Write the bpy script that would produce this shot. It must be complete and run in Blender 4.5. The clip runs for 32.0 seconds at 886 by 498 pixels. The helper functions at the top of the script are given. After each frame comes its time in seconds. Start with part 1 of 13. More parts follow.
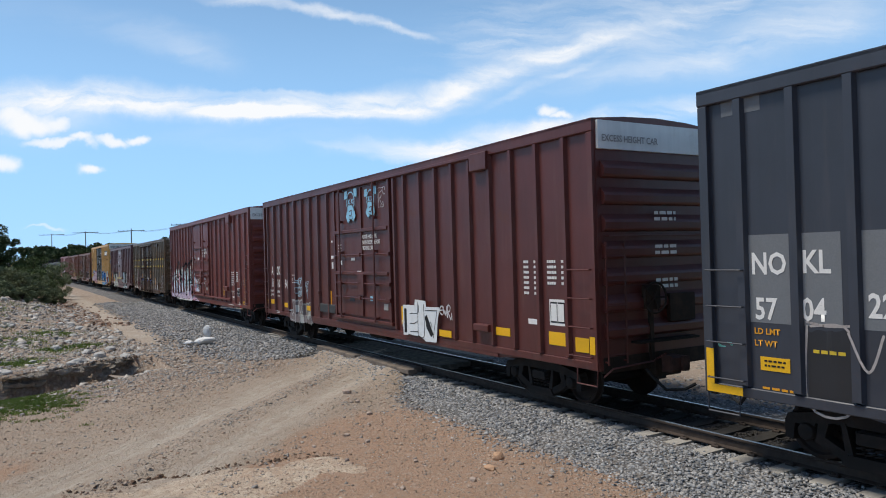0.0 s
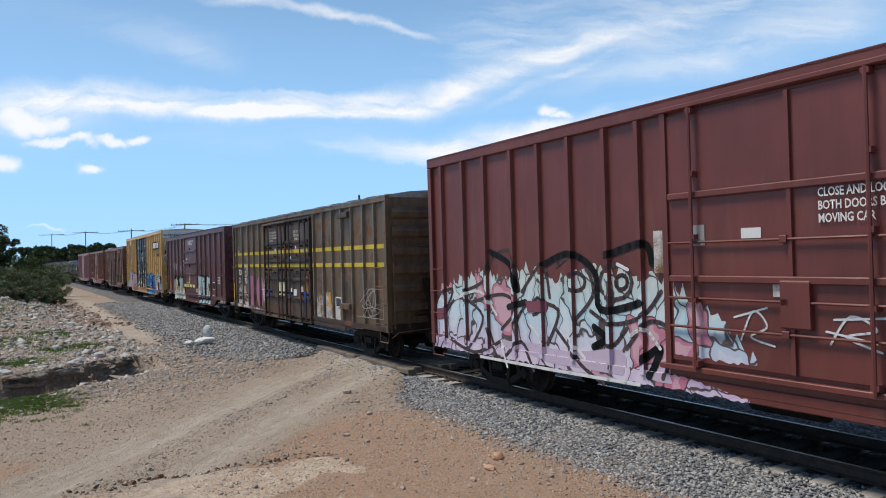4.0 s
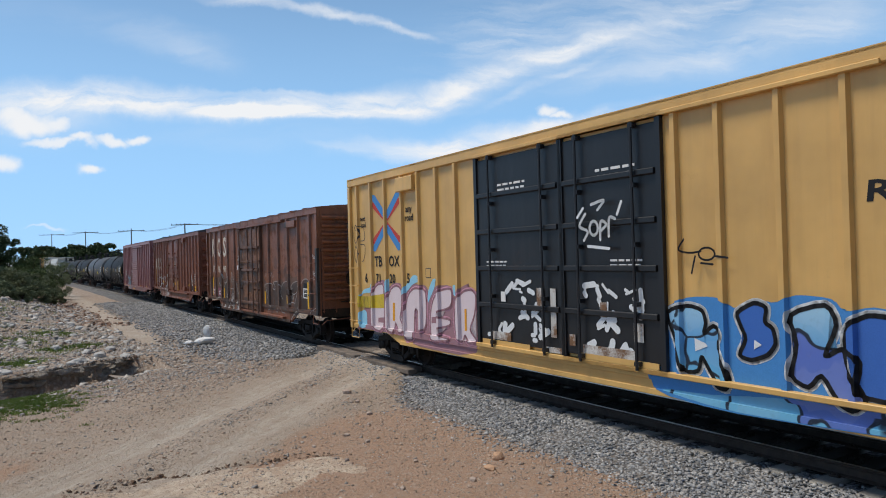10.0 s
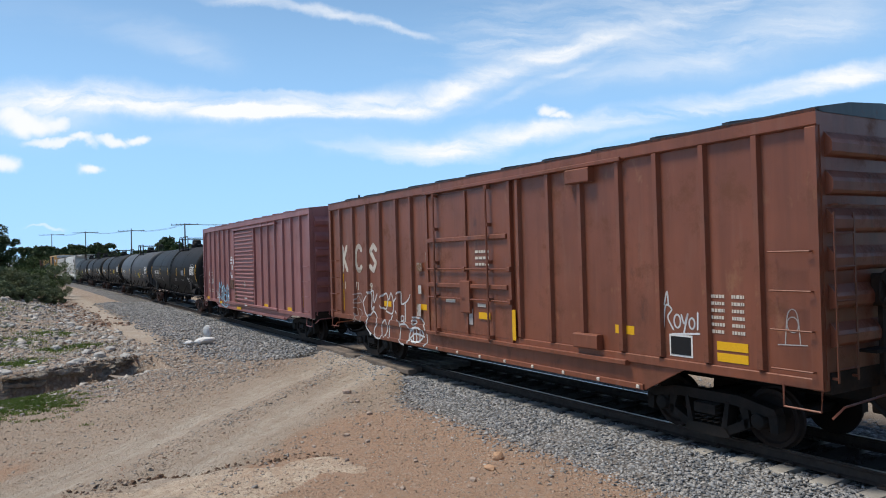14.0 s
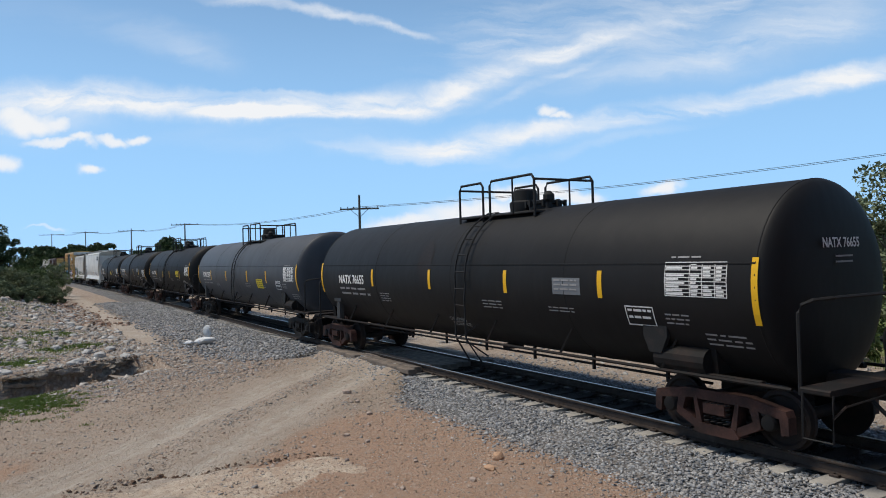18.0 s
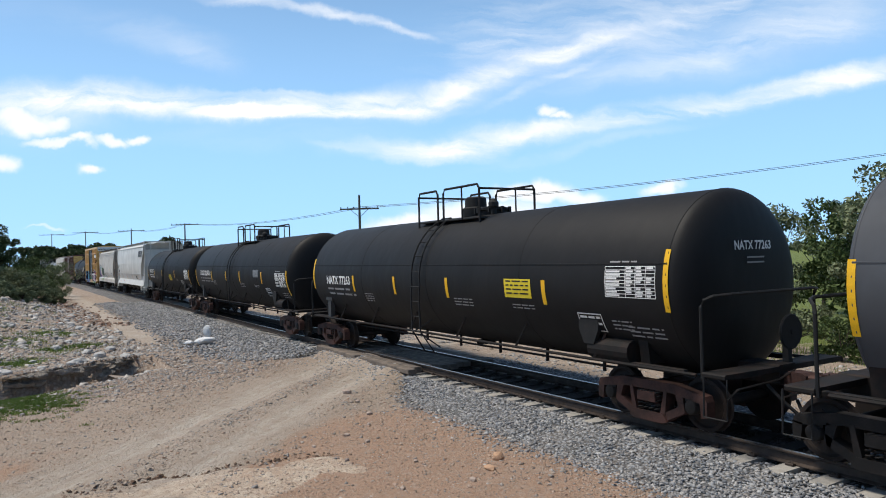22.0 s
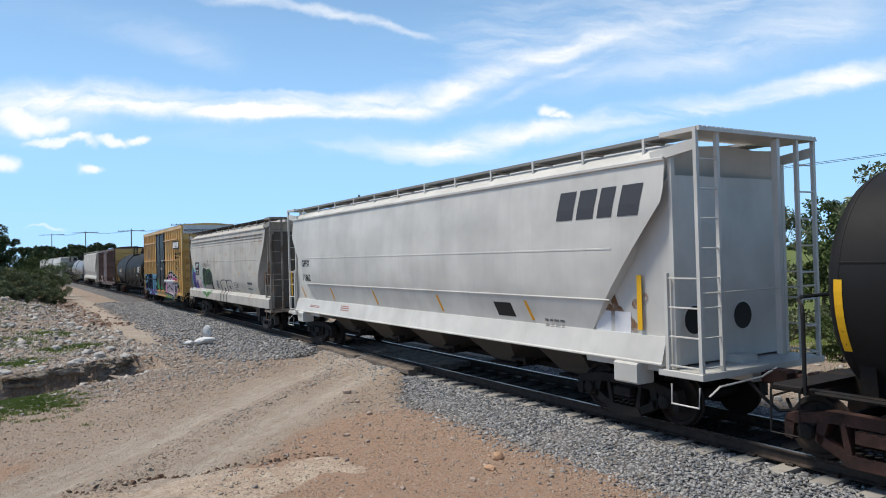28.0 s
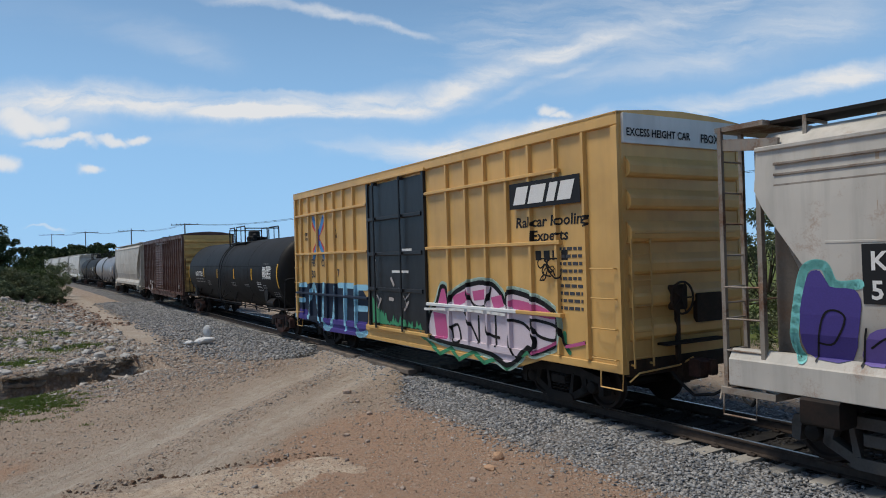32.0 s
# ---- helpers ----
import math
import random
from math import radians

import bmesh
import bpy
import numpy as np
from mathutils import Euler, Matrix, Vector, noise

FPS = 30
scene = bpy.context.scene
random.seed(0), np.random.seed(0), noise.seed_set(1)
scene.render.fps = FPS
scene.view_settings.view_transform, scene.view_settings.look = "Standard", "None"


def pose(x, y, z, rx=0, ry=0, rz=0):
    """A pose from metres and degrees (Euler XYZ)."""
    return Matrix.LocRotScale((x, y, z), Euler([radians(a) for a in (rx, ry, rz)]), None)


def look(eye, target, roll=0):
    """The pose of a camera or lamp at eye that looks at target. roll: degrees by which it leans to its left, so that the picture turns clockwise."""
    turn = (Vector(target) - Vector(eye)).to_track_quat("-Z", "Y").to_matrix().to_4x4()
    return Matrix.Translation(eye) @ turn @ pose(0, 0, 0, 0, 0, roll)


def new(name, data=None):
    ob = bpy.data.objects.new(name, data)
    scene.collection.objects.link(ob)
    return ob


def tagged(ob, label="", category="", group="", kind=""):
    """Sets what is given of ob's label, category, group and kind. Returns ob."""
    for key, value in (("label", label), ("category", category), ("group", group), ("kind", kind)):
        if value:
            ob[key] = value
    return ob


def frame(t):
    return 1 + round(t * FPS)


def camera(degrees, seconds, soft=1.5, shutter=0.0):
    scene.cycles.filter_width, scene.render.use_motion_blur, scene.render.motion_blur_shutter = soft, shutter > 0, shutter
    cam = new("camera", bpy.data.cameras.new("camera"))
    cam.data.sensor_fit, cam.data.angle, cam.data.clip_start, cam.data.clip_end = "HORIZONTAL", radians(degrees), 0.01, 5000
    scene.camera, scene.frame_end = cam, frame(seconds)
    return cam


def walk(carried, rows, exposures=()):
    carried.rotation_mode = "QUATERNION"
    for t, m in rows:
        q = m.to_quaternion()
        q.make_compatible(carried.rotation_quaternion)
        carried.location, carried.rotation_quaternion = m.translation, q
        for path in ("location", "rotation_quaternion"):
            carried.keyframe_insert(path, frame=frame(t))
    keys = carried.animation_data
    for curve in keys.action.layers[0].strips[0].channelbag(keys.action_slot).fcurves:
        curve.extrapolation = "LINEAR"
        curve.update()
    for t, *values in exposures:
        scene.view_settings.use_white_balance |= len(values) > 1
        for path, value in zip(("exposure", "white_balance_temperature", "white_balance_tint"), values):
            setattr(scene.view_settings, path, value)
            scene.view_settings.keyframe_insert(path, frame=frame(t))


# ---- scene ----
SECONDS = 32.0
EYE = Vector((0.0, 0.0, 2.862))
YAW, PITCH, ROLL = 0.55254, 0.00904, -0.02793
cam = camera(63.355, SECONDS, soft=1.0)
_fw0 = Vector((-math.cos(YAW), math.sin(YAW), 0))
_rt0 = Vector((math.sin(YAW), math.cos(YAW), 0))
_fw = _fw0 * math.cos(PITCH) + Vector((0, 0, 1)) * math.sin(PITCH)
_up0 = -_fw0 * math.sin(PITCH) + Vector((0, 0, 1)) * math.cos(PITCH)
RIGHT = _rt0 * math.cos(ROLL) + _up0 * math.sin(ROLL)
UP = -_rt0 * math.sin(ROLL) + _up0 * math.cos(ROLL)
AHEAD = _fw
CAM_POSE = Matrix.Translation(EYE) @ Matrix((RIGHT, UP, -AHEAD)).transposed().to_4x4()
EXPOSURES = [(t, e, 6620, 9) for t, e in ((0, -0.06), (7, -0.06), (9, -0.16), (12, -0.18), (14, -0.02), (16, -0.06), (17, -0.14), (18, -0.16), (19, 0.10), (20, 0.09), (22, 0.08), (25, 0.08), (28, 0.05), (29, -0.34), (30, -0.46), (32, -0.4))]
walk(cam, [(0, CAM_POSE), (SECONDS, CAM_POSE)], EXPOSURES)

# ---- the railway's line: curvature along it, in 1/m, by metres from the point beside the camera ----
KNOTS = [-420, -250, -180, -130, -90, -60, -30, 0, 60]
CURVE = [-0.228e-3, -0.265e-3, -0.344e-3, -0.416e-3, -0.343e-3, -0.335e-3, 0.425e-3, 0.956e-3, 0.956e-3]
LINE_S = np.arange(-460, 261, 0.5)
_kap = np.interp(LINE_S, KNOTS, CURVE)
_kap = np.where(LINE_S > 60, 0.0, _kap)
_th = np.concatenate([[0], np.cumsum((_kap[1:] + _kap[:-1]) * 0.25)])
_i0 = int(np.argmin(abs(LINE_S)))
LINE_T = _th - _th[_i0]
_mid = (LINE_T[1:] + LINE_T[:-1]) / 2
_cx = np.concatenate([[0], np.cumsum(np.cos(_mid) * 0.5)])
_cy = np.concatenate([[0], np.cumsum(np.sin(_mid) * 0.5)])
LINE_X, LINE_Y = _cx - _cx[_i0], _cy - _cy[_i0] + 10.0824


def on_line(s, off=0.0, z=0.0):
    """A point beside the railway: s metres along it, off metres to the far side."""
    x, y, t = np.interp(s, LINE_S, LINE_X), np.interp(s, LINE_S, LINE_Y), np.interp(s, LINE_S, LINE_T)
    return Vector((x - math.sin(t) * off, y + math.cos(t) * off, z))


def line_turn(s):
    return float(np.interp(s, LINE_S, LINE_T))


def drive(t):
    """Metres that the train has gone since the 16th second."""
    u = t - 16.0
    return 8.7752 * u + 0.5 * 0.019715 * u * u


# ---- sky and sun ----
SUN_ELEV, SUN_FROM = radians(65), Vector((-0.55, -0.835, 0)).normalized()
sun_dir = Vector((SUN_FROM.x * math.cos(SUN_ELEV), SUN_FROM.y * math.cos(SUN_ELEV), math.sin(SUN_ELEV)))
sun = new("sun", bpy.data.lights.new("sun", "SUN"))
sun.data.energy, sun.data.angle, sun.data.color = 4.05, radians(16.0), (1.0, 0.945, 0.855)
sun.matrix_world = look((0, 0, 60), Vector((0, 0, 60)) - sun_dir)


def build_world():
    w = bpy.data.worlds.new("sky")
    scene.world = w
    w.use_nodes = True
    nt = w.node_tree
    nt.nodes.clear()
    N, L = nt.nodes, nt.links


    def math2(op, a, b=None, clamp=False):
        n = N.new("ShaderNodeMath")
        n.operation, n.use_clamp = op, clamp
        for i, q in enumerate((a, b)):
            if q is None:
                continue
            if isinstance(q, (int, float)):
                n.inputs[i].default_value = q
            else:
                L.new(q, n.inputs[i])
        return n.outputs[0]

    def dot(vec, v):
        n = N.new("ShaderNodeVectorMath")
        n.operation = "DOT_PRODUCT"
        L.new(vec, n.inputs[0])
        n.inputs[1].default_value = v
        return n.outputs["Value"]

    tc = N.new("ShaderNodeTexCoord").outputs["Generated"]
    sky = N.new("ShaderNodeTexSky")
    sky.sky_type, sky.sun_disc = "NISHITA", False
    sky.sun_elevation = SUN_ELEV
    sky.sun_rotation = math.atan2(sun_dir.x, sun_dir.y)
    sky.altitude, sky.air_density, sky.dust_density, sky.ozone_density = 1800, 1.0, 0.2, 2.5
    ahead = dot(tc, AHEAD)
    safe = math2("MAXIMUM", ahead, 0.05)
    u = math2("DIVIDE", dot(tc, RIGHT), safe)
    v = math2("DIVIDE", dot(tc, UP), safe)
    comb = N.new("ShaderNodeCombineXYZ")
    L.new(u, comb.inputs[0])
    L.new(v, comb.inputs[1])
    uv = comb.outputs[0]
    # two grades of turbulence bend the cloud streaks
    warp = N.new("ShaderNodeTexNoise")
    warp.inputs["Scale"].default_value, warp.inputs["Detail"].default_value = 5.0, 8.0
    warp.inputs["Roughness"].default_value = 0.62
    L.new(uv, warp.inputs["Vector"])
    off = N.new("ShaderNodeVectorMath")
    off.operation = "MULTIPLY_ADD"
    L.new(warp.outputs["Color"], off.inputs[0])
    off.inputs[1].default_value = (0.085, 0.07, 0)
    off.inputs[2].default_value = (-0.0425, -0.035, 0)
    add = N.new("ShaderNodeVectorMath")
    L.new(uv, add.inputs[0])
    L.new(off.outputs[0], add.inputs[1])
    bent = add.outputs[0]
    mild = N.new("ShaderNodeVectorMath")
    mild.operation = "MULTIPLY_ADD"
    L.new(off.outputs[0], mild.inputs[0])
    mild.inputs[1].default_value = (0.4, 0.3, 0)
    L.new(uv, mild.inputs[2])
    near = mild.outputs[0]

    def ellipse(vec, px, py, rx, ry, turn, hard, rim=0.15):
        """A cloud streak: centre and radii in a 1568 wide view, its slope in degrees."""
        m = N.new("ShaderNodeMapping")
        m.vector_type = "TEXTURE"
        m.inputs["Location"].default_value = ((px - 784) / 1270.5, (441 - py) / 1270.5, 0)
        m.inputs["Rotation"].default_value = (0, 0, radians(turn))
        m.inputs["Scale"].default_value = (rx / 1270.5, ry / 1270.5, 1)
        L.new(vec, m.inputs["Vector"])
        ln = N.new("ShaderNodeVectorMath")
        ln.operation = "LENGTH"
        L.new(m.outputs[0], ln.inputs[0])
        mr = N.new("ShaderNodeMapRange")
        mr.interpolation_type = "SMOOTHSTEP"
        mr.inputs["From Min"].default_value, mr.inputs["From Max"].default_value = 1.15, rim
        mr.inputs["To Max"].default_value = hard
        L.new(ln.outputs["Value"], mr.inputs["Value"])
        return mr.outputs[0]

    streaks = [(40, 182, 300, 46, -2, 0.8), (220, 178, 330, 34, -3, 0.75), (330, 188, 400, 30, -2, 0.8), (560, 192, 320, 26, -1, 0.9), (720, 186, 170, 36, 6, 0.85), (800, 164, 120, 32, 22, 0.7),
               (900, 122, 190, 34, 22, 0.9), (1020, 84, 130, 18, 18, 0.7), (860, 80, 90, 50, 40, 0.30), (740, 264, 170, 22, 1, 0.9), (860, 250, 170, 32, 8, 0.9),
               (980, 228, 200, 22, 11, 0.7), (1200, 192, 240, 24, 10, 0.85), (1380, 164, 260, 26, 10, 0.85), (1520, 138, 190, 30, 12, 0.85), (1140, 215, 200, 16, 12, 0.4),
               (450, 6, 110, 13, -4, 0.8), (560, 18, 70, 15, -12, 0.8), (640, 36, 100, 12, -12, 0.8), (720, 54, 70, 9, -12, 0.7), (1250, 60, 460, 110, 10, 0.26),
               (960, 150, 150, 10, 26, 0.45), (1250, 105, 330, 26, 12, 0.42), (300, 75, 160, 40, -12, 0.24), (360, 105, 80, 24, -20, 0.25), (500, 240, 420, 30, -1, 0.14),
               (600, 262, 60, 8, -10, 0.4), (60, 215, 150, 50, 0, 0.25), (1450, 40, 260, 60, 20, 0.30), (1180, 35, 200, 24, 16, 0.34), (150, 40, 260, 40, -10, 0.12), (1080, 250, 280, 12, 12, 0.25),
               (470, 168, 130, 7, -4, 0.5), (790, 282, 150, 10, 0, 0.6)]
    # long bands with a crisp lower edge
    bands = [(300, 193, 330, 15, -2, 0.4), (560, 199, 250, 13, -1, 0.6), (760, 190, 110, 18, 8, 0.35), (900, 128, 140, 14, 24, 0.2), (800, 264, 150, 14, 4, 0.3), (1260, 192, 240, 11, 10, 0.3), (1490, 150, 170, 12, 11, 0.3)]
    puffs = [(975, 197, 30, 15, 0, 0.8), (998, 206, 28, 11, 0, 0.8), (100, 252, 80, 11, 0, 0.75), (150, 246, 44, 14, 0, 0.8), (205, 250, 40, 13, -8, 0.8), (244, 248, 26, 14, 0, 0.8), (50, 218, 80, 34, -6, 0.95), (20, 206, 60, 30, 0, 0.9), (95, 224, 40, 20, 0, 0.8),
             (8, 290, 40, 22, 0, 0.8), (155, 301, 34, 13, 0, 0.85), (80, 404, 46, 5, 0, 0.45), (850, 382, 170, 42, 3, 0.9),
             (960, 345, 95, 26, 0, 0.95), (900, 340, 50, 22, 0, 0.9), (1170, 332, 50, 17, 8, 0.9), (1020, 350, 70, 24, 0, 0.8), (720, 396, 120, 22, 5, 0.8)]
    total = None
    for q in streaks:
        e = ellipse(bent, *q)
        total = e if total is None else math2("ADD", total, e)
    for q in bands:
        total = math2("ADD", total, ellipse(near, *q, 0.55))
    fibre = N.new("ShaderNodeTexNoise")
    fibre.inputs["Scale"].default_value, fibre.inputs["Detail"].default_value = 3.0, 8.0
    fibre.inputs["Roughness"].default_value, fibre.inputs["Distortion"].default_value = 0.6, 0.6
    fm = N.new("ShaderNodeMapping")
    fm.inputs["Scale"].default_value, fm.inputs["Rotation"].default_value = (1.6, 7.0, 1), (0, 0, radians(-10))
    L.new(bent, fm.inputs["Vector"])
    L.new(fm.outputs[0], fibre.inputs["Vector"])
    grain = N.new("ShaderNodeMapRange")
    grain.inputs["From Min"].default_value, grain.inputs["From Max"].default_value = 0.3, 0.7
    grain.inputs["To Min"].default_value, grain.inputs["To Max"].default_value = 0.1, 1.4
    L.new(fibre.outputs["Fac"], grain.inputs["Value"])
    cirrus = math2("MULTIPLY", total, grain.outputs[0])
    # fine filaments fanning out towards the upper right
    comb_map = N.new("ShaderNodeMapping")
    comb_map.inputs["Rotation"].default_value, comb_map.inputs["Scale"].default_value = (0, 0, radians(-33)), (2.2, 15.0, 1)
    L.new(bent, comb_map.inputs["Vector"])
    hairs = N.new("ShaderNodeTexNoise")
    hairs.inputs["Scale"].default_value, hairs.inputs["Detail"].default_value, hairs.inputs["Roughness"].default_value = 2.0, 7.0, 0.62
    L.new(comb_map.outputs[0], hairs.inputs["Vector"])
    thread = N.new("ShaderNodeMapRange")
    thread.inputs["From Min"].default_value, thread.inputs["From Max"].default_value = 0.42, 0.72
    thread.inputs["To Max"].default_value = 1.0
    L.new(hairs.outputs["Fac"], thread.inputs["Value"])
    fan = math2("MULTIPLY", thread.outputs[0], math2("ADD", ellipse(bent, 1180, 30, 520, 120, 8, 0.75), ellipse(bent, 880, 80, 120, 110, 50, 0.4)))
    cirrus = math2("ADD", cirrus, fan)
    # the heaped clouds have crisper, lumpier edges
    lump = N.new("ShaderNodeTexNoise")
    lump.inputs["Scale"].default_value, lump.inputs["Detail"].default_value = 22.0, 7.0
    L.new(uv, lump.inputs["Vector"])
    off2 = N.new("ShaderNodeVectorMath")
    off2.operation = "MULTIPLY_ADD"
    L.new(lump.outputs["Color"], off2.inputs[0])
    off2.inputs[1].default_value, off2.inputs[2].default_value = (0.05, 0.042, 0), (-0.025, -0.021, 0)
    add2 = N.new("ShaderNodeVectorMath")
    L.new(uv, add2.inputs[0])
    L.new(off2.outputs[0], add2.inputs[1])
    heap = None
    for q in puffs:
        e = ellipse(add2.outputs[0], *q)
        heap = e if heap is None else math2("MAXIMUM", heap, e)
    heap2 = N.new("ShaderNodeMapRange")
    heap2.interpolation_type = "SMOOTHSTEP"
    heap2.inputs["From Min"].default_value, heap2.inputs["From Max"].default_value = 0.02, 0.95
    L.new(heap, heap2.inputs["Value"])
    both = math2("MAXIMUM", math2("MULTIPLY", cirrus, 0.58), heap2.outputs[0])
    front = math2("GREATER_THAN", ahead, 0.08)
    seen = math2("MULTIPLY", both, front)
    # elsewhere plain scattered streaks of the same kind
    wide = N.new("ShaderNodeTexNoise")
    wide.inputs["Scale"].default_value, wide.inputs["Detail"].default_value = 3.0, 7.0
    L.new(tc, wide.inputs["Vector"])
    wr = N.new("ShaderNodeMapRange")
    wr.inputs["From Min"].default_value, wr.inputs["From Max"].default_value = 0.5, 0.75
    L.new(wide.outputs["Fac"], wr.inputs["Value"])
    rest = math2("MULTIPLY", wr.outputs[0], math2("SUBTRACT", 1.0, front))
    cover = math2("ADD", seen, math2("MULTIPLY", rest, 0.2), True)
    mix = N.new("ShaderNodeMix")
    mix.data_type = "RGBA"
    L.new(cover, mix.inputs["Factor"])
    veil = N.new("ShaderNodeMix")
    veil.data_type = "RGBA"
    height = N.new("ShaderNodeSeparateXYZ")
    L.new(tc, height.inputs[0])
    thin = N.new("ShaderNodeMapRange")
    thin.interpolation_type = "SMOOTHSTEP"
    thin.inputs["From Min"].default_value, thin.inputs["From Max"].default_value = 0.0, 0.62
    thin.inputs["To Min"].default_value, thin.inputs["To Max"].default_value = 0.85, 0.0
    L.new(height.outputs["Z"], thin.inputs["Value"])
    L.new(thin.outputs[0], veil.inputs["Factor"])
    L.new(sky.outputs[0], veil.inputs["A"])
    veil.inputs["B"].default_value = (3.5, 6.75, 11.0, 1)
    L.new(veil.outputs["Result"], mix.inputs["A"])
    mix.inputs["B"].default_value = CLOUD
    bg = N.new("ShaderNodeBackground")
    bg.inputs["Strength"].default_value = SKY_STRENGTH
    L.new(mix.outputs["Result"], bg.inputs["Color"])
    out = N.new("ShaderNodeOutputWorld")
    L.new(bg.outputs[0], out.inputs[0])


SKY_STRENGTH = 0.115
CLOUD = (8.5, 8.75, 9.2, 1)
build_world()

# ---- materials ----
class Nodes:
    """A short way to write a node material."""

    def __init__(self, name):
        self.mat = bpy.data.materials.new(name)
        self.mat.use_nodes = True
        self.t = self.mat.node_tree
        self.bsdf = self.t.nodes["Principled BSDF"]

    def add(self, kind):
        return self.t.nodes.new(kind)

    def link(self, a, b):
        self.t.links.new(a, b)

    def coords(self, scale=(1, 1, 1), space="Object"):
        m = self.add("ShaderNodeMapping")
        m.inputs["Scale"].default_value = scale
        self.link(self.add("ShaderNodeTexCoord").outputs[space], m.inputs["Vector"])
        return m.outputs[0]

    def noise(self, scale, detail=5.0, rough=0.55, stretch=(1, 1, 1), space="Object"):
        n = self.add("ShaderNodeTexNoise")
        n.inputs["Scale"].default_value, n.inputs["Detail"].default_value = scale, detail
        n.inputs["Roughness"].default_value = rough
        self.link(self.coords(stretch, space), n.inputs["Vector"])
        return n.outputs["Fac"]

    def ramp(self, fac, lo, hi, a=0.0, b=1.0):
        m = self.add("ShaderNodeMapRange")
        m.inputs["From Min"].default_value, m.inputs["From Max"].default_value = lo, hi
        m.inputs["To Min"].default_value, m.inputs["To Max"].default_value = a, b
        self.link(fac, m.inputs["Value"])
        return m.outputs[0]

    def mul(self, a, b, op="MULTIPLY"):
        m = self.add("ShaderNodeMath")
        m.operation, m.use_clamp = op, op != "ADD"
        for i, q in enumerate((a, b)):
            if isinstance(q, (int, float)):
                m.inputs[i].default_value = q
            else:
                self.link(q, m.inputs[i])
        return m.outputs[0]

    def mix(self, fac, a, b):
        m = self.add("ShaderNodeMix")
        m.data_type = "RGBA"
        for key, q in (("Factor", fac), ("A", a), ("B", b)):
            if isinstance(q, (int, float)):
                m.inputs[key].default_value = q
            elif isinstance(q, tuple):
                m.inputs[key].default_value = (*q[:3], 1)
            else:
                self.link(q, m.inputs[key])
        return m.outputs["Result"]

    def bump(self, height, strength=0.3, distance=0.02):
        b = self.add("ShaderNodeBump")
        b.inputs["Strength"].default_value, b.inputs["Distance"].default_value = strength, distance
        self.link(height, b.inputs["Height"])
        self.link(b.outputs[0], self.bsdf.inputs["Normal"])

    def done(self, colour, rough=0.6, metal=0.0, spec=0.5):
        for key, q in (("Base Color", colour), ("Roughness", rough), ("Metallic", metal)):
            if isinstance(q, (int, float)):
                self.bsdf.inputs[key].default_value = q
            elif isinstance(q, tuple):
                self.bsdf.inputs[key].default_value = (*q[:3], 1)
            else:
                self.link(q, self.bsdf.inputs[key])
        self.bsdf.inputs["Specular IOR Level"].default_value = spec
        return self.mat


def shade(c, k):
    return tuple(min(1.0, q * k) for q in c)


def car_paint(name, colour, rust=0.25, rust_colour=(0.13, 0.05, 0.025), streak=0.4, dust=0.25, rough=0.42,
              dust_colour=(0.30, 0.22, 0.16), spec=0.5, soot=0.0):
    """Weathered paint on sheet steel: faded patches, rust blotches, vertical run-off, road dust."""
    n = Nodes(name)
    fade = n.ramp(n.noise(0.7, 4), 0.3, 0.7)
    base = n.mix(fade, shade(colour, 0.82), shade(colour, 1.15))
    run = n.ramp(n.noise(2.4, 6, 0.6, (1.6, 1.6, 0.12)), 0.48, 0.75, 0.0, streak)
    base = n.mix(run, base, shade(colour, 0.5))
    pale = n.ramp(n.noise(3.1, 5, 0.6, (1.3, 1.3, 0.16)), 0.55, 0.8, 0.0, dust)
    base = n.mix(pale, base, dust_colour)
    grit = n.noise(38.0, 3, 0.7)
    blotch = n.ramp(n.mul(n.noise(1.3, 8, 0.68), n.mul(grit, 0.25), "ADD"), 0.76 - 0.32 * rust, 0.84 - 0.22 * rust, 0.0, min(1.0, rust * 2.2))
    base = n.mix(blotch, base, n.mix(grit, shade(rust_colour, 0.6), shade(rust_colour, 1.6)))
    if soot > 0:
        dark = n.ramp(n.noise(1.0, 9, 0.7, (1.0, 1.0, 0.45)), 0.62 - 0.2 * soot, 0.72 - 0.1 * soot, 0.0, 0.85)
        base = n.mix(dark, base, (0.028, 0.018, 0.014))
        drip = n.ramp(n.noise(3.2, 7, 0.6, (2.2, 2.2, 0.10)), 0.56, 0.72, 0.0, 0.6 * soot + 0.1)
        base = n.mix(drip, base, (0.035, 0.02, 0.015))
        spots = n.ramp(n.noise(5.5, 9, 0.72), 0.60, 0.68, 0.0, 0.8 * min(1.0, soot * 1.3))
        base = n.mix(spots, base, (0.03, 0.018, 0.013))
        bare = n.ramp(n.noise(2.1, 8, 0.7, (1.0, 1.0, 0.5)), 0.60, 0.70, 0.0, 0.55)
        base = n.mix(bare, base, (0.30, 0.15, 0.075))
    n.bump(n.noise(1.1, 3, 0.5, (1, 1, 0.6)), 0.5, 0.06)
    return n.done(base, n.ramp(blotch, 0.0, 1.0, rough, 0.85), 0.0, spec)


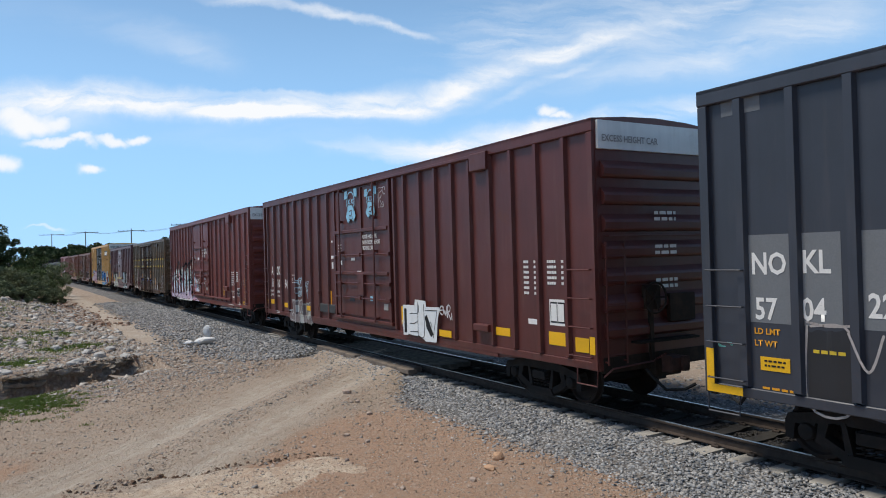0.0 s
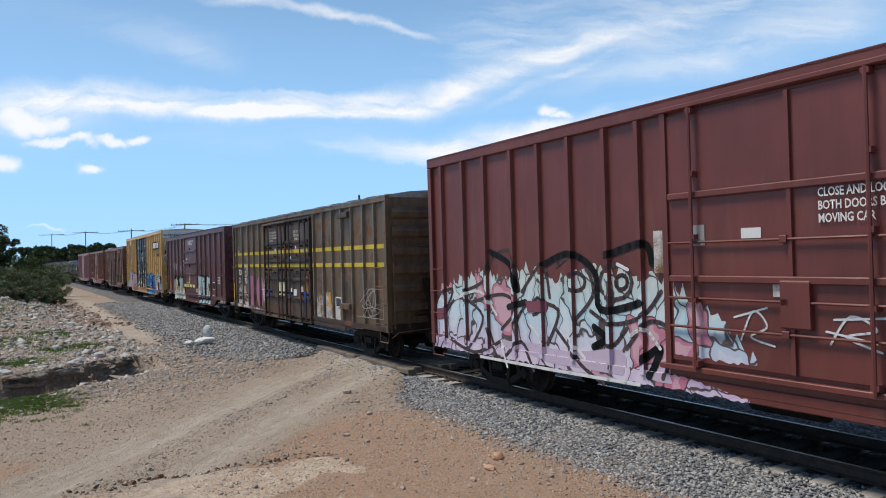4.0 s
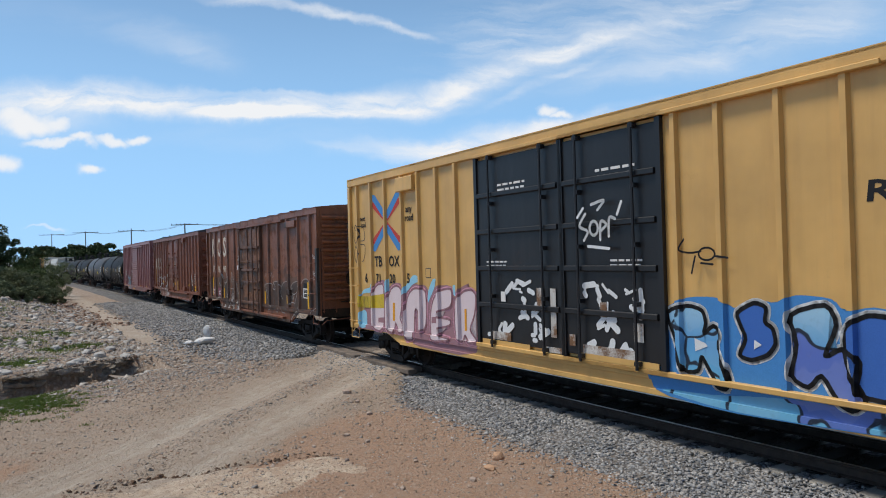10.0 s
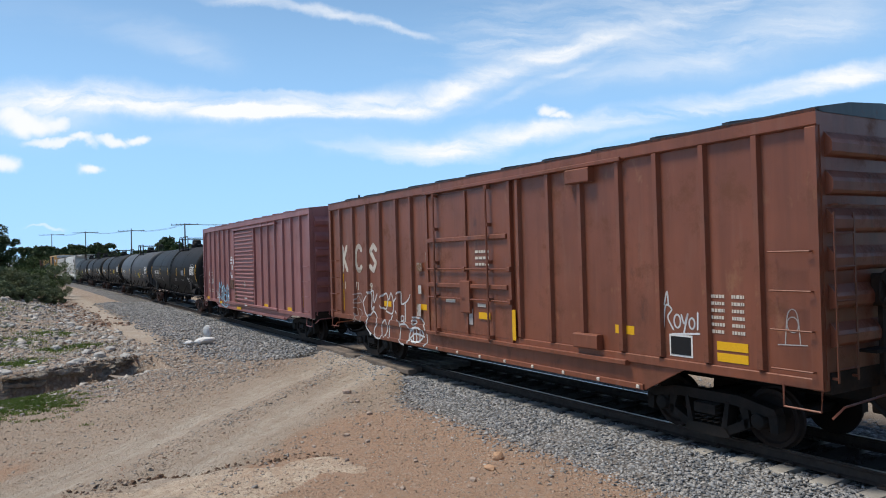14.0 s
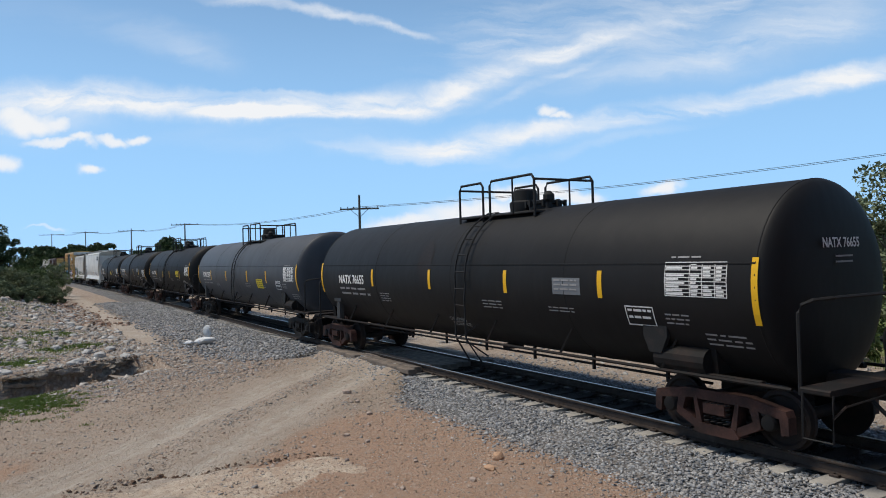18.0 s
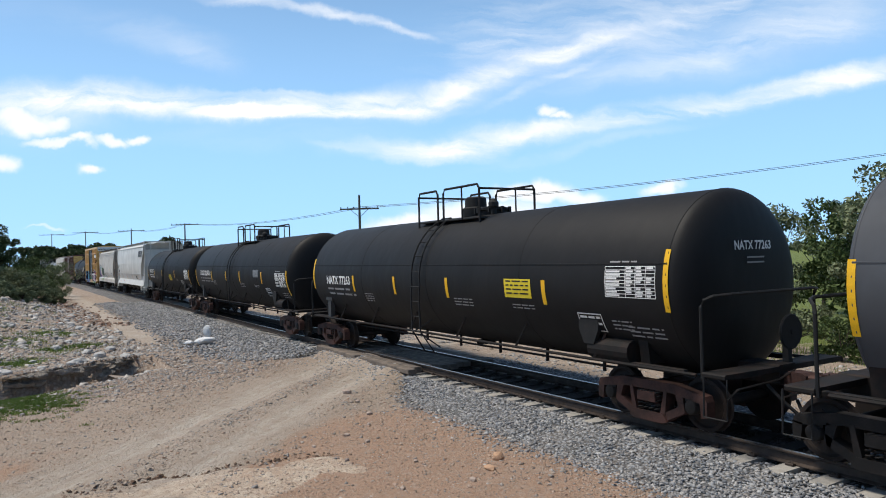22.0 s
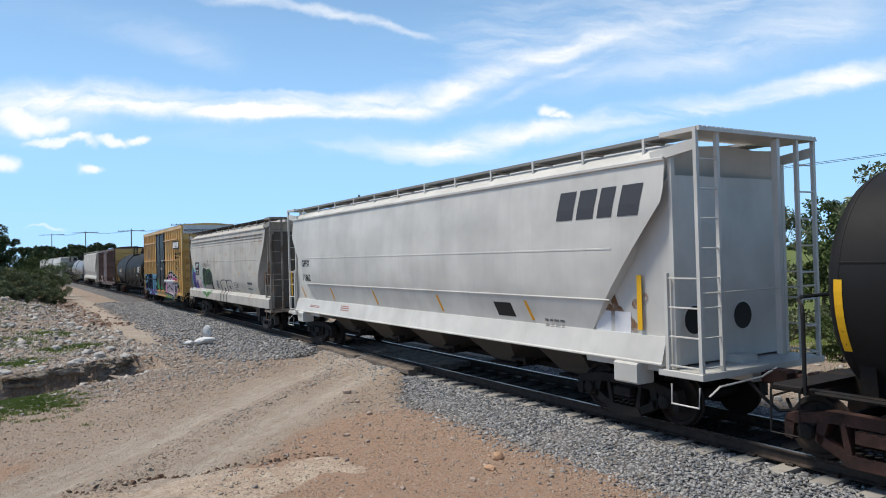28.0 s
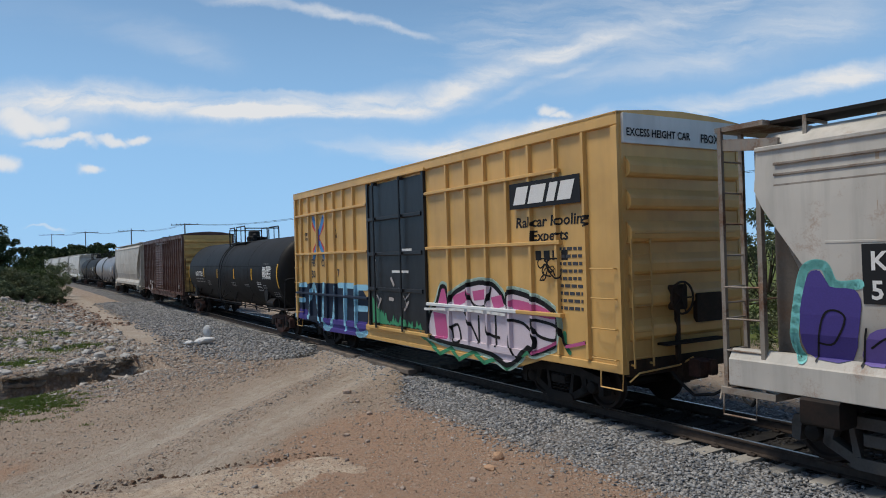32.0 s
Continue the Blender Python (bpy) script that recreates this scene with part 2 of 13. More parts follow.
def plain_paint(name, colour, rough=0.6, wear=0.25, spec=0.3):
    n = Nodes(name)
    w = n.ramp(n.noise(6.0, 7, 0.65), 0.5, 0.72, 0.0, wear)
    base = n.mix(w, colour, shade(colour, 0.55))
    base = n.mix(n.ramp(n.noise(55, 2), 0.35, 0.7), base, shade(colour, 0.88))
    return n.done(base, rough, 0.0, spec)


def grimy_steel(name, colour=(0.011, 0.0095, 0.0085), rust=(0.034, 0.019, 0.014), amount=0.5, rough=0.75):
    n = Nodes(name)
    m = n.ramp(n.noise(3.0, 7, 0.65), 0.62 - 0.3 * amount, 0.85 - 0.3 * amount)
    base = n.mix(m, colour, rust)
    base = n.mix(n.ramp(n.noise(40, 3), 0.3, 0.7, 0.0, 0.35), base, shade(colour, 0.5))
    n.bump(n.noise(60, 3), 0.2, 0.006)
    return n.done(base, rough, 0.15, 0.3)


M = {}
M["car_red"] = car_paint("oxide_red_paint", (0.092, 0.0235, 0.0185), 0.14, streak=0.35, dust=0.12)
M["car_red2"] = car_paint("brick_red_paint", (0.145, 0.036, 0.028), 0.14, streak=0.35, dust=0.14)
M["car_brown"] = car_paint("rusted_brown_paint", (0.135, 0.088, 0.048), 0.36, (0.14, 0.055, 0.022), 0.7, 0.4, soot=0.62, dust_colour=(0.24, 0.175, 0.11))
M["door_brown"] = car_paint("sooty_brown_door", (0.095, 0.058, 0.033), 0.4, (0.10, 0.04, 0.02), 0.7, 0.25, soot=0.85, dust_colour=(0.17, 0.13, 0.085))
M["rib_tan"] = car_paint("bare_tan_rib", (0.17, 0.14, 0.10), 0.4, (0.10, 0.045, 0.022), 0.7, 0.3, soot=0.4)
M["peel"] = car_paint("peeling_white_paint", (0.58, 0.56, 0.52), 0.62, (0.15, 0.075, 0.035), 0.3, 0.1, soot=0.25)
M["car_maroon"] = car_paint("maroon_paint", (0.106, 0.038, 0.037), 0.06, streak=0.25, dust=0.10)
M["car_yellow"] = car_paint("ochre_yellow_paint", (0.60, 0.36, 0.115), 0.05, (0.2, 0.09, 0.03), 0.22, 0.1, dust_colour=(0.5, 0.36, 0.18))
M["car_rust"] = car_paint("faded_rust_paint", (0.205, 0.073, 0.035), 0.36, (0.13, 0.045, 0.02), 0.6, 0.2, soot=0.46)
M["rust_door"] = car_paint("burnt_rust_door", (0.23, 0.095, 0.044), 0.5, (0.10, 0.04, 0.018), 0.7, 0.2, soot=0.72)
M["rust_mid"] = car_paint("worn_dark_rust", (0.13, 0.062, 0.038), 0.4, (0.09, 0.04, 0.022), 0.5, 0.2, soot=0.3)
M["rust_soot"] = car_paint("sooty_rust_paint", (0.062, 0.037, 0.027), 0.5, (0.13, 0.05, 0.025), 0.5, 0.5, soot=0.6, dust_colour=(0.22, 0.18, 0.15))
M["rust_stain"] = car_paint("smoky_rust_stain", (0.14, 0.054, 0.030), 0.5, (0.17, 0.065, 0.03), 0.5, 0.15, soot=0.7)
M["rust_dark"] = car_paint("deep_rust", (0.050, 0.028, 0.019), 0.4, (0.16, 0.06, 0.025), 0.6, 0.1, soot=0.6)
M["car_chestnut"] = car_paint("chestnut_paint", (0.205, 0.066, 0.034), 0.30, (0.12, 0.042, 0.02), 0.55, 0.18, soot=0.08)
M["car_pink"] = car_paint("faded_pink_red_paint", (0.285, 0.118, 0.111), 0.12, streak=0.35, dust=0.3, dust_colour=(0.42, 0.25, 0.22))
M["car_slate"] = car_paint("slate_blue_paint", (0.036, 0.040, 0.052), 0.05, streak=0.3, dust=0.08)
M["car_oldbrown"] = car_paint("old_brown_paint", (0.10, 0.04, 0.025), 0.5, (0.07, 0.03, 0.02), 0.5, 0.2)
M["door_black"] = car_paint("black_door_paint", (0.0105, 0.0105, 0.0115), 0.06, streak=0.2, dust=0.05)
M["roof_grey"] = car_paint("galvanised_roof", (0.30, 0.28, 0.26), 0.35, streak=0.2)
M["roof_white"] = car_paint("white_top_paint", (0.62, 0.62, 0.60), 0.08, streak=0.25, dust=0.25)
M["roof_black"] = car_paint("black_roof_tar", (0.03, 0.03, 0.032), 0.2)
M["tank_black"] = car_paint("tank_black_paint", (0.0125, 0.0118, 0.0115), 0.03, (0.04, 0.025, 0.018), 0.2, 0.16, 0.6, (0.034, 0.029, 0.026), 0.2)
M["tank_grey"] = car_paint("tank_grey_paint", (0.064, 0.067, 0.073), 0.03, (0.05, 0.035, 0.025), 0.2, 0.12, 0.55, (0.08, 0.074, 0.07), 0.25)
M["tank_run"] = car_paint("brown_run_off", (0.0165, 0.0135, 0.0125), 0.1, (0.04, 0.025, 0.018), 0.3, 0.5, 0.6, (0.042, 0.030, 0.024), 0.2)
M["tank_silver"] = car_paint("tank_light_grey_paint", (0.20, 0.20, 0.21), 0.05, streak=0.3)
M["hopper_white"] = car_paint("hopper_white_paint", (0.56, 0.545, 0.505), 0.05, (0.28, 0.2, 0.13), 0.16, 0.16, 0.5, (0.45, 0.42, 0.36))
M["hopper_beige"] = car_paint("hopper_beige_paint", (0.47, 0.44, 0.39), 0.24, (0.24, 0.13, 0.075), 0.45, 0.55, 0.6, (0.38, 0.30, 0.22))
M["hopper_under"] = grimy_steel("hopper_chute_steel", (0.085, 0.074, 0.062), (0.10, 0.075, 0.056), 0.4)
# darker than the hopper's body: the end recess's shade put into the colour
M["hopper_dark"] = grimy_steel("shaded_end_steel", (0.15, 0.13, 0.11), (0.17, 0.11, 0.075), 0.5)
M["hopper_post"] = car_paint("rusty_beige_post", (0.26, 0.225, 0.185), 0.45, (0.13, 0.07, 0.04), 0.5, 0.2, soot=0.2)
M["frame"] = grimy_steel("underframe_steel")
M["truck"] = grimy_steel("cast_bogie_steel", (0.013, 0.0115, 0.0105), (0.034, 0.026, 0.022), 0.5)
M["truck_grey"] = grimy_steel("dusty_bogie_steel", (0.10, 0.095, 0.088), (0.075, 0.06, 0.05), 0.4)
M["truck_rust"] = grimy_steel("rusty_bogie_steel", (0.026, 0.016, 0.0135), (0.085, 0.040, 0.031), 0.85)
M["wheel"] = grimy_steel("wheel_steel", (0.018, 0.014, 0.013), (0.038, 0.025, 0.019), 0.6)
M["tread"] = Nodes("polished_tread").done((0.35, 0.34, 0.33), 0.3, 0.9)
M["grimy_end"] = grimy_steel("grimy_end_steel", (0.022, 0.016, 0.012), (0.06, 0.035, 0.022), 0.5)
M["bar_black"] = grimy_steel("black_rail_bar", (0.018, 0.018, 0.018), (0.05, 0.035, 0.03), 0.2)
M["grating"] = plain_paint("galvanised_grating", (0.24, 0.235, 0.225))
M["bracket"] = plain_paint("worn_grey_bracket", (0.05, 0.05, 0.05))
M["white"] = plain_paint("white_stencil", (0.74, 0.73, 0.70))
M["cream"] = plain_paint("cream_stencil", (0.62, 0.56, 0.48), wear=0.22)
M["grey_mark"] = plain_paint("grey_stencil", (0.30, 0.29, 0.28))
M["patch"] = plain_paint("grey_repaint_patch", (0.16, 0.17, 0.18))
M["black"] = plain_paint("black_stencil", (0.012, 0.012, 0.013))
M["black_wash"] = car_paint("streaky_black_spray", (0.018, 0.018, 0.02), 0.05, streak=0.2, dust=0.5, dust_colour=(0.10, 0.10, 0.10))
M["ink"] = plain_paint("dark_grey_logo", (0.055, 0.057, 0.065))
M["stripe"] = plain_paint("yellow_reflector", (0.80, 0.44, 0.015), 0.45)
M["pale_stripe"] = plain_paint("faded_yellow_panel", (0.66, 0.56, 0.24), wear=0.3)
M["stripe2"] = car_paint("worn_yellow_stripe", (0.62, 0.45, 0.03), 0.22, (0.14, 0.08, 0.03), 0.5, 0.1, soot=0.25)
M["notice"] = plain_paint("yellow_notice", (0.72, 0.55, 0.03))
M["orange"] = plain_paint("orange_mark", (0.72, 0.32, 0.02))
M["g_blue"] = plain_paint("graffiti_blue", (0.06, 0.24, 0.55))
M["g_sky"] = plain_paint("graffiti_pale_blue", (0.28, 0.56, 0.72))
M["g_aqua"] = plain_paint("graffiti_aqua", (0.22, 0.62, 0.58))
M["g_pink"] = plain_paint("graffiti_pink", (0.72, 0.36, 0.46))
M["g_pinkwash"] = car_paint("graffiti_worn_pink", (0.42, 0.15, 0.24), 0.12, (0.15, 0.07, 0.05), 0.25, 0.3, dust_colour=(0.55, 0.30, 0.36))
M["g_rose"] = plain_paint("graffiti_rose", (0.33, 0.175, 0.20))
M["g_hot"] = plain_paint("graffiti_hot_pink", (0.50, 0.10, 0.25))
M["g_pale"] = plain_paint("graffiti_pale_pink", (0.70, 0.58, 0.60), wear=0.08)
M["g_purple"] = plain_paint("graffiti_purple", (0.07, 0.05, 0.24))
M["g_green"] = plain_paint("graffiti_green", (0.05, 0.26, 0.13))
M["g_mint"] = plain_paint("graffiti_mint", (0.50, 0.66, 0.58))
M["g_white"] = plain_paint("graffiti_white", (0.70, 0.72, 0.72), wear=0.5)
M["g_cream"] = plain_paint("graffiti_cream", (0.62, 0.60, 0.40))
M["g_wine"] = plain_paint("graffiti_wine", (0.22, 0.07, 0.10))
M["g_haze"] = plain_paint("graffiti_faded_white", (0.42, 0.38, 0.36), wear=0.6)
M["g_plum"] = car_paint("graffiti_worn_mauve", (0.175, 0.135, 0.135), 0.1, (0.12, 0.05, 0.045), 0.3, 0.4, dust_colour=(0.28, 0.25, 0.25))
M["g_ash"] = car_paint("graffiti_ash_white", (0.46, 0.47, 0.45), 0.05, (0.2, 0.12, 0.1), 0.3, 0.2, dust_colour=(0.40, 0.38, 0.36))
M["g_iceline"] = plain_paint("graffiti_ice_line", (0.42, 0.56, 0.64), wear=0.3)
M["g_navy"] = plain_paint("graffiti_navy", (0.045, 0.14, 0.46))
M["g_bone"] = car_paint("graffiti_bone_white", (0.56, 0.56, 0.48), 0.04, (0.3, 0.2, 0.1), 0.12, 0.2, dust_colour=(0.55, 0.50, 0.36))
M["g_frost"] = car_paint("graffiti_frost_blue", (0.46, 0.56, 0.58), 0.04, (0.2, 0.12, 0.1), 0.12, 0.2, dust_colour=(0.48, 0.47, 0.42))
M["g_inkgreen"] = plain_paint("graffiti_black_green", (0.014, 0.022, 0.022))
M["g_night"] = plain_paint("graffiti_night_blue", (0.012, 0.022, 0.045))
M["g_blossom"] = plain_paint("graffiti_blossom", (0.62, 0.53, 0.58), wear=0.15)
M["g_moss"] = plain_paint("graffiti_moss_green", (0.09, 0.24, 0.07))
M["g_violet"] = plain_paint("graffiti_violet", (0.16, 0.11, 0.36))
M["g_lilac"] = plain_paint("graffiti_lilac", (0.55, 0.44, 0.54), wear=0.3)
M["g_smoke"] = plain_paint("graffiti_smoke_line", (0.085, 0.06, 0.062), wear=0.5)
M["rust_run"] = plain_paint("rust_run_off", (0.40, 0.30, 0.21), wear=0.6)
M["red"] = plain_paint("red_mark", (0.5, 0.06, 0.05))
M["blue_mark"] = plain_paint("blue_sticker", (0.02, 0.10, 0.45))
M["paper"] = plain_paint("paper_placard", (0.72, 0.72, 0.74))


def burner(name, top, mid, low, z0, z1, line=(0.03, 0.03, 0.035), scale=2.0, spot=(0.5, 0.1, 0.16), pale=1.0):
    """Sprayed lettering too tangled to read: fading fills cut by crooked outlines."""
    n = Nodes(name)
    sx = n.add("ShaderNodeSeparateXYZ")
    n.link(n.coords(), sx.inputs[0])
    k = n.ramp(sx.outputs["Z"], z0, z1)
    fill = n.mix(n.ramp(k, 0.0, 0.5), low, mid)
    fill = n.mix(n.ramp(k, 0.5, 1.0), fill, top)
    wob = n.add("ShaderNodeTexNoise")
    wob.inputs["Scale"].default_value, wob.inputs["Detail"].default_value = 1.7, 2.0
    n.link(n.coords(), wob.inputs["Vector"])
    add = n.add("ShaderNodeVectorMath")
    add.operation = "MULTIPLY_ADD"
    n.link(wob.outputs["Color"], add.inputs[0])
    add.inputs[1].default_value = (0.9, 0.0, 0.9)
    n.link(n.coords((1.25, 0.0, 0.8)), add.inputs[2])
    v = n.add("ShaderNodeTexVoronoi")
    v.feature = "DISTANCE_TO_EDGE"
    v.inputs["Scale"].default_value = scale
    n.link(add.outputs[0], v.inputs["Vector"])
    c = n.add("ShaderNodeTexVoronoi")
    c.inputs["Scale"].default_value = scale
    n.link(add.outputs[0], c.inputs["Vector"])
    sep = n.add("ShaderNodeSeparateColor")
    n.link(c.outputs["Color"], sep.inputs[0])
    fill = n.mix(n.ramp(sep.outputs[0], 0.3, 1.0, 0.0, 0.35 * pale), fill, (0.75, 0.76, 0.76))
    fill = n.mix(n.ramp(sep.outputs[1], 0.86, 0.88, 0.0, 0.8), fill, spot)
    col = n.mix(n.ramp(v.outputs["Distance"], 0.018, 0.034, 1.0, 0.0), fill, line)
    col = n.mix(n.ramp(v.outputs["Distance"], 0.14, 0.16, 0.0, 0.25 * pale), col, (0.8, 0.8, 0.8))
    wear = n.ramp(n.noise(6.0, 7, 0.65), 0.55, 0.75, 0.0, 0.35)
    col = n.mix(wear, col, n.mix(0.5, fill, (0.1, 0.06, 0.05)))
    return n.done(col, 0.6, 0, 0.3)


M["b_pale"] = burner("graffiti_pale_blend", (0.45, 0.52, 0.47), (0.42, 0.60, 0.66), (0.60, 0.45, 0.60), 0.9, 2.5, (0.09, 0.07, 0.07), 1.7)
M["b_ink"] = burner("graffiti_ink_blend", (0.06, 0.075, 0.10), (0.10, 0.13, 0.17), (0.30, 0.40, 0.46), 0.7, 1.8, (0.66, 0.74, 0.78), 1.3, (0.3, 0.42, 0.5), pale=0.15)
M["b_blue"] = burner("graffiti_blue_blend", (0.35, 0.58, 0.70), (0.10, 0.32, 0.60), (0.14, 0.42, 0.62), 0.8, 2.2, (0.02, 0.03, 0.05), 1.0, (0.10, 0.12, 0.45), pale=0.2)


def concrete():
    n = Nodes("sleeper_concrete")
    a = n.mix(n.ramp(n.noise(5, 6), 0.3, 0.7), (0.27, 0.25, 0.225), (0.40, 0.375, 0.335))
    a = n.mix(n.ramp(n.noise(90, 2), 0.4, 0.6, 0, 0.4), a, (0.2, 0.18, 0.16))
    # sleeper middles coloured near-black to carry the shade under the train
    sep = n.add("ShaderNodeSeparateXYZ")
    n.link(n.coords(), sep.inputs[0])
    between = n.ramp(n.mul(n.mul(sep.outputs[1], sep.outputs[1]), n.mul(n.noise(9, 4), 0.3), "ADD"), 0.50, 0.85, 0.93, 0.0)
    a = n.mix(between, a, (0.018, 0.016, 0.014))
    n.bump(n.noise(60, 4), 0.4, 0.01)
    return n.done(a, 0.9, 0, 0.2)


M["concrete"] = concrete()


def rail_steel():
    n = Nodes("rail_steel")
    a = n.mix(n.ramp(n.noise(8, 6), 0.3, 0.7), (0.034, 0.025, 0.020), (0.066, 0.048, 0.038))
    n.bump(n.noise(70, 3), 0.2, 0.004)
    return n.done(a, 0.75, 0.1, 0.3)


M["rail"] = rail_steel()


def stones(name, cols, scale=1.0, rough=0.85, mottle=0.5):
    """Broken stone: each piece of the heap has a shade of its own."""
    n = Nodes(name)
    g = n.add("ShaderNodeNewGeometry")
    r = n.add("ShaderNodeValToRGB")
    r.color_ramp.interpolation = "LINEAR"
    while len(r.color_ramp.elements) < len(cols):
        r.color_ramp.elements.new(0.5)
    for i, (e, c) in enumerate(zip(r.color_ramp.elements, cols)):
        e.position, e.color = i / (len(cols) - 1), (*c, 1)
    n.link(g.outputs["Random Per Island"], r.inputs[0])
    a = n.mix(n.ramp(n.noise(30 * scale, 5), 0.35, 0.65, 0, mottle), r.outputs[0], (0.12, 0.11, 0.10))
    n.bump(n.noise(45 * scale, 4), 0.4, 0.02)
    return n.done(a, rough, 0, 0.25)


M["ballast"] = stones("ballast_stone", [(0.12, 0.128, 0.14), (0.21, 0.22, 0.234), (0.36, 0.364, 0.372), (0.27, 0.25, 0.235), (0.50, 0.492, 0.482), (0.17, 0.181, 0.198)], mottle=0.4)
# oil-dark stones, deepened to stand for the shade under the train
M["oily_shaded_ballast"] = stones("oily_shaded_ballast", [(0.018, 0.017, 0.016), (0.03, 0.028, 0.026), (0.045, 0.042, 0.04), (0.026, 0.023, 0.021)])
M["pebble"] = stones("roadside_stone", [(0.36, 0.26, 0.195), (0.27, 0.245, 0.22), (0.43, 0.34, 0.265), (0.34, 0.21, 0.145), (0.46, 0.42, 0.37)], mottle=0.25)
M["toe_gravel"] = stones("toe_gravel", [(0.24, 0.24, 0.245), (0.40, 0.31, 0.235), (0.20, 0.205, 0.215), (0.46, 0.27, 0.16), (0.42, 0.40, 0.37), (0.36, 0.23, 0.17)], mottle=0.25)
M["gravel"] = stones("mixed_gravel", [(0.21, 0.21, 0.215), (0.30, 0.275, 0.25), (0.40, 0.30, 0.225), (0.25, 0.24, 0.235), (0.44, 0.41, 0.37)], mottle=0.3)
M["rubble"] = stones("rubble_stone", [(0.36, 0.31, 0.26), (0.27, 0.26, 0.25), (0.47, 0.44, 0.40), (0.33, 0.25, 0.19), (0.52, 0.50, 0.47), (0.40, 0.39, 0.375)], 0.5, mottle=0.35)
M["rust_rubble"] = stones("rust_rubble", [(0.27, 0.15, 0.095), (0.20, 0.125, 0.09), (0.33, 0.22, 0.16), (0.24, 0.115, 0.07)], 0.5)
M["tan_stone"] = stones("tan_stone", [(0.50, 0.34, 0.20), (0.46, 0.28, 0.17)], 0.6, mottle=0.2)
M["white_stone"] = stones("white_stone", [(0.74, 0.74, 0.73), (0.68, 0.68, 0.67)], 0.6, mottle=0.12)
# darker than the ground, so the clods also read as the crack's shadow
M["clod"] = stones("crack_shade_clod", [(0.12, 0.075, 0.05), (0.19, 0.12, 0.08), (0.15, 0.095, 0.065)], mottle=0.3)


def rock_face():
    n = Nodes("rock_face")
    a = n.mix(n.ramp(n.noise(1.6, 8, 0.68), 0.3, 0.7), (0.22, 0.19, 0.16), (0.42, 0.38, 0.33))
    a = n.mix(n.ramp(n.noise(14, 6, 0.7), 0.52, 0.66, 0, 0.55), a, (0.12, 0.10, 0.08))
    n.bump(n.noise(11, 8, 0.75), 1.0, 0.14)
    return n.done(a, 0.95, 0, 0.15)


M["rock_face"] = rock_face()


def ballast_bed():
    n = Nodes("ballast_bed")
    v = n.add("ShaderNodeTexVoronoi")
    v.inputs["Scale"].default_value = 15.0
    n.link(n.coords(), v.inputs["Vector"])
    sep = n.add("ShaderNodeSeparateColor")
    n.link(v.outputs["Color"], sep.inputs[0])
    a = n.mix(sep.outputs[0], (0.12, 0.122, 0.128), (0.36, 0.358, 0.36))
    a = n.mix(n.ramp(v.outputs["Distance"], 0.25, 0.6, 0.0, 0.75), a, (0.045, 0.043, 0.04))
    a = n.mix(n.ramp(n.noise(0.6, 5), 0.45, 0.7, 0, 0.35), a, (0.28, 0.22, 0.18))
    # oil stain between the rails, deepened in colour with the train's shade
    oil_shade = n.add("ShaderNodeAttribute")
    oil_shade.attribute_name = "oil_shade"
    a = n.mix(n.mul(oil_shade.outputs["Fac"], n.ramp(n.noise(1.4, 5), 0.2, 0.6, 0.6, 1.0)), a, (0.028, 0.025, 0.023))
    n.bump(n.ramp(v.outputs["Distance"], 0.0, 0.6, 1.0, 0.0), 0.9, 0.05)
    return n.done(a, 0.9, 0, 0.2)


M["bed"] = ballast_bed()


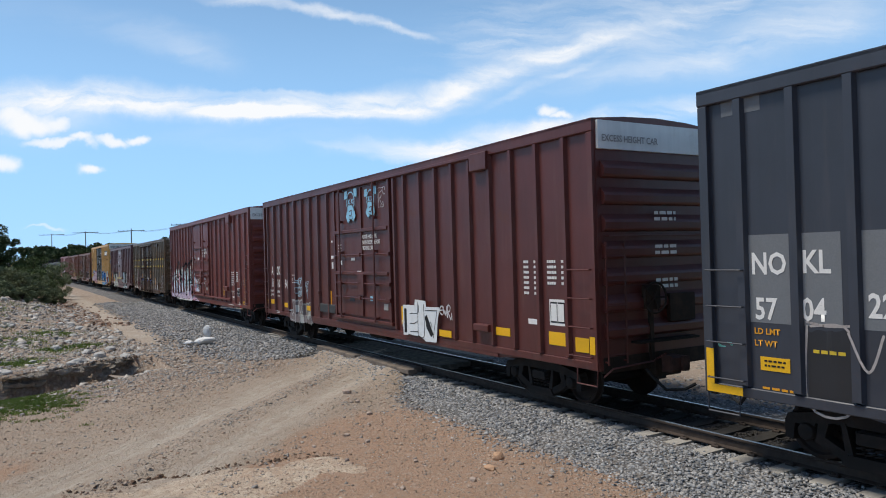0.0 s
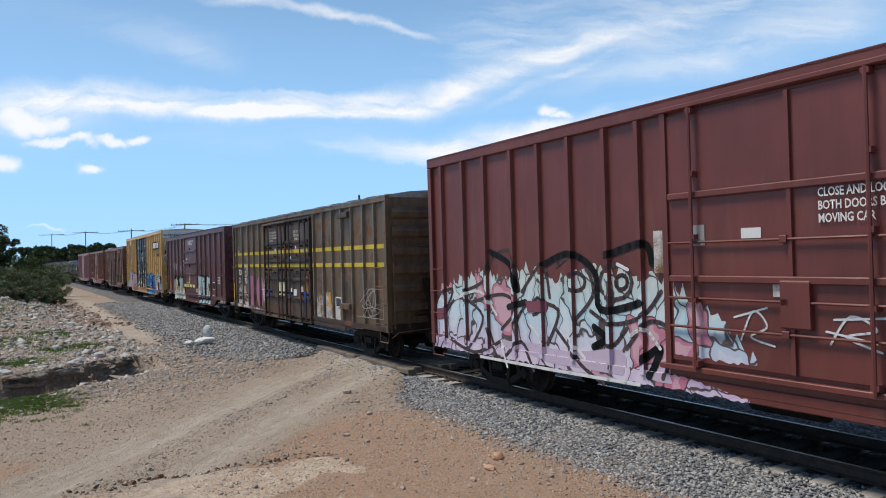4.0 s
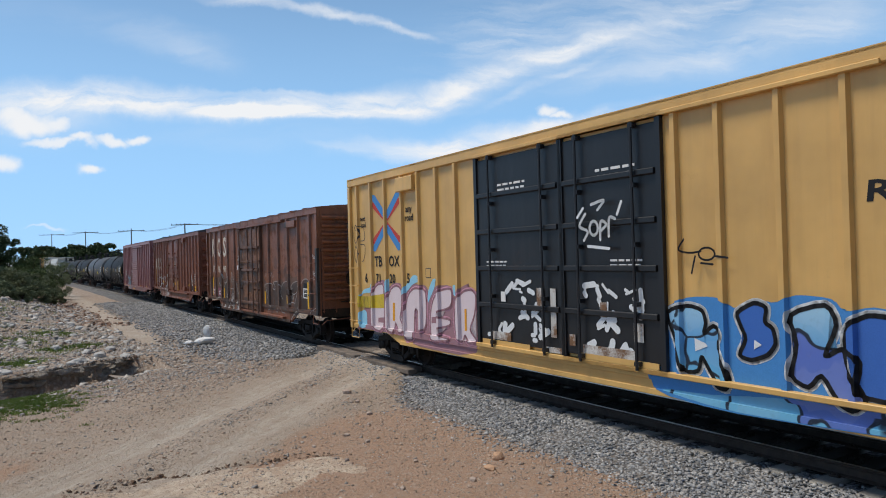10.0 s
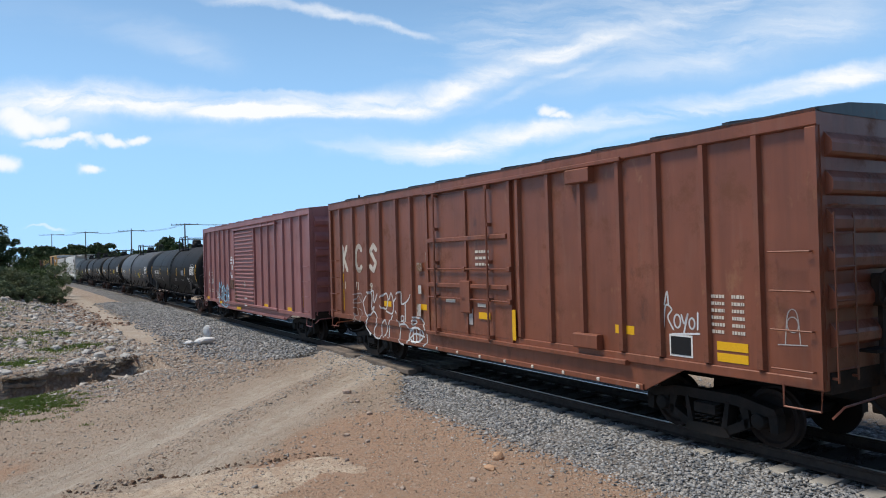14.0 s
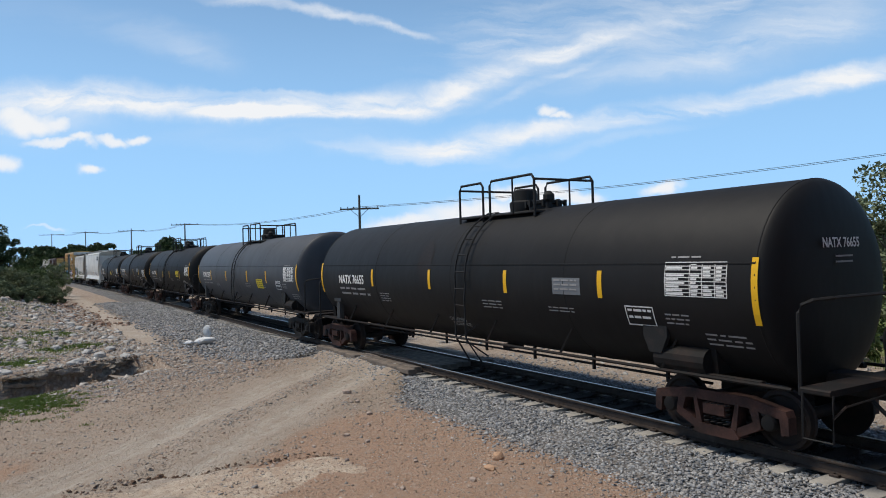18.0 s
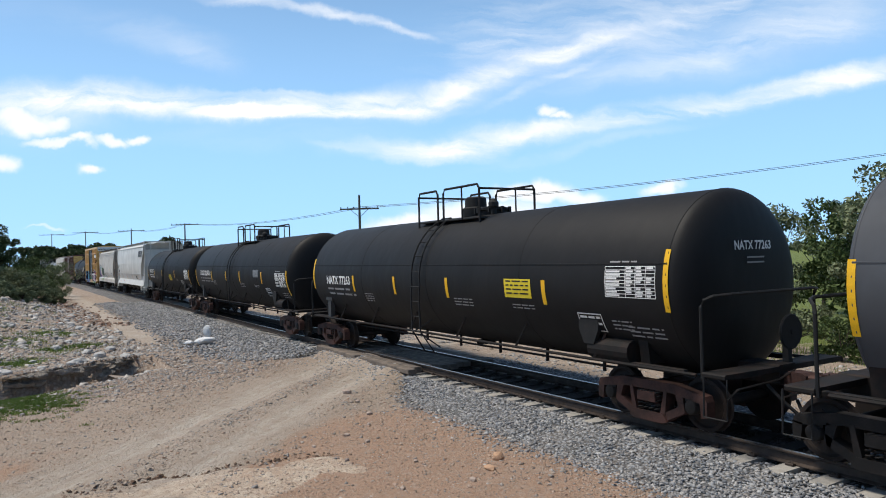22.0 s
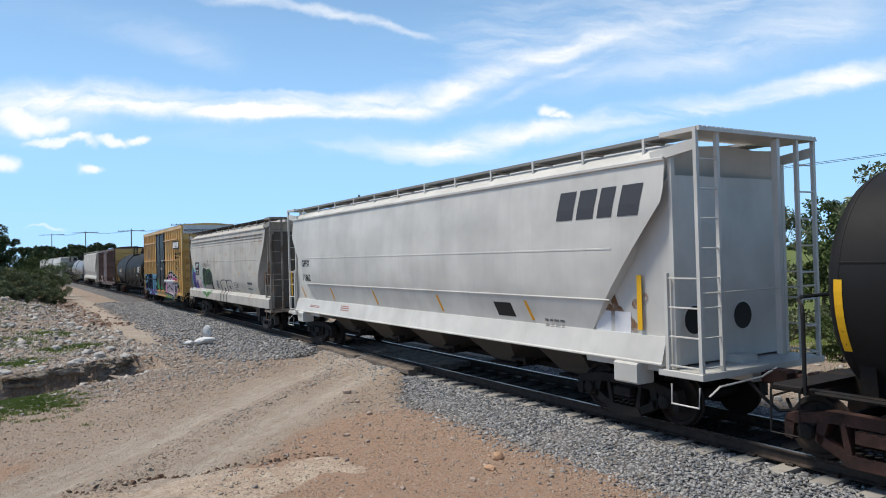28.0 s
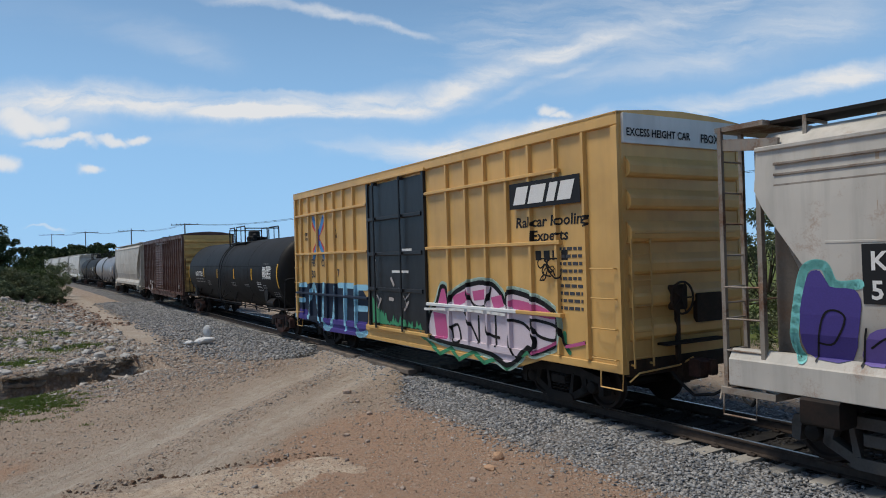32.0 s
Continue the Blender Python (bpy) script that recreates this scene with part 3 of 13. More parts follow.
def ground_material():
    """Reddish earth, a sandy wheel-worn road, stony and grassy places, by masks stored on the ground's points."""
    n = Nodes("earth")

    def attr(name):
        a = n.add("ShaderNodeAttribute")
        a.attribute_name = name
        return a.outputs["Fac"]

    big, mid, fine = n.noise(0.35, 5), n.noise(2.2, 6, 0.6), n.noise(24, 5, 0.7)
    earth = n.mix(n.ramp(big, 0.35, 0.65), (0.315, 0.258, 0.204), (0.37, 0.305, 0.245))
    earth = n.mix(n.ramp(mid, 0.4, 0.7, 0, 0.5), earth, (0.32, 0.232, 0.172))
    sand = n.mix(n.ramp(mid, 0.35, 0.65), (0.445, 0.39, 0.33), (0.38, 0.325, 0.265))
    edge = n.ramp(n.mul(attr("road"), n.ramp(mid, 0.2, 0.8, -0.25, 0.25), "ADD"), 0.25, 0.75)
    col = n.mix(edge, earth, sand)
    red = n.ramp(n.mul(attr("red"), n.ramp(mid, 0.2, 0.8, -0.3, 0.3), "ADD"), 0.3, 0.7, 0, 0.85)
    col = n.mix(red, col, n.mix(n.ramp(fine, 0.3, 0.7), (0.31, 0.187, 0.122), (0.405, 0.268, 0.186)))
    pale = n.ramp(n.mul(attr("pale"), n.ramp(n.noise(1.7, 8, 0.7), 0.2, 0.8, -0.5, 0.5), "ADD"), 0.42, 0.58, 0, 0.9)
    col = n.mix(pale, col, n.mix(n.ramp(n.noise(5, 7, 0.7), 0.35, 0.65), (0.46, 0.34, 0.25), (0.60, 0.51, 0.405)))
    v = n.add("ShaderNodeTexVoronoi")
    v.inputs["Scale"].default_value = 9.0
    n.link(n.coords(), v.inputs["Vector"])
    sep = n.add("ShaderNodeSeparateColor")
    n.link(v.outputs["Color"], sep.inputs[0])
    rock = n.mix(sep.outputs[0], (0.30, 0.26, 0.22), (0.48, 0.41, 0.34))
    rock = n.mix(n.ramp(v.outputs["Distance"], 0.3, 0.6, 0, 0.7), rock, (0.25, 0.17, 0.12))
    stony = n.ramp(n.mul(attr("stony"), n.ramp(n.noise(1.1, 6), 0.2, 0.8, -0.4, 0.4), "ADD"), 0.35, 0.65)
    col = n.mix(stony, col, rock)
    # grit: tiny stones pressed into the earth, each with its shade
    g = n.add("ShaderNodeTexVoronoi")
    g.inputs["Scale"].default_value = 34.0
    n.link(n.coords(), g.inputs["Vector"])
    gs = n.add("ShaderNodeSeparateColor")
    n.link(g.outputs["Color"], gs.inputs[0])
    few = n.mul(n.ramp(n.mul(gs.outputs[1], n.ramp(n.noise(1.5, 4), 0.3, 0.7, -0.2, 0.2), "ADD"), 0.62, 0.66), n.ramp(g.outputs["Distance"], 0.42, 0.34))
    col = n.mix(n.mul(few, 0.75), col, n.mix(gs.outputs[0], (0.15, 0.12, 0.10), (0.50, 0.41, 0.32)))
    speck = n.ramp(n.noise(70, 3, 0.7), 0.54, 0.66, 0, 0.35)
    col = n.mix(speck, col, (0.24, 0.165, 0.12))
    track = n.ramp(n.noise(3.2, 8, 0.7), 0.48, 0.66, 0, 0.4)
    col = n.mix(track, col, (0.30, 0.215, 0.155))
    # streaks left by wheels, drawn out along the road
    lane = n.add("ShaderNodeCombineXYZ")
    n.link(n.ramp(attr("across"), 0.0, 1.0, 0.0, 42.0), lane.inputs[0])
    n.link(n.ramp(attr("along"), 0.0, 1.0, 0.0, 40.0), lane.inputs[1])
    lines = n.add("ShaderNodeTexNoise")
    lines.inputs["Scale"].default_value, lines.inputs["Detail"].default_value, lines.inputs["Roughness"].default_value = 1.0, 6.0, 0.65
    n.link(lane.outputs[0], lines.inputs["Vector"])
    onroad = n.ramp(attr("road"), 0.2, 0.6)
    col = n.mix(n.mul(onroad, n.ramp(lines.outputs["Fac"], 0.5, 0.66, 0, 0.6)), col, (0.32, 0.25, 0.195))
    col = n.mix(n.mul(onroad, n.ramp(lines.outputs["Fac"], 0.46, 0.34, 0, 0.55)), col, (0.49, 0.435, 0.37))
    worn = n.ramp(n.noise(11.0, 7, 0.72), 0.52, 0.64, 0, 0.5)
    col = n.mix(worn, col, (0.41, 0.345, 0.285))
    damp = n.ramp(n.noise(16.0, 6, 0.7), 0.56, 0.66, 0, 0.35)
    col = n.mix(damp, col, (0.24, 0.17, 0.125))
    grass = n.ramp(n.mul(attr("grass"), n.ramp(n.noise(1.6, 7, 0.65), 0.2, 0.8, -0.45, 0.45), "ADD"), 0.4, 0.62)
    col = n.mix(grass, col, n.mix(n.ramp(fine, 0.3, 0.7), (0.09, 0.12, 0.03), (0.17, 0.20, 0.065)))
    h = n.mul(n.mul(n.mul(fine, 0.5), n.mul(mid, 0.5), "ADD"), n.mul(n.mul(few, 0.25), n.mul(n.mul(onroad, lines.outputs["Fac"]), 0.5), "ADD"), "ADD")
    n.bump(h, 1.0, 0.09)
    return n.done(col, 0.95, 0, 0.15)


M["earth"] = ground_material()


def leaf_material(name, a, b):
    n = Nodes(name)
    g = n.add("ShaderNodeNewGeometry")
    c = n.mix(g.outputs["Random Per Island"], a, b)
    n.bsdf.inputs["Subsurface Weight"].default_value = 0.0
    return n.done(c, 0.65, 0, 0.25)


M["leaf"] = leaf_material("mesquite_leaf", (0.035, 0.060, 0.016), (0.085, 0.12, 0.035))
M["leaf_dark"] = leaf_material("dark_shrub_leaf", (0.022, 0.040, 0.014), (0.06, 0.085, 0.03))
M["leaf_grey"] = leaf_material("grey_green_leaf", (0.10, 0.125, 0.06), (0.19, 0.215, 0.115))
M["grass"] = leaf_material("grass_blade", (0.10, 0.16, 0.03), (0.22, 0.27, 0.07))
M["bark"] = grimy_steel("bark", (0.07, 0.055, 0.042), (0.13, 0.10, 0.075), 0.5, 0.9)
M["bark"].node_tree.nodes["Principled BSDF"].inputs["Metallic"].default_value = 0
M["pole"] = grimy_steel("weathered_pole_wood", (0.10, 0.085, 0.07), (0.16, 0.13, 0.10), 0.5, 0.9)
M["pole"].node_tree.nodes["Principled BSDF"].inputs["Metallic"].default_value = 0
M["wire"] = Nodes("cable").done((0.035, 0.034, 0.034), 0.6)


# ---- mesh tools ----
class MB:
    """Collects faces of one mesh."""

    def __init__(self):
        self.v, self.f = [], []

    def add(self, verts, faces):
        o = len(self.v)
        self.v.extend(verts)
        self.f.extend([tuple(i + o for i in q) for q in faces])
        return self

    def box(self, x0, x1, y0, y1, z0, z1):
        return self.add([(x0, y0, z0), (x1, y0, z0), (x1, y1, z0), (x0, y1, z0), (x0, y0, z1), (x1, y0, z1), (x1, y1, z1), (x0, y1, z1)],
                        [(0, 3, 2, 1), (4, 5, 6, 7), (0, 1, 5, 4), (1, 2, 6, 5), (2, 3, 7, 6), (3, 0, 4, 7)])

    def bbox(self, x0, x1, y0, y1, z0, z1, b=0.01):
        """A box whose edges along x and z are chamfered."""
        pts = [(y0 + b, z0), (y1 - b, z0), (y1, z0 + b), (y1, z1 - b), (y1 - b, z1), (y0 + b, z1), (y0, z1 - b), (y0, z0 + b)]
        return self.prism_yz(pts, x0, x1)

    def prism(self, poly, y0, y1):
        """poly in x, z, drawn out in y."""
        n = len(poly)
        vs = [(x, y0, z) for x, z in poly] + [(x, y1, z) for x, z in poly]
        fs = [tuple(range(n)), tuple(range(2 * n - 1, n - 1, -1))] + [(i, n + i, n + (i + 1) % n, (i + 1) % n) for i in range(n)]
        return self.add(vs, fs)

    def prism_yz(self, poly, x0, x1):
        n = len(poly)
        vs = [(x0, y, z) for y, z in poly] + [(x1, y, z) for y, z in poly]
        fs = [tuple(range(n - 1, -1, -1)), tuple(range(n, 2 * n))] + [(i, (i + 1) % n, n + (i + 1) % n, n + i) for i in range(n)]
        return self.add(vs, fs)

    def bar(self, p, q, w, h):
        """A square bar from p to q, w wide and h high."""
        p, q = Vector(p), Vector(q)
        d = (q - p).normalized()
        side = d.cross(Vector((0, 0, 1)))
        side = Vector((0, 1, 0)) if side.length < 1e-3 else side.normalized()
        up = side.cross(d)
        a, b = side * w / 2, up * h / 2
        vs = [tuple(c + i * a + j * b) for c in (p, q) for i, j in ((-1, -1), (1, -1), (1, 1), (-1, 1))]
        return self.add(vs, [(0, 3, 2, 1), (4, 5, 6, 7), (0, 1, 5, 4), (1, 2, 6, 5), (2, 3, 7, 6), (3, 0, 4, 7)])

    def tube(self, pts, r, n=6):
        pts = [Vector(p) for p in pts]
        rings = []
        for i, p in enumerate(pts):
            d = (pts[min(i + 1, len(pts) - 1)] - pts[max(i - 1, 0)]).normalized()
            a = d.cross(Vector((0, 0, 1)) if abs(d.z) < 0.95 else Vector((1, 0, 0))).normalized()
            b = d.cross(a)
            rr = r[i] if isinstance(r, (list, tuple)) else r
            rings.append([tuple(p + (a * math.cos(k * math.tau / n) + b * math.sin(k * math.tau / n)) * rr) for k in range(n)])
        vs = [q for ring in rings for q in ring]
        fs = [(i * n + k, i * n + (k + 1) % n, (i + 1) * n + (k + 1) % n, (i + 1) * n + k) for i in range(len(pts) - 1) for k in range(n)]
        fs += [tuple(range(n - 1, -1, -1)), tuple(range((len(pts) - 1) * n, len(pts) * n))]
        return self.add(vs, fs)

    def turned(self, prof, axis, c=(0, 0, 0), n=24):
        """A turned solid: prof is (along, radius) pairs about the x or y axis through c."""
        vs = []
        for a, r in prof:
            for k in range(n):
                u, w = r * math.cos(k * math.tau / n), r * math.sin(k * math.tau / n)
                vs.append((c[0] + a, c[1] + u, c[2] + w) if axis == "x" else (c[0] + u, c[1] + a, c[2] + w))
        fs = [(i * n + k, i * n + (k + 1) % n, (i + 1) * n + (k + 1) % n, (i + 1) * n + k) for i in range(len(prof) - 1) for k in range(n)]
        fs += [tuple(range(n - 1, -1, -1)), tuple(range((len(prof) - 1) * n, len(prof) * n))]
        return self.add(vs, fs)

    def mesh(self, name, mat, smooth=False):
        me = bpy.data.meshes.new(name)
        me.from_pydata(self.v, [], self.f)
        me.materials.append(mat)
        bm = bmesh.new()
        bm.from_mesh(me)
        bmesh.ops.recalc_face_normals(bm, faces=bm.faces)
        bm.to_mesh(me)
        bm.free()
        if smooth:
            me.shade_smooth()
            me.set_sharp_from_angle(angle=radians(38))
        return me


def part(name, mb, material, parent, label="", smooth=False, at=None):
    """Links one mesh as a part of a thing or of a part."""
    me = mb if isinstance(mb, bpy.types.Mesh) else mb.mesh(name, material, smooth)
    ob = new(name, me)
    ob.parent = parent
    if at is not None:
        ob.matrix_basis = at
    if label:
        tagged(ob, label)
    return ob


def text_mesh(body, size, material, squeeze=1.0):
    """Flat raised lettering in the xz plane, facing -y, its lower left corner at the origin."""
    cu = bpy.data.curves.new("lettering", "FONT")
    cu.body, cu.size, cu.extrude, cu.resolution_u = body, 1.0, 0.0, 2
    cu.offset = 0.022
    ob = bpy.data.objects.new("lettering", cu)
    me = bpy.data.meshes.new_from_object(ob)
    bpy.data.objects.remove(ob)
    bpy.data.curves.remove(cu)
    k = size / 0.72
    me.transform(Matrix(((k * squeeze, 0, 0, 0), (0, 0, -1, 0), (0, k, 0, 0), (0, 0, 0, 1))))
    me.materials.clear()
    me.materials.append(material)
    return me


def write(body, x, z, size, material, parent, y=-1.5, squeeze=1.0, turn=0.0, name="lettering", label=""):
    """Letters on the near side of a car."""
    return part(name, text_mesh(body, size, material, squeeze), material, parent, label, at=pose(x, y, z, 0, 0, turn))


def patch(mb, x0, x1, z0, z1, y):
    """A thin painted patch on the near side."""
    return mb.box(x0, x1, y, y + 0.008, z0, z1)


def bars(rows, x, z, w, h, material, parent, y=-1.5, seed=1, name="stencil_text"):
    """Lines of writing too small to read."""
    rng, mb = random.Random(seed), MB()
    step = h / rows
    for i in range(rows):
        cx = x
        while cx < x + w * 0.95:
            ln = rng.uniform(0.10, 0.24) * w
            e = min(cx + ln, x + w)
            patch(mb, cx, e, z - i * step - step * 0.42, z - i * step, y)
            cx = e + w * 0.06
    return tagged(part(name, mb, material, parent), kind="stuff")

# ---- ground ----
ROAD = [(-7.0, -3.2), (-10.45, 0.8), (-13.3, 3.4), (-16.0, 5.8), (-18.5, 8.1), (-20.3, 10.3), (-23.5, 14.5), (-30, 21), (-42, 30)]


LEDGE = [(-19.6, -3.2), (-21.6, -0.9), (-22.6, 0.5), (-23.3, 1.6), (-24.7, 3.5)]


def near_path(x, y, pts):
    """Distance to a path of points, and the side on which the place lies."""
    best, side = np.full(x.shape, 1e9), np.zeros(x.shape)
    for (ax, ay), (bx, by) in zip(pts, pts[1:]):
        dx, dy = bx - ax, by - ay
        k = np.clip(((x - ax) * dx + (y - ay) * dy) / (dx * dx + dy * dy), 0, 1)
        d = np.hypot(x - ax - k * dx, y - ay - k * dy)
        side = np.where(d < best, np.sign((x - ax) * dy - (y - ay) * dx), side)
        best = np.minimum(best, d)
    return best, side


def smooth(a, lo, hi):
    t = np.clip((a - lo) / (hi - lo), 0, 1)
    return t * t * (3 - 2 * t)


def lumps(x, y, scale, seed):
    """Cheap rolling noise from crossed waves."""
    rng, out = np.random.RandomState(seed), np.zeros(np.shape(x))
    for i in range(7):
        a, p, w = rng.uniform(0, math.tau), rng.uniform(0, math.tau), scale * rng.uniform(0.6, 2.4)
        out = out + np.sin((x * math.cos(a) + y * math.sin(a)) * w + p) / (1 + i * 0.25)
    return out / 4.0


def beside(x, y):
    """Offset from the railway's middle, to the far side positive."""
    return y - np.interp(x, LINE_X, LINE_Y)


def in_gap(s, n, soft):
    """The road's width across the ballast, which widens away from the rails on the near side."""
    a = np.maximum(0, -np.asarray(n, float))
    lo, hi = -23.6 + 0.6 * a, -18.3 + 1.6 * a
    return smooth(s, lo - soft, lo + soft) * smooth(s, hi + soft, hi - soft)


def ground_z(x, y):
    x, y = np.asarray(x, float), np.asarray(y, float)
    n = beside(x, y)
    z = -0.14 + 0.05 * lumps(x, y, 0.9, 3) + 0.025 * lumps(x, y, 3.5, 4) + 0.012 * lumps(x, y, 8.0, 6)
    z = z - 0.16 * smooth(n, -3.6, -2.4) * smooth(n, 7.0, 3.0)
    z = z - 0.22 * smooth(n, -3.0, -2.0) * smooth(n, 3.0, 2.0)
    z = z - 0.25 * smooth(n, 5.0, 14.0) + 0.35 * smooth(n, 18.0, 60.0)
    # the stony bank before the bushes
    bank = smooth(-x, 25.0, 46.0) * smooth(-n, 5.6, 15.0)
    z = z + bank * (2.1 + 0.22 * lumps(x, y, 1.1, 8) + 0.10 * lumps(x, y, 3.3, 9))
    # a washed-out gully under a stone ledge
    d, side = near_path(x, y, LEDGE)
    end = smooth(-x, 18.5, 20.5) * smooth(-x, 25.2, 24.2) * (y < 4.2)
    z = z - 0.72 * np.where(side > 0, np.exp(-(d / 1.5) ** 1.5), 0) * end
    z = z + 0.10 * np.where(side < 0, np.exp(-(d / 1.2) ** 2), 0) * end
    # the road climbs to the crossing
    r, _ = near_path(x, y, ROAD)
    w = np.maximum(smooth(r, 3.0, 0.9), in_gap(x, n, 0.9) * smooth(-n, 5.5, 3.0) * smooth(-n, -3.5, -2.0))
    top = -0.06 - 0.15 * smooth(abs(n), 1.2, 1.75) + 0.06 * smooth(abs(n), 3.0, 5.0)
    ruts = -0.05 * np.exp(-((r - 0.78) / 0.3) ** 2) + 0.02 * np.exp(-(r / 0.3) ** 2)
    z = z * (1 - w) + w * (top + ruts + 0.015 * lumps(x, y, 2.5, 5))
    # a broken edge where the bedrock shows
    step = smooth(y, 0.2, 1.0) * smooth(y, 4.6, 3.9)
    edge = -10.75 + 0.12 * np.sin(y * 2.3) + 0.07 * np.sin(y * 5.9) + 0.45 * smooth(y, 3.4, 4.4)
    z = z - 0.10 * np.exp(-((x - edge + 0.06) / 0.11) ** 2) * step
    # higher behind the place where the camera stands
    z = z + 1.45 * smooth(x, -5.5, -1.0) * smooth(-n, 3.2, 7.0)
    far = np.hypot(x, y)
    return z + 5.0 * smooth(far, 250, 900) * (0.6 + 0.4 * lumps(x, y, 0.006, 12))


def spaced(lo, a, b, hi, step):
    """Grid lines: fine from a to b, wider and wider out to lo and hi."""
    mid = list(np.arange(a, b, step))
    out, q, s = [], a, step
    while q > lo:
        s *= 1.22
        q -= s
        out.append(q)
    up, q, s = [], mid[-1], step
    while q < hi:
        s *= 1.22
        q += s
        up.append(q)
    return np.array(out[::-1] + mid + up)


def grid_mesh(name, xs, ys, zf, mat, masks=None):
    X, Y = np.meshgrid(xs, ys)
    Z = zf(X, Y)
    nx, ny = len(xs), len(ys)
    co = np.stack([X, Y, Z], -1).reshape(-1, 3)
    idx = np.arange(nx * ny).reshape(ny, nx)
    q = np.stack([idx[:-1, :-1], idx[:-1, 1:], idx[1:, 1:], idx[1:, :-1]], -1).reshape(-1, 4)
    me = bpy.data.meshes.new(name)
    me.from_pydata(co.tolist(), [], q.tolist())
    me.materials.append(mat)
    me.shade_smooth()
    for key, fn in (masks or {}).items():
        a = me.attributes.new(key, "FLOAT", "POINT")
        a.data.foreach_set("value", np.clip(fn(X, Y), 0, 1).astype(np.float32).ravel())
    return me


def m_road(x, y):
    r, _ = near_path(x, y, ROAD)
    rut = np.exp(-((r - 0.8) / 0.42) ** 2)
    return np.maximum(np.maximum(rut, 0.45 * smooth(r, 2.1, 1.2)), 0.8 * m_sandy(x, y))


def road_place(x, y):
    """Where a place lies across and along the road."""
    best, across, along, gone = np.full(x.shape, 1e9), np.zeros(x.shape), np.zeros(x.shape), 0.0
    for (ax, ay), (bx, by) in zip(ROAD, ROAD[1:]):
        dx, dy = bx - ax, by - ay
        ln = math.hypot(dx, dy)
        k = np.clip(((x - ax) * dx + (y - ay) * dy) / (ln * ln), 0, 1)
        d = np.hypot(x - ax - k * dx, y - ay - k * dy)
        near = d < best
        across = np.where(near, np.sign((x - ax) * dy - (y - ay) * dx) * d, across)
        along = np.where(near, gone + k * ln, along)
        best, gone = np.minimum(best, d), gone + ln
    return across, along


def m_red(x, y):
    n = beside(x, y)
    r, _ = near_path(x, y, ROAD)
    return smooth(x, -14.2, -11.6) * smooth(r, 1.2, 2.0) * smooth(-n, 1.9, 2.7)


def m_stony(x, y):
    n = beside(x, y)
    r, _ = near_path(x, y, ROAD)
    left = smooth(-x, 15.5, 19.0) * smooth(r, 1.5, 2.6) * smooth(-n, 2.0, 3.2) * (1 - 0.9 * m_sandy(x, y))
    strip = 0.30 * smooth(r, 1.9, 2.6) * smooth(-n, 5.2, 3.4) * smooth(-n, 1.8, 2.6)
    return np.maximum(np.maximum(left, strip), 0.45 * smooth(n, 2.5, 4.0) * smooth(n, 9.0, 6.0))


def m_sandy(x, y):
    """A bare sandy strip between the ballast and the bank."""
    n = beside(x, y)
    return np.exp(-((n + 5.6) / 0.8) ** 2) * smooth(-x, 26, 32)


def m_pale(x, y):
    edge = -10.75 + 0.12 * np.sin(y * 2.3) + 0.07 * np.sin(y * 5.9) + 0.45 * smooth(y, 3.4, 4.4)
    edge = edge + 0.22 + 0.10 * np.sin(y * 4.1 + 1.0)
    wide = 0.55 + 0.9 * np.exp(-((y - 2.9) / 0.8) ** 2) + 0.3 * np.sin(y * 3.3)
    return smooth(x, edge - 0.02, edge + 0.12) * smooth(x, edge + wide + 0.35, edge + wide - 0.1) * smooth(y, 0.2, 1.0) * smooth(y, 4.5, 4.1)


def m_grass(x, y):
    n = beside(x, y)
    pool = np.exp(-(((x + 18.3) / 1.5) ** 2 + ((y - 0.2) / 1.1) ** 2))
    bank = 0.48 * smooth(-x, 27, 40) * smooth(-n, 7.0, 12.0)
    for a, b, w in ((-31.2, 0.3, 1.6), (-28.8, 1.6, 1.0), (-29.2, 2.6, 0.8), (-26.1, 0.4, 1.1), (-34, 1.8, 1.2), (-26.5, -1.2, 1.3)):
        bank = np.maximum(bank, 0.85 * np.exp(-((x - a) ** 2 + (y - b) ** 2) / w ** 2))
    rear = 0.8 * smooth(n, 8.0, 14.0)
    return np.maximum(np.maximum(pool * 1.1, bank), rear)


ground = tagged(new("ground", grid_mesh("ground", spaced(-3500, -62, 3, 3500, 0.15), spaced(-3500, -11, 18, 3500, 0.15), ground_z, M["earth"],
                                        {"road": m_road, "red": m_red, "stony": m_stony, "grass": m_grass, "pale": m_pale,
                                         "across": lambda x, y: road_place(x, y)[0] / 6 + 0.5, "along": lambda x, y: road_place(x, y)[1] / 60})),
                "reddish dry earth with a sandy wheel-worn track", "ground", kind="structure")


# ---- ballast, sleepers, rails ----
def bed_z(n, s, side_wide):
    """The ballast's cross-section."""
    a = abs(n)
    return -0.235 + 0.03 * smooth(a, 1.05, 1.25) - 0.17 * smooth(a, 1.6, side_wide)


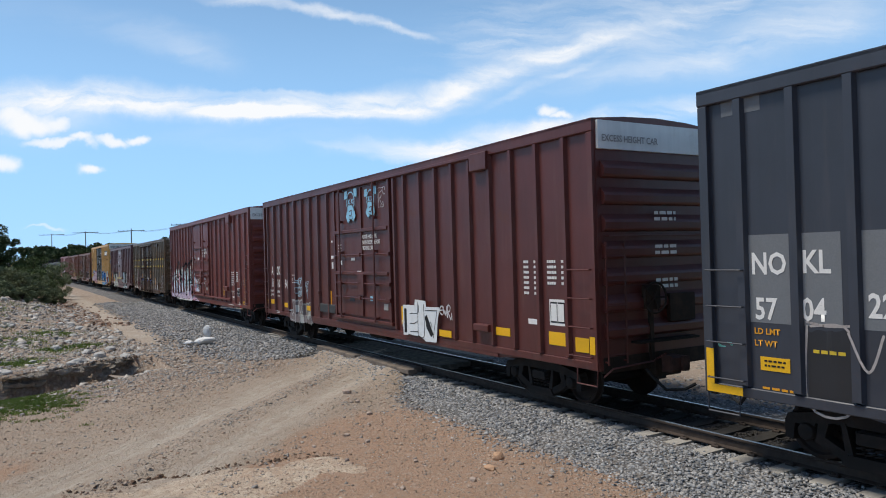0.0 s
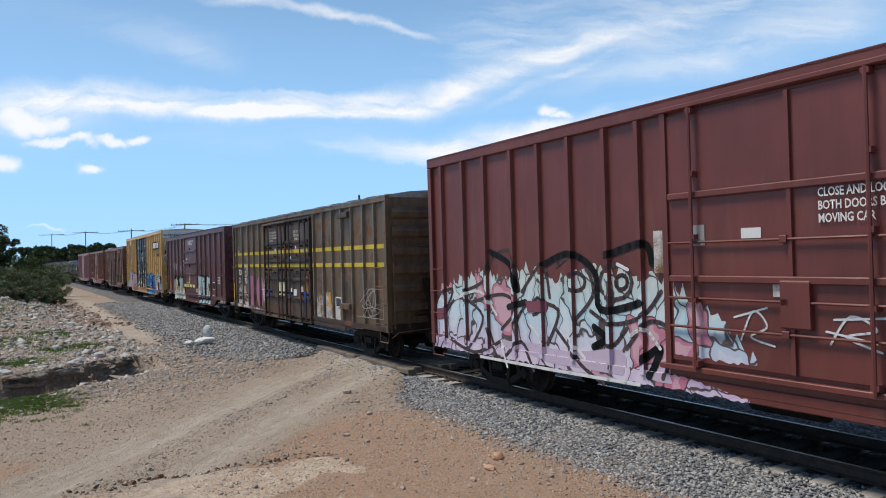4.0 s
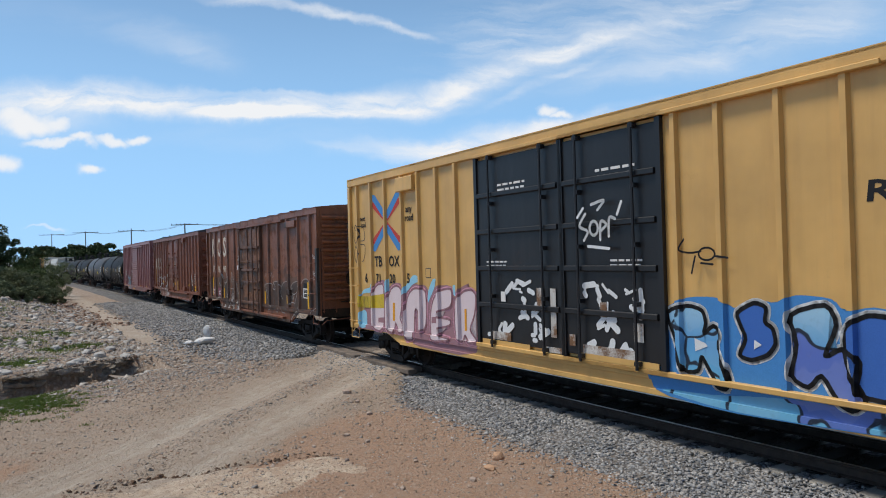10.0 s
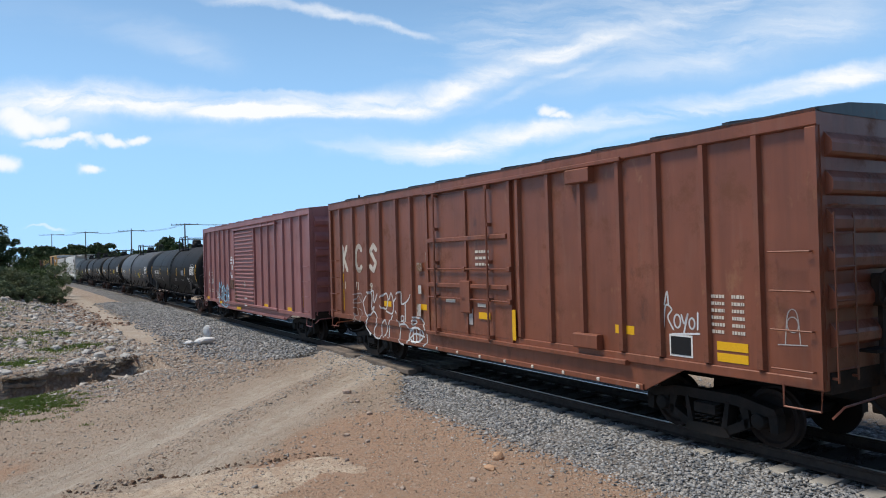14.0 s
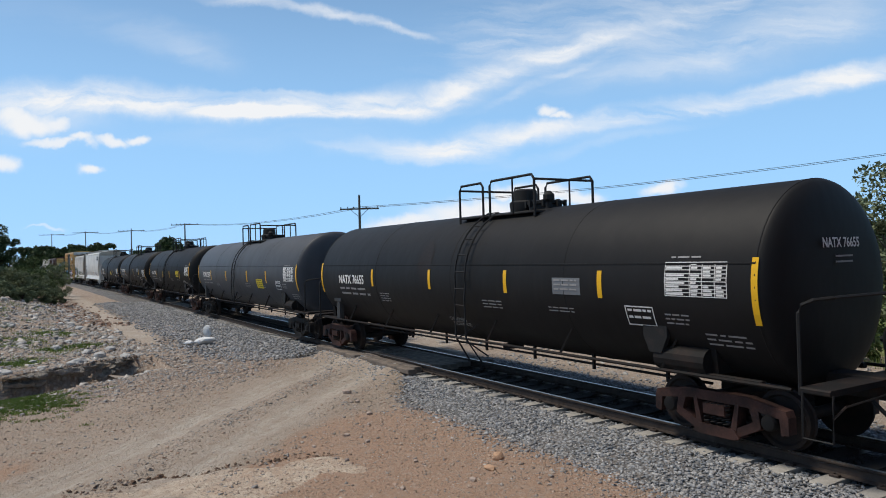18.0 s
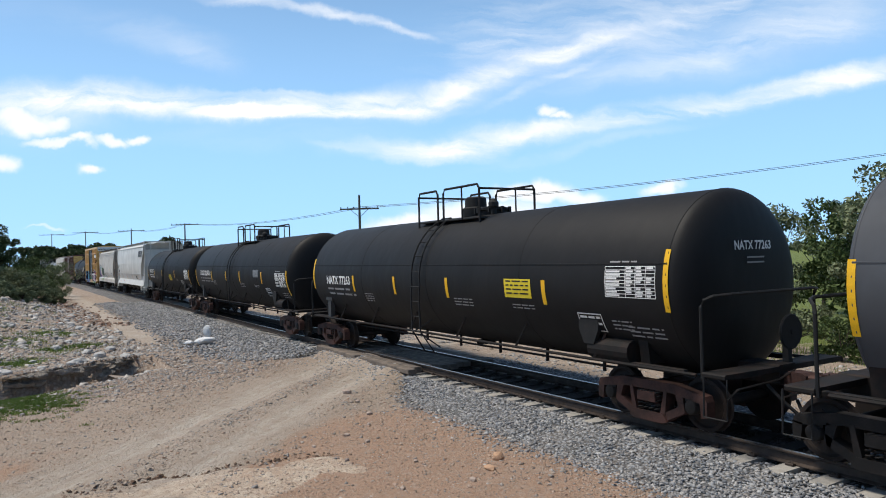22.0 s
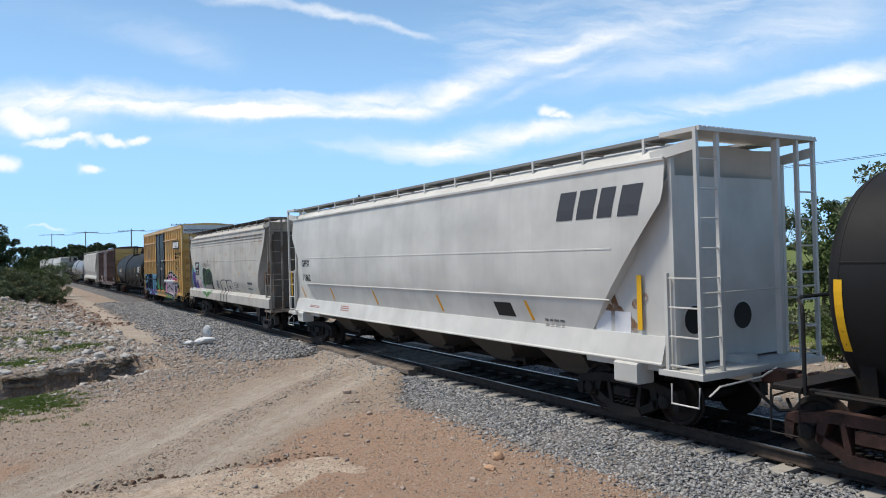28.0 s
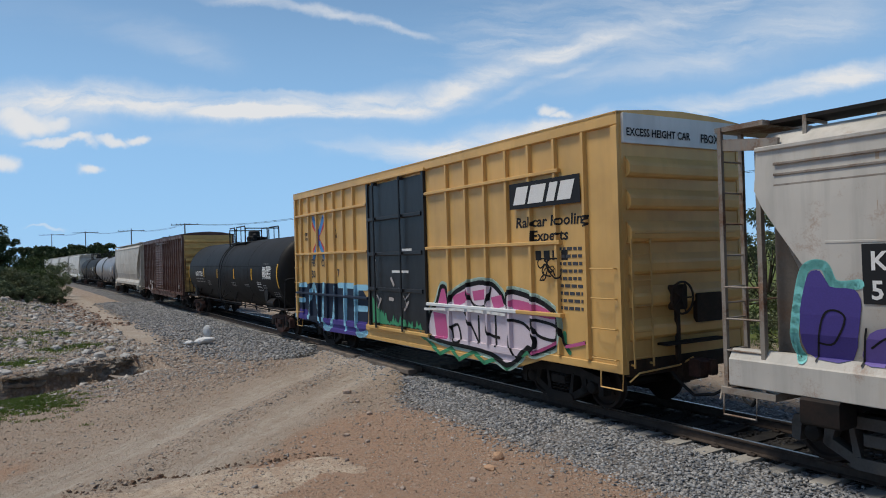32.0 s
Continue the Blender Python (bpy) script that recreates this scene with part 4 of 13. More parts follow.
def build_bed():
    svals = np.concatenate([np.arange(-440, -60, 4.0), np.arange(-60, 14, 0.3), np.arange(14, 250, 6.0)])
    nvals = np.concatenate([[-5.4, -4.8, -4.2, -3.6], np.arange(-3.2, 3.3, 0.2), [3.6, 4.2]])
    vs, fs = [], []
    for s in svals:
        near_w = 2.95 + 1.85 * float(smooth(-s, 17.0, 25.0)) - 0.6 * float(smooth(-s, 45, 90))
        for n in nvals:
            cross = float(in_gap(s, n, 0.4))
            w = near_w if n < 0 else 3.3
            z = float(bed_z(n, s, w)) - 0.25 * float(smooth(abs(n), w, w + 0.5))
            z += 0.03 * float(lumps(np.float64(s), np.float64(n), 2.1, 21))
            z -= 0.5 * cross * float(smooth(abs(n), 1.0, 2.2))
            vs.append(tuple(on_line(s, n, z)))
    k = len(nvals)
    for i in range(len(svals) - 1):
        for j in range(k - 1):
            fs.append((i * k + j, i * k + j + 1, (i + 1) * k + j + 1, (i + 1) * k + j))
    me = bpy.data.meshes.new("ballast_bed")
    me.from_pydata(vs, [], fs)
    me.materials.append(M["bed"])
    me.shade_smooth()
    # strip that takes the stain and the painted under-train shade
    oil_shade = me.attributes.new("oil_shade", "FLOAT", "POINT")
    oil_shade.data.foreach_set("value", np.tile(smooth(abs(nvals), 0.95, 0.6), len(svals)).astype(np.float32))
    return tagged(new("ballast_bed", me), "grey crushed-stone ballast under the railway", "ballast", kind="structure")


build_bed()

track = tagged(new("railway_track"), "single railway track with brown steel rails on concrete sleepers", "railway track", kind="structure")
RAIL_PROFILE = [(-0.070, -0.172), (0.070, -0.172), (0.070, -0.160), (0.012, -0.140), (0.009, -0.045), (0.036, -0.030), (0.036, -0.008),
                (0.028, 0.0), (-0.028, 0.0), (-0.036, -0.008), (-0.036, -0.030), (-0.009, -0.045), (-0.012, -0.140), (-0.070, -0.160)]


def sweep(profile, off, svals, mat, name):
    mb, k = MB(), len(profile)
    for s in svals:
        mb.v.extend(tuple(on_line(s, off + a, b)) for a, b in profile)
    for i in range(len(svals) - 1):
        mb.f.extend((i * k + j, i * k + (j + 1) % k, (i + 1) * k + (j + 1) % k, (i + 1) * k + j) for j in range(k))
    return mb.mesh(name, mat)


RAIL_S = np.concatenate([np.arange(-440, -60, 5.0), np.arange(-60, 20, 2.0), np.arange(20, 250, 8.0)])
HEAD = [(-0.026, 0.001), (0.026, 0.001), (0.026, 0.003), (-0.026, 0.003)]
for off in (-0.7535, 0.7535):
    rail = part("rail", sweep(RAIL_PROFILE, off, RAIL_S, M["rail"], "rail"), M["rail"], track)
    part("running_surface", sweep(HEAD, off, RAIL_S, M["tread"], "running_surface"), M["tread"], rail, "wheel-polished steel top of the rail")

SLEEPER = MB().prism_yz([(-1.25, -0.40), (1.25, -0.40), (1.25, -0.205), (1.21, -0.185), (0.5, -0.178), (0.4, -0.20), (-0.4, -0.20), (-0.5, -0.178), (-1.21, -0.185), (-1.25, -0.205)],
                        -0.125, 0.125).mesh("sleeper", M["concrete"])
CLIP = MB()
for off in (-0.7535, 0.7535):
    for d in (-0.1, 0.1):
        CLIP.bbox(-0.06, 0.06, off + d - 0.035, off + d + 0.035, -0.18, -0.145, 0.008)
        CLIP.tube([(-0.05, off + d, -0.15), (0.0, off + d * 0.7, -0.125), (0.05, off + d, -0.15)], 0.012, 5)
CLIP_ME = CLIP.mesh("rail_clips", M["rail"])
TIE = 0.611
for i in range(-84, 14):
    s = i * TIE + 0.12
    p = on_line(s)
    at = Matrix.Translation(p) @ pose(0, 0, random.uniform(-0.006, 0.004), 0, 0, math.degrees(line_turn(s)) + random.uniform(-0.7, 0.7))
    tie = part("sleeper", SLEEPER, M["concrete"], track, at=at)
    if i > -45:
        part("rail_clips", CLIP_ME, M["rail"], tie)
far_ties = MB()
for i in range(-655, -84):
    s = i * TIE + 0.12
    a, b = on_line(s, -1.25), on_line(s, 1.25)
    far_ties.bar((a.x, a.y, -0.28), (b.x, b.y, -0.28), 0.25, 0.2)
tagged(part("far_sleepers", far_ties, M["concrete"], track), kind="stuff")

# timber planks of the level crossing, worn level with the rails
crossing = tagged(new("level_crossing"), "worn dusty timber planks of a level crossing between the rails", "level crossing", kind="structure")
M["plank"] = grimy_steel("weathered_plank", (0.12, 0.10, 0.085), (0.24, 0.19, 0.15), 0.6, 0.9)
M["plank"].node_tree.nodes["Principled BSDF"].inputs["Metallic"].default_value = 0
for off in (-0.52, -0.26, 0.0, 0.26, 0.52, -1.0, -1.26, 1.0, 1.26):
    for a, b in ((-22.6, -19.4), (-19.3, -16.2)):
        mid, j = (a + b) / 2, random.uniform(-0.15, 0.15)
        plank = MB().bbox(-(b - a) / 2 + 0.01, (b - a) / 2 - 0.01, -0.12, 0.12, -0.16, random.uniform(-0.045, -0.02), 0.014)
        part("plank", plank, M["plank"], crossing, at=Matrix.Translation(on_line(mid + j, off)) @ pose(0, 0, 0, 0, 0, math.degrees(line_turn(mid)) + random.uniform(-0.5, 0.5)))

# ---- loose stone ----
CUBE = np.array([(-1, -1, -1), (1, -1, -1), (1, 1, -1), (-1, 1, -1), (-1, -1, 1), (1, -1, 1), (1, 1, 1), (-1, 1, 1)], float)
CUBE_F = np.array([(0, 3, 2, 1), (4, 5, 6, 7), (0, 1, 5, 4), (1, 2, 6, 5), (2, 3, 7, 6), (3, 0, 4, 7)])


def heap(name, pts, sizes, mat, seed, label, flat=0.7, jag=0.55):
    """Many loose stones as one mesh: rough six-sided lumps, each turned and knocked about."""
    rng = np.random.RandomState(seed)
    n = len(pts)
    v = CUBE[None] * 0.62 + rng.uniform(-jag, jag, (n, 8, 3))
    v *= (sizes[:, None, None] / 2) * rng.uniform((0.75, 0.75, flat * 0.6), (1.25, 1.25, flat * 1.2), (n, 1, 3))
    a, b = rng.uniform(0, math.tau, n), rng.uniform(-0.5, 0.5, n)
    ca, sa, cb, sb = np.cos(a)[:, None], np.sin(a)[:, None], np.cos(b)[:, None], np.sin(b)[:, None]
    x, y, z = v[..., 0], v[..., 1], v[..., 2]
    y, z = y * cb - z * sb, y * sb + z * cb
    x, y = x * ca - y * sa, x * sa + y * ca
    v = np.stack([x, y, z], -1) + np.asarray(pts)[:, None, :]
    f = (CUBE_F[None] + (np.arange(n) * 8)[:, None, None]).reshape(-1, 4)
    me = bpy.data.meshes.new(name)
    me.vertices.add(n * 8)
    me.vertices.foreach_set("co", v.reshape(-1).astype(np.float32))
    me.loops.add(len(f) * 4)
    me.loops.foreach_set("vertex_index", f.reshape(-1).astype(np.int32))
    me.polygons.add(len(f))
    me.polygons.foreach_set("loop_start", np.arange(0, len(f) * 4, 4, dtype=np.int32))
    me.update(calc_edges=True)
    me.validate()
    me.materials.append(mat)
    return tagged(new(name, me), label, "stones", kind="stuff")


def ballast_points(n, s0, s1, n0, n1, rng, pile=0.0):
    s, o = rng.uniform(s0, s1, n), rng.uniform(n0, n1, n)
    keep = in_gap(s, o, 0.7) < rng.uniform(0.05, 0.9, n)
    # the sleepers lie bare beside the rails
    to_tie = abs((s - 0.12 + 0.3055) % 0.611 - 0.3055)
    keep &= ~((to_tie < 0.165) & (abs(o) < 1.10 + 0.05 * np.sin(s * 3.7)))
    s, o = s[keep], o[keep]
    w = 2.95 + 1.85 * smooth(-s, 17.0, 25.0) - 0.6 * smooth(-s, 45, 90)
    w = np.where(o < 0, w, 3.3)
    inside = abs(o) < w + rng.normal(0, 0.3, len(o)) + 0.05 + 0.25 * lumps(s, o, 1.5, 31)
    s, o, w = s[inside], o[inside], w[inside]
    x = np.interp(s, LINE_S, LINE_X)
    y = np.interp(s, LINE_S, LINE_Y)
    t = np.interp(s, LINE_S, LINE_T)
    px, py = x - np.sin(t) * o, y + np.cos(t) * o
    z = np.maximum(bed_z(o, s, w) - 0.25 * smooth(abs(o), w, w + 0.5), ground_z(px, py))
    return np.stack([px, py, z + rng.uniform(-0.015, 0.012 + pile, len(z))], -1)


R1 = np.random.RandomState(5)
P1 = ballast_points(40000, -17.0, 3.0, -4.1, -0.82, R1)
heap("ballast_stones", P1, R1.uniform(0.036, 0.076, len(P1)), M["ballast"], 11, "grey crushed ballast stones beside the near rail")
P2 = ballast_points(26000, -62.0, -19.0, -5.4, -0.82, R1, 0.02)
heap("ballast_stones", P2, R1.uniform(0.06, 0.12, len(P2)), M["ballast"], 12, "grey crushed ballast stones spread down the shoulder")
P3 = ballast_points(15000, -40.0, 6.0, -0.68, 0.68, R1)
heap("ballast_stones", P3, R1.uniform(0.045, 0.08, len(P3)), M["oily_shaded_ballast"], 13, "dark ballast stones between the rails")
P4 = ballast_points(9000, -40.0, 6.0, 0.85, 4.2, R1)
heap("ballast_stones", P4, R1.uniform(0.05, 0.10, len(P4)), M["ballast"], 14, "grey ballast stones beyond the far rail")


def strewn(n, box, keepf, rng, sink=0.2):
    x, y = rng.uniform(box[0], box[1], n), rng.uniform(box[2], box[3], n)
    keep = rng.uniform(0, 1, n) < keepf(x, y)
    x, y = x[keep], y[keep]
    return np.stack([x, y, ground_z(x, y)], -1)


def pebble_keep(x, y):
    r, _ = near_path(x, y, ROAD)
    rut = np.exp(-((r - 0.8) / 0.4) ** 2)
    patchy = 0.5 + 0.5 * lumps(x, y, 1.3, 33)
    return np.clip(0.10 + 0.35 * patchy + 0.6 * m_stony(x, y) - 0.45 * rut + 0.25 * np.exp(-(r / 0.35) ** 2), 0.02, 1) * (beside(x, y) < -2.4)


def toe_keep(x, y):
    """Stones that have rolled off the foot of the ballast onto the red earth."""
    n = beside(x, y)
    return np.exp(-np.maximum(0, -n - 2.7) / 0.75) * (n < -2.5) * smooth(x, -14.0, -12.5) * np.clip(0.6 + 0.6 * lumps(x, y, 1.6, 35), 0.05, 1)


Q1 = strewn(110000, (-24, -6, -2.5, 8.0), pebble_keep, R1)
heap("pebbles", Q1, np.clip(R1.lognormal(-3.75, 0.45, len(Q1)), 0.012, 0.09), M["pebble"], 21, "small brown and grey stones strewn on the earth", 0.6)
Q6 = strewn(16000, (-14, 2, 3.6, 8.0), toe_keep, R1)
heap("pebbles", Q6, np.clip(R1.lognormal(-3.3, 0.4, len(Q6)), 0.018, 0.11), M["toe_gravel"], 25, "mixed grey, tan and rusty gravel at the foot of the ballast", 0.65)
Q2 = strewn(34000, (-60, -21, -9, 7.0), lambda x, y: np.clip(m_stony(x, y) * (0.4 + 0.6 * smooth(-x, 24, 30)) - 0.5 * m_sandy(x, y) - 0.4 * m_grass(x, y), 0, 1) * (beside(x, y) < -5.2), R1)
heap("rubble", Q2, np.clip(R1.lognormal(-2.45, 0.5, len(Q2)), 0.04, 0.5), M["rubble"], 22, "pale grey and tan rubble on the bank", 0.75)
Q7 = strewn(2600, (-70, -38, 1.5, 5.6), lambda x, y: np.exp(-((y - 3.6 - 0.02 * (x + 50)) / 1.0) ** 2), R1)
heap("rubble", Q7, np.clip(R1.lognormal(-2.0, 0.45, len(Q7)), 0.06, 0.5), M["rust_rubble"], 26, "rust-brown rubble at the foot of the bank")
Q5 = strewn(34000, (-34, -14, -3, 6.8), lambda x, y: np.clip((m_stony(x, y) - 0.8 * m_sandy(x, y)) * (0.55 + 0.5 * lumps(x, y, 1.0, 37)), 0, 1) * (beside(x, y) < -3.2), R1)
heap("pebbles", Q5, np.clip(R1.lognormal(-3.0, 0.42, len(Q5)), 0.02, 0.17), M["gravel"], 24, "grey and brown gravel spread beside the road")
Q3 = strewn(4600, (-46, 6, 13.2, 19), lambda x, y: 0.8 + 0 * x, R1)
heap("pebbles", Q3, np.clip(R1.lognormal(-2.7, 0.5, len(Q3)), 0.03, 0.3), M["rubble"], 23, "stones strewn on the far side of the track")


def crossing_keep(x, y):
    """Ballast that wheels have dragged over the crossing's near side."""
    n = beside(x, y)
    return np.exp(-np.maximum(0, -n - 1.5) / 0.55) * (n < -0.95) * np.clip(0.75 + 0.5 * lumps(x, y, 1.9, 43), 0.1, 1)


Q8 = strewn(5200, (-24.5, -12.5, 6.2, 9.3), crossing_keep, R1)
heap("ballast_stones", Q8, R1.uniform(0.035, 0.085, len(Q8)), M["ballast"], 27, "grey ballast stones dragged over the level crossing")


def crown_keep(x, y):
    """Gravel left between the wheel tracks and along the road's far edge."""
    across, along = road_place(x, y)
    strip = np.exp(-((across + 0.15) / 0.28) ** 2) * smooth(along, 5.0, 8.0) + 0.5 * np.exp(-((across - 1.75) / 0.35) ** 2) + 0.35 * np.exp(-((across + 2.0) / 0.4) ** 2)
    return np.clip(strip * (0.35 + 0.8 * lumps(x, y, 1.7, 45)), 0, 1) * (beside(x, y) < -1.6)


Q9 = strewn(26000, (-21, -8, 0, 8.6), crown_keep, R1)
heap("pebbles", Q9, np.clip(R1.lognormal(-3.35, 0.4, len(Q9)), 0.016, 0.10), M["gravel"], 28, "grey gravel left between the wheel tracks", 0.65)


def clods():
    """Dark crumbs of earth along the crack above the bedrock, drawing its shadow line too."""
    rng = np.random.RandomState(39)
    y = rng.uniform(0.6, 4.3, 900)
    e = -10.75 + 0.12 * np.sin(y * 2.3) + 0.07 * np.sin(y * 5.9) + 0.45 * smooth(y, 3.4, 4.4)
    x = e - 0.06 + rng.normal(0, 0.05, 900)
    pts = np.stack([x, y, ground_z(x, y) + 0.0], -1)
    heap("earth_clods", pts, rng.uniform(0.02, 0.075, 900), M["clod"], 41, "dark crumbled earth standing in for the shade of a crack in the road's edge", 0.7)


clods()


def boulder(name, x, y, size, mat, seed, label, flat=0.6, sink=0.25, cuts=2):
    """One rock: a rounded lump, broken by noise."""
    bm = bmesh.new()
    bmesh.ops.create_icosphere(bm, subdivisions=cuts, radius=0.5)
    off = Vector((seed * 3.1, seed * 1.7, seed * 0.9))
    for v in bm.verts:
        k = 1 + 0.35 * noise.noise(v.co * 2.1 + off) + 0.14 * noise.noise(v.co * 6 + off)
        v.co = Vector((v.co.x * size[0] * k, v.co.y * size[1] * k, v.co.z * size[2] * k))
    me = bpy.data.meshes.new(name)
    bm.to_mesh(me)
    bm.free()
    me.materials.append(mat)
    ob = new(name, me)
    ob.matrix_basis = pose(x, y, float(ground_z(x, y)) + size[2] * (0.5 - sink), 0, 0, seed * 47)
    return tagged(ob, label, "rock")


boulder("white_rock", -27.9, 6.6, (0.30, 0.22, 0.5), M["white_stone"], 9, "pale upright limestone rock on the ballast", sink=-0.3)
boulder("white_rock", -26.7, 6.25, (0.85, 0.45, 0.26), M["white_stone"], 10, "pale low limestone rock on the ballast", sink=-0.2)
boulder("white_rock", -26.9, 5.7, (0.4, 0.3, 0.16), M["white_stone"], 11, "small pale limestone rock on the ballast", sink=-0.2)
boulder("dark_block", -16.0, 8.75, (0.34, 0.26, 0.24), M["ballast"], 12, "dark squared stone lying beside the rail")
boulder("tan_rock", -8.6, 6.15, (0.2, 0.16, 0.15), M["tan_stone"], 14, "ochre-tan rock at the foot of the ballast")
boulder("tan_rock", -8.25, 5.75, (0.22, 0.15, 0.07), M["tan_stone"], 15, "flat ochre-tan rock on the red earth")
for i, (x, y, q) in enumerate([(-11.2, 4.9, 0.1), (-10.6, 5.0, 0.08), (-9.2, 5.1, 0.07), (-8.0, 5.3, 0.1), (-11.8, 5.6, 0.08), (-12.6, 6.0, 0.11), (-8.3, 4.4, 0.08), (-10.9, 4.2, 0.07), (-15.0, 6.6, 0.18), (-13.8, 6.3, 0.1)]):
    boulder("loose_rock", x, y, (q * 1.3, q, q * 0.8), M["pebble"], 20 + i, "small brown rock lying on the red earth", cuts=1)


def ledge():
    """A crumbling rock edge, undercut above the gully."""
    key = [(-1.3, -0.14), (-0.7, 0.02), (-0.2, 0.05), (0.12, 0.03), (0.17, -0.06), (0.10, -0.16), (0.04, -0.30), (0.08, -0.46), (0.05, -0.60), (0.20, -0.76), (0.4, -0.95)]
    prof = []
    for p, q in zip(key, key[1:]):
        prof += [(p[0] + (q[0] - p[0]) * k / 4, p[1] + (q[1] - p[1]) * k / 4) for k in range(4)]
    prof.append(key[-1])
    pts = [Vector((*p, 0)) for p in LEDGE]
    line = []
    for p, q in zip(pts, pts[1:]):
        count = int((q - p).length / 0.06)
        line += [p.lerp(q, k / count) for k in range(count)]
    line.append(pts[-1])
    vs, fs, m = [], [], len(prof)
    for i, p in enumerate(line):
        d = (line[min(i + 9, len(line) - 1)] - line[max(i - 9, 0)]).normalized()
        out = Vector((d.y, -d.x, 0))
        fade = min(1.0, (len(line) - 1 - i) / 22)
        for j, (a, b) in enumerate(prof):
            w = p + out * a
            # blocky strata: the rock juts and recedes course by course
            course = math.floor(b * 7 + 0.8 * noise.noise(Vector((w.x * 0.9, w.y * 0.9, 0))))
            jut = 0.16 * noise.cell(Vector((p.x * 1.7 + course * 3.1, p.y * 1.7, course))) - 0.08
            jit = noise.noise_vector(Vector((w.x * 1.1, w.y * 1.1, b * 2.5))) * 0.30 + noise.noise_vector(Vector((w.x * 4, w.y * 4, b * 7))) * 0.10 + noise.noise_vector(Vector((w.x * 11, w.y * 11, b * 16))) * 0.045
            top = 0.35 if j < 12 else 1.0
            vs.append((w.x + jit.x + out.x * jut, w.y + jit.y + out.y * jut, -0.13 + b * (0.25 + 0.75 * fade) + jit.z * 0.5 * top * (1 if j else 0)))
    for i in range(len(line) - 1):
        for j in range(m - 1):
            fs.append((i * m + j, i * m + j + 1, (i + 1) * m + j + 1, (i + 1) * m + j))
    me = bpy.data.meshes.new("rock_ledge")
    me.from_pydata(vs, [], fs)
    me.materials.append(M["rock_face"])
    return tagged(new("rock_ledge", me), "grey-brown undercut rock ledge above a washed-out gully", "rock ledge")


ledge()
for i in range(14):
    k = random.uniform(0.1, 1.0)
    x = np.interp(k, [0, 0.3, 0.55, 0.75, 1], [p[0] for p in LEDGE]) - random.uniform(0.2, 1.4)
    y = np.interp(k, [0, 0.3, 0.55, 0.75, 1], [p[1] for p in LEDGE]) + random.uniform(-0.2, 0.6)
    q = random.uniform(0.12, 0.3)
    boulder("ledge_rock", x, y, (q * 1.5, q * 1.1, q * 0.7), M["rubble"], 40 + i, "loose grey-brown rock above the gully", sink=0.2)
for i in range(80):
    x, y = random.uniform(-50, -25), random.uniform(-7, 3.8)
    q = random.uniform(0.15, 0.36)
    boulder("bank_rock", x, y, (q * 1.3, q, q * 0.7), M["rubble"], 100 + i, "large grey rock among the rubble of the bank", cuts=2)


# ---- plants ----
def leaf_mesh(name, centres, radii, count, size, mat, rng, squash=1.0):
    """Leaves as small bent quads, gathered in clumps about the ends of the branches."""
    per = max(1, count // len(centres))
    c = np.repeat(np.asarray(centres), per, 0)
    r = np.repeat(np.asarray(radii), per)
    n = len(c)
    d = rng.normal(0, 1, (n, 3))
    d /= np.linalg.norm(d, axis=1)[:, None]
    p = c + d * (r * rng.uniform(0.25, 1.0, n) ** 0.6)[:, None] * np.array([1, 1, squash])
    a = rng.normal(0, 1, (n, 3))
    a /= np.linalg.norm(a, axis=1)[:, None]
    b = np.cross(a, rng.normal(0, 1, (n, 3)))
    b /= np.linalg.norm(b, axis=1)[:, None] + 1e-9
    s = size * rng.uniform(0.6, 1.5, n)[:, None]
    v = np.stack([p - a * s, p + b * s * 0.45, p + a * s, p - b * s * 0.45], 1).reshape(-1, 3)
    f = np.arange(n * 4).reshape(-1, 4)
    me = bpy.data.meshes.new(name)
    me.from_pydata(v.tolist(), [], f.tolist())
    me.materials.append(mat)
    return me


def tree(x, y, height, spread, leaves, leaf, mat, seed, label, trunk=0.12, clumps=40, low=0.3, name="tree", category="tree"):
    rng = np.random.RandomState(seed)
    base = Vector((x, y, float(ground_z(x, y)) - 0.05))
    root = tagged(new(name), label, category)
    root.matrix_basis = Matrix.Translation(base)
    wood, ends, rad = MB(), [], []
    fork = height * rng.uniform(0.25, 0.4)
    lean = rng.normal(0, 0.06, 2) * height
    top = Vector((lean[0] * 0.4, lean[1] * 0.4, fork))
    wood.tube([(0, 0, 0), tuple(top * 0.5 + Vector((0.03, 0.02, 0))), tuple(top)], [trunk, trunk * 0.8, trunk * 0.65], 7)
    for i in range(clumps):
        a, q = rng.uniform(0, math.tau), math.sqrt(rng.uniform(0.02, 1))
        h = height * rng.uniform(low, 1.0)
        w = spread * q * math.sqrt(max(0.05, 1 - ((h / height - 0.55) / 0.52) ** 2))
        e = Vector((lean[0] + w * math.cos(a), lean[1] + w * math.sin(a), h))
        ends.append(tuple(e))
        rad.append(spread * rng.uniform(0.13, 0.30))
        if i < 26:
            m = top.lerp(e, 0.5) + Vector(rng.normal(0, 0.06 * spread, 3))
            wood.tube([tuple(top * rng.uniform(0.6, 1.0)), tuple(m), tuple(e)], [trunk * 0.4, trunk * 0.22, trunk * 0.06], 4)
    part("trunk", wood, M["bark"], root)
    part("crown", leaf_mesh("crown", ends, rad, leaves, leaf, mat, rng, 0.8), mat, root)
    return root


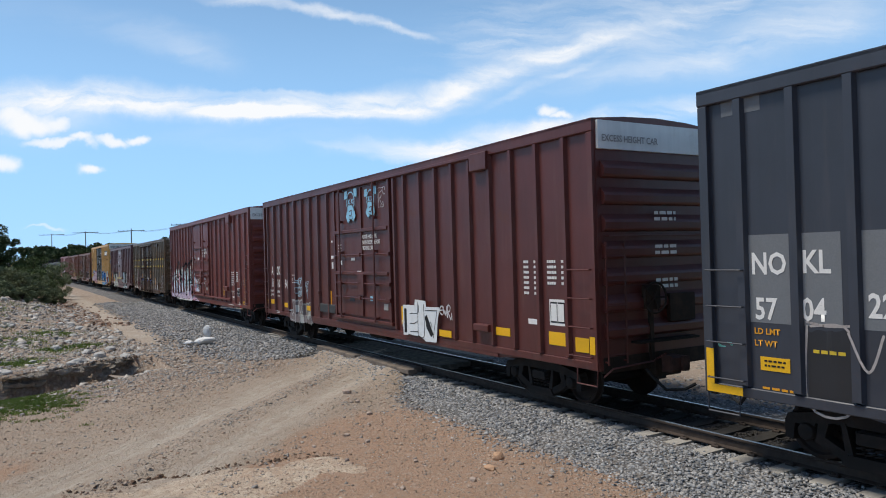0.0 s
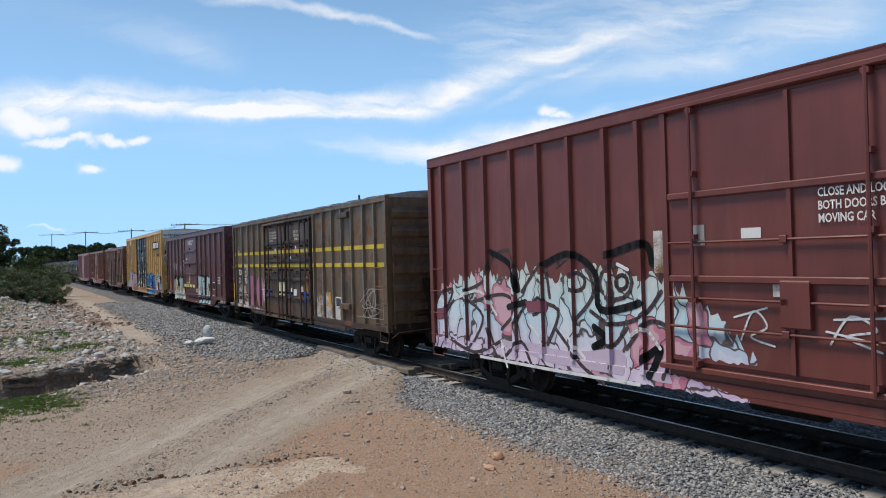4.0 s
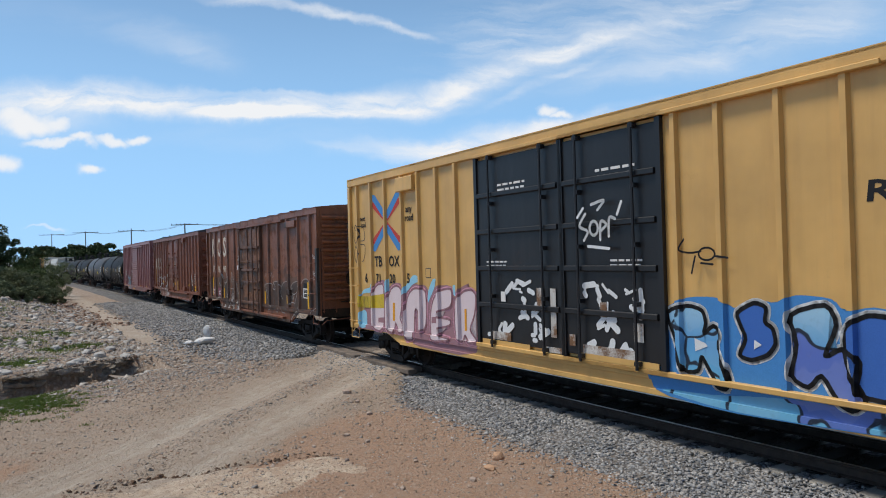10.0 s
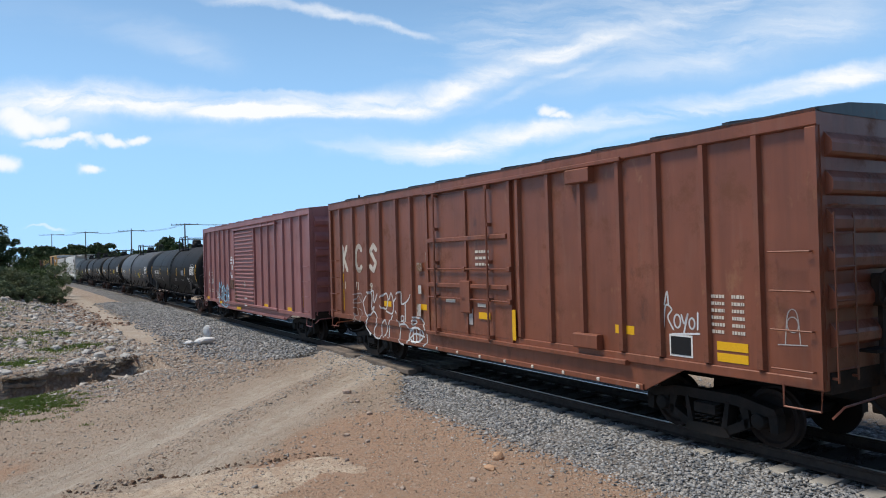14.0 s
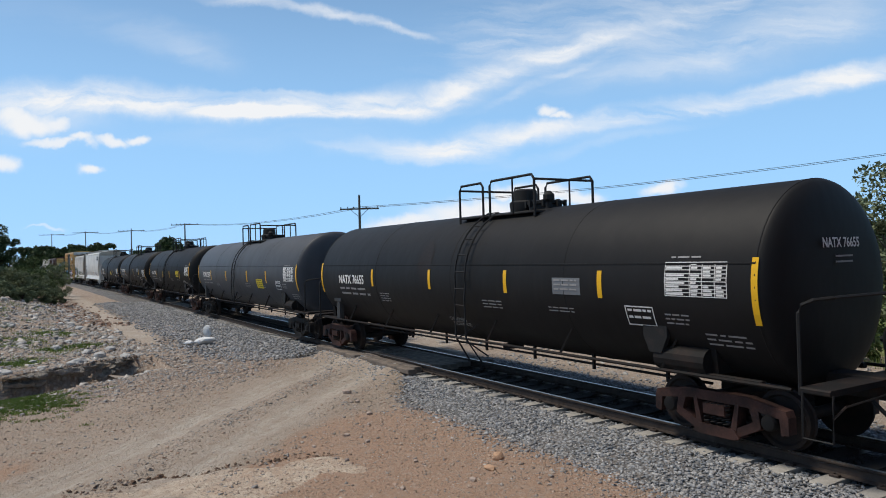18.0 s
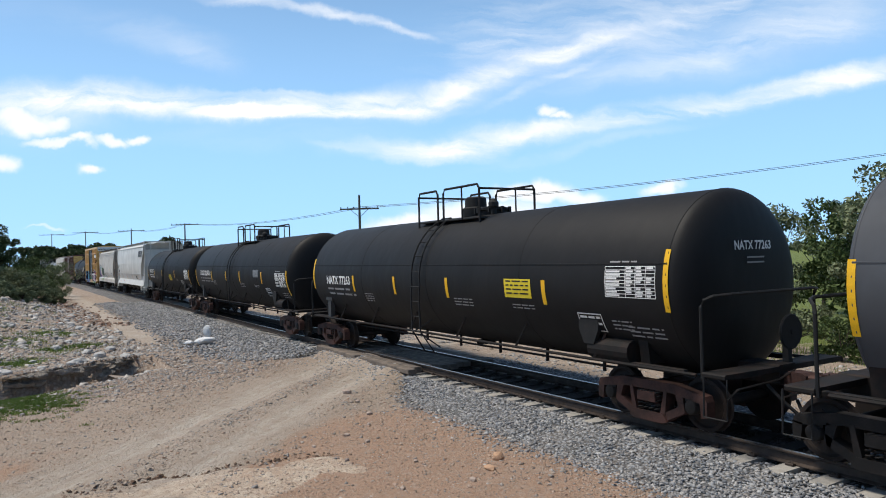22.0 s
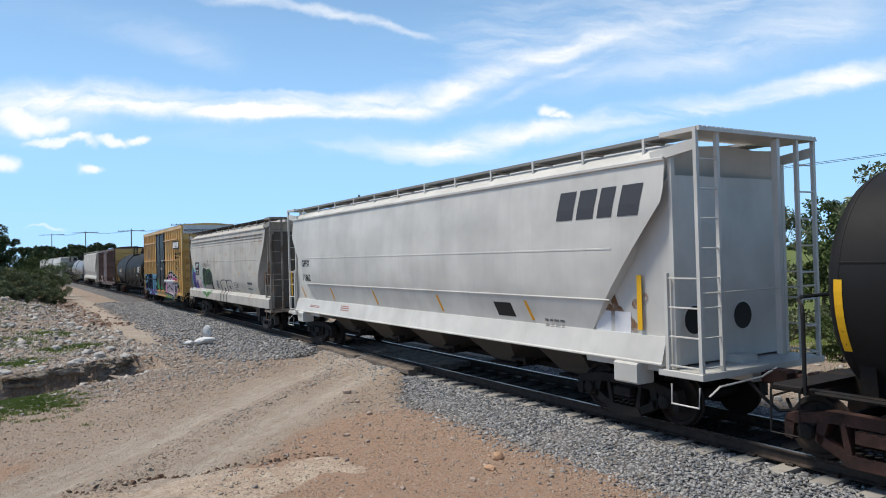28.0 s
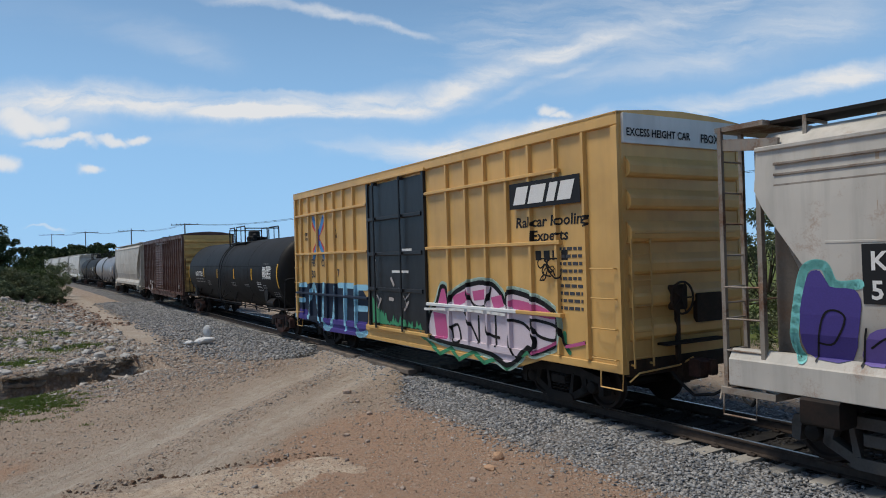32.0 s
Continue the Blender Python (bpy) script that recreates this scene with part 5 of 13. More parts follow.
# mesquite trees beyond the track
for i, (x, y, h, w, lv) in enumerate([(-17.2, 25.5, 4.6, 2.0, 9000), (-14.4, 26.5, 4.9, 2.1, 9000), (-12.6, 24.0, 4.2, 1.7, 8000), (-9.2, 20.0, 5.2, 1.9, 9000), (-7.4, 22.0, 5.0, 2.2, 9000),
                                      (-11.6, 33.0, 5.0, 2.6, 7000), (-19.5, 33.0, 4.2, 2.2, 6000), (-4.0, 21.0, 4.8, 2.2, 6000), (1.5, 24.0, 5.0, 2.4, 5000)]):
    tree(x, y, h, w, lv, 0.07, M["leaf" if i % 3 else "leaf_grey"], 50 + i, "small-leaved mesquite tree beyond the railway", 0.1, 46, 0.18)
for i, (x, y, h, w) in enumerate([(-19.0, 22.5, 1.3, 1.2), (-15.8, 21.0, 1.2, 1.3), (-13.0, 20.0, 1.4, 1.3), (-10.8, 19.0, 1.1, 1.1), (-22.5, 24.0, 1.4, 1.4), (-8.0, 18.0, 1.0, 1.0), (-27, 26, 1.5, 1.6), (-33, 28, 1.5, 1.8), (-17, 19.0, 0.8, 0.9), (-14.3, 18.2, 0.7, 0.8)]):
    tree(x, y, h, w, 3200, 0.055, M["leaf" if i % 2 else "leaf_grey"], 70 + i, "low green shrub on the far side of the track", 0.04, 22, 0.1, "shrub", "shrub")
# bushes on the bank
for i, (x, y, h, w, lv, mt) in enumerate([(-63, -1.2, 5.0, 2.2, 16000, "leaf_dark"), (-60, -3.4, 5.2, 2.4, 12000, "leaf_dark"), (-54, -2.6, 4.0, 1.7, 10000, "leaf_dark"), (-70, 0.4, 4.2, 1.6, 9000, "leaf_dark")]):
    tree(x, y, h, w, lv, 0.10, M[mt], 90 + i, "dense dark green tree on the stony bank", 0.16, 70, 0.1)
for i, (x, y, h, w) in enumerate([(-56, 0.4, 1.7, 1.5), (-60, 2.2, 2.3, 1.5), (-66, 3.2, 2.7, 1.6), (-53, -0.9, 1.7, 1.3), (-72, 3.8, 3.0, 1.8), (-57, 1.6, 1.7, 1.3), (-78, 4.6, 3.2, 2.0), (-63, 1.0, 2.7, 1.6), (-51, 1.1, 0.9, 0.9), (-56, 2.9, 1.1, 0.9), (-69, 2.2, 3.0, 1.7), (-50, 0.0, 1.0, 1.0)]):
    tree(x, y, h, w, 5200, 0.06, M["leaf" if i % 3 == 1 else "leaf_grey"], 110 + i, "grey-green shrub on the stony bank", 0.04, 34, 0.05, "shrub", "shrub")


def far_wood():
    rng = np.random.RandomState(7)
    cs, rs = [], []
    # crowns against the sky: direction, half width, top
    crowns = ((68, 9, 431), (95, 20, 428), (140, 24, 426), (177, 13, 427), (208, 10, 441), (300, 17, 416), (332, 7, 428), (356, 8, 433), (250, 16, 440))
    for i in range(260):
        near = i < 170
        if near:
            at, wide, top = crowns[i % len(crowns)]
            off = rng.uniform(-1, 1)
            px, d = at + wide * off, rng.uniform(185, 205)
            hh = EYE.z + (452.5 - 0.0279 * (px - 784) - top - 8 * off * off) / 1270.5 * d * rng.uniform(0.75, 1.0)
        else:
            px, d, hh = rng.uniform(-80, 1700), rng.uniform(300, 420), rng.uniform(3.5, 5.5)
        v = AHEAD + RIGHT * ((px - 784) / 1270.5)
        x, y = v.x * d, v.y * d
        base = float(ground_z(x, y))
        for k in range(9):
            z = base + max(0.5, hh - base - 0.6) * rng.uniform(0.2, 1.0)
            cs.append((x + rng.normal(0, 0.9), y + rng.normal(0, 0.9), z))
            rs.append(rng.uniform(0.5, 1.0) if near else rng.uniform(1.0, 1.8))
    me = leaf_mesh("far_wood", cs, rs, 110000, 0.42, M["leaf_dark"], rng, 0.8)
    return tagged(new("far_wood", me), "distant dark green trees along the horizon", "trees", kind="stuff")


far_wood()


def grass_tufts():
    rng = np.random.RandomState(17)
    spots = []
    for _ in range(520):
        spots.append((-18.5 + rng.normal(0, 0.9), 0.3 + rng.normal(0, 0.6), 60, 0.055, 0.16))
    for _ in range(500):
        spots.append((rng.uniform(-55, -26), rng.uniform(-8, 2.5), 22, 0.22, 0.3))
    for a, b, w in ((-31.2, 0.3, 1.3), (-28.8, 1.6, 0.8), (-29.2, 2.6, 0.6), (-26.1, 0.4, 0.9), (-34, 1.8, 1.0), (-26.5, -1.2, 1.1)):
        for _ in range(70):
            spots.append((a + rng.normal(0, w * 0.6), b + rng.normal(0, w * 0.6), 30, 0.10, 0.2))
    for _ in range(900):
        spots.append((rng.uniform(-40, 5), rng.uniform(16.5, 30), 18, 0.28, 0.35))
    spots = np.array(spots)
    keep = (spots[:, 0] > -24) | (m_grass(spots[:, 0], spots[:, 1]) > rng.uniform(0, 0.7, len(spots)))
    spots = spots[keep]
    q = np.repeat(spots, spots[:, 2].astype(int), 0)
    n = len(q)
    a, r = rng.uniform(0, math.tau, n), q[:, 4] * rng.uniform(0, 1, n)
    bx, by = q[:, 0] + r * np.cos(a), q[:, 1] + r * np.sin(a)
    z, hh = ground_z(bx, by) - 0.01, q[:, 3] * rng.uniform(0.5, 1.2, n)
    t, lean = rng.uniform(0, math.tau, n), rng.uniform(0.1, 0.5, n) * hh
    dx, dy = np.cos(t) * 0.008, np.sin(t) * 0.008
    vs = np.stack([np.stack([bx - dx, by - dy, z], -1), np.stack([bx + dx, by + dy, z], -1), np.stack([bx + np.cos(a) * lean, by + np.sin(a) * lean, z + hh], -1)], 1).reshape(-1, 3).tolist()
    fs = np.arange(n * 3).reshape(-1, 3).tolist()
    me = bpy.data.meshes.new("grass")
    me.from_pydata(vs, [], fs)
    me.materials.append(M["grass"])
    return tagged(new("grass", me), "green grass tufts on the bank and by the gully", "grass", kind="stuff")


grass_tufts()

# ---- power line ----
POLES = []


def power_pole(px, d, top_px, arm):
    v = AHEAD + RIGHT * ((px - 784) / 1270.5)
    x, y = v.x * d, v.y * d
    hor = 452.5 - 0.0279 * (px - 784)
    top = EYE.z + (hor - top_px) / 1270.5 * d
    z0 = float(ground_z(x, y)) - 0.2
    root = tagged(new("power_pole"), "weathered wooden power pole with a crossarm and insulators", "utility pole", "power line poles")
    root.matrix_basis = Matrix.Translation((x, y, z0))
    h = top - z0
    part("pole", MB().tube([(0, 0, 0), (0, 0, h * 0.5), (0, 0, h)], [0.17, 0.14, 0.10], 10), M["pole"], root, smooth=True)
    drop = h - arm / 1270.5 * d
    ax = Vector((RIGHT.x, RIGHT.y, 0)).normalized()
    half = 1.9 if px > 600 else 2.4 * d / 150 + 0.4
    cross = part("crossarm", MB().bar(tuple(ax * -half + Vector((0, 0, drop))), tuple(ax * half + Vector((0, 0, drop))), 0.12, 0.14), M["pole"], root)
    for k in (-0.95, -0.6, -0.3, 0.35, 0.92):
        c = ax * half * k
        part("insulator", MB().turned([(0, 0.03), (0.05, 0.05), (0.12, 0.06), (0.16, 0.03)], "x", n=8), M["bar_black"], cross,
             at=Matrix.Translation((c.x, c.y, drop + 0.06)) @ pose(0, 0, 0, 0, -90, 0))
    if px > 600:
        for k in (-1, 1):
            part("brace", MB().bar(tuple(ax * half * 0.45 * k + Vector((0, 0, drop - 0.05))), (0, 0, drop - 0.85), 0.04, 0.05), M["pole"], root)
    POLES.append(Vector((x, y, z0 + drop + 0.2)))
    return root


for q in ((92, 235, 414, 2), (152, 200, 410, 2), (233, 165, 405, 4), (328, 122, 396, 2), (638, 70, 345, 25), (1900, 58, 204, 25)):
    power_pole(*q)
wires = tagged(new("power_line"), "thin dark overhead power cables", "cable")
for k in range(2):
    for a, b in zip(POLES, POLES[1:]):
        sag, pts = 0.012 * (b - a).length, []
        for i in range(13):
            t = i / 12
            p = a.lerp(b, t)
            pts.append((p.x, p.y + 0.25 * k, p.z - 0.1 * k - sag * 4 * t * (1 - t)))
        part("cable", MB().tube(pts, 0.022, 5), M["wire"], wires)

# ---- rolling stock: shared pieces ----
WHEEL_R, BASE = 0.42, 0.865
CACHE = {}


def cached(key, fn):
    if key not in CACHE:
        CACHE[key] = fn()
    return CACHE[key]


def wheelset_mesh():
    mb = MB().turned([(-0.98, 0.06), (-0.98, 0.075), (-0.72, 0.085), (0.72, 0.085), (0.98, 0.075), (0.98, 0.06)], "y", n=12)
    for s in (-1, 1):
        prof = [(s * 0.685, 0.10), (s * 0.69, 0.30), (s * 0.685, 0.36), (s * 0.683, 0.443), (s * 0.70, 0.448), (s * 0.715, 0.42), (s * 0.805, 0.413),
                (s * 0.81, 0.36), (s * 0.775, 0.33), (s * 0.76, 0.22), (s * 0.80, 0.13), (s * 0.83, 0.10)]
        mb.turned(prof, "y", n=32)
        for k in range(3):
            a = k * math.tau / 3 + 0.4
            mb.box(0.24 * math.cos(a) - 0.02, 0.24 * math.cos(a) + 0.02, s * 0.77 - 0.01, s * 0.77 + 0.012, 0.24 * math.sin(a) - 0.02, 0.24 * math.sin(a) + 0.02)
    return mb.mesh("wheelset", M["wheel"], True)


def side_frame_mesh(mat):
    """A cast side frame: arched top chord, pedestals, sloping tension arms round two openings."""
    mb, z = MB(), WHEEL_R
    y0, y1 = -0.09, 0.09
    mb.prism([(-1.16, z + 0.10), (-1.12, z + 0.20), (-0.55, z + 0.31), (0.55, z + 0.31), (1.12, z + 0.20), (1.16, z + 0.10), (1.05, z + 0.08), (0.5, z + 0.16), (-0.5, z + 0.16), (-1.05, z + 0.08)], y0, y1)
    for k in (-1, 1):
        def q(pts):
            return [(k * a, b) for a, b in pts]
        mb.prism(q([(1.16, z + 0.12), (1.16, z - 0.12), (1.05, z - 0.14), (1.02, z + 0.10)]), y0, y1)
        mb.prism(q([(0.70, z + 0.16), (0.74, z - 0.10), (0.66, z - 0.16), (0.56, z + 0.14)]), y0, y1)
        mb.prism(q([(0.72, z + 0.02), (0.70, z - 0.13), (0.36, z - 0.30), (0.28, z - 0.20)]), y0, y1)
        mb.prism(q([(0.34, z + 0.20), (0.40, z + 0.18), (0.34, z - 0.26), (0.24, z - 0.24)]), y0 - 0.01, y1 + 0.01)
    mb.prism([(-0.40, z - 0.31), (-0.32, z - 0.19), (0.32, z - 0.19), (0.40, z - 0.31), (0.3, z - 0.345), (-0.3, z - 0.345)], y0 - 0.03, y1 + 0.03)
    return mb.mesh("side_frame", mat, True)


def spring_mesh():
    mb = MB()
    pts = [(0.052 * math.cos(a), 0.052 * math.sin(a), -0.19 + 0.33 * a / (math.tau * 5)) for a in np.linspace(0, math.tau * 5, 46)]
    mb.tube(pts, 0.014, 5)
    return mb.mesh("spring", M["truck"], True)


WHEELSETS = []


def truck(parent, x, mat):
    """A two-axle bogie of three cast pieces, springs and two wheelsets."""
    bolster = cached(("bolster", mat.name), lambda: MB().prism_yz([(-1.18, WHEEL_R - 0.02), (-1.0, WHEEL_R - 0.10), (1.0, WHEEL_R - 0.10), (1.18, WHEEL_R - 0.02), (1.18, WHEEL_R + 0.12), (0.5, WHEEL_R + 0.24), (-0.5, WHEEL_R + 0.24), (-1.18, WHEEL_R + 0.12)], -0.19, 0.19)
                     .turned([(0, 0.2), (0.1, 0.2)], "x", (0, 0, WHEEL_R), 10).mesh("bolster", mat, True))
    t = part("truck", bolster, mat, parent, "cast steel two-axle bogie", at=pose(x, 0, 0))
    for s in (-1, 1):
        part("side_frame", cached(("frame", mat.name), lambda: side_frame_mesh(mat)), mat, t, at=pose(0, s * 1.03, 0))
        for k in (-1, 1):
            part("bearing", cached("bearing", lambda: MB().turned([(-0.13, 0.08), (-0.13, 0.115), (0.10, 0.115), (0.12, 0.10), (0.13, 0.06)], "y", n=14).box(-0.12, 0.12, -0.1, 0.08, 0.08, 0.13).mesh("bearing", M["truck"], True)),
                 M["truck"], t, at=pose(k * BASE, s * 1.03 , WHEEL_R) if s > 0 else pose(k * BASE, s * 1.03, WHEEL_R, 0, 0, 180))
        for dx in (-0.17, -0.055, 0.06, 0.175):
            part("spring", cached("spring", spring_mesh), M["truck"], t, at=pose(dx, s * 1.09, WHEEL_R))
    for k in (-1, 1):
        w = part("wheelset", cached("wheelset", wheelset_mesh), M["wheel"], t, at=pose(k * BASE, 0, WHEEL_R))
        WHEELSETS.append((w, k * BASE))
    part("brake_beam", cached("brake", lambda: MB().bar((-0.36, -0.85, 0.36), (-0.36, 0.85, 0.36), 0.08, 0.08).bar((0.36, -0.85, 0.36), (0.36, 0.85, 0.36), 0.08, 0.08)
                              .box(-0.46, -0.38, -0.8, -0.68, 0.25, 0.55).box(0.38, 0.46, -0.8, -0.68, 0.25, 0.55).mesh("brake_beam", M["frame"])), M["frame"], t)
    return t


def coupler_mesh():
    mb = MB()
    mb.bbox(-0.9, 0.16, -0.09, 0.09, 0.76, 0.95, 0.02)
    mb.prism([(0.14, 0.70), (0.36, 0.70), (0.42, 0.76), (0.42, 0.96), (0.36, 1.0), (0.14, 1.0)], -0.18, 0.06)
    mb.bbox(0.30, 0.46, 0.02, 0.20, 0.72, 0.98, 0.03)
    return mb.mesh("coupler", M["truck_rust"])


def end_gear(parent, x, k, mat=None):
    """Coupler, uncoupling rod and air hose at one end; k is +1 in front, -1 behind."""
    part("coupler", cached("coupler", coupler_mesh), M["truck_rust"], parent, at=pose(x, 0, 0) if k > 0 else pose(x, 0, 0, 0, 0, 180))
    rod = MB().tube([(x + k * 0.05, -1.45, 0.72), (x + k * 0.12, -1.3, 0.86), (x + k * 0.12, -0.35, 0.90), (x + k * 0.2, -0.1, 1.02)], 0.016, 5)
    part("uncoupling_rod", rod, mat or M["frame"], parent)
    hose = MB().tube([(x - k * 0.05, -0.42, 0.82), (x + k * 0.16, -0.40, 0.62), (x + k * 0.36, -0.30, 0.42), (x + k * 0.62, -0.12, 0.45), (x + k * 0.75, 0, 0.55)], 0.028, 6)
    part("air_hose", hose, M["bar_black"], parent)


def ladder(parent, x0, x1, y, z0, z1, rungs, mat, stiles=True, name="ladder"):
    """Rungs between two stiles, standing a hand off the wall; y is its plane."""
    mb = MB()
    inner = y + (0.09 if y < 0 else -0.09)
    if stiles:
        for x in (x0, x1):
            mb.box(x - 0.018, x + 0.018, y - 0.006, y + 0.006, z0, z1)
    for i in range(rungs):
        z = z0 + (z1 - z0) * (i + 0.4) / rungs
        if stiles:
            mb.tube([(x0, y, z), (x1, y, z)], 0.012, 5)
        else:
            part("ladder_rung", MB().tube([(x0, inner, z), (x0, y, z), (x1, y, z), (x1, inner, z)], 0.012, 5), mat, parent)
    if not stiles:
        return None
    for x in (x0, x1):
        for z in (z0 + 0.05, z1 - 0.05):
            mb.bar((x, inner, z), (x, y, z), 0.03, 0.03)
    return part(name, mb, mat, parent)


def end_ladder(parent, x, k, y0, y1, z0, z1, rungs, mat):
    mb = MB()
    for y in (y0, y1):
        mb.box(x + k * 0.10 - 0.006, x + k * 0.10 + 0.006, y - 0.018, y + 0.018, z0, z1)
        for z in (z0 + 0.05, z1 - 0.05):
            mb.bar((x, y, z), (x + k * 0.10, y, z), 0.03, 0.03)
    for i in range(rungs):
        z = z0 + (z1 - z0) * (i + 0.4) / rungs
        mb.tube([(x + k * 0.10, y0, z), (x + k * 0.10, y1, z)], 0.012, 5)
    return part("end_ladder", mb, mat, parent)


def stirrup(parent, x, y, mat, z=0.8):
    mb = MB().tube([(x - 0.27, y, z + 0.03), (x - 0.26, y - 0.02, z - 0.26), (x + 0.24, y - 0.02, z - 0.26), (x + 0.25, y, z + 0.03)], 0.016, 5)
    return part("step", mb, mat, parent)


# ---- graffiti ----


def ribbon(mb, pts, w, y, n=8):
    """A flat painted stroke with round ends, in the xz plane."""
    for (ax, az), (bx, bz) in zip(pts, pts[1:]):
        d = math.hypot(bx - ax, bz - az)
        if d < 1e-6:
            continue
        ux, uz = (bx - ax) / d, (bz - az) / d
        o = w / 2
        ring = []
        a0 = math.atan2(uz, ux)
        for k in range(n + 1):
            a = a0 + math.pi / 2 + math.pi * k / n
            ring.append((ax + o * math.cos(a), az + o * math.sin(a)))
        for k in range(n + 1):
            a = a0 - math.pi / 2 + math.pi * k / n
            ring.append((bx + o * math.cos(a), bz + o * math.sin(a)))
        mb.add([(x, y, z) for x, z in ring], [tuple(range(len(ring)))])


def scrawl(parent, x0, x1, z0, z1, mat, seed, y=-1.558, lines=5, w=0.04, name="graffiti_tag"):
    """A thin sprayed tag: a few looping lines."""
    rng, mb = random.Random(seed), MB()
    for i in range(lines):
        px, pz = rng.uniform(x0, x1), rng.uniform(z0, z1)
        pts = []
        a = rng.uniform(0, math.tau)
        for k in range(12):
            a += rng.uniform(-0.2, 1.0)
            px = min(max(px + math.cos(a) * (x1 - x0) * 0.10, x0), x1)
            pz = min(max(pz + math.sin(a) * (z1 - z0) * 0.18, z0), z1)
            pts.append((px, pz))
        ribbon(mb, curved(pts[:6]) + curved(pts[5:]), w * rng.uniform(0.6, 1.0), y - 0.0006 * i, 4)
    return tagged(part(name, mb, mat, parent, "thin sprayed tag"), kind="stuff")


def smear(parent, x0, x1, z0, z1, mat, seed, y=-1.557, count=18, w=0.22, name="paint_smear"):
    """Blotches of overspray and half-painted-out lettering."""
    rng, mb = random.Random(seed), MB()
    for i in range(count):
        x, z = rng.uniform(x0, x1), rng.uniform(z0, z1)
        ribbon(mb, [(x, z), (x + rng.uniform(-0.25, 0.25), min(z1, max(z0, z + rng.uniform(-0.3, 0.3))))], w * rng.uniform(0.4, 1.3), y - 0.0002 * i, 5)
    return tagged(part(name, mb, mat, parent), kind="stuff")


def blob_mesh(pts, y):
    return MB().add([(x, y, z) for x, z in pts], [tuple(range(len(pts)))])


def blob(parent, pts, mat, y, edge=0.0, name="paint_fill", label="sprayed patch of paint"):
    """A filled sprayed shape with a soft round edge."""
    mb = blob_mesh(pts, y)
    if edge:
        ribbon(mb, pts + pts[:1], edge, y - 0.0006, 5)
    return part(name, mb, mat, parent, label)


def curved(pts, n=5):
    """A smooth line through the given points."""
    if len(pts) < 3 or len(pts) > 10:
        return pts
    out = []
    for i in range(len(pts) - 1):
        p0, p1, p2, p3 = pts[max(0, i - 1)], pts[i], pts[i + 1], pts[min(len(pts) - 1, i + 2)]
        for k in range(n):
            t = k / n
            out.append(tuple(0.5 * (2 * b + (c - a) * t + (2 * a - 5 * b + 4 * c - d) * t * t + (3 * b - a - 3 * c + d) * t ** 3) for a, b, c, d in zip(p0, p1, p2, p3)))
    return out + [pts[-1]]


def strokes(parent, mat, lines, w, y, name="graffiti_drawing", label="sprayed line drawing"):
    mb = MB()
    for i, pts in enumerate(lines):
        ribbon(mb, curved(pts), w, y - 0.0004 * (i % 7), 4)
    return part(name, mb, mat, parent, label)


def on_side(car, x0, x1, z0, tops, mat, ribs=(), seed=1, y=1.475, rib_w=0.09, rib_d=0.075, rag=0.12, name="graffiti", label="sprayed graffiti running over the ribs"):
    """Paint that lies on the sheets and runs over the ribs; tops are (x, z) points of its ragged upper edge."""
    rng = random.Random(seed)
    xs = np.arange(x0, x1 + 0.03, 0.06)
    top = np.interp(xs, [q[0] for q in tops], [q[1] for q in tops]) + np.array([rng.uniform(-rag, rag) for _ in xs])
    low = z0 + np.array([rng.uniform(0, 0.05) for _ in xs])
    mb, vs, m = MB(), [], 9
    for x, a, b in zip(xs, low, top):
        vs += [(x, -y - 0.004, a + (b - a) * k / (m - 1)) for k in range(m)]
    mb.add(vs, [(m * i + k, m * i + m + k, m * i + m + k + 1, m * i + k + 1) for i in range(len(xs) - 1) for k in range(m - 1)])
    root = part(name, mb, mat, car, label)
    for r in ribs:
        if x0 < r < x1:
            a, b = float(np.interp(r, xs, low)), float(np.interp(r, xs, top))
            w = rib_w * 0.45
            part("paint_on_rib", MB().add([(r - w, -y - rib_d - 0.004, a + 0.04), (r + w, -y - rib_d - 0.004, a + 0.04), (r + w, -y - rib_d - 0.004, b), (r - w, -y - rib_d - 0.004, b)], [(0, 1, 2, 3)]), mat, root)
    return root


def side_form(ribs, rib_w=0.09, rib_d=0.075, zend=0.84, zmid=0.7):
    """What paint on a boxcar's side has to follow: its ribs and its sills."""
    return dict(ribs=ribs, w=rib_w, d=rib_d, zend=zend, zmid=zmid)


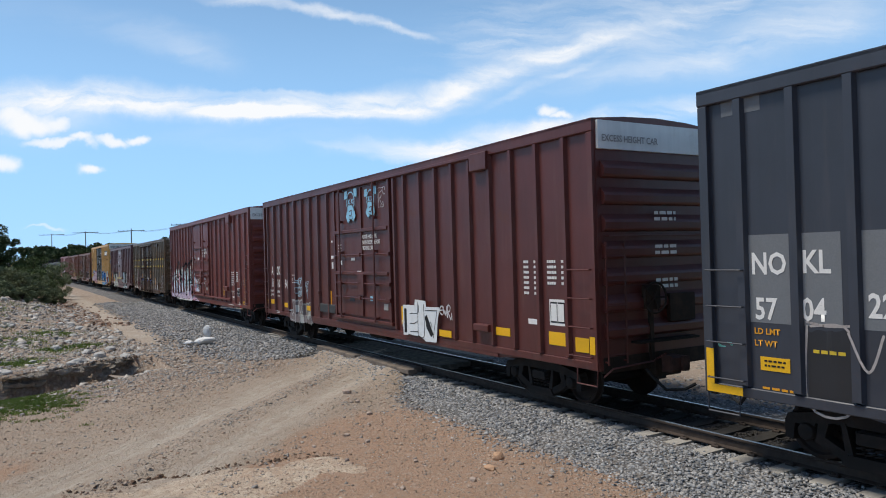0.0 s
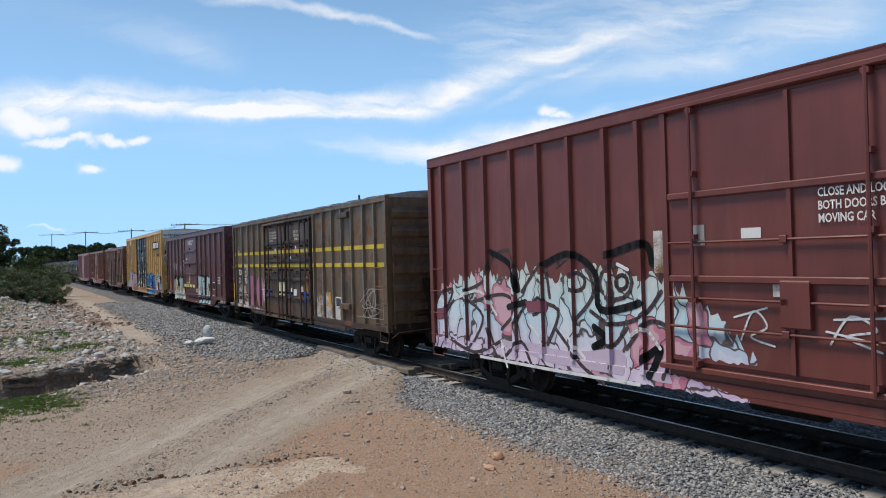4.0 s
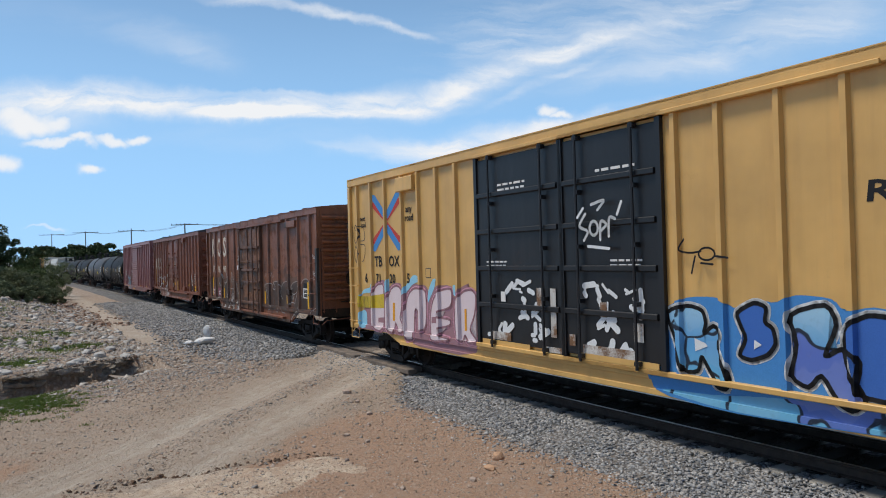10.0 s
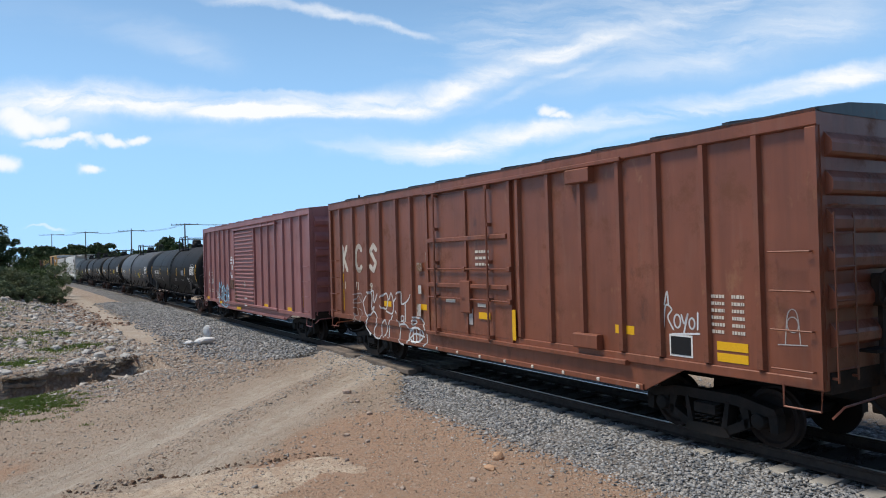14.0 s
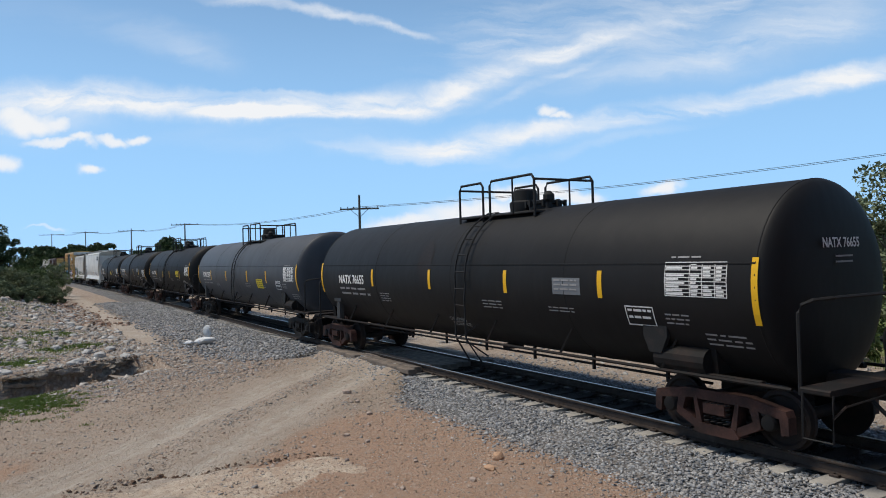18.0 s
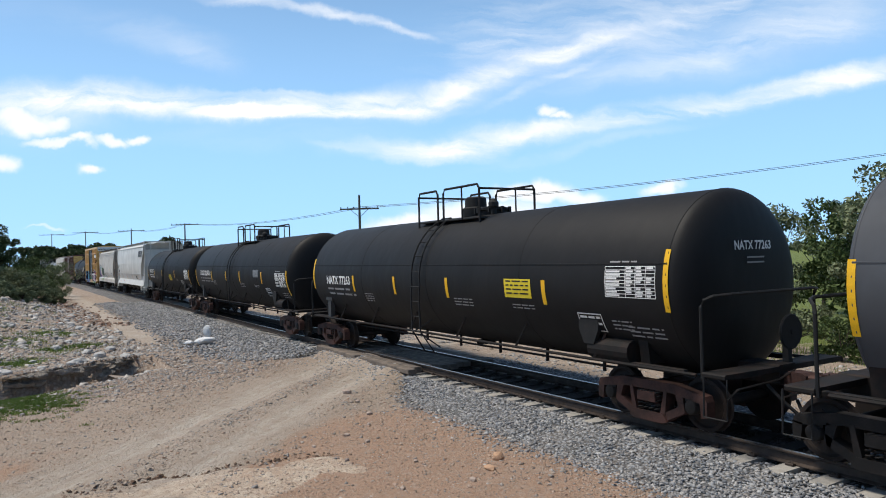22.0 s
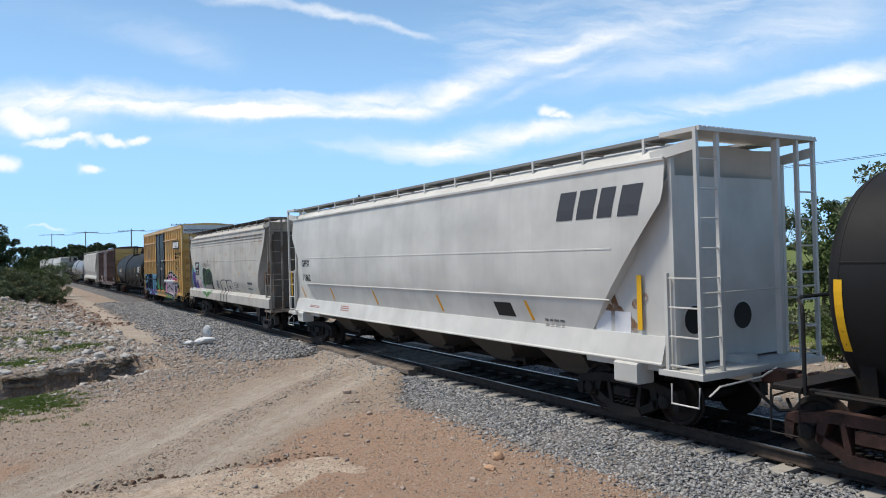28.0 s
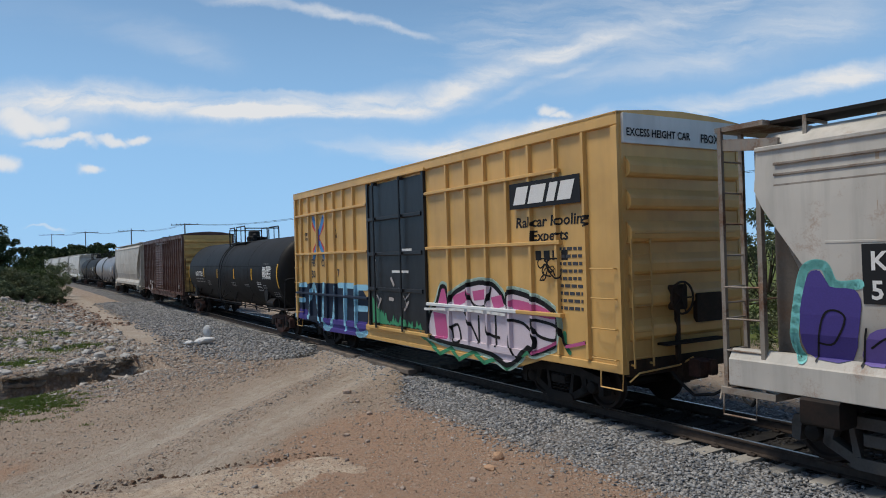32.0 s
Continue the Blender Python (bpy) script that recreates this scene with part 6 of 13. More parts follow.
def drape(flat, f, lift):
    """Lays flat shapes over the ribs and sills of a side; their own y is kept as a hair's offset."""
    if "profile" in f:
        return drape_round(flat, f["profile"], lift)
    bm = bmesh.new()
    vs = [bm.verts.new(q) for q in flat.v]
    for q in flat.f:
        bm.faces.new([vs[i] for i in q])
    bmesh.ops.triangulate(bm, faces=bm.faces)
    x0, x1 = min(q[0] for q in flat.v), max(q[0] for q in flat.v)
    z0, z1 = min(q[2] for q in flat.v), max(q[2] for q in flat.v)
    cuts = [((r + k * f["w"], 0, 0), (1, 0, 0)) for r in f["ribs"] for k in (-0.65, -0.45, 0.45, 0.65) if x0 < r + k * f["w"] < x1]
    lines = [f["zend"] + 0.14, f["zend"] + 0.145, f["zend"], f["zend"] - 0.005, f["zmid"] + 0.10, f["zmid"] + 0.105]
    cuts += [((0, 0, z), (0, 0, 1)) for z in lines if z0 < z < z1]
    for co, no in cuts:
        bmesh.ops.bisect_plane(bm, geom=bm.verts[:] + bm.edges[:] + bm.faces[:], plane_co=co, plane_no=no, dist=1e-5)
    for v in bm.verts:
        x, z = v.co.x, v.co.z
        if z > f["zend"] + 0.1425:
            near = min((abs(x - r) for r in f["ribs"]), default=9)
            out = f["d"] * max(0.0, min(1.0, (0.65 - near / f["w"]) / 0.2))
        elif z > f["zend"] - 0.0025:
            out = 0.04
        else:
            out = 0.036 if z < f["zmid"] + 0.1025 else 0.0
        v.co.y = v.co.y - 1.475 - out - lift
    me = bpy.data.meshes.new("paint")
    bm.to_mesh(me)
    bm.free()
    return me


def drape_round(flat, profile, lift):
    """Lays flat shapes on a side whose depth changes with height."""
    bm = bmesh.new()
    vs = [bm.verts.new(q) for q in flat.v]
    for q in flat.f:
        bm.faces.new([vs[i] for i in q])
    bmesh.ops.triangulate(bm, faces=bm.faces)
    z0, z1 = min(q[2] for q in flat.v), max(q[2] for q in flat.v)
    for z, _ in profile:
        if z0 < z < z1:
            bmesh.ops.bisect_plane(bm, geom=bm.verts[:] + bm.edges[:] + bm.faces[:], plane_co=(0, 0, z), plane_no=(0, 0, 1), dist=1e-5)
    zs, ys = [q[0] for q in profile], [q[1] for q in profile]
    for v in bm.verts:
        v.co.y -= float(np.interp(v.co.z, zs, ys)) + lift + 0.002
    me = bpy.data.meshes.new("paint")
    bm.to_mesh(me)
    bm.free()
    me["draped"] = 1
    return me


def write_on(body, x, z, size, width, material, parent, f, slant=0.0, name="lettering"):
    """Letters painted over the ribs, fitted to a width."""
    me = text_mesh(body, size, material)
    flat = MB()
    wide = max(v.co.x for v in me.vertices)
    flat.add([(x + v.co.x * width / wide + slant * v.co.z, 0.0, z + v.co.z) for v in me.vertices], [tuple(q.vertices) for q in me.polygons])
    bpy.data.meshes.remove(me)
    return painted(name, flat, material, parent, f, 0.005)


def painted(name, flat, mat, parent, f, lift, label=""):
    me = drape(flat, f, lift)
    me.materials.append(mat)
    return part(name, me, mat, parent, label)


def rounded(pts, n=3):
    """A closed shape with softened corners."""
    out, m = [], len(pts)
    for i in range(m):
        p, c, q = pts[i - 1], pts[i], pts[(i + 1) % m]
        a = (c[0] + (p[0] - c[0]) * 0.3, c[1] + (p[1] - c[1]) * 0.3)
        b = (c[0] + (q[0] - c[0]) * 0.3, c[1] + (q[1] - c[1]) * 0.3)
        for k in range(n):
            t = k / (n - 1)
            out.append(tuple((1 - t) ** 2 * u + 2 * t * (1 - t) * v + t * t * w for u, v, w in zip(a, c, b)))
    return out


def spray(car, f, shapes, mat, lift, name="graffiti_patch", label=""):
    """Filled sprayed shapes, each a part."""
    for i, pts in enumerate(shapes):
        painted(name, blob_mesh(rounded(pts) if len(pts) > 4 else pts, -0.0003 * i), mat, car, f, lift, label)


def letters(car, f, shapes, fill, line, edge, glow):
    """Sprayed block letters: a filled shape in a thick outline, with a pale edge round it."""
    for i, pts in enumerate(shapes):
        ring = rounded(pts)
        root = painted("graffiti_letter", blob_mesh(ring, -0.0003 * i), fill, car, f, 0.014, "sprayed graffiti letter")
        for mat, w, lift in ((glow, edge * 2.3, 0.007), (line, edge, 0.0165)):
            if mat is not None:
                mb = MB()
                ribbon(mb, ring + ring[:1], w, -0.0003 * i, 5)
                painted("letter_outline", mb, mat, root, f, lift)


def strokes_on(car, f, lines, mat, w, lift, name="graffiti_stroke", label="sprayed line"):
    """Sprayed lines that run over the ribs, each a part."""
    for i, pts in enumerate(lines):
        mb = MB()
        ribbon(mb, curved(pts), w, -0.0003 * (i % 8), 5)
        painted(name, mb, mat, car, f, lift, label)


def arc(cx, cz, rx, rz, a0=0, a1=360, n=14):
    return [(cx + rx * math.cos(radians(a0 + (a1 - a0) * k / n)), cz + rz * math.sin(radians(a0 + (a1 - a0) * k / n))) for k in range(n + 1)]


# ---- boxcars ----
TRAIN = []


def new_car(name, front, back, label, category, pivot):
    ob = tagged(new(name), label, category, "freight train cars")
    TRAIN.append((ob, (front + back) / 2, pivot))
    return ob


def side_sheet(L, zend, zmid, top, taper, y0, y1):
    h = L / 2
    lo = [(-h, zend), (-taper - 0.8, zend), (-taper, zmid), (taper, zmid), (taper + 0.8, zend), (h, zend)]
    return MB().prism(lo + [(h, top), (-h, top)], y0, y1)


def boxcar(front, back, top, mat, label, ribs, doors, roof="flat", rib_mat=None, zend=0.85, zmid=0.72, rib_w=0.09, rib_d=0.075, end_ribs=8, end_mat=None, roof_mat=None,
           cap=None, pivot=None, sill_mat=None, truck_mat=None, ladder_mat=None, name="boxcar", tall=False, chord=0.22, end_ladder_h=2.2):
    L = front - back
    h = L / 2
    pivot = pivot or h - 2.1
    car = new_car(name, front, back, label, "boxcar", pivot)
    truck_mat, end_mat, roof_mat, ladder_mat = truck_mat or M["truck"], end_mat or mat, roof_mat or mat, ladder_mat or mat
    Y = 1.475
    rib_mat = rib_mat or mat
    for s in (-1, 1):
        y0, y1 = (-Y, -Y + 0.05) if s < 0 else (Y - 0.05, Y)
        part("side_wall", side_sheet(L, zend, zmid, top, pivot - 0.9, y0, y1), mat, car)
        yo, yi = s * (Y + rib_d), s * (Y - 0.002)
        a, b = min(yo, yi), max(yo, yi)
        part("top_chord", MB().bbox(-h, h, a, b + (0 if s < 0 else 0), top - chord, top, 0.015), mat, car)
        sill = MB()
        sill.bbox(-h, h, min(yi, s * (Y + 0.04)), max(yi, s * (Y + 0.04)), zend, zend + 0.14, 0.012)
        if zmid < zend - 0.05:
            t = pivot - 0.9
            sill.bbox(-t, t, min(yi, s * (Y + 0.035)), max(yi, s * (Y + 0.035)), zmid, zmid + 0.10, 0.012)
        part("side_sill", sill, sill_mat or mat, car)
        edges = sorted([(d["x0"], d["x1"]) for d in doors])
        lo_z, hi_z = zend + 0.14, top - chord
        rib = cached(("rib", round(rib_w, 3), round(rib_d, 3), round(lo_z, 2), round(hi_z, 2), s, rib_mat.name), lambda: MB().add(
            [(-rib_w * 0.65, yi, lo_z), (-rib_w * 0.45, yo, lo_z + 0.03), (rib_w * 0.45, yo, lo_z + 0.03), (rib_w * 0.65, yi, lo_z),
             (-rib_w * 0.65, yi, hi_z), (-rib_w * 0.45, yo, hi_z), (rib_w * 0.45, yo, hi_z), (rib_w * 0.65, yi, hi_z)],
            [(0, 1, 5, 4), (1, 2, 6, 5), (2, 3, 7, 6), (0, 3, 2, 1), (4, 5, 6, 7)]).mesh("side_rib", rib_mat))
        for x in ribs:
            part("side_rib", rib, rib_mat, car, at=pose(x, 0, 0))
        for d in doors:
            boxcar_door(car, d, s, Y, top, zend, mat)
        if s < 0:
            ladder(car, h - 0.67, h - 0.1, -Y - 0.13, zend + 0.03, zend + 2.03, 4, ladder_mat, stiles=False)
            ladder(car, -h + 0.1, -h + 0.67, -Y - 0.13, zend + 0.03, zend + 2.03, 4, ladder_mat, stiles=False)
            for x in (h - 0.3, -h + 0.3):
                stirrup(car, x, -Y - 0.03, ladder_mat, zend)
    for k in (-1, 1):
        x0, x1 = (h - 0.06, h - 0.01) if k > 0 else (-h + 0.01, -h + 0.06)
        end = part("end_wall", MB().box(x0, x1, -Y + 0.06, Y - 0.06, zend + 0.1, top - 0.02), end_mat, car)
        part("end_sill", MB().bbox(x0 - 0.02, x1 + 0.02, -Y + 0.055, Y - 0.055, zend - 0.05, zend + 0.22, 0.02), M["grimy_end"], car)
        xo = h - 0.012 if k > 0 else -h + 0.012
        lo, hi = zend + 0.45, top - (0.62 if tall else 0.2)
        step = (hi - lo) / end_ribs
        crease = cached(("crease", round(step, 3), k, round(Y, 3), end_mat.name), lambda: MB().prism(
            [(-0.01 * k, -step * 0.36), (0.07 * k, -step * 0.30), (0.10 * k, -step * 0.22), (0.105 * k, 0.0), (0.085 * k, step * 0.10), (-0.01 * k, step * 0.34)], -Y + 0.1, Y - 0.1).mesh("end_rib", end_mat))
        for i in range(end_ribs):
            part("end_rib", crease, end_mat, end, at=pose(xo, 0, lo + (i + 0.5) * step))
        for s in (-1, 1):
            part("corner_post", MB().bbox(min(xo, xo - k * 0.14), max(xo, xo - k * 0.14), min(s * (Y - 0.05), s * (Y + rib_d)), max(s * (Y - 0.05), s * (Y + rib_d)), zend, top - chord, 0.02), mat, car)
        end_ladder(car, xo, k, -1.38, -0.95, zend + 0.1, zend + end_ladder_h, 5, ladder_mat)
        grab = MB().tube([(xo, -1.3, zend + 2.3), (xo + k * 0.1, -1.3, zend + 2.3), (xo + k * 0.1, 1.2, zend + 2.3), (xo, 1.2, zend + 2.3)], 0.014, 5)
        part("grab_rail", grab, ladder_mat, car)
        plat = part("brake_step", MB().box(min(xo, xo + k * 0.22), max(xo, xo + k * 0.22), -0.75, 0.75, zend + 0.42, zend + 0.46), M["frame"], car)
        if cap is not None:
            part("end_cap", MB().bbox(min(xo - k * 0.02, xo + k * 0.06), max(xo - k * 0.02, xo + k * 0.06), -Y + 0.02, Y - 0.02, top - 0.52, top - 0.03, 0.01), cap, car, "white panel across the top of the end")
        end_gear(car, (h - 0.02) * k, k, ladder_mat)
    # hand brake, its chain and the draft gear at the leading end
    zb = zend + 1.2
    wheel = MB().tube([(h + 0.2, -0.35 + 0.27 * math.cos(a), zb + 0.27 * math.sin(a)) for a in np.linspace(0, math.tau, 21)], 0.02, 6)
    for a in range(5):
        wheel.tube([(h + 0.17, -0.35, zb), (h + 0.2, -0.35 + 0.27 * math.cos(a * 1.2566), zb + 0.27 * math.sin(a * 1.2566))], 0.014, 5)
    part("hand_brake", wheel, M["grimy_end"], car)
    part("brake_housing", MB().bbox(h + 0.04, h + 0.16, -0.52, -0.18, zb - 0.2, zb + 0.22, 0.03), M["grimy_end"], car)
    part("brake_chain_guard", MB().bbox(h + 0.05, h + 0.11, -0.39, -0.31, zend + 0.1, zb - 0.2, 0.01), M["grimy_end"], car)
    part("equipment_box", MB().bbox(h + 0.04, h + 0.13, 0.1, 0.75, zend + 0.75, zend + 1.25, 0.02), M["grimy_end"], car)
    for k in (-1, 1):
        part("striker", MB().bbox(min(k * (h - 0.1), k * (h + 0.14)), max(k * (h - 0.1), k * (h + 0.14)), -0.32, 0.32, 0.62, zend + 0.12, 0.03), M["grimy_end"], car)
    # roof
    rise = 0.10 if roof == "flat" else 0.17
    rf = MB().prism_yz([(-Y - rib_d, top), (-Y - rib_d, top - 0.05), (Y + rib_d, top - 0.05), (Y + rib_d, top), (0.8, top + rise * 0.7), (0, top + rise), (-0.8, top + rise * 0.7)], -h, h)
    rfo = part("roof", rf, roof_mat, car)
    lip = 0.004 if tall else 0.03
    seam = MB().prism_yz([(-Y - rib_d + 0.02, top + 0.003), (Y + rib_d - 0.02, top + 0.003), (Y + rib_d - 0.02, top + lip), (Y + rib_d - 0.10, top + lip + 0.02), (0.8, top + rise * 0.7 + 0.035), (0, top + rise + 0.035), (-0.8, top + rise * 0.7 + 0.035), (-Y - rib_d + 0.10, top + lip + 0.02), (-Y - rib_d + 0.02, top + lip)], -0.05, 0.05).mesh("roof_seam", roof_mat)
    n = int(L / 1.25)
    for i in range(1, n):
        part("roof_seam", seam, roof_mat, rfo, at=pose(-h + L * i / n, 0, 0))
    part("floor", MB().box(-h + 0.07, h - 0.07, -Y + 0.06, Y - 0.06, zend + 0.06, zend + 0.16), M["frame"], car)
    under = MB().bbox(-h + 0.1, h - 0.1, -0.19, 0.19, 0.72, zend + 0.06, 0.02)
    for x in np.arange(-pivot + 1.9, pivot - 1.8, 1.6):
        under.bar((x, -1.4, zend), (x, 1.4, zend), 0.12, 0.10)
    under.tube([(-1.5, -0.55, 0.62), (-0.4, -0.55, 0.62)], 0.2, 12)
    under.tube([(-pivot, -0.5, 0.55), (pivot, -0.5, 0.55)], 0.02, 5)
    part("underframe", under, M["frame"], car)
    for k in (-1, 1):
        truck(car, pivot * k, truck_mat)
    return car


def boxcar_door(car, d, s, Y, top, zend, mat):
    """A sliding or plug door: panel, edge posts, stiffeners, lock bars and its track."""
    m = d.get("mat", mat)
    x0, x1, lo, hi = d["x0"], d["x1"], d.get("z0", zend + 0.22), d.get("z1", top - 0.30)
    y = Y + d.get("proud", 0.045)
    a, b = (-y, -Y + 0.002) if s < 0 else (Y - 0.002, y)
    door = part("door", MB().bbox(x0, x1, a, b, lo, hi, 0.01), m, car, d.get("label", ""))
    o = -y if s < 0 else y
    f = -1 if s < 0 else 1
    mb = MB()
    style = d.get("style", "plug")
    rows = d.get("rows", 4)
    if style == "louver":
        n = int((hi - lo) / 0.16)
        sl = cached(("louver", round(x1 - x0, 2), s, m.name), lambda: MB().prism_yz([(o - f * 0.01, -0.06), (o + f * 0.045, -0.02), (o + f * 0.045, 0.01), (o - f * 0.01, 0.05)], x0 + 0.06, x1 - 0.06).mesh("slat", m))
        for i in range(n):
            part("slat", sl, m, door, at=pose(0, 0, lo + (i + 0.5) * (hi - lo) / n))
    else:
        bm_ = d.get("bar_mat", m)
        for z in d.get("bars", [lo + (hi - lo) * i / rows for i in range(1, rows)]):
            part("stiffener", MB().bbox(x0 + 0.03, x1 - 0.03, min(o, o + f * 0.06), max(o, o + f * 0.06), z - 0.05, z + 0.05, 0.015), bm_, door)
        for z in d.get("thin", ()):
            part("cross_rod", MB().tube([(x0 + 0.02, o + f * 0.05, z), (x1 + 0.06, o + f * 0.05, z)], 0.02, 6), bm_, door)
            for x in (x1 + 0.05, (x0 + x1) / 2):
                part("rod_guide", MB().bbox(x - 0.05, x + 0.05, min(o, o + f * 0.08), max(o, o + f * 0.08), z - 0.05, z + 0.05, 0.01), bm_, door)
        if "centre" in d:
            x = x0 + (x1 - x0) * d["centre"]
            part("centre_post", MB().bbox(x - 0.03, x + 0.03, min(o, o + f * 0.045), max(o, o + f * 0.045), lo, hi, 0.01), bm_, door)
        if style == "bars":
            for t in d.get("posts", (0.18, 0.5, 0.82)):
                x = x0 + (x1 - x0) * t
                rod = part("lock_bar", MB().tube([(x, o + f * 0.10, lo - 0.1), (x, o + f * 0.10, hi + 0.05)], 0.026, 6), bm_, door)
                for z in np.linspace(lo, hi, 5):
                    rod_box = MB().box(x - 0.05, x + 0.05, min(o, o + f * 0.11), max(o, o + f * 0.11), z - 0.035, z + 0.035)
                    part("bar_bracket", rod_box, bm_, door)
        if style == "plug":
            x = x0 + (x1 - x0) * 0.62
            part("lock_bar", MB().tube([(x, o + f * 0.07, lo + 0.1), (x, o + f * 0.07, hi - 0.1)], 0.022, 6), bm_, door)
            zz = lo + (hi - lo) * 0.32
            part("door_handle", MB().bbox(x - 0.3, x + 0.1, min(o, o + f * 0.09), max(o, o + f * 0.09), zz - 0.03, zz + 0.03, 0.01), bm_, door)
            part("handle_plate", MB().bbox(x - 0.42, x - 0.24, min(o, o + f * 0.07), max(o, o + f * 0.07), zz - 0.2, zz + 0.35, 0.01), bm_, door)
    for x in (x0 - 0.05, x1 + 0.05):
        part("door_post", MB().bbox(x - 0.05, x + 0.05, min(f * (Y - 0.002), o + f * 0.035), max(f * (Y - 0.002), o + f * 0.035), lo - 0.1, hi + 0.08, 0.01), d.get("frame", m), door)
    tx0, tx1 = d.get("track", (x0 - 0.1, x1 + (x1 - x0) * 0.9))
    part("door_track", MB().bbox(tx0, tx1, min(f * (Y - 0.002), o + f * 0.07), max(f * (Y - 0.002), o + f * 0.07), hi + 0.06, hi + 0.13, 0.01), mat, car)
    tx0, tx1 = d.get("low_track", (tx0, tx1))
    part("door_track", MB().bbox(tx0, tx1, min(f * (Y - 0.002), o + f * 0.06), max(f * (Y - 0.002), o + f * 0.06), lo - 0.14, lo - 0.06, 0.01), mat, car)


def spread_ribs(a, b, n):
    return [a + (b - a) * (i + 0.5) / n for i in range(n)]


def ribs_for(h, doors, left, right):
    """Rib places on both sides of the door."""
    d0, d1 = min(d["x0"] for d in doors) - 0.1, max(d["x1"] for d in doors) + 0.1
    return spread_ribs(-h + 0.1, d0, left) + spread_ribs(d1, h - 0.1, right)


# ---- tank cars ----
def tank_car(front, back, mat, label, r=1.52, zc=2.31, platform=0.6, name="tank_car", truck_mat=None, dish=0.38, set_back=0.4):
    """front and back are the ends of the straight shell."""
    L = front - back
    h = L / 2
    truck_mat = truck_mat or M["truck_rust"]
    pivot = h - 0.55
    car = new_car(name, front, back, label, "tank car", pivot)
    prof = []
    for k in range(13):
        a = math.pi / 2 * (k / 12) ** 1.3
        prof.append((-h - dish * math.cos(a), max(0.02, r * math.sin(a) ** 0.62 if k else 0.02)))
    shell = prof + [(-a, q) for a, q in prof[::-1]]
    tank = part("tank", MB().turned(shell, "x", (0, 0, zc), 56), mat, car, smooth=True)
    tank.data.set_sharp_from_angle(angle=radians(60))
    # weld seams
    seam = MB()
    for x in (-h, -h * 0.5, 0.0, h * 0.5, h):
        seam.turned([(x - 0.012, r + 0.001), (x - 0.006, r + 0.006), (x + 0.006, r + 0.006), (x + 0.012, r + 0.001)], "x", (0, 0, zc), 56)
    for s in (-1, 1):
        y, z = s * r * math.cos(0.22), zc + r * math.sin(0.22)
        seam.bbox(-h, h, min(y, y + s * 0.008), max(y, y + s * 0.008), z - 0.015, z + 0.015, 0.003)
    part("weld_seam", seam, mat, tank, smooth=True)
    # top platform with its railing
    px = platform
    g = M["bar_black"]
    deck = MB()
    zt = zc + r
    for s in (-1, 1):
        deck.bbox(px - 1.6, px + 1.25, s * 0.60 - 0.2, s * 0.60 + 0.2, zt - 0.13, zt - 0.09, 0.01)
        for x in (px - 1.5, px + 1.15):
            deck.bar((x, s * 0.60, zt - 0.35), (x, s * 0.60, zt - 0.11), 0.08, 0.08)
    part("walkway", deck, g, car)
    for s in (-1, 1):
        y = s * 0.80
        zl, zh = zt - 0.12, zt + 0.66
        for x0, x1 in ((px - 1.6, px - 0.62), (px - 0.35, px + 1.25)):
            rail = MB().tube([(x0, y, zl - 0.25), (x0, y, zh - 0.10), (x0 + 0.08, y, zh), (x1 - 0.08, y, zh + 0.0), (x1, y, zh - 0.10), (x1, y, zl - 0.1)], 0.03, 6)
            part("handrail", rail, g, car)
        for x in (px + 0.5,):
            part("rail_post", MB().tube([(x, y, zl), (x, y, zh)], 0.022, 6), g, car)
    for x in (px - 1.6, px + 1.25):
        part("handrail", MB().tube([(x, -0.80, zt + 0.56), (x, 0.80, zt + 0.56)], 0.028, 6), g, car)
    house = MB().turned([(0, 0.34), (0.16, 0.36), (0.22, 0.36), (0.26, 0.28), (0.48, 0.27), (0.52, 0.2)], "x", n=16)
    part("valve_housing", house, g, car, at=Matrix.Translation((px - 0.1, 0, zt - 0.04)) @ pose(0, 0, 0, 0, -90, 0), smooth=True)
    man = MB().turned([(0, 0.36), (0.10, 0.36), (0.12, 0.40), (0.18, 0.40), (0.2, 0.3)], "x", n=16)
    for k in range(8):
        a = k * math.tau / 8
        man.box(0.06, 0.2, 0.42 * math.cos(a) - 0.03, 0.42 * math.cos(a) + 0.03, 0.42 * math.sin(a) - 0.03, 0.42 * math.sin(a) + 0.03)
    part("manway", man, g, car, at=Matrix.Translation((px + 0.62, 0, zt - 0.03)) @ pose(0, 0, 0, 0, -90, 0))
    part("valve", MB().turned([(0, 0.07), (0.15, 0.07), (0.2, 0.12), (0.3, 0.12), (0.38, 0.05)], "x", n=10), g, car,
         at=Matrix.Translation((px + 1.1, -0.3, zt - 0.05)) @ pose(0, 0, 0, 0, -90, 0))
    # side ladder bent over the shell, on both sides
    for s in (-1, 1):
        lad = MB()
        for x in (px - 0.62, px - 0.22):
            pts = [(x, s * (r + 0.10), 1.02), (x, s * (r + 0.12), zc - 0.4)]
            for k in range(9):
                a = -0.1 + 1.25 * k / 8
                pts.append((x, s * (r + 0.10) * math.cos(a), zc + (r + 0.10) * math.sin(a)))
            lad.tube(pts, 0.022, 5)
        for k in range(10):
            z = 1.04 + 0.36 * k
            if z < zc:
                y = r + 0.11
            else:
                a = min(1.15, (z - zc) / r)
                y, z = (r + 0.10) * math.cos(a), zc + (r + 0.10) * math.sin(a)
            lad.tube([(px - 0.62, s * y, z), (px - 0.22, s * y, z)], 0.014, 5)
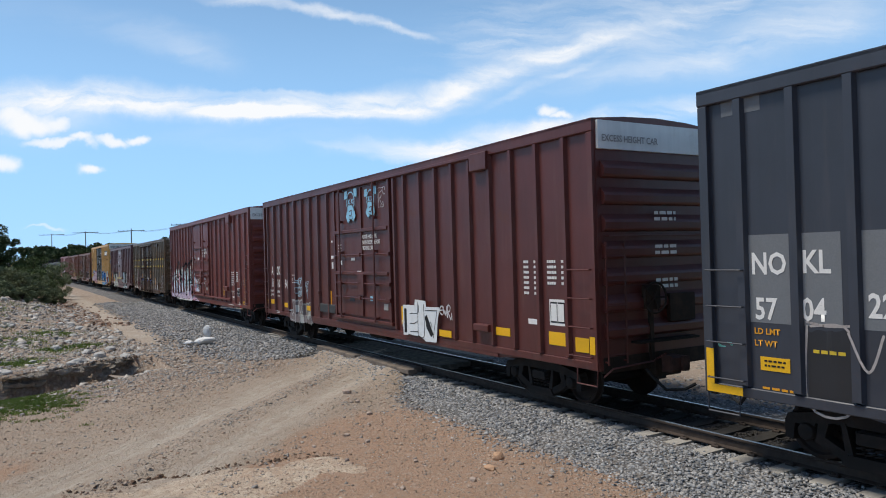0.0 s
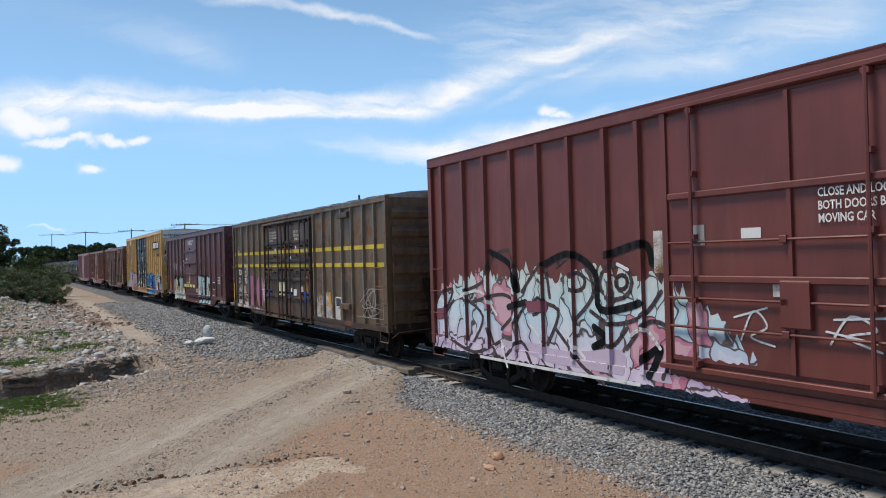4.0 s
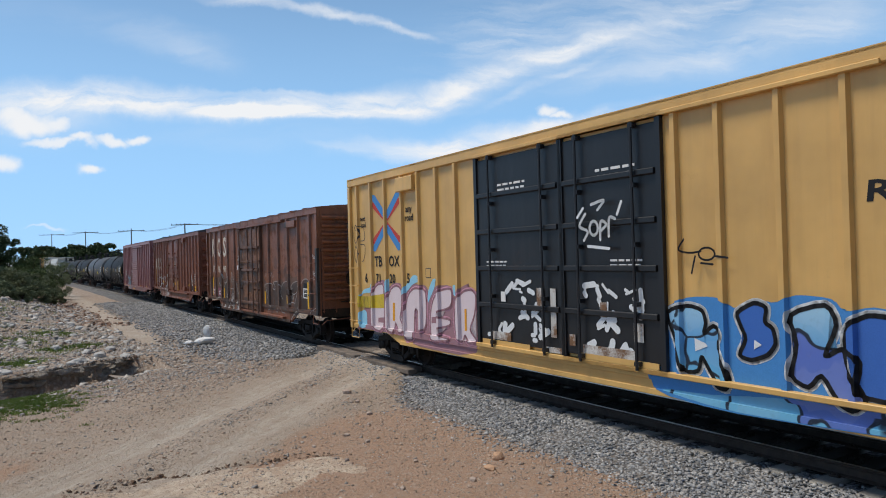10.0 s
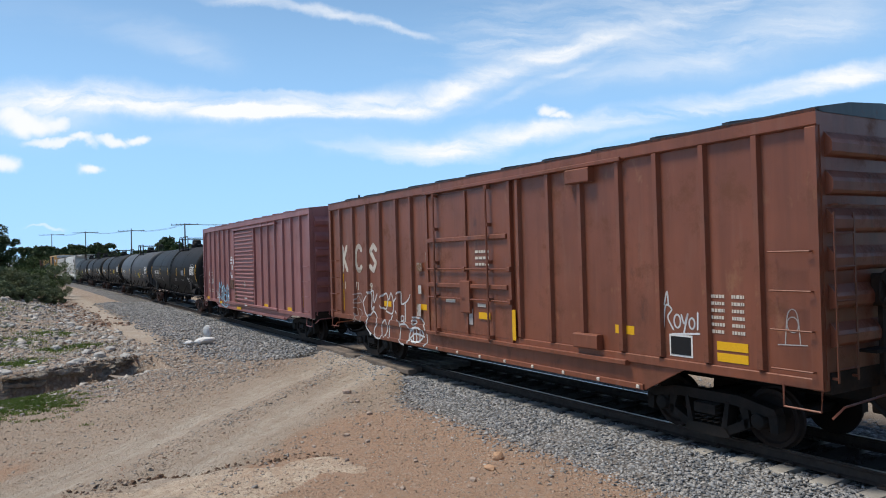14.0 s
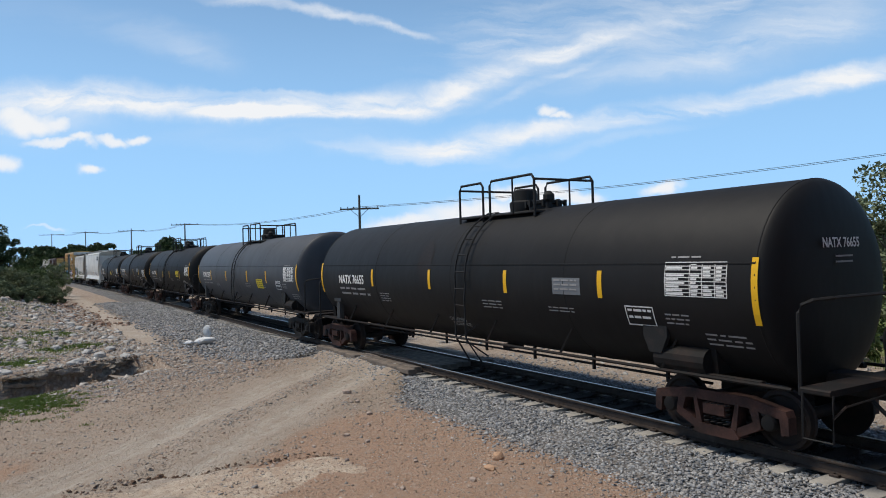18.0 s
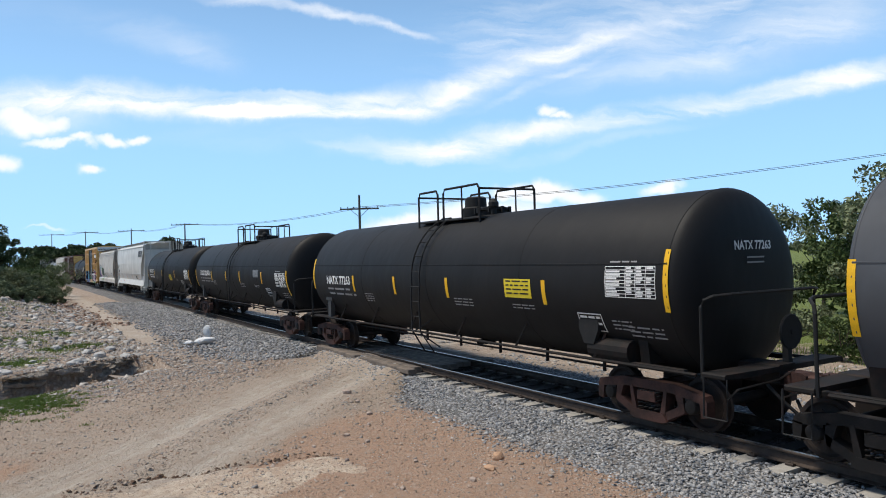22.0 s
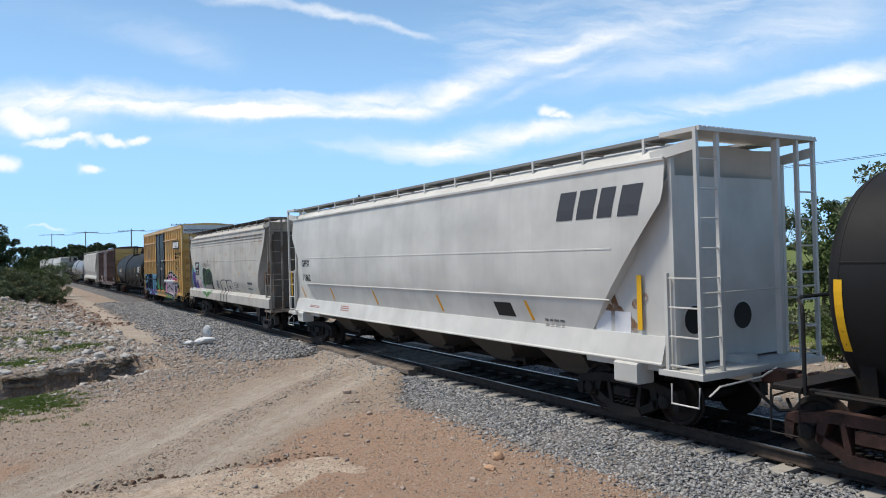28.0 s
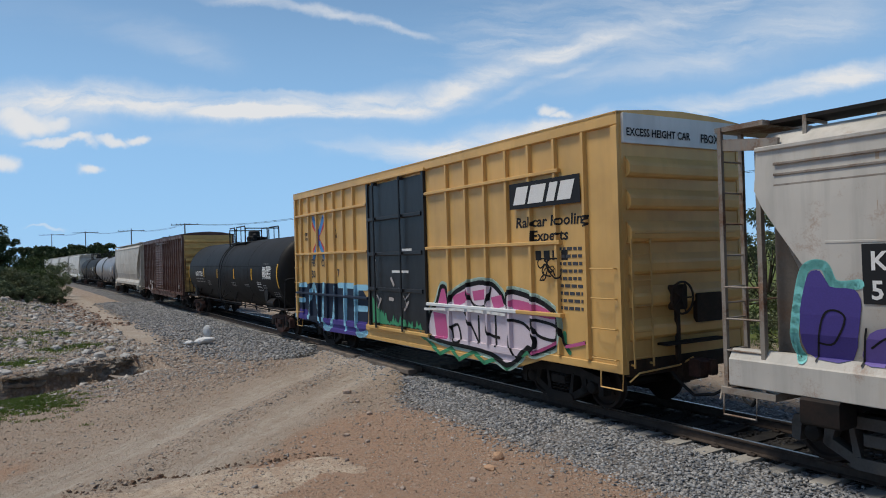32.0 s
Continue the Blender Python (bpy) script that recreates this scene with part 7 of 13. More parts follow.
        for x in (px - 0.62, px - 0.22):
            lad.bar((x, s * (r + 0.1), 1.04), (x + (0.14 if x > px - 0.4 else 0.05), s * 1.32, 0.52), 0.03, 0.03)
            lad.bar((x, s * (r + 0.1), 1.0), (x + 0.3, s * 1.25, 0.66 if x > px - 0.4 else 1.3), 0.03, 0.03)
        part("side_ladder", lad, g, car)
    # frame: stub sills, saddles, running boards
    for k in (-1, 1):
        part("stub_sill", MB().bbox(min(k * (h - 2.6), k * (h + 0.95)), max(k * (h - 2.6), k * (h + 0.95)), -0.2, 0.2, 0.78, 1.08, 0.02), M["frame"], car)
        part("end_beam", MB().bbox(min(k * (h + 0.55), k * (h + 0.95)), max(k * (h + 0.55), k * (h + 0.95)), -1.45, 1.45, 0.98, 1.06, 0.02), M["frame"], car)
        x = k * pivot - set_back
        part("saddle", MB().prism_yz([(-1.15, 1.0), (1.15, 1.0), (1.25, 1.75), (0.7, 1.25), (0, 1.1), (-0.7, 1.25), (-1.25, 1.75)], x - 0.10, x + 0.10), M["frame"], car)
        for s in (-1, 1):
            part("side_bearer", MB().bbox(x - 0.9, x + 0.9, s * 1.25 - 0.05, s * 1.25 + 0.05, 0.94, 1.02, 0.01), M["frame"], car)
    for s in (-1, 1):
        rb = MB().tube([(-h - 0.4, s * 1.38, 0.99), (h + 0.4, s * 1.38, 0.99)], 0.028, 6)
        for x in np.linspace(-h + 1.8, h - 1.8, 6):
            rb.bar((x, s * 1.38, 0.99), (x + 0.25, s * 1.22, 1.55), 0.04, 0.04)
        part("side_rail", rb, M["frame"], car)
    pipe = MB().tube([(-h + 1.5, -0.55, 0.72), (h - 1.5, -0.55, 0.72)], 0.025, 5)
    for x in np.linspace(-h + 2.4, h - 2.4, 7):
        pipe.bar((x, -0.55, 0.62), (x, -0.55, 1.05), 0.05, 0.05)
    part("brake_pipe", pipe, M["frame"], car)
    part("outlet_valve", MB().tube([(0.3, 0, zc - r), (0.3, 0, 0.72)], 0.13, 12).bbox(0.16, 0.44, -0.2, 0.2, 0.66, 0.76, 0.02), M["frame"], car)
    part("brake_cylinder", MB().tube([(h - 1.95, -1.18, 1.17), (h - 1.0, -1.18, 1.17)], 0.2, 14).box(h - 1.6, h - 1.3, -1.24, -0.9, 0.94, 1.2), M["frame"], car)
    part("bracket", MB().prism([(h - 2.02, 1.25), (h - 1.78, 1.25), (h - 1.66, 1.5), (h - 1.66, 1.7), (h - 2.14, 1.7), (h - 2.14, 1.5)], -1.38, -1.30), M["bar_black"], car)
    sb = MB().bbox(-h + 0.58, -h + 1.08, -1.36, -1.16, 1.52, 1.8, 0.02)
    sb.bbox(-h + 0.72, -h + 0.94, -1.34, -1.2, 1.0, 1.54, 0.02)
    part("side_bracket", sb, M["bracket"], car)
    # end railings
    for k in (-1, 1):
        x = k * (h + 0.78)
        er = MB()
        for s in (-1, 1):
            er.tube([(x - k * 0.25, s * 1.40, 0.95), (x - k * 0.25, s * 1.40, 2.0), (x - k * 0.22, s * 1.37, 2.1), (x - k * 0.12, s * 1.28, 2.16), (x, s * 1.0, 2.18)], 0.026, 6)
        er.tube([(x, -1.02, 2.18), (x, 1.02, 2.18)], 0.026, 6)
        part("end_railing", er, g, car)
        part("end_step", MB().tube([(x - 0.2, -1.44, 1.0), (x - 0.2, -1.46, 0.42), (x + 0.2, -1.46, 0.42), (x + 0.2, -1.44, 1.0)], 0.016, 5), g, car)
        end_gear(car, k * (h + 0.93), k, M["frame"])
    hb = part("hand_brake", MB().turned([(0, 0.26), (0.03, 0.28), (0.05, 0.26)], "x", (h + 0.86, 0.2, 1.55), 16).turned([(-0.15, 0.04), (0.06, 0.04)], "x", (h + 0.86, 0.2, 1.55), 8).bar((h + 0.82, 0.2, 1.05), (h + 0.82, 0.2, 1.6), 0.1, 0.1), M["bar_black"], car)
    for k in (-1, 1):
        truck(car, pivot * k - set_back, truck_mat)
    return car


def shell_patch(x0, x1, z0, z1, r, zc, lift, n=6):
    """A patch of paint lying on the tank's round flank."""
    mb, vs = MB(), []
    a0, a1 = math.asin(max(-1, min(1, (z0 - zc) / r))), math.asin(max(-1, min(1, (z1 - zc) / r)))
    for i in range(n + 1):
        a = a0 + (a1 - a0) * i / n
        for x in (x0, x1):
            vs.append((x, -(r + lift) * math.cos(a), zc + (r + lift) * math.sin(a)))
    return mb.add(vs, [(2 * i, 2 * i + 1, 2 * i + 3, 2 * i + 2) for i in range(n)])


def on_shell(me, r, zc, lift):
    """Wraps flat lettering onto the tank."""
    co = np.empty(len(me.vertices) * 3, np.float32)
    me.vertices.foreach_get("co", co)
    co = co.reshape(-1, 3)
    a = (co[:, 2] - zc) / r
    co[:, 1] = -(r + lift) * np.cos(a)
    co[:, 2] = zc + (r + lift) * np.sin(a)
    me.vertices.foreach_set("co", co.ravel())
    return me


def tank_text(car, body, x, z, size, r=1.52, zc=2.31, squeeze=0.85, mat=None, width=None):
    me = text_mesh(body, size, mat or M["white"], squeeze)
    if width:
        me.transform(Matrix.Scale(width / max(v.co.x for v in me.vertices), 4, (1, 0, 0)))
    me.transform(Matrix.Translation((x, 0, z)))
    return part("lettering", on_shell(me, r, zc, 0.006), mat or M["white"], car)


def tank_lines(car, rows, x, z, w, h, seed, r=1.52, zc=2.31, mat=None, frame_it=False):
    rng, mb = random.Random(seed), MB()
    step = h / rows
    for i in range(rows):
        cx = x
        while cx < x + w * 0.95:
            e = min(cx + rng.uniform(0.12, 0.4) * w, x + w)
            q = shell_patch(cx, e, z - i * step - step * 0.36, z - i * step, r, zc, 0.006, 1)
            mb.add(q.v, q.f)
            cx = e + w * 0.06
    if frame_it:
        for a, b, c, d in ((x - 0.05, x + w + 0.05, z + 0.03, z + 0.05), (x - 0.05, x + w + 0.05, z - h - 0.05, z - h - 0.03), (x - 0.05, x - 0.03, z - h - 0.05, z + 0.05), (x + w + 0.03, x + w + 0.05, z - h - 0.05, z + 0.05)):
            q = shell_patch(a, b, c, d, r, zc, 0.0055, 3)
            mb.add(q.v, q.f)
    return tagged(part("stencil_text", mb, mat or M["white"], car), kind="stuff")


def data_table(car, x, z, w, h, seed, r=1.52, zc=2.31):
    """A white-ruled table of small illegible entries."""
    rng, mb = random.Random(seed), MB()

    def put(a, b, c, d, lift=0.006):
        q = shell_patch(a, b, c, d, r, zc, lift, 2)
        mb.add(q.v, q.f)

    rows, cols = 9, (0.0, 0.42, 0.62, 0.82, 1.0)
    for k in range(rows + 1):
        zz = z + h * k / rows
        put(x, x + w, zz - 0.006, zz + 0.006)
    for c in cols:
        put(x + w * c - 0.006, x + w * c + 0.006, z, z + h)
    for k in range(rows):
        for a, b in zip(cols, cols[1:]):
            if rng.random() < 0.85:
                zz = z + h * (k + 0.3) / rows
                e = rng.uniform(0.55, 0.9)
                put(x + w * (a + 0.02), x + w * (a + 0.02 + (b - a - 0.04) * e), zz, zz + 0.028)
    return tagged(part("data_table", mb, M["white"], car, "white-ruled stencilled data table"), kind="stuff")


def tank_marks(car, h, body, seed, at=(-6.45, 2.13, 1.75), notice=None, table=(6.3, 2.14, 1.1), box=(5.34, 1.66), stripes=(), ends=(1.8, 2.72), mid=(2.07, 2.53), faded=None, bold=False, r=1.52, zc=2.31, dish=0.38):
    """Reflector strips, reporting mark, data panels and notices on the near flank."""
    for x in (-h - 0.02, h):
        part("reflector_strip", shell_patch(x - 0.05, x + 0.05, ends[0], ends[1], r, zc, 0.007), M["stripe"], car, "yellow reflective strip")
    for x in stripes:
        part("reflector_strip", shell_patch(x - 0.055, x + 0.055, mid[0], mid[1], r, zc, 0.007), M["stripe"], car, "yellow reflective strip")
    x, z, w = at
    tank_text(car, body, x, z, 0.25, r, zc, 0.72, width=w)
    for k, (a, b) in enumerate(((0.02, 1.0), (0.06, 1.12))):
        tank_lines(car, 1, x + a, z - 0.12 - 0.15 * k, w * b, 0.19 if bold else 0.15, seed + 20 + k, r, zc, M["white"] if bold else M["grey_mark"])
    data_table(car, table[0], table[1], table[2], 0.5, seed + 1, r, zc)
    tank_lines(car, 1, table[0] + 0.1, table[1] + 0.59, 0.6, 0.07, seed + 2, r, zc, M["grey_mark"])
    tank_lines(car, 4, x + 2.7, z - 0.22, 0.55, 0.26, seed + 3, r, zc, M["grey_mark"])
    tank_lines(car, 3, 1.2, 1.9, 0.75, 0.2, seed + 4, r, zc, M["grey_mark"])
    tank_lines(car, 2, 3.4, 1.86, 0.7, 0.12, seed + 5, r, zc, M["grey_mark"])
    tank_lines(car, 3, box[0] + 0.85, box[1] + 0.22, 0.45, 0.2, seed + 6, r, zc, M["grey_mark"])
    tank_lines(car, 2, box[0] + 0.08, box[1] + 0.26, 0.5, 0.22, seed + 7, r, zc, frame_it=True)
    tank_lines(car, 3, h - 0.95, 1.62, 0.75, 0.22, seed + 8, r, zc, M["grey_mark"])
    if faded:
        part("faded_panel", shell_patch(faded[0], faded[0] + 0.75, faded[1], faded[1] + 0.3, r, zc, 0.004), M["patch"], car, "faded grey stencil panel")
        tank_lines(car, 3, faded[0] + 0.05, faded[1] + 0.27, 0.62, 0.24, seed + 10, r + 0.004, zc, M["grey_mark"])
    # marks on the leading head
    part("head_lettering", text_mesh(body, 0.14, M["white"], 0.85), M["white"], car, at=Matrix.Translation((h + dish + 0.03, -0.42, zc + 0.52)) @ pose(0, 0, 0, -3, 0, 90))
    for k in range(2):
        part("head_stencil", MB().box(0, 0.42, -0.004, 0, 0, 0.025), M["grey_mark"], car, at=Matrix.Translation((h + dish + 0.03, -0.12, zc + 0.38 - 0.08 * k)) @ pose(0, 0, 0, 0, 0, 90))
    if notice:
        part("notice", shell_patch(notice[0], notice[0] + 0.86, notice[1], notice[1] + 0.37, r, zc, 0.007), M["notice"], car, "yellow notice panel")
        tank_lines(car, 4, notice[0] + 0.06, notice[1] + 0.34, 0.74, 0.32, seed + 9, r + 0.004, zc, M["black"])


# ---- covered hoppers ----
def comb(y0, y1, step, wide, z0, zg, z1, x0, x1):
    """A grating: one plate with raised bars along x."""
    poly, y = [(y0, z0)], y0
    up = []
    while y < y1 - wide * 0.5:
        up += [(y, z1), (min(y + wide, y1), z1), (min(y + wide, y1), zg), (min(y + step, y1), zg)]
        y += step
    return MB().prism_yz([(y1, z0), (y0, z0)] + up[:-1], x0, x1)



def hug_side(car, profile):
    """Lays thin painted marks onto the curved near side of a hopper."""
    zs, ys = [q[0] for q in profile], [q[1] for q in profile]
    for ob in car.children_recursive:
        if ob.type != "MESH" or ob.data.users > 1:
            continue
        if "draped" in ob.data or not ob.name.startswith(("graffiti", "paint_block", "paint_smear", "lettering", "black_panel", "reflector", "inspection", "logo", "stencil", "tag", "rust_streak")):
            continue
        m = ob.matrix_basis
        inv = m.inverted()
        for v in ob.data.vertices:
            w = m @ v.co
            depth = 0.003 + 0.25 * max(0.0, min(0.05, -w.y - 1.55))
            w.y = -float(np.interp(w.z, zs, ys)) - depth
            v.co = inv @ w


def hopper_car(front, back, mat, label, top=4.25, zsill=1.05, round_end=False, bays=(-5.3, -2.7, 0.15, 3.0, 5.4), reach=1.0, roof_z=4.52, rail_mat=None, knee=2.02, board_mat=None, lip=(0.26, 0.455, 1.385)):
    L = front - back
    h = L / 2
    pivot = h - 1.95
    car = new_car("hopper_car", front, back, label, "hopper car", pivot)
    rail_mat = rail_mat or mat
    # bulging body: section in y, z, with slope sheets rising towards the ends
    sec = [(1.36, zsill + 0.16), (lip[2] - 0.015, zsill + lip[1] + 0.005), (1.50, knee), (1.53, knee + 0.25), (1.548, knee + 0.6), (1.55, 2.9), (1.53, 3.6), (1.46, top), (1.18, top + 0.24), (0.7, roof_z - 0.05), (0, roof_z)]
    fine = []
    for p, q in zip(sec, sec[1:]):
        m = max(1, int(abs(q[1] - p[1]) / 0.18))
        fine += [(p[0] + (q[0] - p[0]) * i / m, p[1] + (q[1] - p[1]) * i / m) for i in range(m)]
    sec = fine + [sec[-1]]
    ring = [(-a, b) for a, b in sec] + [(a, b) for a, b in sec[-2::-1]]
    n = len(ring)
    stations = 9
    vs, fs = [], []
    body_end, slope = h - 0.62, 1.75 if round_end else 2.02

    def cut(z):
        """How far the end sheet stands back at a height."""
        zt = 3.6 if round_end else 3.65
        if z >= zt:
            return 0.0
        t = (zt - z) / (zt - zsill - 0.16)
        if round_end:
            return 1.05 * math.sin(min(1.0, t * 1.25) * math.pi * 0.5) ** 1.3
        return slope * t
    for i in range(stations):
        k = -1 + 2 * i / (stations - 1)
        for y, z in ring:
            vs.append(((body_end - cut(z)) * k, y, z))
    for i in range(stations - 1):
        fs += [(i * n + j, i * n + (j + 1) % n, (i + 1) * n + (j + 1) % n, (i + 1) * n + j) for j in range(n)]
    fs += [tuple(range(n - 1, -1, -1)), tuple(range((stations - 1) * n, stations * n))]
    body = part("hopper_body", MB().add(vs, fs), mat, car, smooth=True)
    body.data.set_sharp_from_angle(angle=radians(14))
    seam = MB()
    for s in (-1, 1):
        seam.bbox(-body_end, body_end, min(s * 1.45, s * 1.50), max(s * 1.45, s * 1.50), top - 0.03, top + 0.03, 0.01)
        seam.bbox(-body_end + slope * 0.55, body_end - slope * 0.55, min(s * 1.547, s * 1.556), max(s * 1.547, s * 1.556), 2.88, 2.91, 0.003)
    part("side_seam", seam, mat, body)
    if not round_end:
        part("knee_ridge", MB().bbox(-body_end + slope * 0.6, body_end - slope * 0.6, -1.522, -1.49, knee + 0.01, knee + 0.035, 0.006), mat, body)
    for x in (-body_end * 0.45, body_end * 0.45):
        part("side_seam", MB().box(x - 0.006, x + 0.006, -1.5535, -1.5, knee + 0.62, 2.88), mat, body)
    for s in (-1, 1):
        part("side_sill", MB().prism_yz([(s * 1.30, zsill + 0.02), (s * 1.51, zsill + 0.02), (s * 1.52, zsill + 0.03), (s * 1.52, zsill + lip[0] - 0.02), (s * 1.50, zsill + lip[0]), (s * lip[2], zsill + lip[1]), (s * 1.30, zsill + lip[1])], -h + (0.14 if round_end else 0.75), h - (0.14 if round_end else 0.75)), mat, car)
    # end frames: plates, corner posts, ladders, platforms
    for k in (-1, 1):
        x = k * (h - 0.62)
        for s in (-1, 1):
            shear = MB()
            pl = [(k * (h - 0.66), zsill - 0.1), (k * (h - 2.6), zsill - 0.1), (k * (h - 2.75), zsill + 0.5), (k * (h - 0.95), 3.7), (k * (h - 0.66), 4.0)]
            shear.prism(pl, s * 1.33 - 0.012, s * 1.33 + 0.012)
            if round_end:
                # recessed sheets take the colour that holds the recess's shade
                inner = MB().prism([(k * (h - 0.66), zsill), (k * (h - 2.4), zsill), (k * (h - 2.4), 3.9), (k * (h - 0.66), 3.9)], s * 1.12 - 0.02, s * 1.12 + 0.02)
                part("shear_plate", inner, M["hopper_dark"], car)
            else:
                part("shear_plate", shear, mat, car)
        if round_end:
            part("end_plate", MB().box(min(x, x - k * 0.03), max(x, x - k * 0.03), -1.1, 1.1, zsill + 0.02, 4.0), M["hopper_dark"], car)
        if not round_end:
            endp = MB().box(min(x, x - k * 0.03), max(x, x - k * 0.03), -1.32, 1.32, zsill + 0.02, 4.0)
            for y in (-0.92, 0.25):
                endp.turned([(0.0, 0.225), (0.012, 0.25), (0.02, 0.225)], "x", (x + (0 if k > 0 else -0.02), y, 1.75), 18)
            part("end_plate", endp, mat, car)
            for y in (-0.92, 0.25):
                part("round_hole", MB().turned([(0, 0.22), (0.006, 0.22)], "x", (x + (0.022 if k > 0 else -0.028), y, 1.75), 18), M["black"], car, "dark round opening in the end plate")
        xe = k * (h - 0.05)
        for s in (-1, 1):
            part("end_post", MB().bbox(min(x, x + k * 0.07), max(x, x + k * 0.07), s * 1.36 - 0.04, s * 1.36 + 0.04, zsill, roof_z - 0.25, 0.01), rail_mat, car)
        part("end_post", MB().bbox(xe - 0.05, xe + 0.05, 0.40, 0.48, zsill + 0.1, roof_z + 0.05, 0.01), rail_mat, car)
        for s in (-1, 1):
            lad = MB()
            for y in (s * 1.44, s * 0.98):
                lad.box(xe - 0.03, xe + 0.03, y - 0.03, y + 0.03, zsill - 0.1, roof_z + 0.12)
            for i in range(8):
                z = zsill + 0.05 + i * 0.44
                lad.tube([(xe, s * 0.98, z), (xe, s * 1.44, z)], 0.014, 5)
                if i < 4:
                    lad.tube([(xe, s * 1.46, z), (x - k * 0.05, s * 1.46, z)], 0.014, 5)
            lad.box(min(x, x - k * 0.06), max(x, x - k * 0.06), s * 1.46 - 0.03, s * 1.46 + 0.03, zsill - 0.1, zsill + 1.45)
            lad.bar((xe, s * 1.42, roof_z - 0.12), (x - k * 0.3, s * 1.42, roof_z - 0.22), 0.05, 0.16)
            part("end_ladder", lad, rail_mat, car)
        plat = MB().bbox(min(x - k * 0.2, xe + k * 0.06), max(x - k * 0.2, xe + k * 0.06), -1.5, 1.5, zsill - 0.12, zsill - 0.02, 0.01)
        plat.bbox(min(x, xe), max(x, xe), -0.3, 0.3, 0.78, zsill - 0.1, 0.02)
        part("end_platform", plat, rail_mat, car)
        part("roof_platform", comb(-1.45, 1.45, 0.1, 0.06, roof_z + 0.06, roof_z + 0.115, roof_z + 0.13, min(xe + k * 0.08, x - k * 0.1), max(xe + k * 0.08, x - k * 0.1)), rail_mat, car)
        rail = MB().tube([(xe, -1.44, zsill + 1.15), (xe, 1.44, zsill + 1.15)], 0.016, 5)
        part("grab_rail", rail, rail_mat, car)
        stirrup(car, k * (h - 0.3), -1.5, rail_mat)
        end_gear(car, k * (h + 0.02), k, rail_mat)
    # running boards and hatches on the roof
    for s in (-1, 1):
        y = s * 1.02
        part("running_board", comb(y - 0.27, y + 0.27, 0.15, 0.10, roof_z + 0.075, roof_z + 0.09, roof_z + 0.125, -h + 0.5, h - 0.5), board_mat or rail_mat, car)
        for x in np.linspace(-h + 1.2, h - 1.2, 12):
            br = MB().box(x - 0.025, x + 0.025, s * 1.28 - 0.012, s * 1.28 + 0.012, top + 0.10, roof_z + 0.12)
            br.bar((x, s * 1.28, roof_z + 0.07), (x, s * 0.8, roof_z + 0.05), 0.05, 0.03)
            part("board_bracket", br, rail_mat, car)
    hatch = MB().prism_yz([(-0.34, roof_z + 0.02), (0.34, roof_z + 0.02), (0.3, roof_z + 0.16), (-0.3, roof_z + 0.16)], -h + 1.6, h - 1.6)
    part("hatch_cover", hatch, mat, car)
    # discharge chutes with rounded foots, hung on a low beam
    for cx in bays:
        w = reach if abs(cx) < 5 else reach * 0.72
        chute = MB()
        levels = [(zsill + 0.15, w, 1.3), (0.62, 0.50 + 0.12 * (w - 0.72), 0.74), (0.52, 0.44, 0.66), (0.46, 0.36, 0.56)]
        vs = [(cx + a * i, b * k, z) for z, a, b in levels for i, k in ((-1, -1), (1, -1), (1, 1), (-1, 1))]
        chute.add(vs, [(0, 1, 2, 3), (15, 14, 13, 12)] + [(4 * r + q, 4 * r + q + 4, 4 * r + (q + 1) % 4 + 4, 4 * r + (q + 1) % 4) for r in range(3) for q in range(4)])
        chute = part("discharge_chute", chute, M["hopper_under"], car)
        part("outlet_gate", MB().bbox(cx - 0.5, cx + 0.5, -0.68, 0.68, 0.40, 0.455, 0.015), M["frame"], chute)
        part("gate_shaft", MB().bbox(cx + 0.5, cx + 1.1, -0.82, -0.74, 0.58, 0.64, 0.01).bbox(cx + 1.02, cx + 1.1, -0.9, -0.7, 0.52, 0.68, 0.01), M["frame"], chute)
    part("gate_beam", MB().bbox(bays[0], bays[-1], -0.08, 0.08, 0.38, 0.51, 0.015), M["frame"], car)
    fr = MB().bbox(-h + 0.3, h - 0.3, -0.18, 0.18, 0.78, zsill + 0.1, 0.02)
    for k in (-1, 1):
        fr.prism_yz([(-1.3, zsill - 0.1), (1.3, zsill - 0.1), (0.4, 0.75), (-0.4, 0.75)], k * pivot - 0.12, k * pivot + 0.12)
        fr.bbox(min(k * (h - 1.2), k * (h - 1.7)), max(k * (h - 1.2), k * (h - 1.7)), -1.58, -1.2, zsill - 0.32, zsill + 0.02, 0.03)
    part("underframe", fr, rail_mat if not round_end else M["frame"], car)
    for k in (-1, 1):
        truck(car, pivot * k, M["truck_grey"] if round_end else M["truck"])
    return car

# ---- the train, from its head backwards; places are metres along the line at the 16th second ----
def mark(car, x0, x1, z0, z1, mat, y=-1.556, name="painted_mark", label=""):
    return part(name, patch(MB(), x0, x1, z0, z1, y), mat, car, label)


def end_text(car, h, body, y, z, size, mat, squeeze=0.9):
    return part("end_lettering", text_mesh(body, size, mat, squeeze), mat, car, at=Matrix.Translation((h + 0.062, y, z)) @ pose(0, 0, 0, 0, 0, 90))


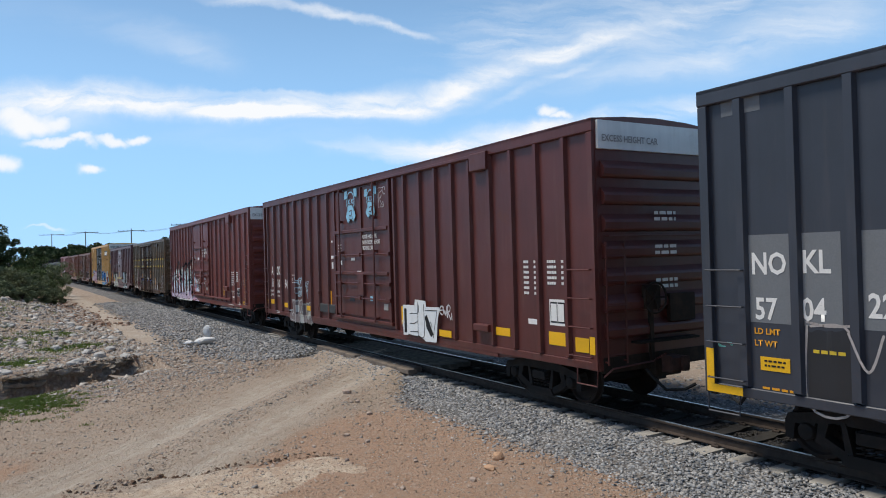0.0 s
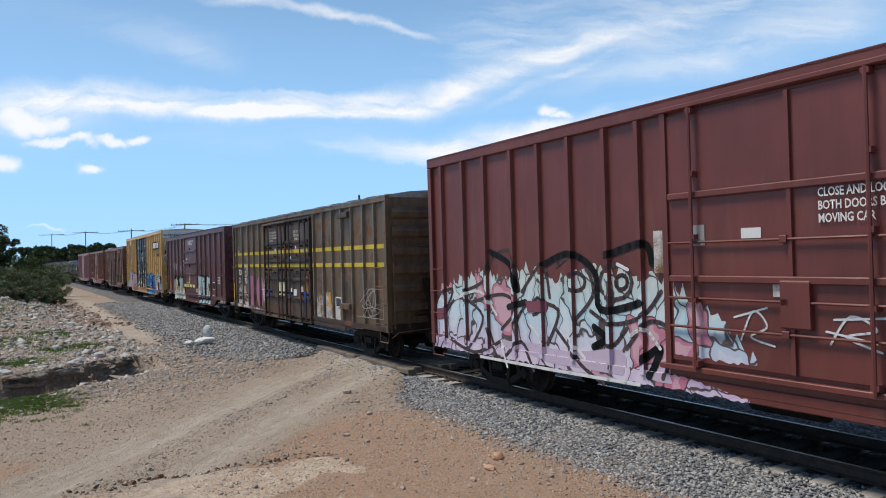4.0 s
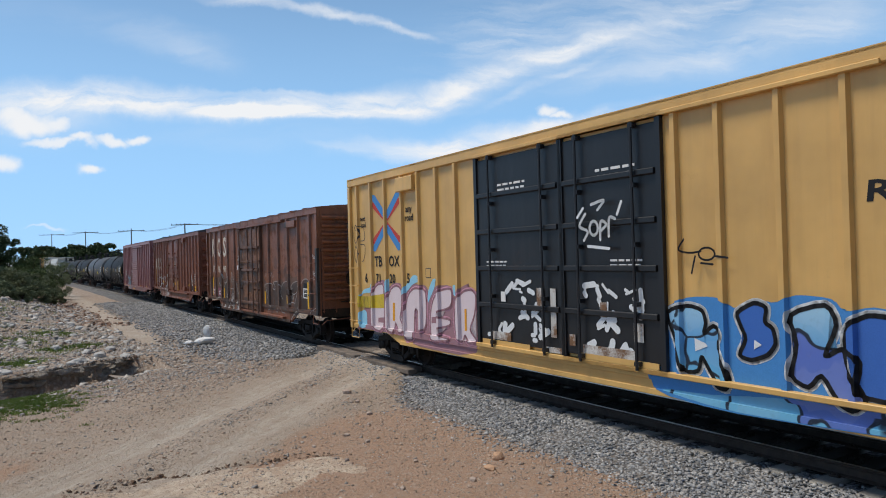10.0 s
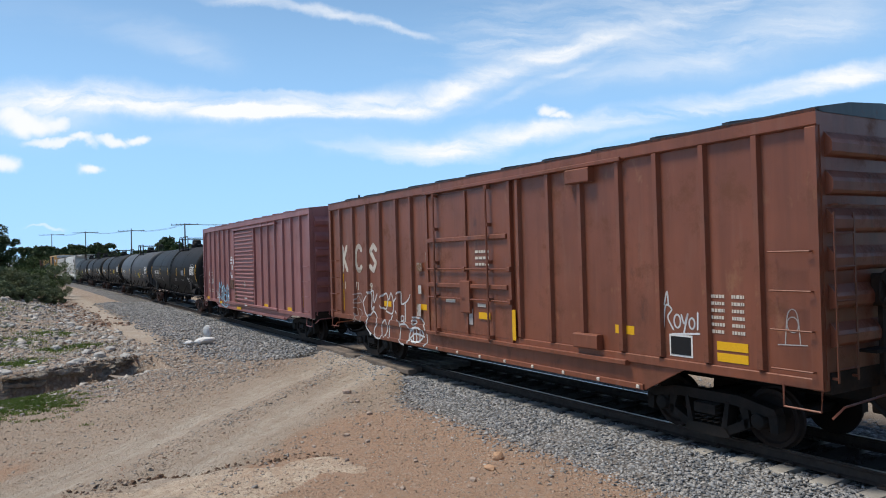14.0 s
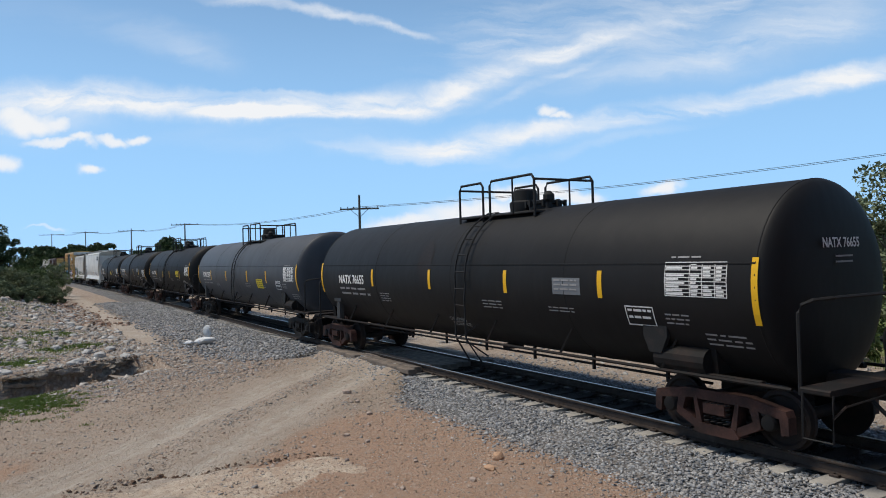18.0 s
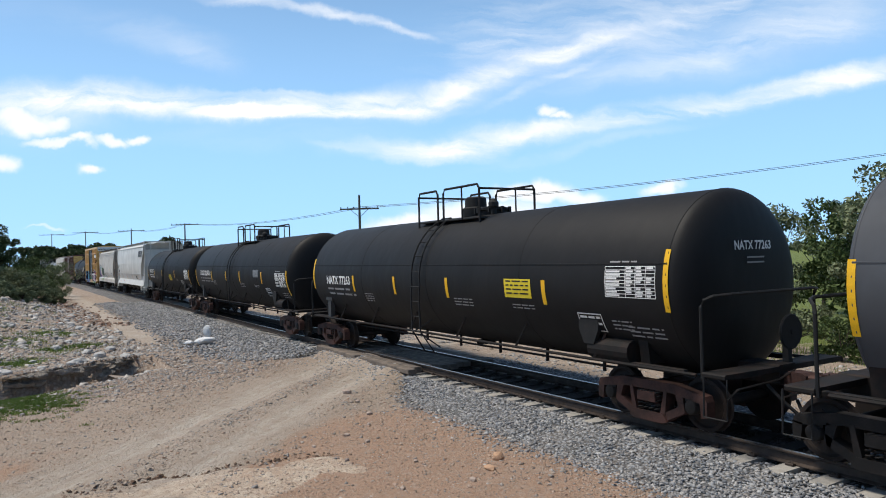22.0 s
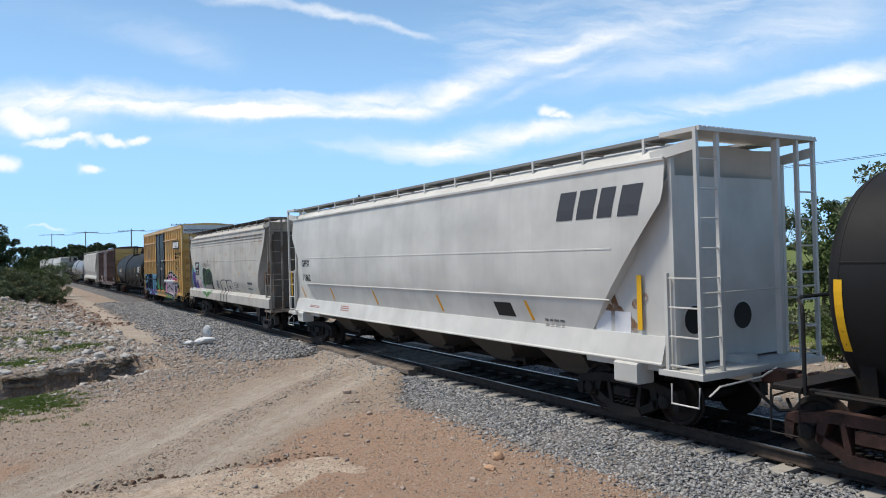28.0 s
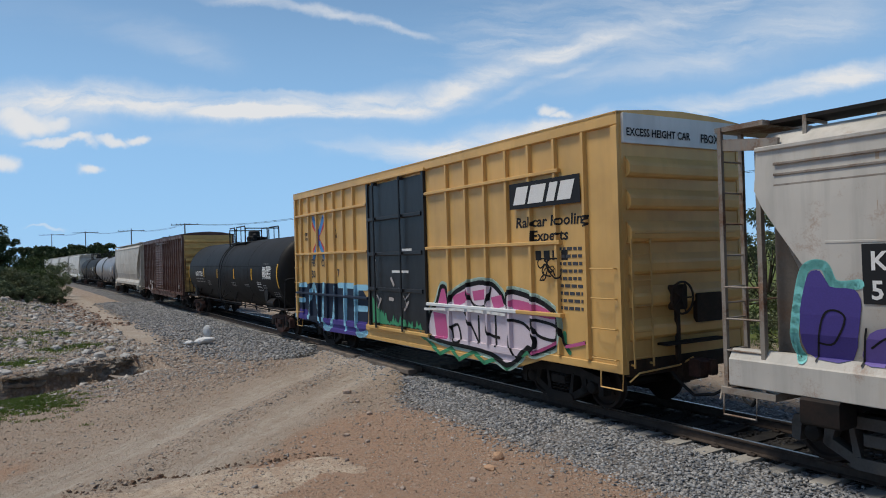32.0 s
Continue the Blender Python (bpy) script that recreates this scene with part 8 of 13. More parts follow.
def slate_car():
    h = 9.37
    ribs = [-8.73, -7.97, -7.23, -6.4, -5.6, -4.8, -4.0, -3.2, -2.4, 2.3, 3.1, 3.9, 4.7, 5.5, 6.3, 7.1, 7.9, 8.7]
    d = [dict(x0=-1.9, x1=1.7, style="plug", track=(-2.1, 5.2))]
    c = boxcar(149.8, 131.06, 5.10, M["car_slate"], "dark slate-blue high boxcar with white lettering", ribs, d, zend=0.82, zmid=0.70, rib_w=0.12, end_ribs=7, tall=True)
    y = -1.4830
    mark(c, -h + 0.35, -h + 0.95, 4.68, 4.95, M["patch"], -1.4780)
    for x, w in ((-8.62, 0.56), (-7.9, 0.50), (-7.12, 0.62)):
        mark(c, x - 0.05, x + w, 1.85, 3.02, M["patch"], -1.4780, "repaint_patch")
    for body, x, z in (("NO", -8.62, 2.5), ("KL", -7.9, 2.52), ("57", -8.58, 1.9), ("04", -7.92, 1.92), ("22", -7.1, 2.0)):
        write(body, x, z, 0.29, M["white"], c, y, 0.8)
    for body, x, z in (("LD LMT", -8.6, 1.70), ("LT WT", -8.6, 1.54)):
        write(body, x, z, 0.08, M["orange"], c, y)
    mark(c, -8.52, -8.1, 1.22, 1.4, M["stripe"], y, "yellow_panel")
    bars(2, -8.46, 1.36, 0.3, 0.12, M["black"], c, y - 0.004, 3)
    mark(c, -h + 0.05, -h + 0.17, 0.95, 1.45, M["stripe"], -1.56, "reflector_strip")
    mark(c, -h + 0.05, -h + 0.62, 0.84, 0.95, M["stripe"], -1.56, "reflector_strip")
    for x0, x1 in ((-7.86, -7.32), (-6.85, -6.2)):
        on_side(c, x0, x1, 0.86, [(x0, 1.78), (x1, 1.84)], M["black_wash"], (), int(x0 * -10), rag=0.02, name="graffiti_box", label="black sprayed box with a white outline")
        strokes(c, M["g_haze"], [[(x0, 1.85), (x0, 0.86), (x1, 0.86), (x1, 1.8), (x0 + 0.05, 1.85)], [(x0, 1.9), ((x0 + x1) / 2, 1.86), (x1, 1.88)]], 0.03, -1.4800, "graffiti_outline")
        bars(1, x0 + 0.08, 1.56, 0.4, 0.1, M["stripe2"], c, -1.4860, 5)
    strokes(c, M["g_haze"], [[(-7.3, 1.8), (-7.08, 1.36), (-6.9, 1.8)]], 0.03, -1.556, "graffiti_outline")
    write("21", -6.75, 1.5, 0.14, M["white"], c, -1.4880)
    mark(c, -h + 0.06, -h + 0.36, 0.84, 0.92, M["g_haze"], -1.556, "plate")
    scrawl(c, -h + 0.2, -h + 0.42, 1.48, 1.54, M["g_aqua"], 4, -1.4780, 2, 0.02)
    bars(2, -8.5, 1.0, 0.5, 0.14, M["orange"], c, y, 6)
    return c


def red_car():
    h = 9.38
    ribs = [-8.92, -8.14, -7.36, -6.6, -5.83, -5.08, -4.3, -3.55, -2.75, 1.89, 2.45, 3.26, 4.01, 4.76, 5.48, 6.25, 7.0, 7.8, 8.6]
    d = [dict(x0=-2.05, x1=1.57, z0=1.2, z1=4.86, style="bars", rows=3, posts=(0.145, 0.795), thin=(2.95, 2.14, 1.72), centre=0.535, track=(-2.2, 6.0), low_track=(-2.2, 1.75))]
    c = boxcar(128.91, 110.15, 5.13, M["car_red"], "oxide-red high boxcar with graffiti on its sliding door", ribs, d, zend=0.82, zmid=0.74, cap=M["roof_white"], tall=True, end_ribs=7)
    part("door_stop", MB().bbox(5.66, 6.28, -1.62, -1.4760, 4.62, 5.0, 0.02), M["car_red"], c)
    part("door_stop", MB().bbox(5.66, 6.2, -1.62, -1.4760, 1.25, 1.40, 0.02), M["car_red"], c)
    end_text(c, h, "EXCESS HEIGHT CAR", -1.38, 4.74, 0.115, M["grey_mark"])
    for z in (3.55, 2.95, 2.35):
        bars_end(c, h, -0.2, z, 0.55, 0.22, M["white"])
    blob(c, [(2.37, 0.92), (2.37, 1.62), (2.98, 1.64), (3.0, 1.78), (3.5, 1.76), (3.52, 1.62), (4.14, 1.64), (4.02, 1.25), (3.98, 0.86), (3.5, 0.84), (3.2, 0.95)], M["g_white"], -1.565, 0.05)
    for pts in ([(2.42, 0.97), (2.42, 1.55), (2.53, 1.55), (2.53, 0.97)], [(3.47, 1.4), (3.56, 1.45), (3.85, 1.02), (3.75, 0.95), (3.55, 1.15)]):
        blob(c, pts, M["black"], -1.5675, 0.02)
    strokes(c, M["black"], [[(2.72, 1.45), (3.1, 1.47)], [(2.7, 1.2), (2.95, 1.22), (3.1, 1.28)], [(2.72, 1.0), (3.1, 1.02)], [(3.12, 1.74), (3.12, 0.95)], [(3.42, 1.7), (3.42, 0.95), (3.12, 0.93)], [(3.16, 1.68), (3.16, 1.5)], [(3.5, 1.56), (4.06, 1.58)], [(3.72, 1.1), (3.78, 1.22), (3.74, 1.3), (3.7, 1.2), (3.74, 1.08)], [(4.05, 1.56), (3.93, 1.2), (3.85, 0.93)], [(2.6, 0.92), (3.1, 0.9)]], 0.018, -1.569)
    strokes(c, M["g_white"], [[(4.2, 1.6), (4.32, 1.62), (4.3, 1.7), (4.2, 1.66), (4.18, 1.55), (4.3, 1.5)], [(4.34, 1.68), (4.36, 1.52), (4.41, 1.6), (4.45, 1.5), (4.5, 1.7)], [(4.52, 1.46), (4.54, 1.72), (4.64, 1.7), (4.62, 1.6), (4.55, 1.57), (4.66, 1.42)], [(4.7, 1.55), (4.71, 1.42)], [(2.28, 1.2), (2.3, 1.25)], [(2.31, 1.1), (2.33, 1.17), (2.35, 1.1)]], 0.03, -1.565)
    mark(c, 4.12, 4.65, 1.0, 1.15, M["stripe"], -1.556, "yellow_panel")
    mark(c, 2.24, 2.33, 1.15, 1.6, M["stripe"], -1.556, "reflector_strip")
    for cx, cz, k in ((-0.78, 4.5, 1.0), (0.58, 4.48, 0.86)):
        q = lambda pts: [(cx + a * k, cz + b * k) for a, b in pts]
        strokes(c, M["g_sky"], [arc(cx, cz + 0.02 * k, 0.26 * k, 0.26 * k, -20, 200)] + [q(p) for p in (
            [(-0.16, 0.06), (-0.06, -0.06)], [(-0.16, -0.06), (-0.06, 0.06)], [(0.06, 0.06), (0.16, -0.06)], [(0.06, -0.06), (0.16, 0.06)], [(-0.27, -0.08), (-0.2, -0.2), (-0.28, -0.34)],
            [(0.27, -0.08), (0.22, -0.2), (0.3, -0.34)], [(-0.42, 0.2), (-0.3, 0.28), (-0.26, 0.16)], [(0.25, 0.2), (0.32, 0.3), (0.42, 0.24)])], 0.035, -1.566)
        blob(c, q([(-0.15, -0.12), (0.12, -0.14), (0.2, -0.3), (0.32, -0.42), (0.18, -0.55), (0.0, -0.46), (-0.2, -0.58), (-0.34, -0.42), (-0.18, -0.28)]), M["g_sky"], -1.564, 0.05)
        blob(c, q([(-0.44, 0.12), (-0.3, 0.12), (-0.26, 0.3), (-0.4, 0.3)]), M["g_sky"], -1.5642, 0.05)
        blob(c, q([(0.28, 0.16), (0.42, 0.14), (0.42, 0.32), (0.26, 0.34)]), M["g_sky"], -1.5644, 0.05)
        strokes(c, M["car_red"], [q(p) for p in ([(-0.08, -0.28), (0.08, -0.26), (0.05, -0.4), (-0.1, -0.4)], [(-0.12, -0.46), (-0.08, -0.52)], [(0.1, -0.44), (0.12, -0.5)])], 0.03, -1.568)
    scrawl(c, 1.08, 1.5, 4.45, 4.72, M["g_white"], 8, -1.566, 5, 0.022)
    scrawl(c, 1.1, 1.4, 4.2, 4.42, M["g_white"], 10, -1.566, 3, 0.022)
    [write(q, -0.05, 3.40 - 0.16 * k, 0.11, M["white"], c, -1.545, 0.72) for k, q in enumerate(("CLOSE AND LOCK", "BOTH DOORS BEFORE", "MOVING CAR"))]
    for k in range(7):
        bars(1, 7.3, 2.72 - 0.1 * k, 0.16, 0.12, M["white"], c, -1.4860, 13 + k)
        bars(1, 7.62, 2.72 - 0.1 * k, 0.14, 0.12, M["white"], c, -1.4860, 213 + k)
    for k in range(5):
        bars(1, 8.02, 2.72 - 0.1 * k, 0.26, 0.12, M["white"], c, -1.4860, 33 + k)
        bars(1, 8.42, 2.72 - 0.1 * k, 0.12, 0.12, M["white"], c, -1.4860, 233 + k)
    mark(c, 7.4, 7.7, 1.5, 1.6, M["white"], -1.4780)
    part("inspection_panel", patch(patch(patch(MB(), 8.05, 8.5, 1.52, 2.0, -1.4780), 8.1, 8.26, 1.6, 1.92, -1.4860), 8.3, 8.46, 1.6, 1.92, -1.4860), M["white"], c)
    part("panel_black", patch(patch(MB(), 8.08, 8.27, 1.57, 1.95, -1.4820), 8.29, 8.48, 1.57, 1.95, -1.4820), M["black"], c)
    mark(c, 8.02, 8.6, 1.16, 1.4, M["stripe"], -1.4860, "yellow_panel")
    mark(c, 8.75, 9.1, 1.1, 1.35, M["stripe"], -1.4860, "yellow_panel")
    mark(c, 6.3, 6.8, 1.2, 1.36, M["stripe"], -1.4860, "yellow_panel")
    mark(c, 9.2, 9.33, 1.1, 1.4, M["stripe"], -1.56, "reflector_strip")
    # marks at its tail
    for body, x, z, w in (("A", -8.66, 2.31, 0.20), ("OK", -8.04, 2.31, 0.38), ("11", -8.66, 1.84, 0.19), ("10", -8.0, 1.84, 0.29), ("94", -7.12, 1.83, 0.31)):
        write_on(body, x, z, 0.325, w, M["white"], c, side_form(()))
    for body, x, z in (("LD LMT", -8.84, 1.66), ("LT WT", -8.84, 1.5), ("200500", -8.06, 1.64), ("79500", -8.0, 1.48)):
        write(body, x, z, 0.08, M["white"], c, -1.4830)
    for x, z in ((-9.34, 1.18), (-8.83, 1.2), (-7.21, 1.13), (-4.92, 1.13)):
        mark(c, x, x + 0.42, z, z + 0.16, M["stripe"], -1.4830, "yellow_panel")
    part("plate_frame", patch(MB(), -6.35, -6.07, 2.04, 2.32, -1.4780), M["white"], c)
    part("plate_field", patch(MB(), -6.33, -6.09, 2.06, 2.30, -1.4830), M["car_red"], c)
    write("F", -6.25, 2.1, 0.1, M["white"], c, -1.4930)
    mark(c, -2.75, -2.6, 1.35, 1.85, M["orange"], -1.4830, "reflector_strip")
    f = side_form(ribs, zend=0.82, zmid=0.74)
    spray(c, f, [[(-6.54, 1.05), (-6.29, 1.08), (-6.22, 0.91), (-5.94, 0.92), (-5.95, 0.67), (-6.55, 0.67)], [(-6.33, 1.43), (-5.95, 1.41), (-5.92, 1.32), (-5.85, 1.40), (-5.95, 0.67), (-6.00, 0.66), (-6.22, 0.91)], [(-5.92, 1.26), (-5.79, 1.42), (-5.61, 1.43), (-5.55, 1.30), (-5.58, 1.11), (-5.46, 0.96), (-5.46, 0.67), (-5.96, 0.66)], [(-5.60, 1.42), (-5.32, 1.47), (-5.30, 1.35), (-5.36, 1.13), (-5.36, 0.69), (-5.45, 0.68), (-5.47, 0.97), (-5.58, 1.10)], [(-5.34, 1.32), (-5.22, 1.36), (-5.06, 1.33), (-4.92, 1.33), (-4.91, 1.24), (-4.85, 1.14), (-4.86, 0.70), (-5.36, 0.67)], [(-4.90, 1.37), (-4.45, 1.43), (-4.46, 1.17), (-4.57, 1.10), (-4.42, 1.02), (-4.36, 0.88), (-4.39, 0.68), (-4.86, 0.70)]], M["g_plum"], 0.003, "graffiti_letter", "worn grey-mauve sprayed letter")
    spray(c, f, [[(-5.34, 1.11), (-5.09, 1.11), (-5.09, 0.69), (-5.34, 0.68)], [(-4.71, 1.06), (-4.55, 1.12), (-4.56, 0.88), (-4.66, 0.84), (-4.73, 0.89)], [(-5.82, 1.26), (-5.66, 1.29), (-5.68, 1.04), (-5.79, 1.02)]], M["g_ash"], 0.005, "graffiti_patch", "pale grey sprayed patch")
    strokes_on(c, f, [[(-6.53, 1.05), (-6.28, 1.07), (-6.23, 0.91)], [(-6.33, 1.43), (-5.95, 1.41), (-5.92, 1.31)], [(-6.33, 1.43), (-6.28, 1.34), (-6.24, 1.08), (-6.22, 0.90)], [(-5.96, 0.66), (-5.91, 1.01), (-5.92, 1.26), (-5.80, 1.41), (-5.62, 1.43), (-5.55, 1.31), (-5.58, 1.11), (-5.46, 0.96), (-5.45, 0.80), (-5.49, 0.67)], [(-5.57, 1.41), (-5.32, 1.47), (-5.30, 1.37), (-5.36, 1.19), (-5.36, 0.97), (-5.35, 0.70)], [(-5.33, 1.32), (-5.22, 1.35), (-5.06, 1.33), (-4.93, 1.32)], [(-4.90, 1.34), (-4.85, 1.37), (-4.70, 1.35), (-4.46, 1.42), (-4.45, 1.29), (-4.47, 1.16)], [(-4.89, 1.34), (-4.90, 1.16), (-4.86, 0.99), (-4.87, 0.71)], [(-4.71, 1.06), (-4.73, 0.90), (-4.65, 0.85), (-4.56, 0.89), (-4.55, 1.10)], [(-4.54, 1.03), (-4.43, 1.03), (-4.41, 0.92), (-4.36, 0.88), (-4.39, 0.69)]], M["g_ash"], 0.055, 0.008)
    strokes_on(c, f, [[(-5.06, 1.33), (-5.08, 0.94)], [(-5.16, 0.92), (-5.04, 0.93)], [(-5.17, 1.29), (-5.11, 1.22), (-5.15, 1.16)], [(-5.79, 0.97), (-5.73, 0.92), (-5.77, 0.85)], [(-5.30, 1.06), (-5.24, 1.04), (-5.22, 0.99)]], M["ink"], 0.022, 0.012)
    strokes_on(c, f, [[(-5.70, 2.00), (-5.68, 2.13), (-5.58, 2.20), (-5.43, 2.21), (-5.29, 2.17), (-5.22, 2.08), (-5.23, 2.00), (-5.31, 1.92), (-5.44, 1.88)], [(-5.70, 2.00), (-5.75, 2.06), (-5.89, 2.06), (-5.94, 2.08), (-5.91, 2.14), (-5.94, 2.19), (-5.90, 2.24), (-5.83, 2.23), (-5.81, 2.14), (-5.75, 2.11), (-5.69, 2.13)], [(-5.30, 2.16), (-5.21, 2.19), (-5.16, 2.22), (-5.17, 2.28), (-5.14, 2.30), (-5.10, 2.24), (-5.09, 2.18), (-5.18, 2.13), (-5.28, 2.12)], [(-5.65, 2.10), (-5.58, 2.02)], [(-5.58, 2.11), (-5.66, 2.01)], [(-5.46, 2.12), (-5.39, 2.02)], [(-5.39, 2.12), (-5.47, 2.03)], [(-5.63, 2.15), (-5.56, 2.12)], [(-5.48, 2.14), (-5.38, 2.15)], [(-5.59, 1.98), (-5.53, 1.99), (-5.52, 1.92), (-5.60, 1.91)], [(-5.73, 1.85), (-5.62, 1.90), (-5.61, 1.87), (-5.48, 1.88), (-5.38, 1.90)], [(-5.73, 1.86), (-5.79, 1.88), (-5.90, 1.85), (-5.91, 1.78), (-5.87, 1.74), (-5.80, 1.69), (-5.75, 1.68)], [(-5.46, 1.88), (-5.37, 1.84), (-5.32, 1.77), (-5.24, 1.78), (-5.20, 1.72), (-5.23, 1.66), (-5.32, 1.65), (-5.39, 1.60), (-5.42, 1.64), (-5.37, 1.70), (-5.43, 1.83)], [(-5.70, 1.70), (-5.71, 1.62), (-5.65, 1.58), (-5.59, 1.57), (-5.49, 1.58)], [(-5.70, 1.70), (-5.60, 1.75), (-5.46, 1.74), (-5.45, 1.66)], [(-5.65, 1.70), (-5.65, 1.61)], [(-5.58, 1.72), (-5.58, 1.59)], [(-5.51, 1.73), (-5.51, 1.62)], [(-5.45, 1.85), (-5.35, 1.74)], [(-5.87, 1.86), (-5.83, 1.80), (-5.82, 1.76)], [(-5.70, 1.84), (-5.72, 1.73)]], M["g_iceline"], 0.034, 0.005)
    strokes_on(c, f, [[(-5.00, 1.99), (-4.91, 2.08), (-4.82, 2.08), (-4.76, 2.11), (-4.63, 2.11), (-4.69, 2.05), (-4.79, 2.03)], [(-5.00, 1.99), (-4.97, 1.93), (-4.91, 2.02), (-4.85, 2.03)], [(-4.88, 1.95), (-4.76, 2.00), (-4.69, 2.01)], [(-4.92, 1.91), (-4.84, 1.94), (-4.86, 1.88), (-4.77, 1.89)], [(-4.80, 1.94), (-4.71, 1.94), (-4.73, 1.90)], [(-4.90, 1.80), (-4.70, 1.84), (-4.88, 1.75), (-4.77, 1.77), (-4.83, 1.71), (-4.78, 1.69), (-4.79, 1.61), (-4.77, 1.54)], [(-4.82, 2.08), (-4.78, 2.02), (-4.81, 1.96)]], M["g_iceline"], 0.026, 0.005)
    strokes_on(c, f, [[(-4.32, 0.77), (-4.30, 0.72), (-4.27, 0.77), (-4.31, 0.78)], [(-4.26, 0.78), (-4.22, 0.73)], [(-4.23, 0.82), (-4.21, 0.80)], [(-6.40, 0.75), (-6.27, 0.73)], [(-6.23, 0.72), (-6.03, 0.72)]], M["g_ash"], 0.02, 0.006)
    for x0, x1, z0, z1, m in ((-2.42, -2.3, 3.36, 3.42, "white"), (-2.45, -2.25, 2.86, 2.95, "white"), (-2.4, -2.28, 2.55, 2.75, "white"), (-2.2, -2.1, 2.9, 3.15, "white"), (-1.79, -1.58, 2.66, 2.8, "white"), (-0.9, -0.64, 2.79, 2.87, "white"),
                              (-0.34, -0.14, 1.9, 2.12, "white"), (-1.05, -0.72, 1.6, 1.75, "ink"), (0.35, 0.51, 1.66, 1.79, "g_sky"), (1.2, 1.45, 1.45, 1.62, "grey_mark"), (-0.5, -0.1, 2.46, 2.49, "white")):
        mark(c, x0, x1, z0, z1, M[m], -1.535, "sticker")
    bars(3, -1.85, 3.28, 0.22, 0.28, M["white"], c, -1.53, 21)
    part("lock_box", MB().bbox(-0.36, 0.04, -1.60, -1.51, 1.8, 2.42, 0.02), M["car_red"], c)
    part("chafe_plate", MB().bbox(-3.53, -2.25, -1.535, -1.4760, 1.16, 1.43, 0.02), M["bracket"], c, "dark grey steel plate beside the door")
    part("notice_frame", MB().bbox(-4.06, -3.8, -1.489, -1.4760, 1.18, 1.31, 0.006), M["car_red"], c)
    part("pipe_bracket", MB().bbox(-3.6, -3.48, -1.58, -1.4760, 1.72, 1.84, 0.015), M["car_red"], c)
    bars(2, -8.05, 0.96, 0.33, 0.1, M["white"], c, -1.519, 61)
    return c


def bars_end(c, h, y, z, w, hh, mat):
    """Small stencil lines on the leading end wall."""
    mb, rng = MB(), random.Random(int(z * 100))
    for i in range(2):
        cy = y
        while cy < y + w:
            e = min(y + w, cy + rng.uniform(0.08, 0.2))
            mb.box(h + 0.088, h + 0.092, cy, e, z - i * hh / 2 - 0.06, z - i * hh / 2)
            cy = e + 0.04
    return part("end_stencil", mb, mat, c)


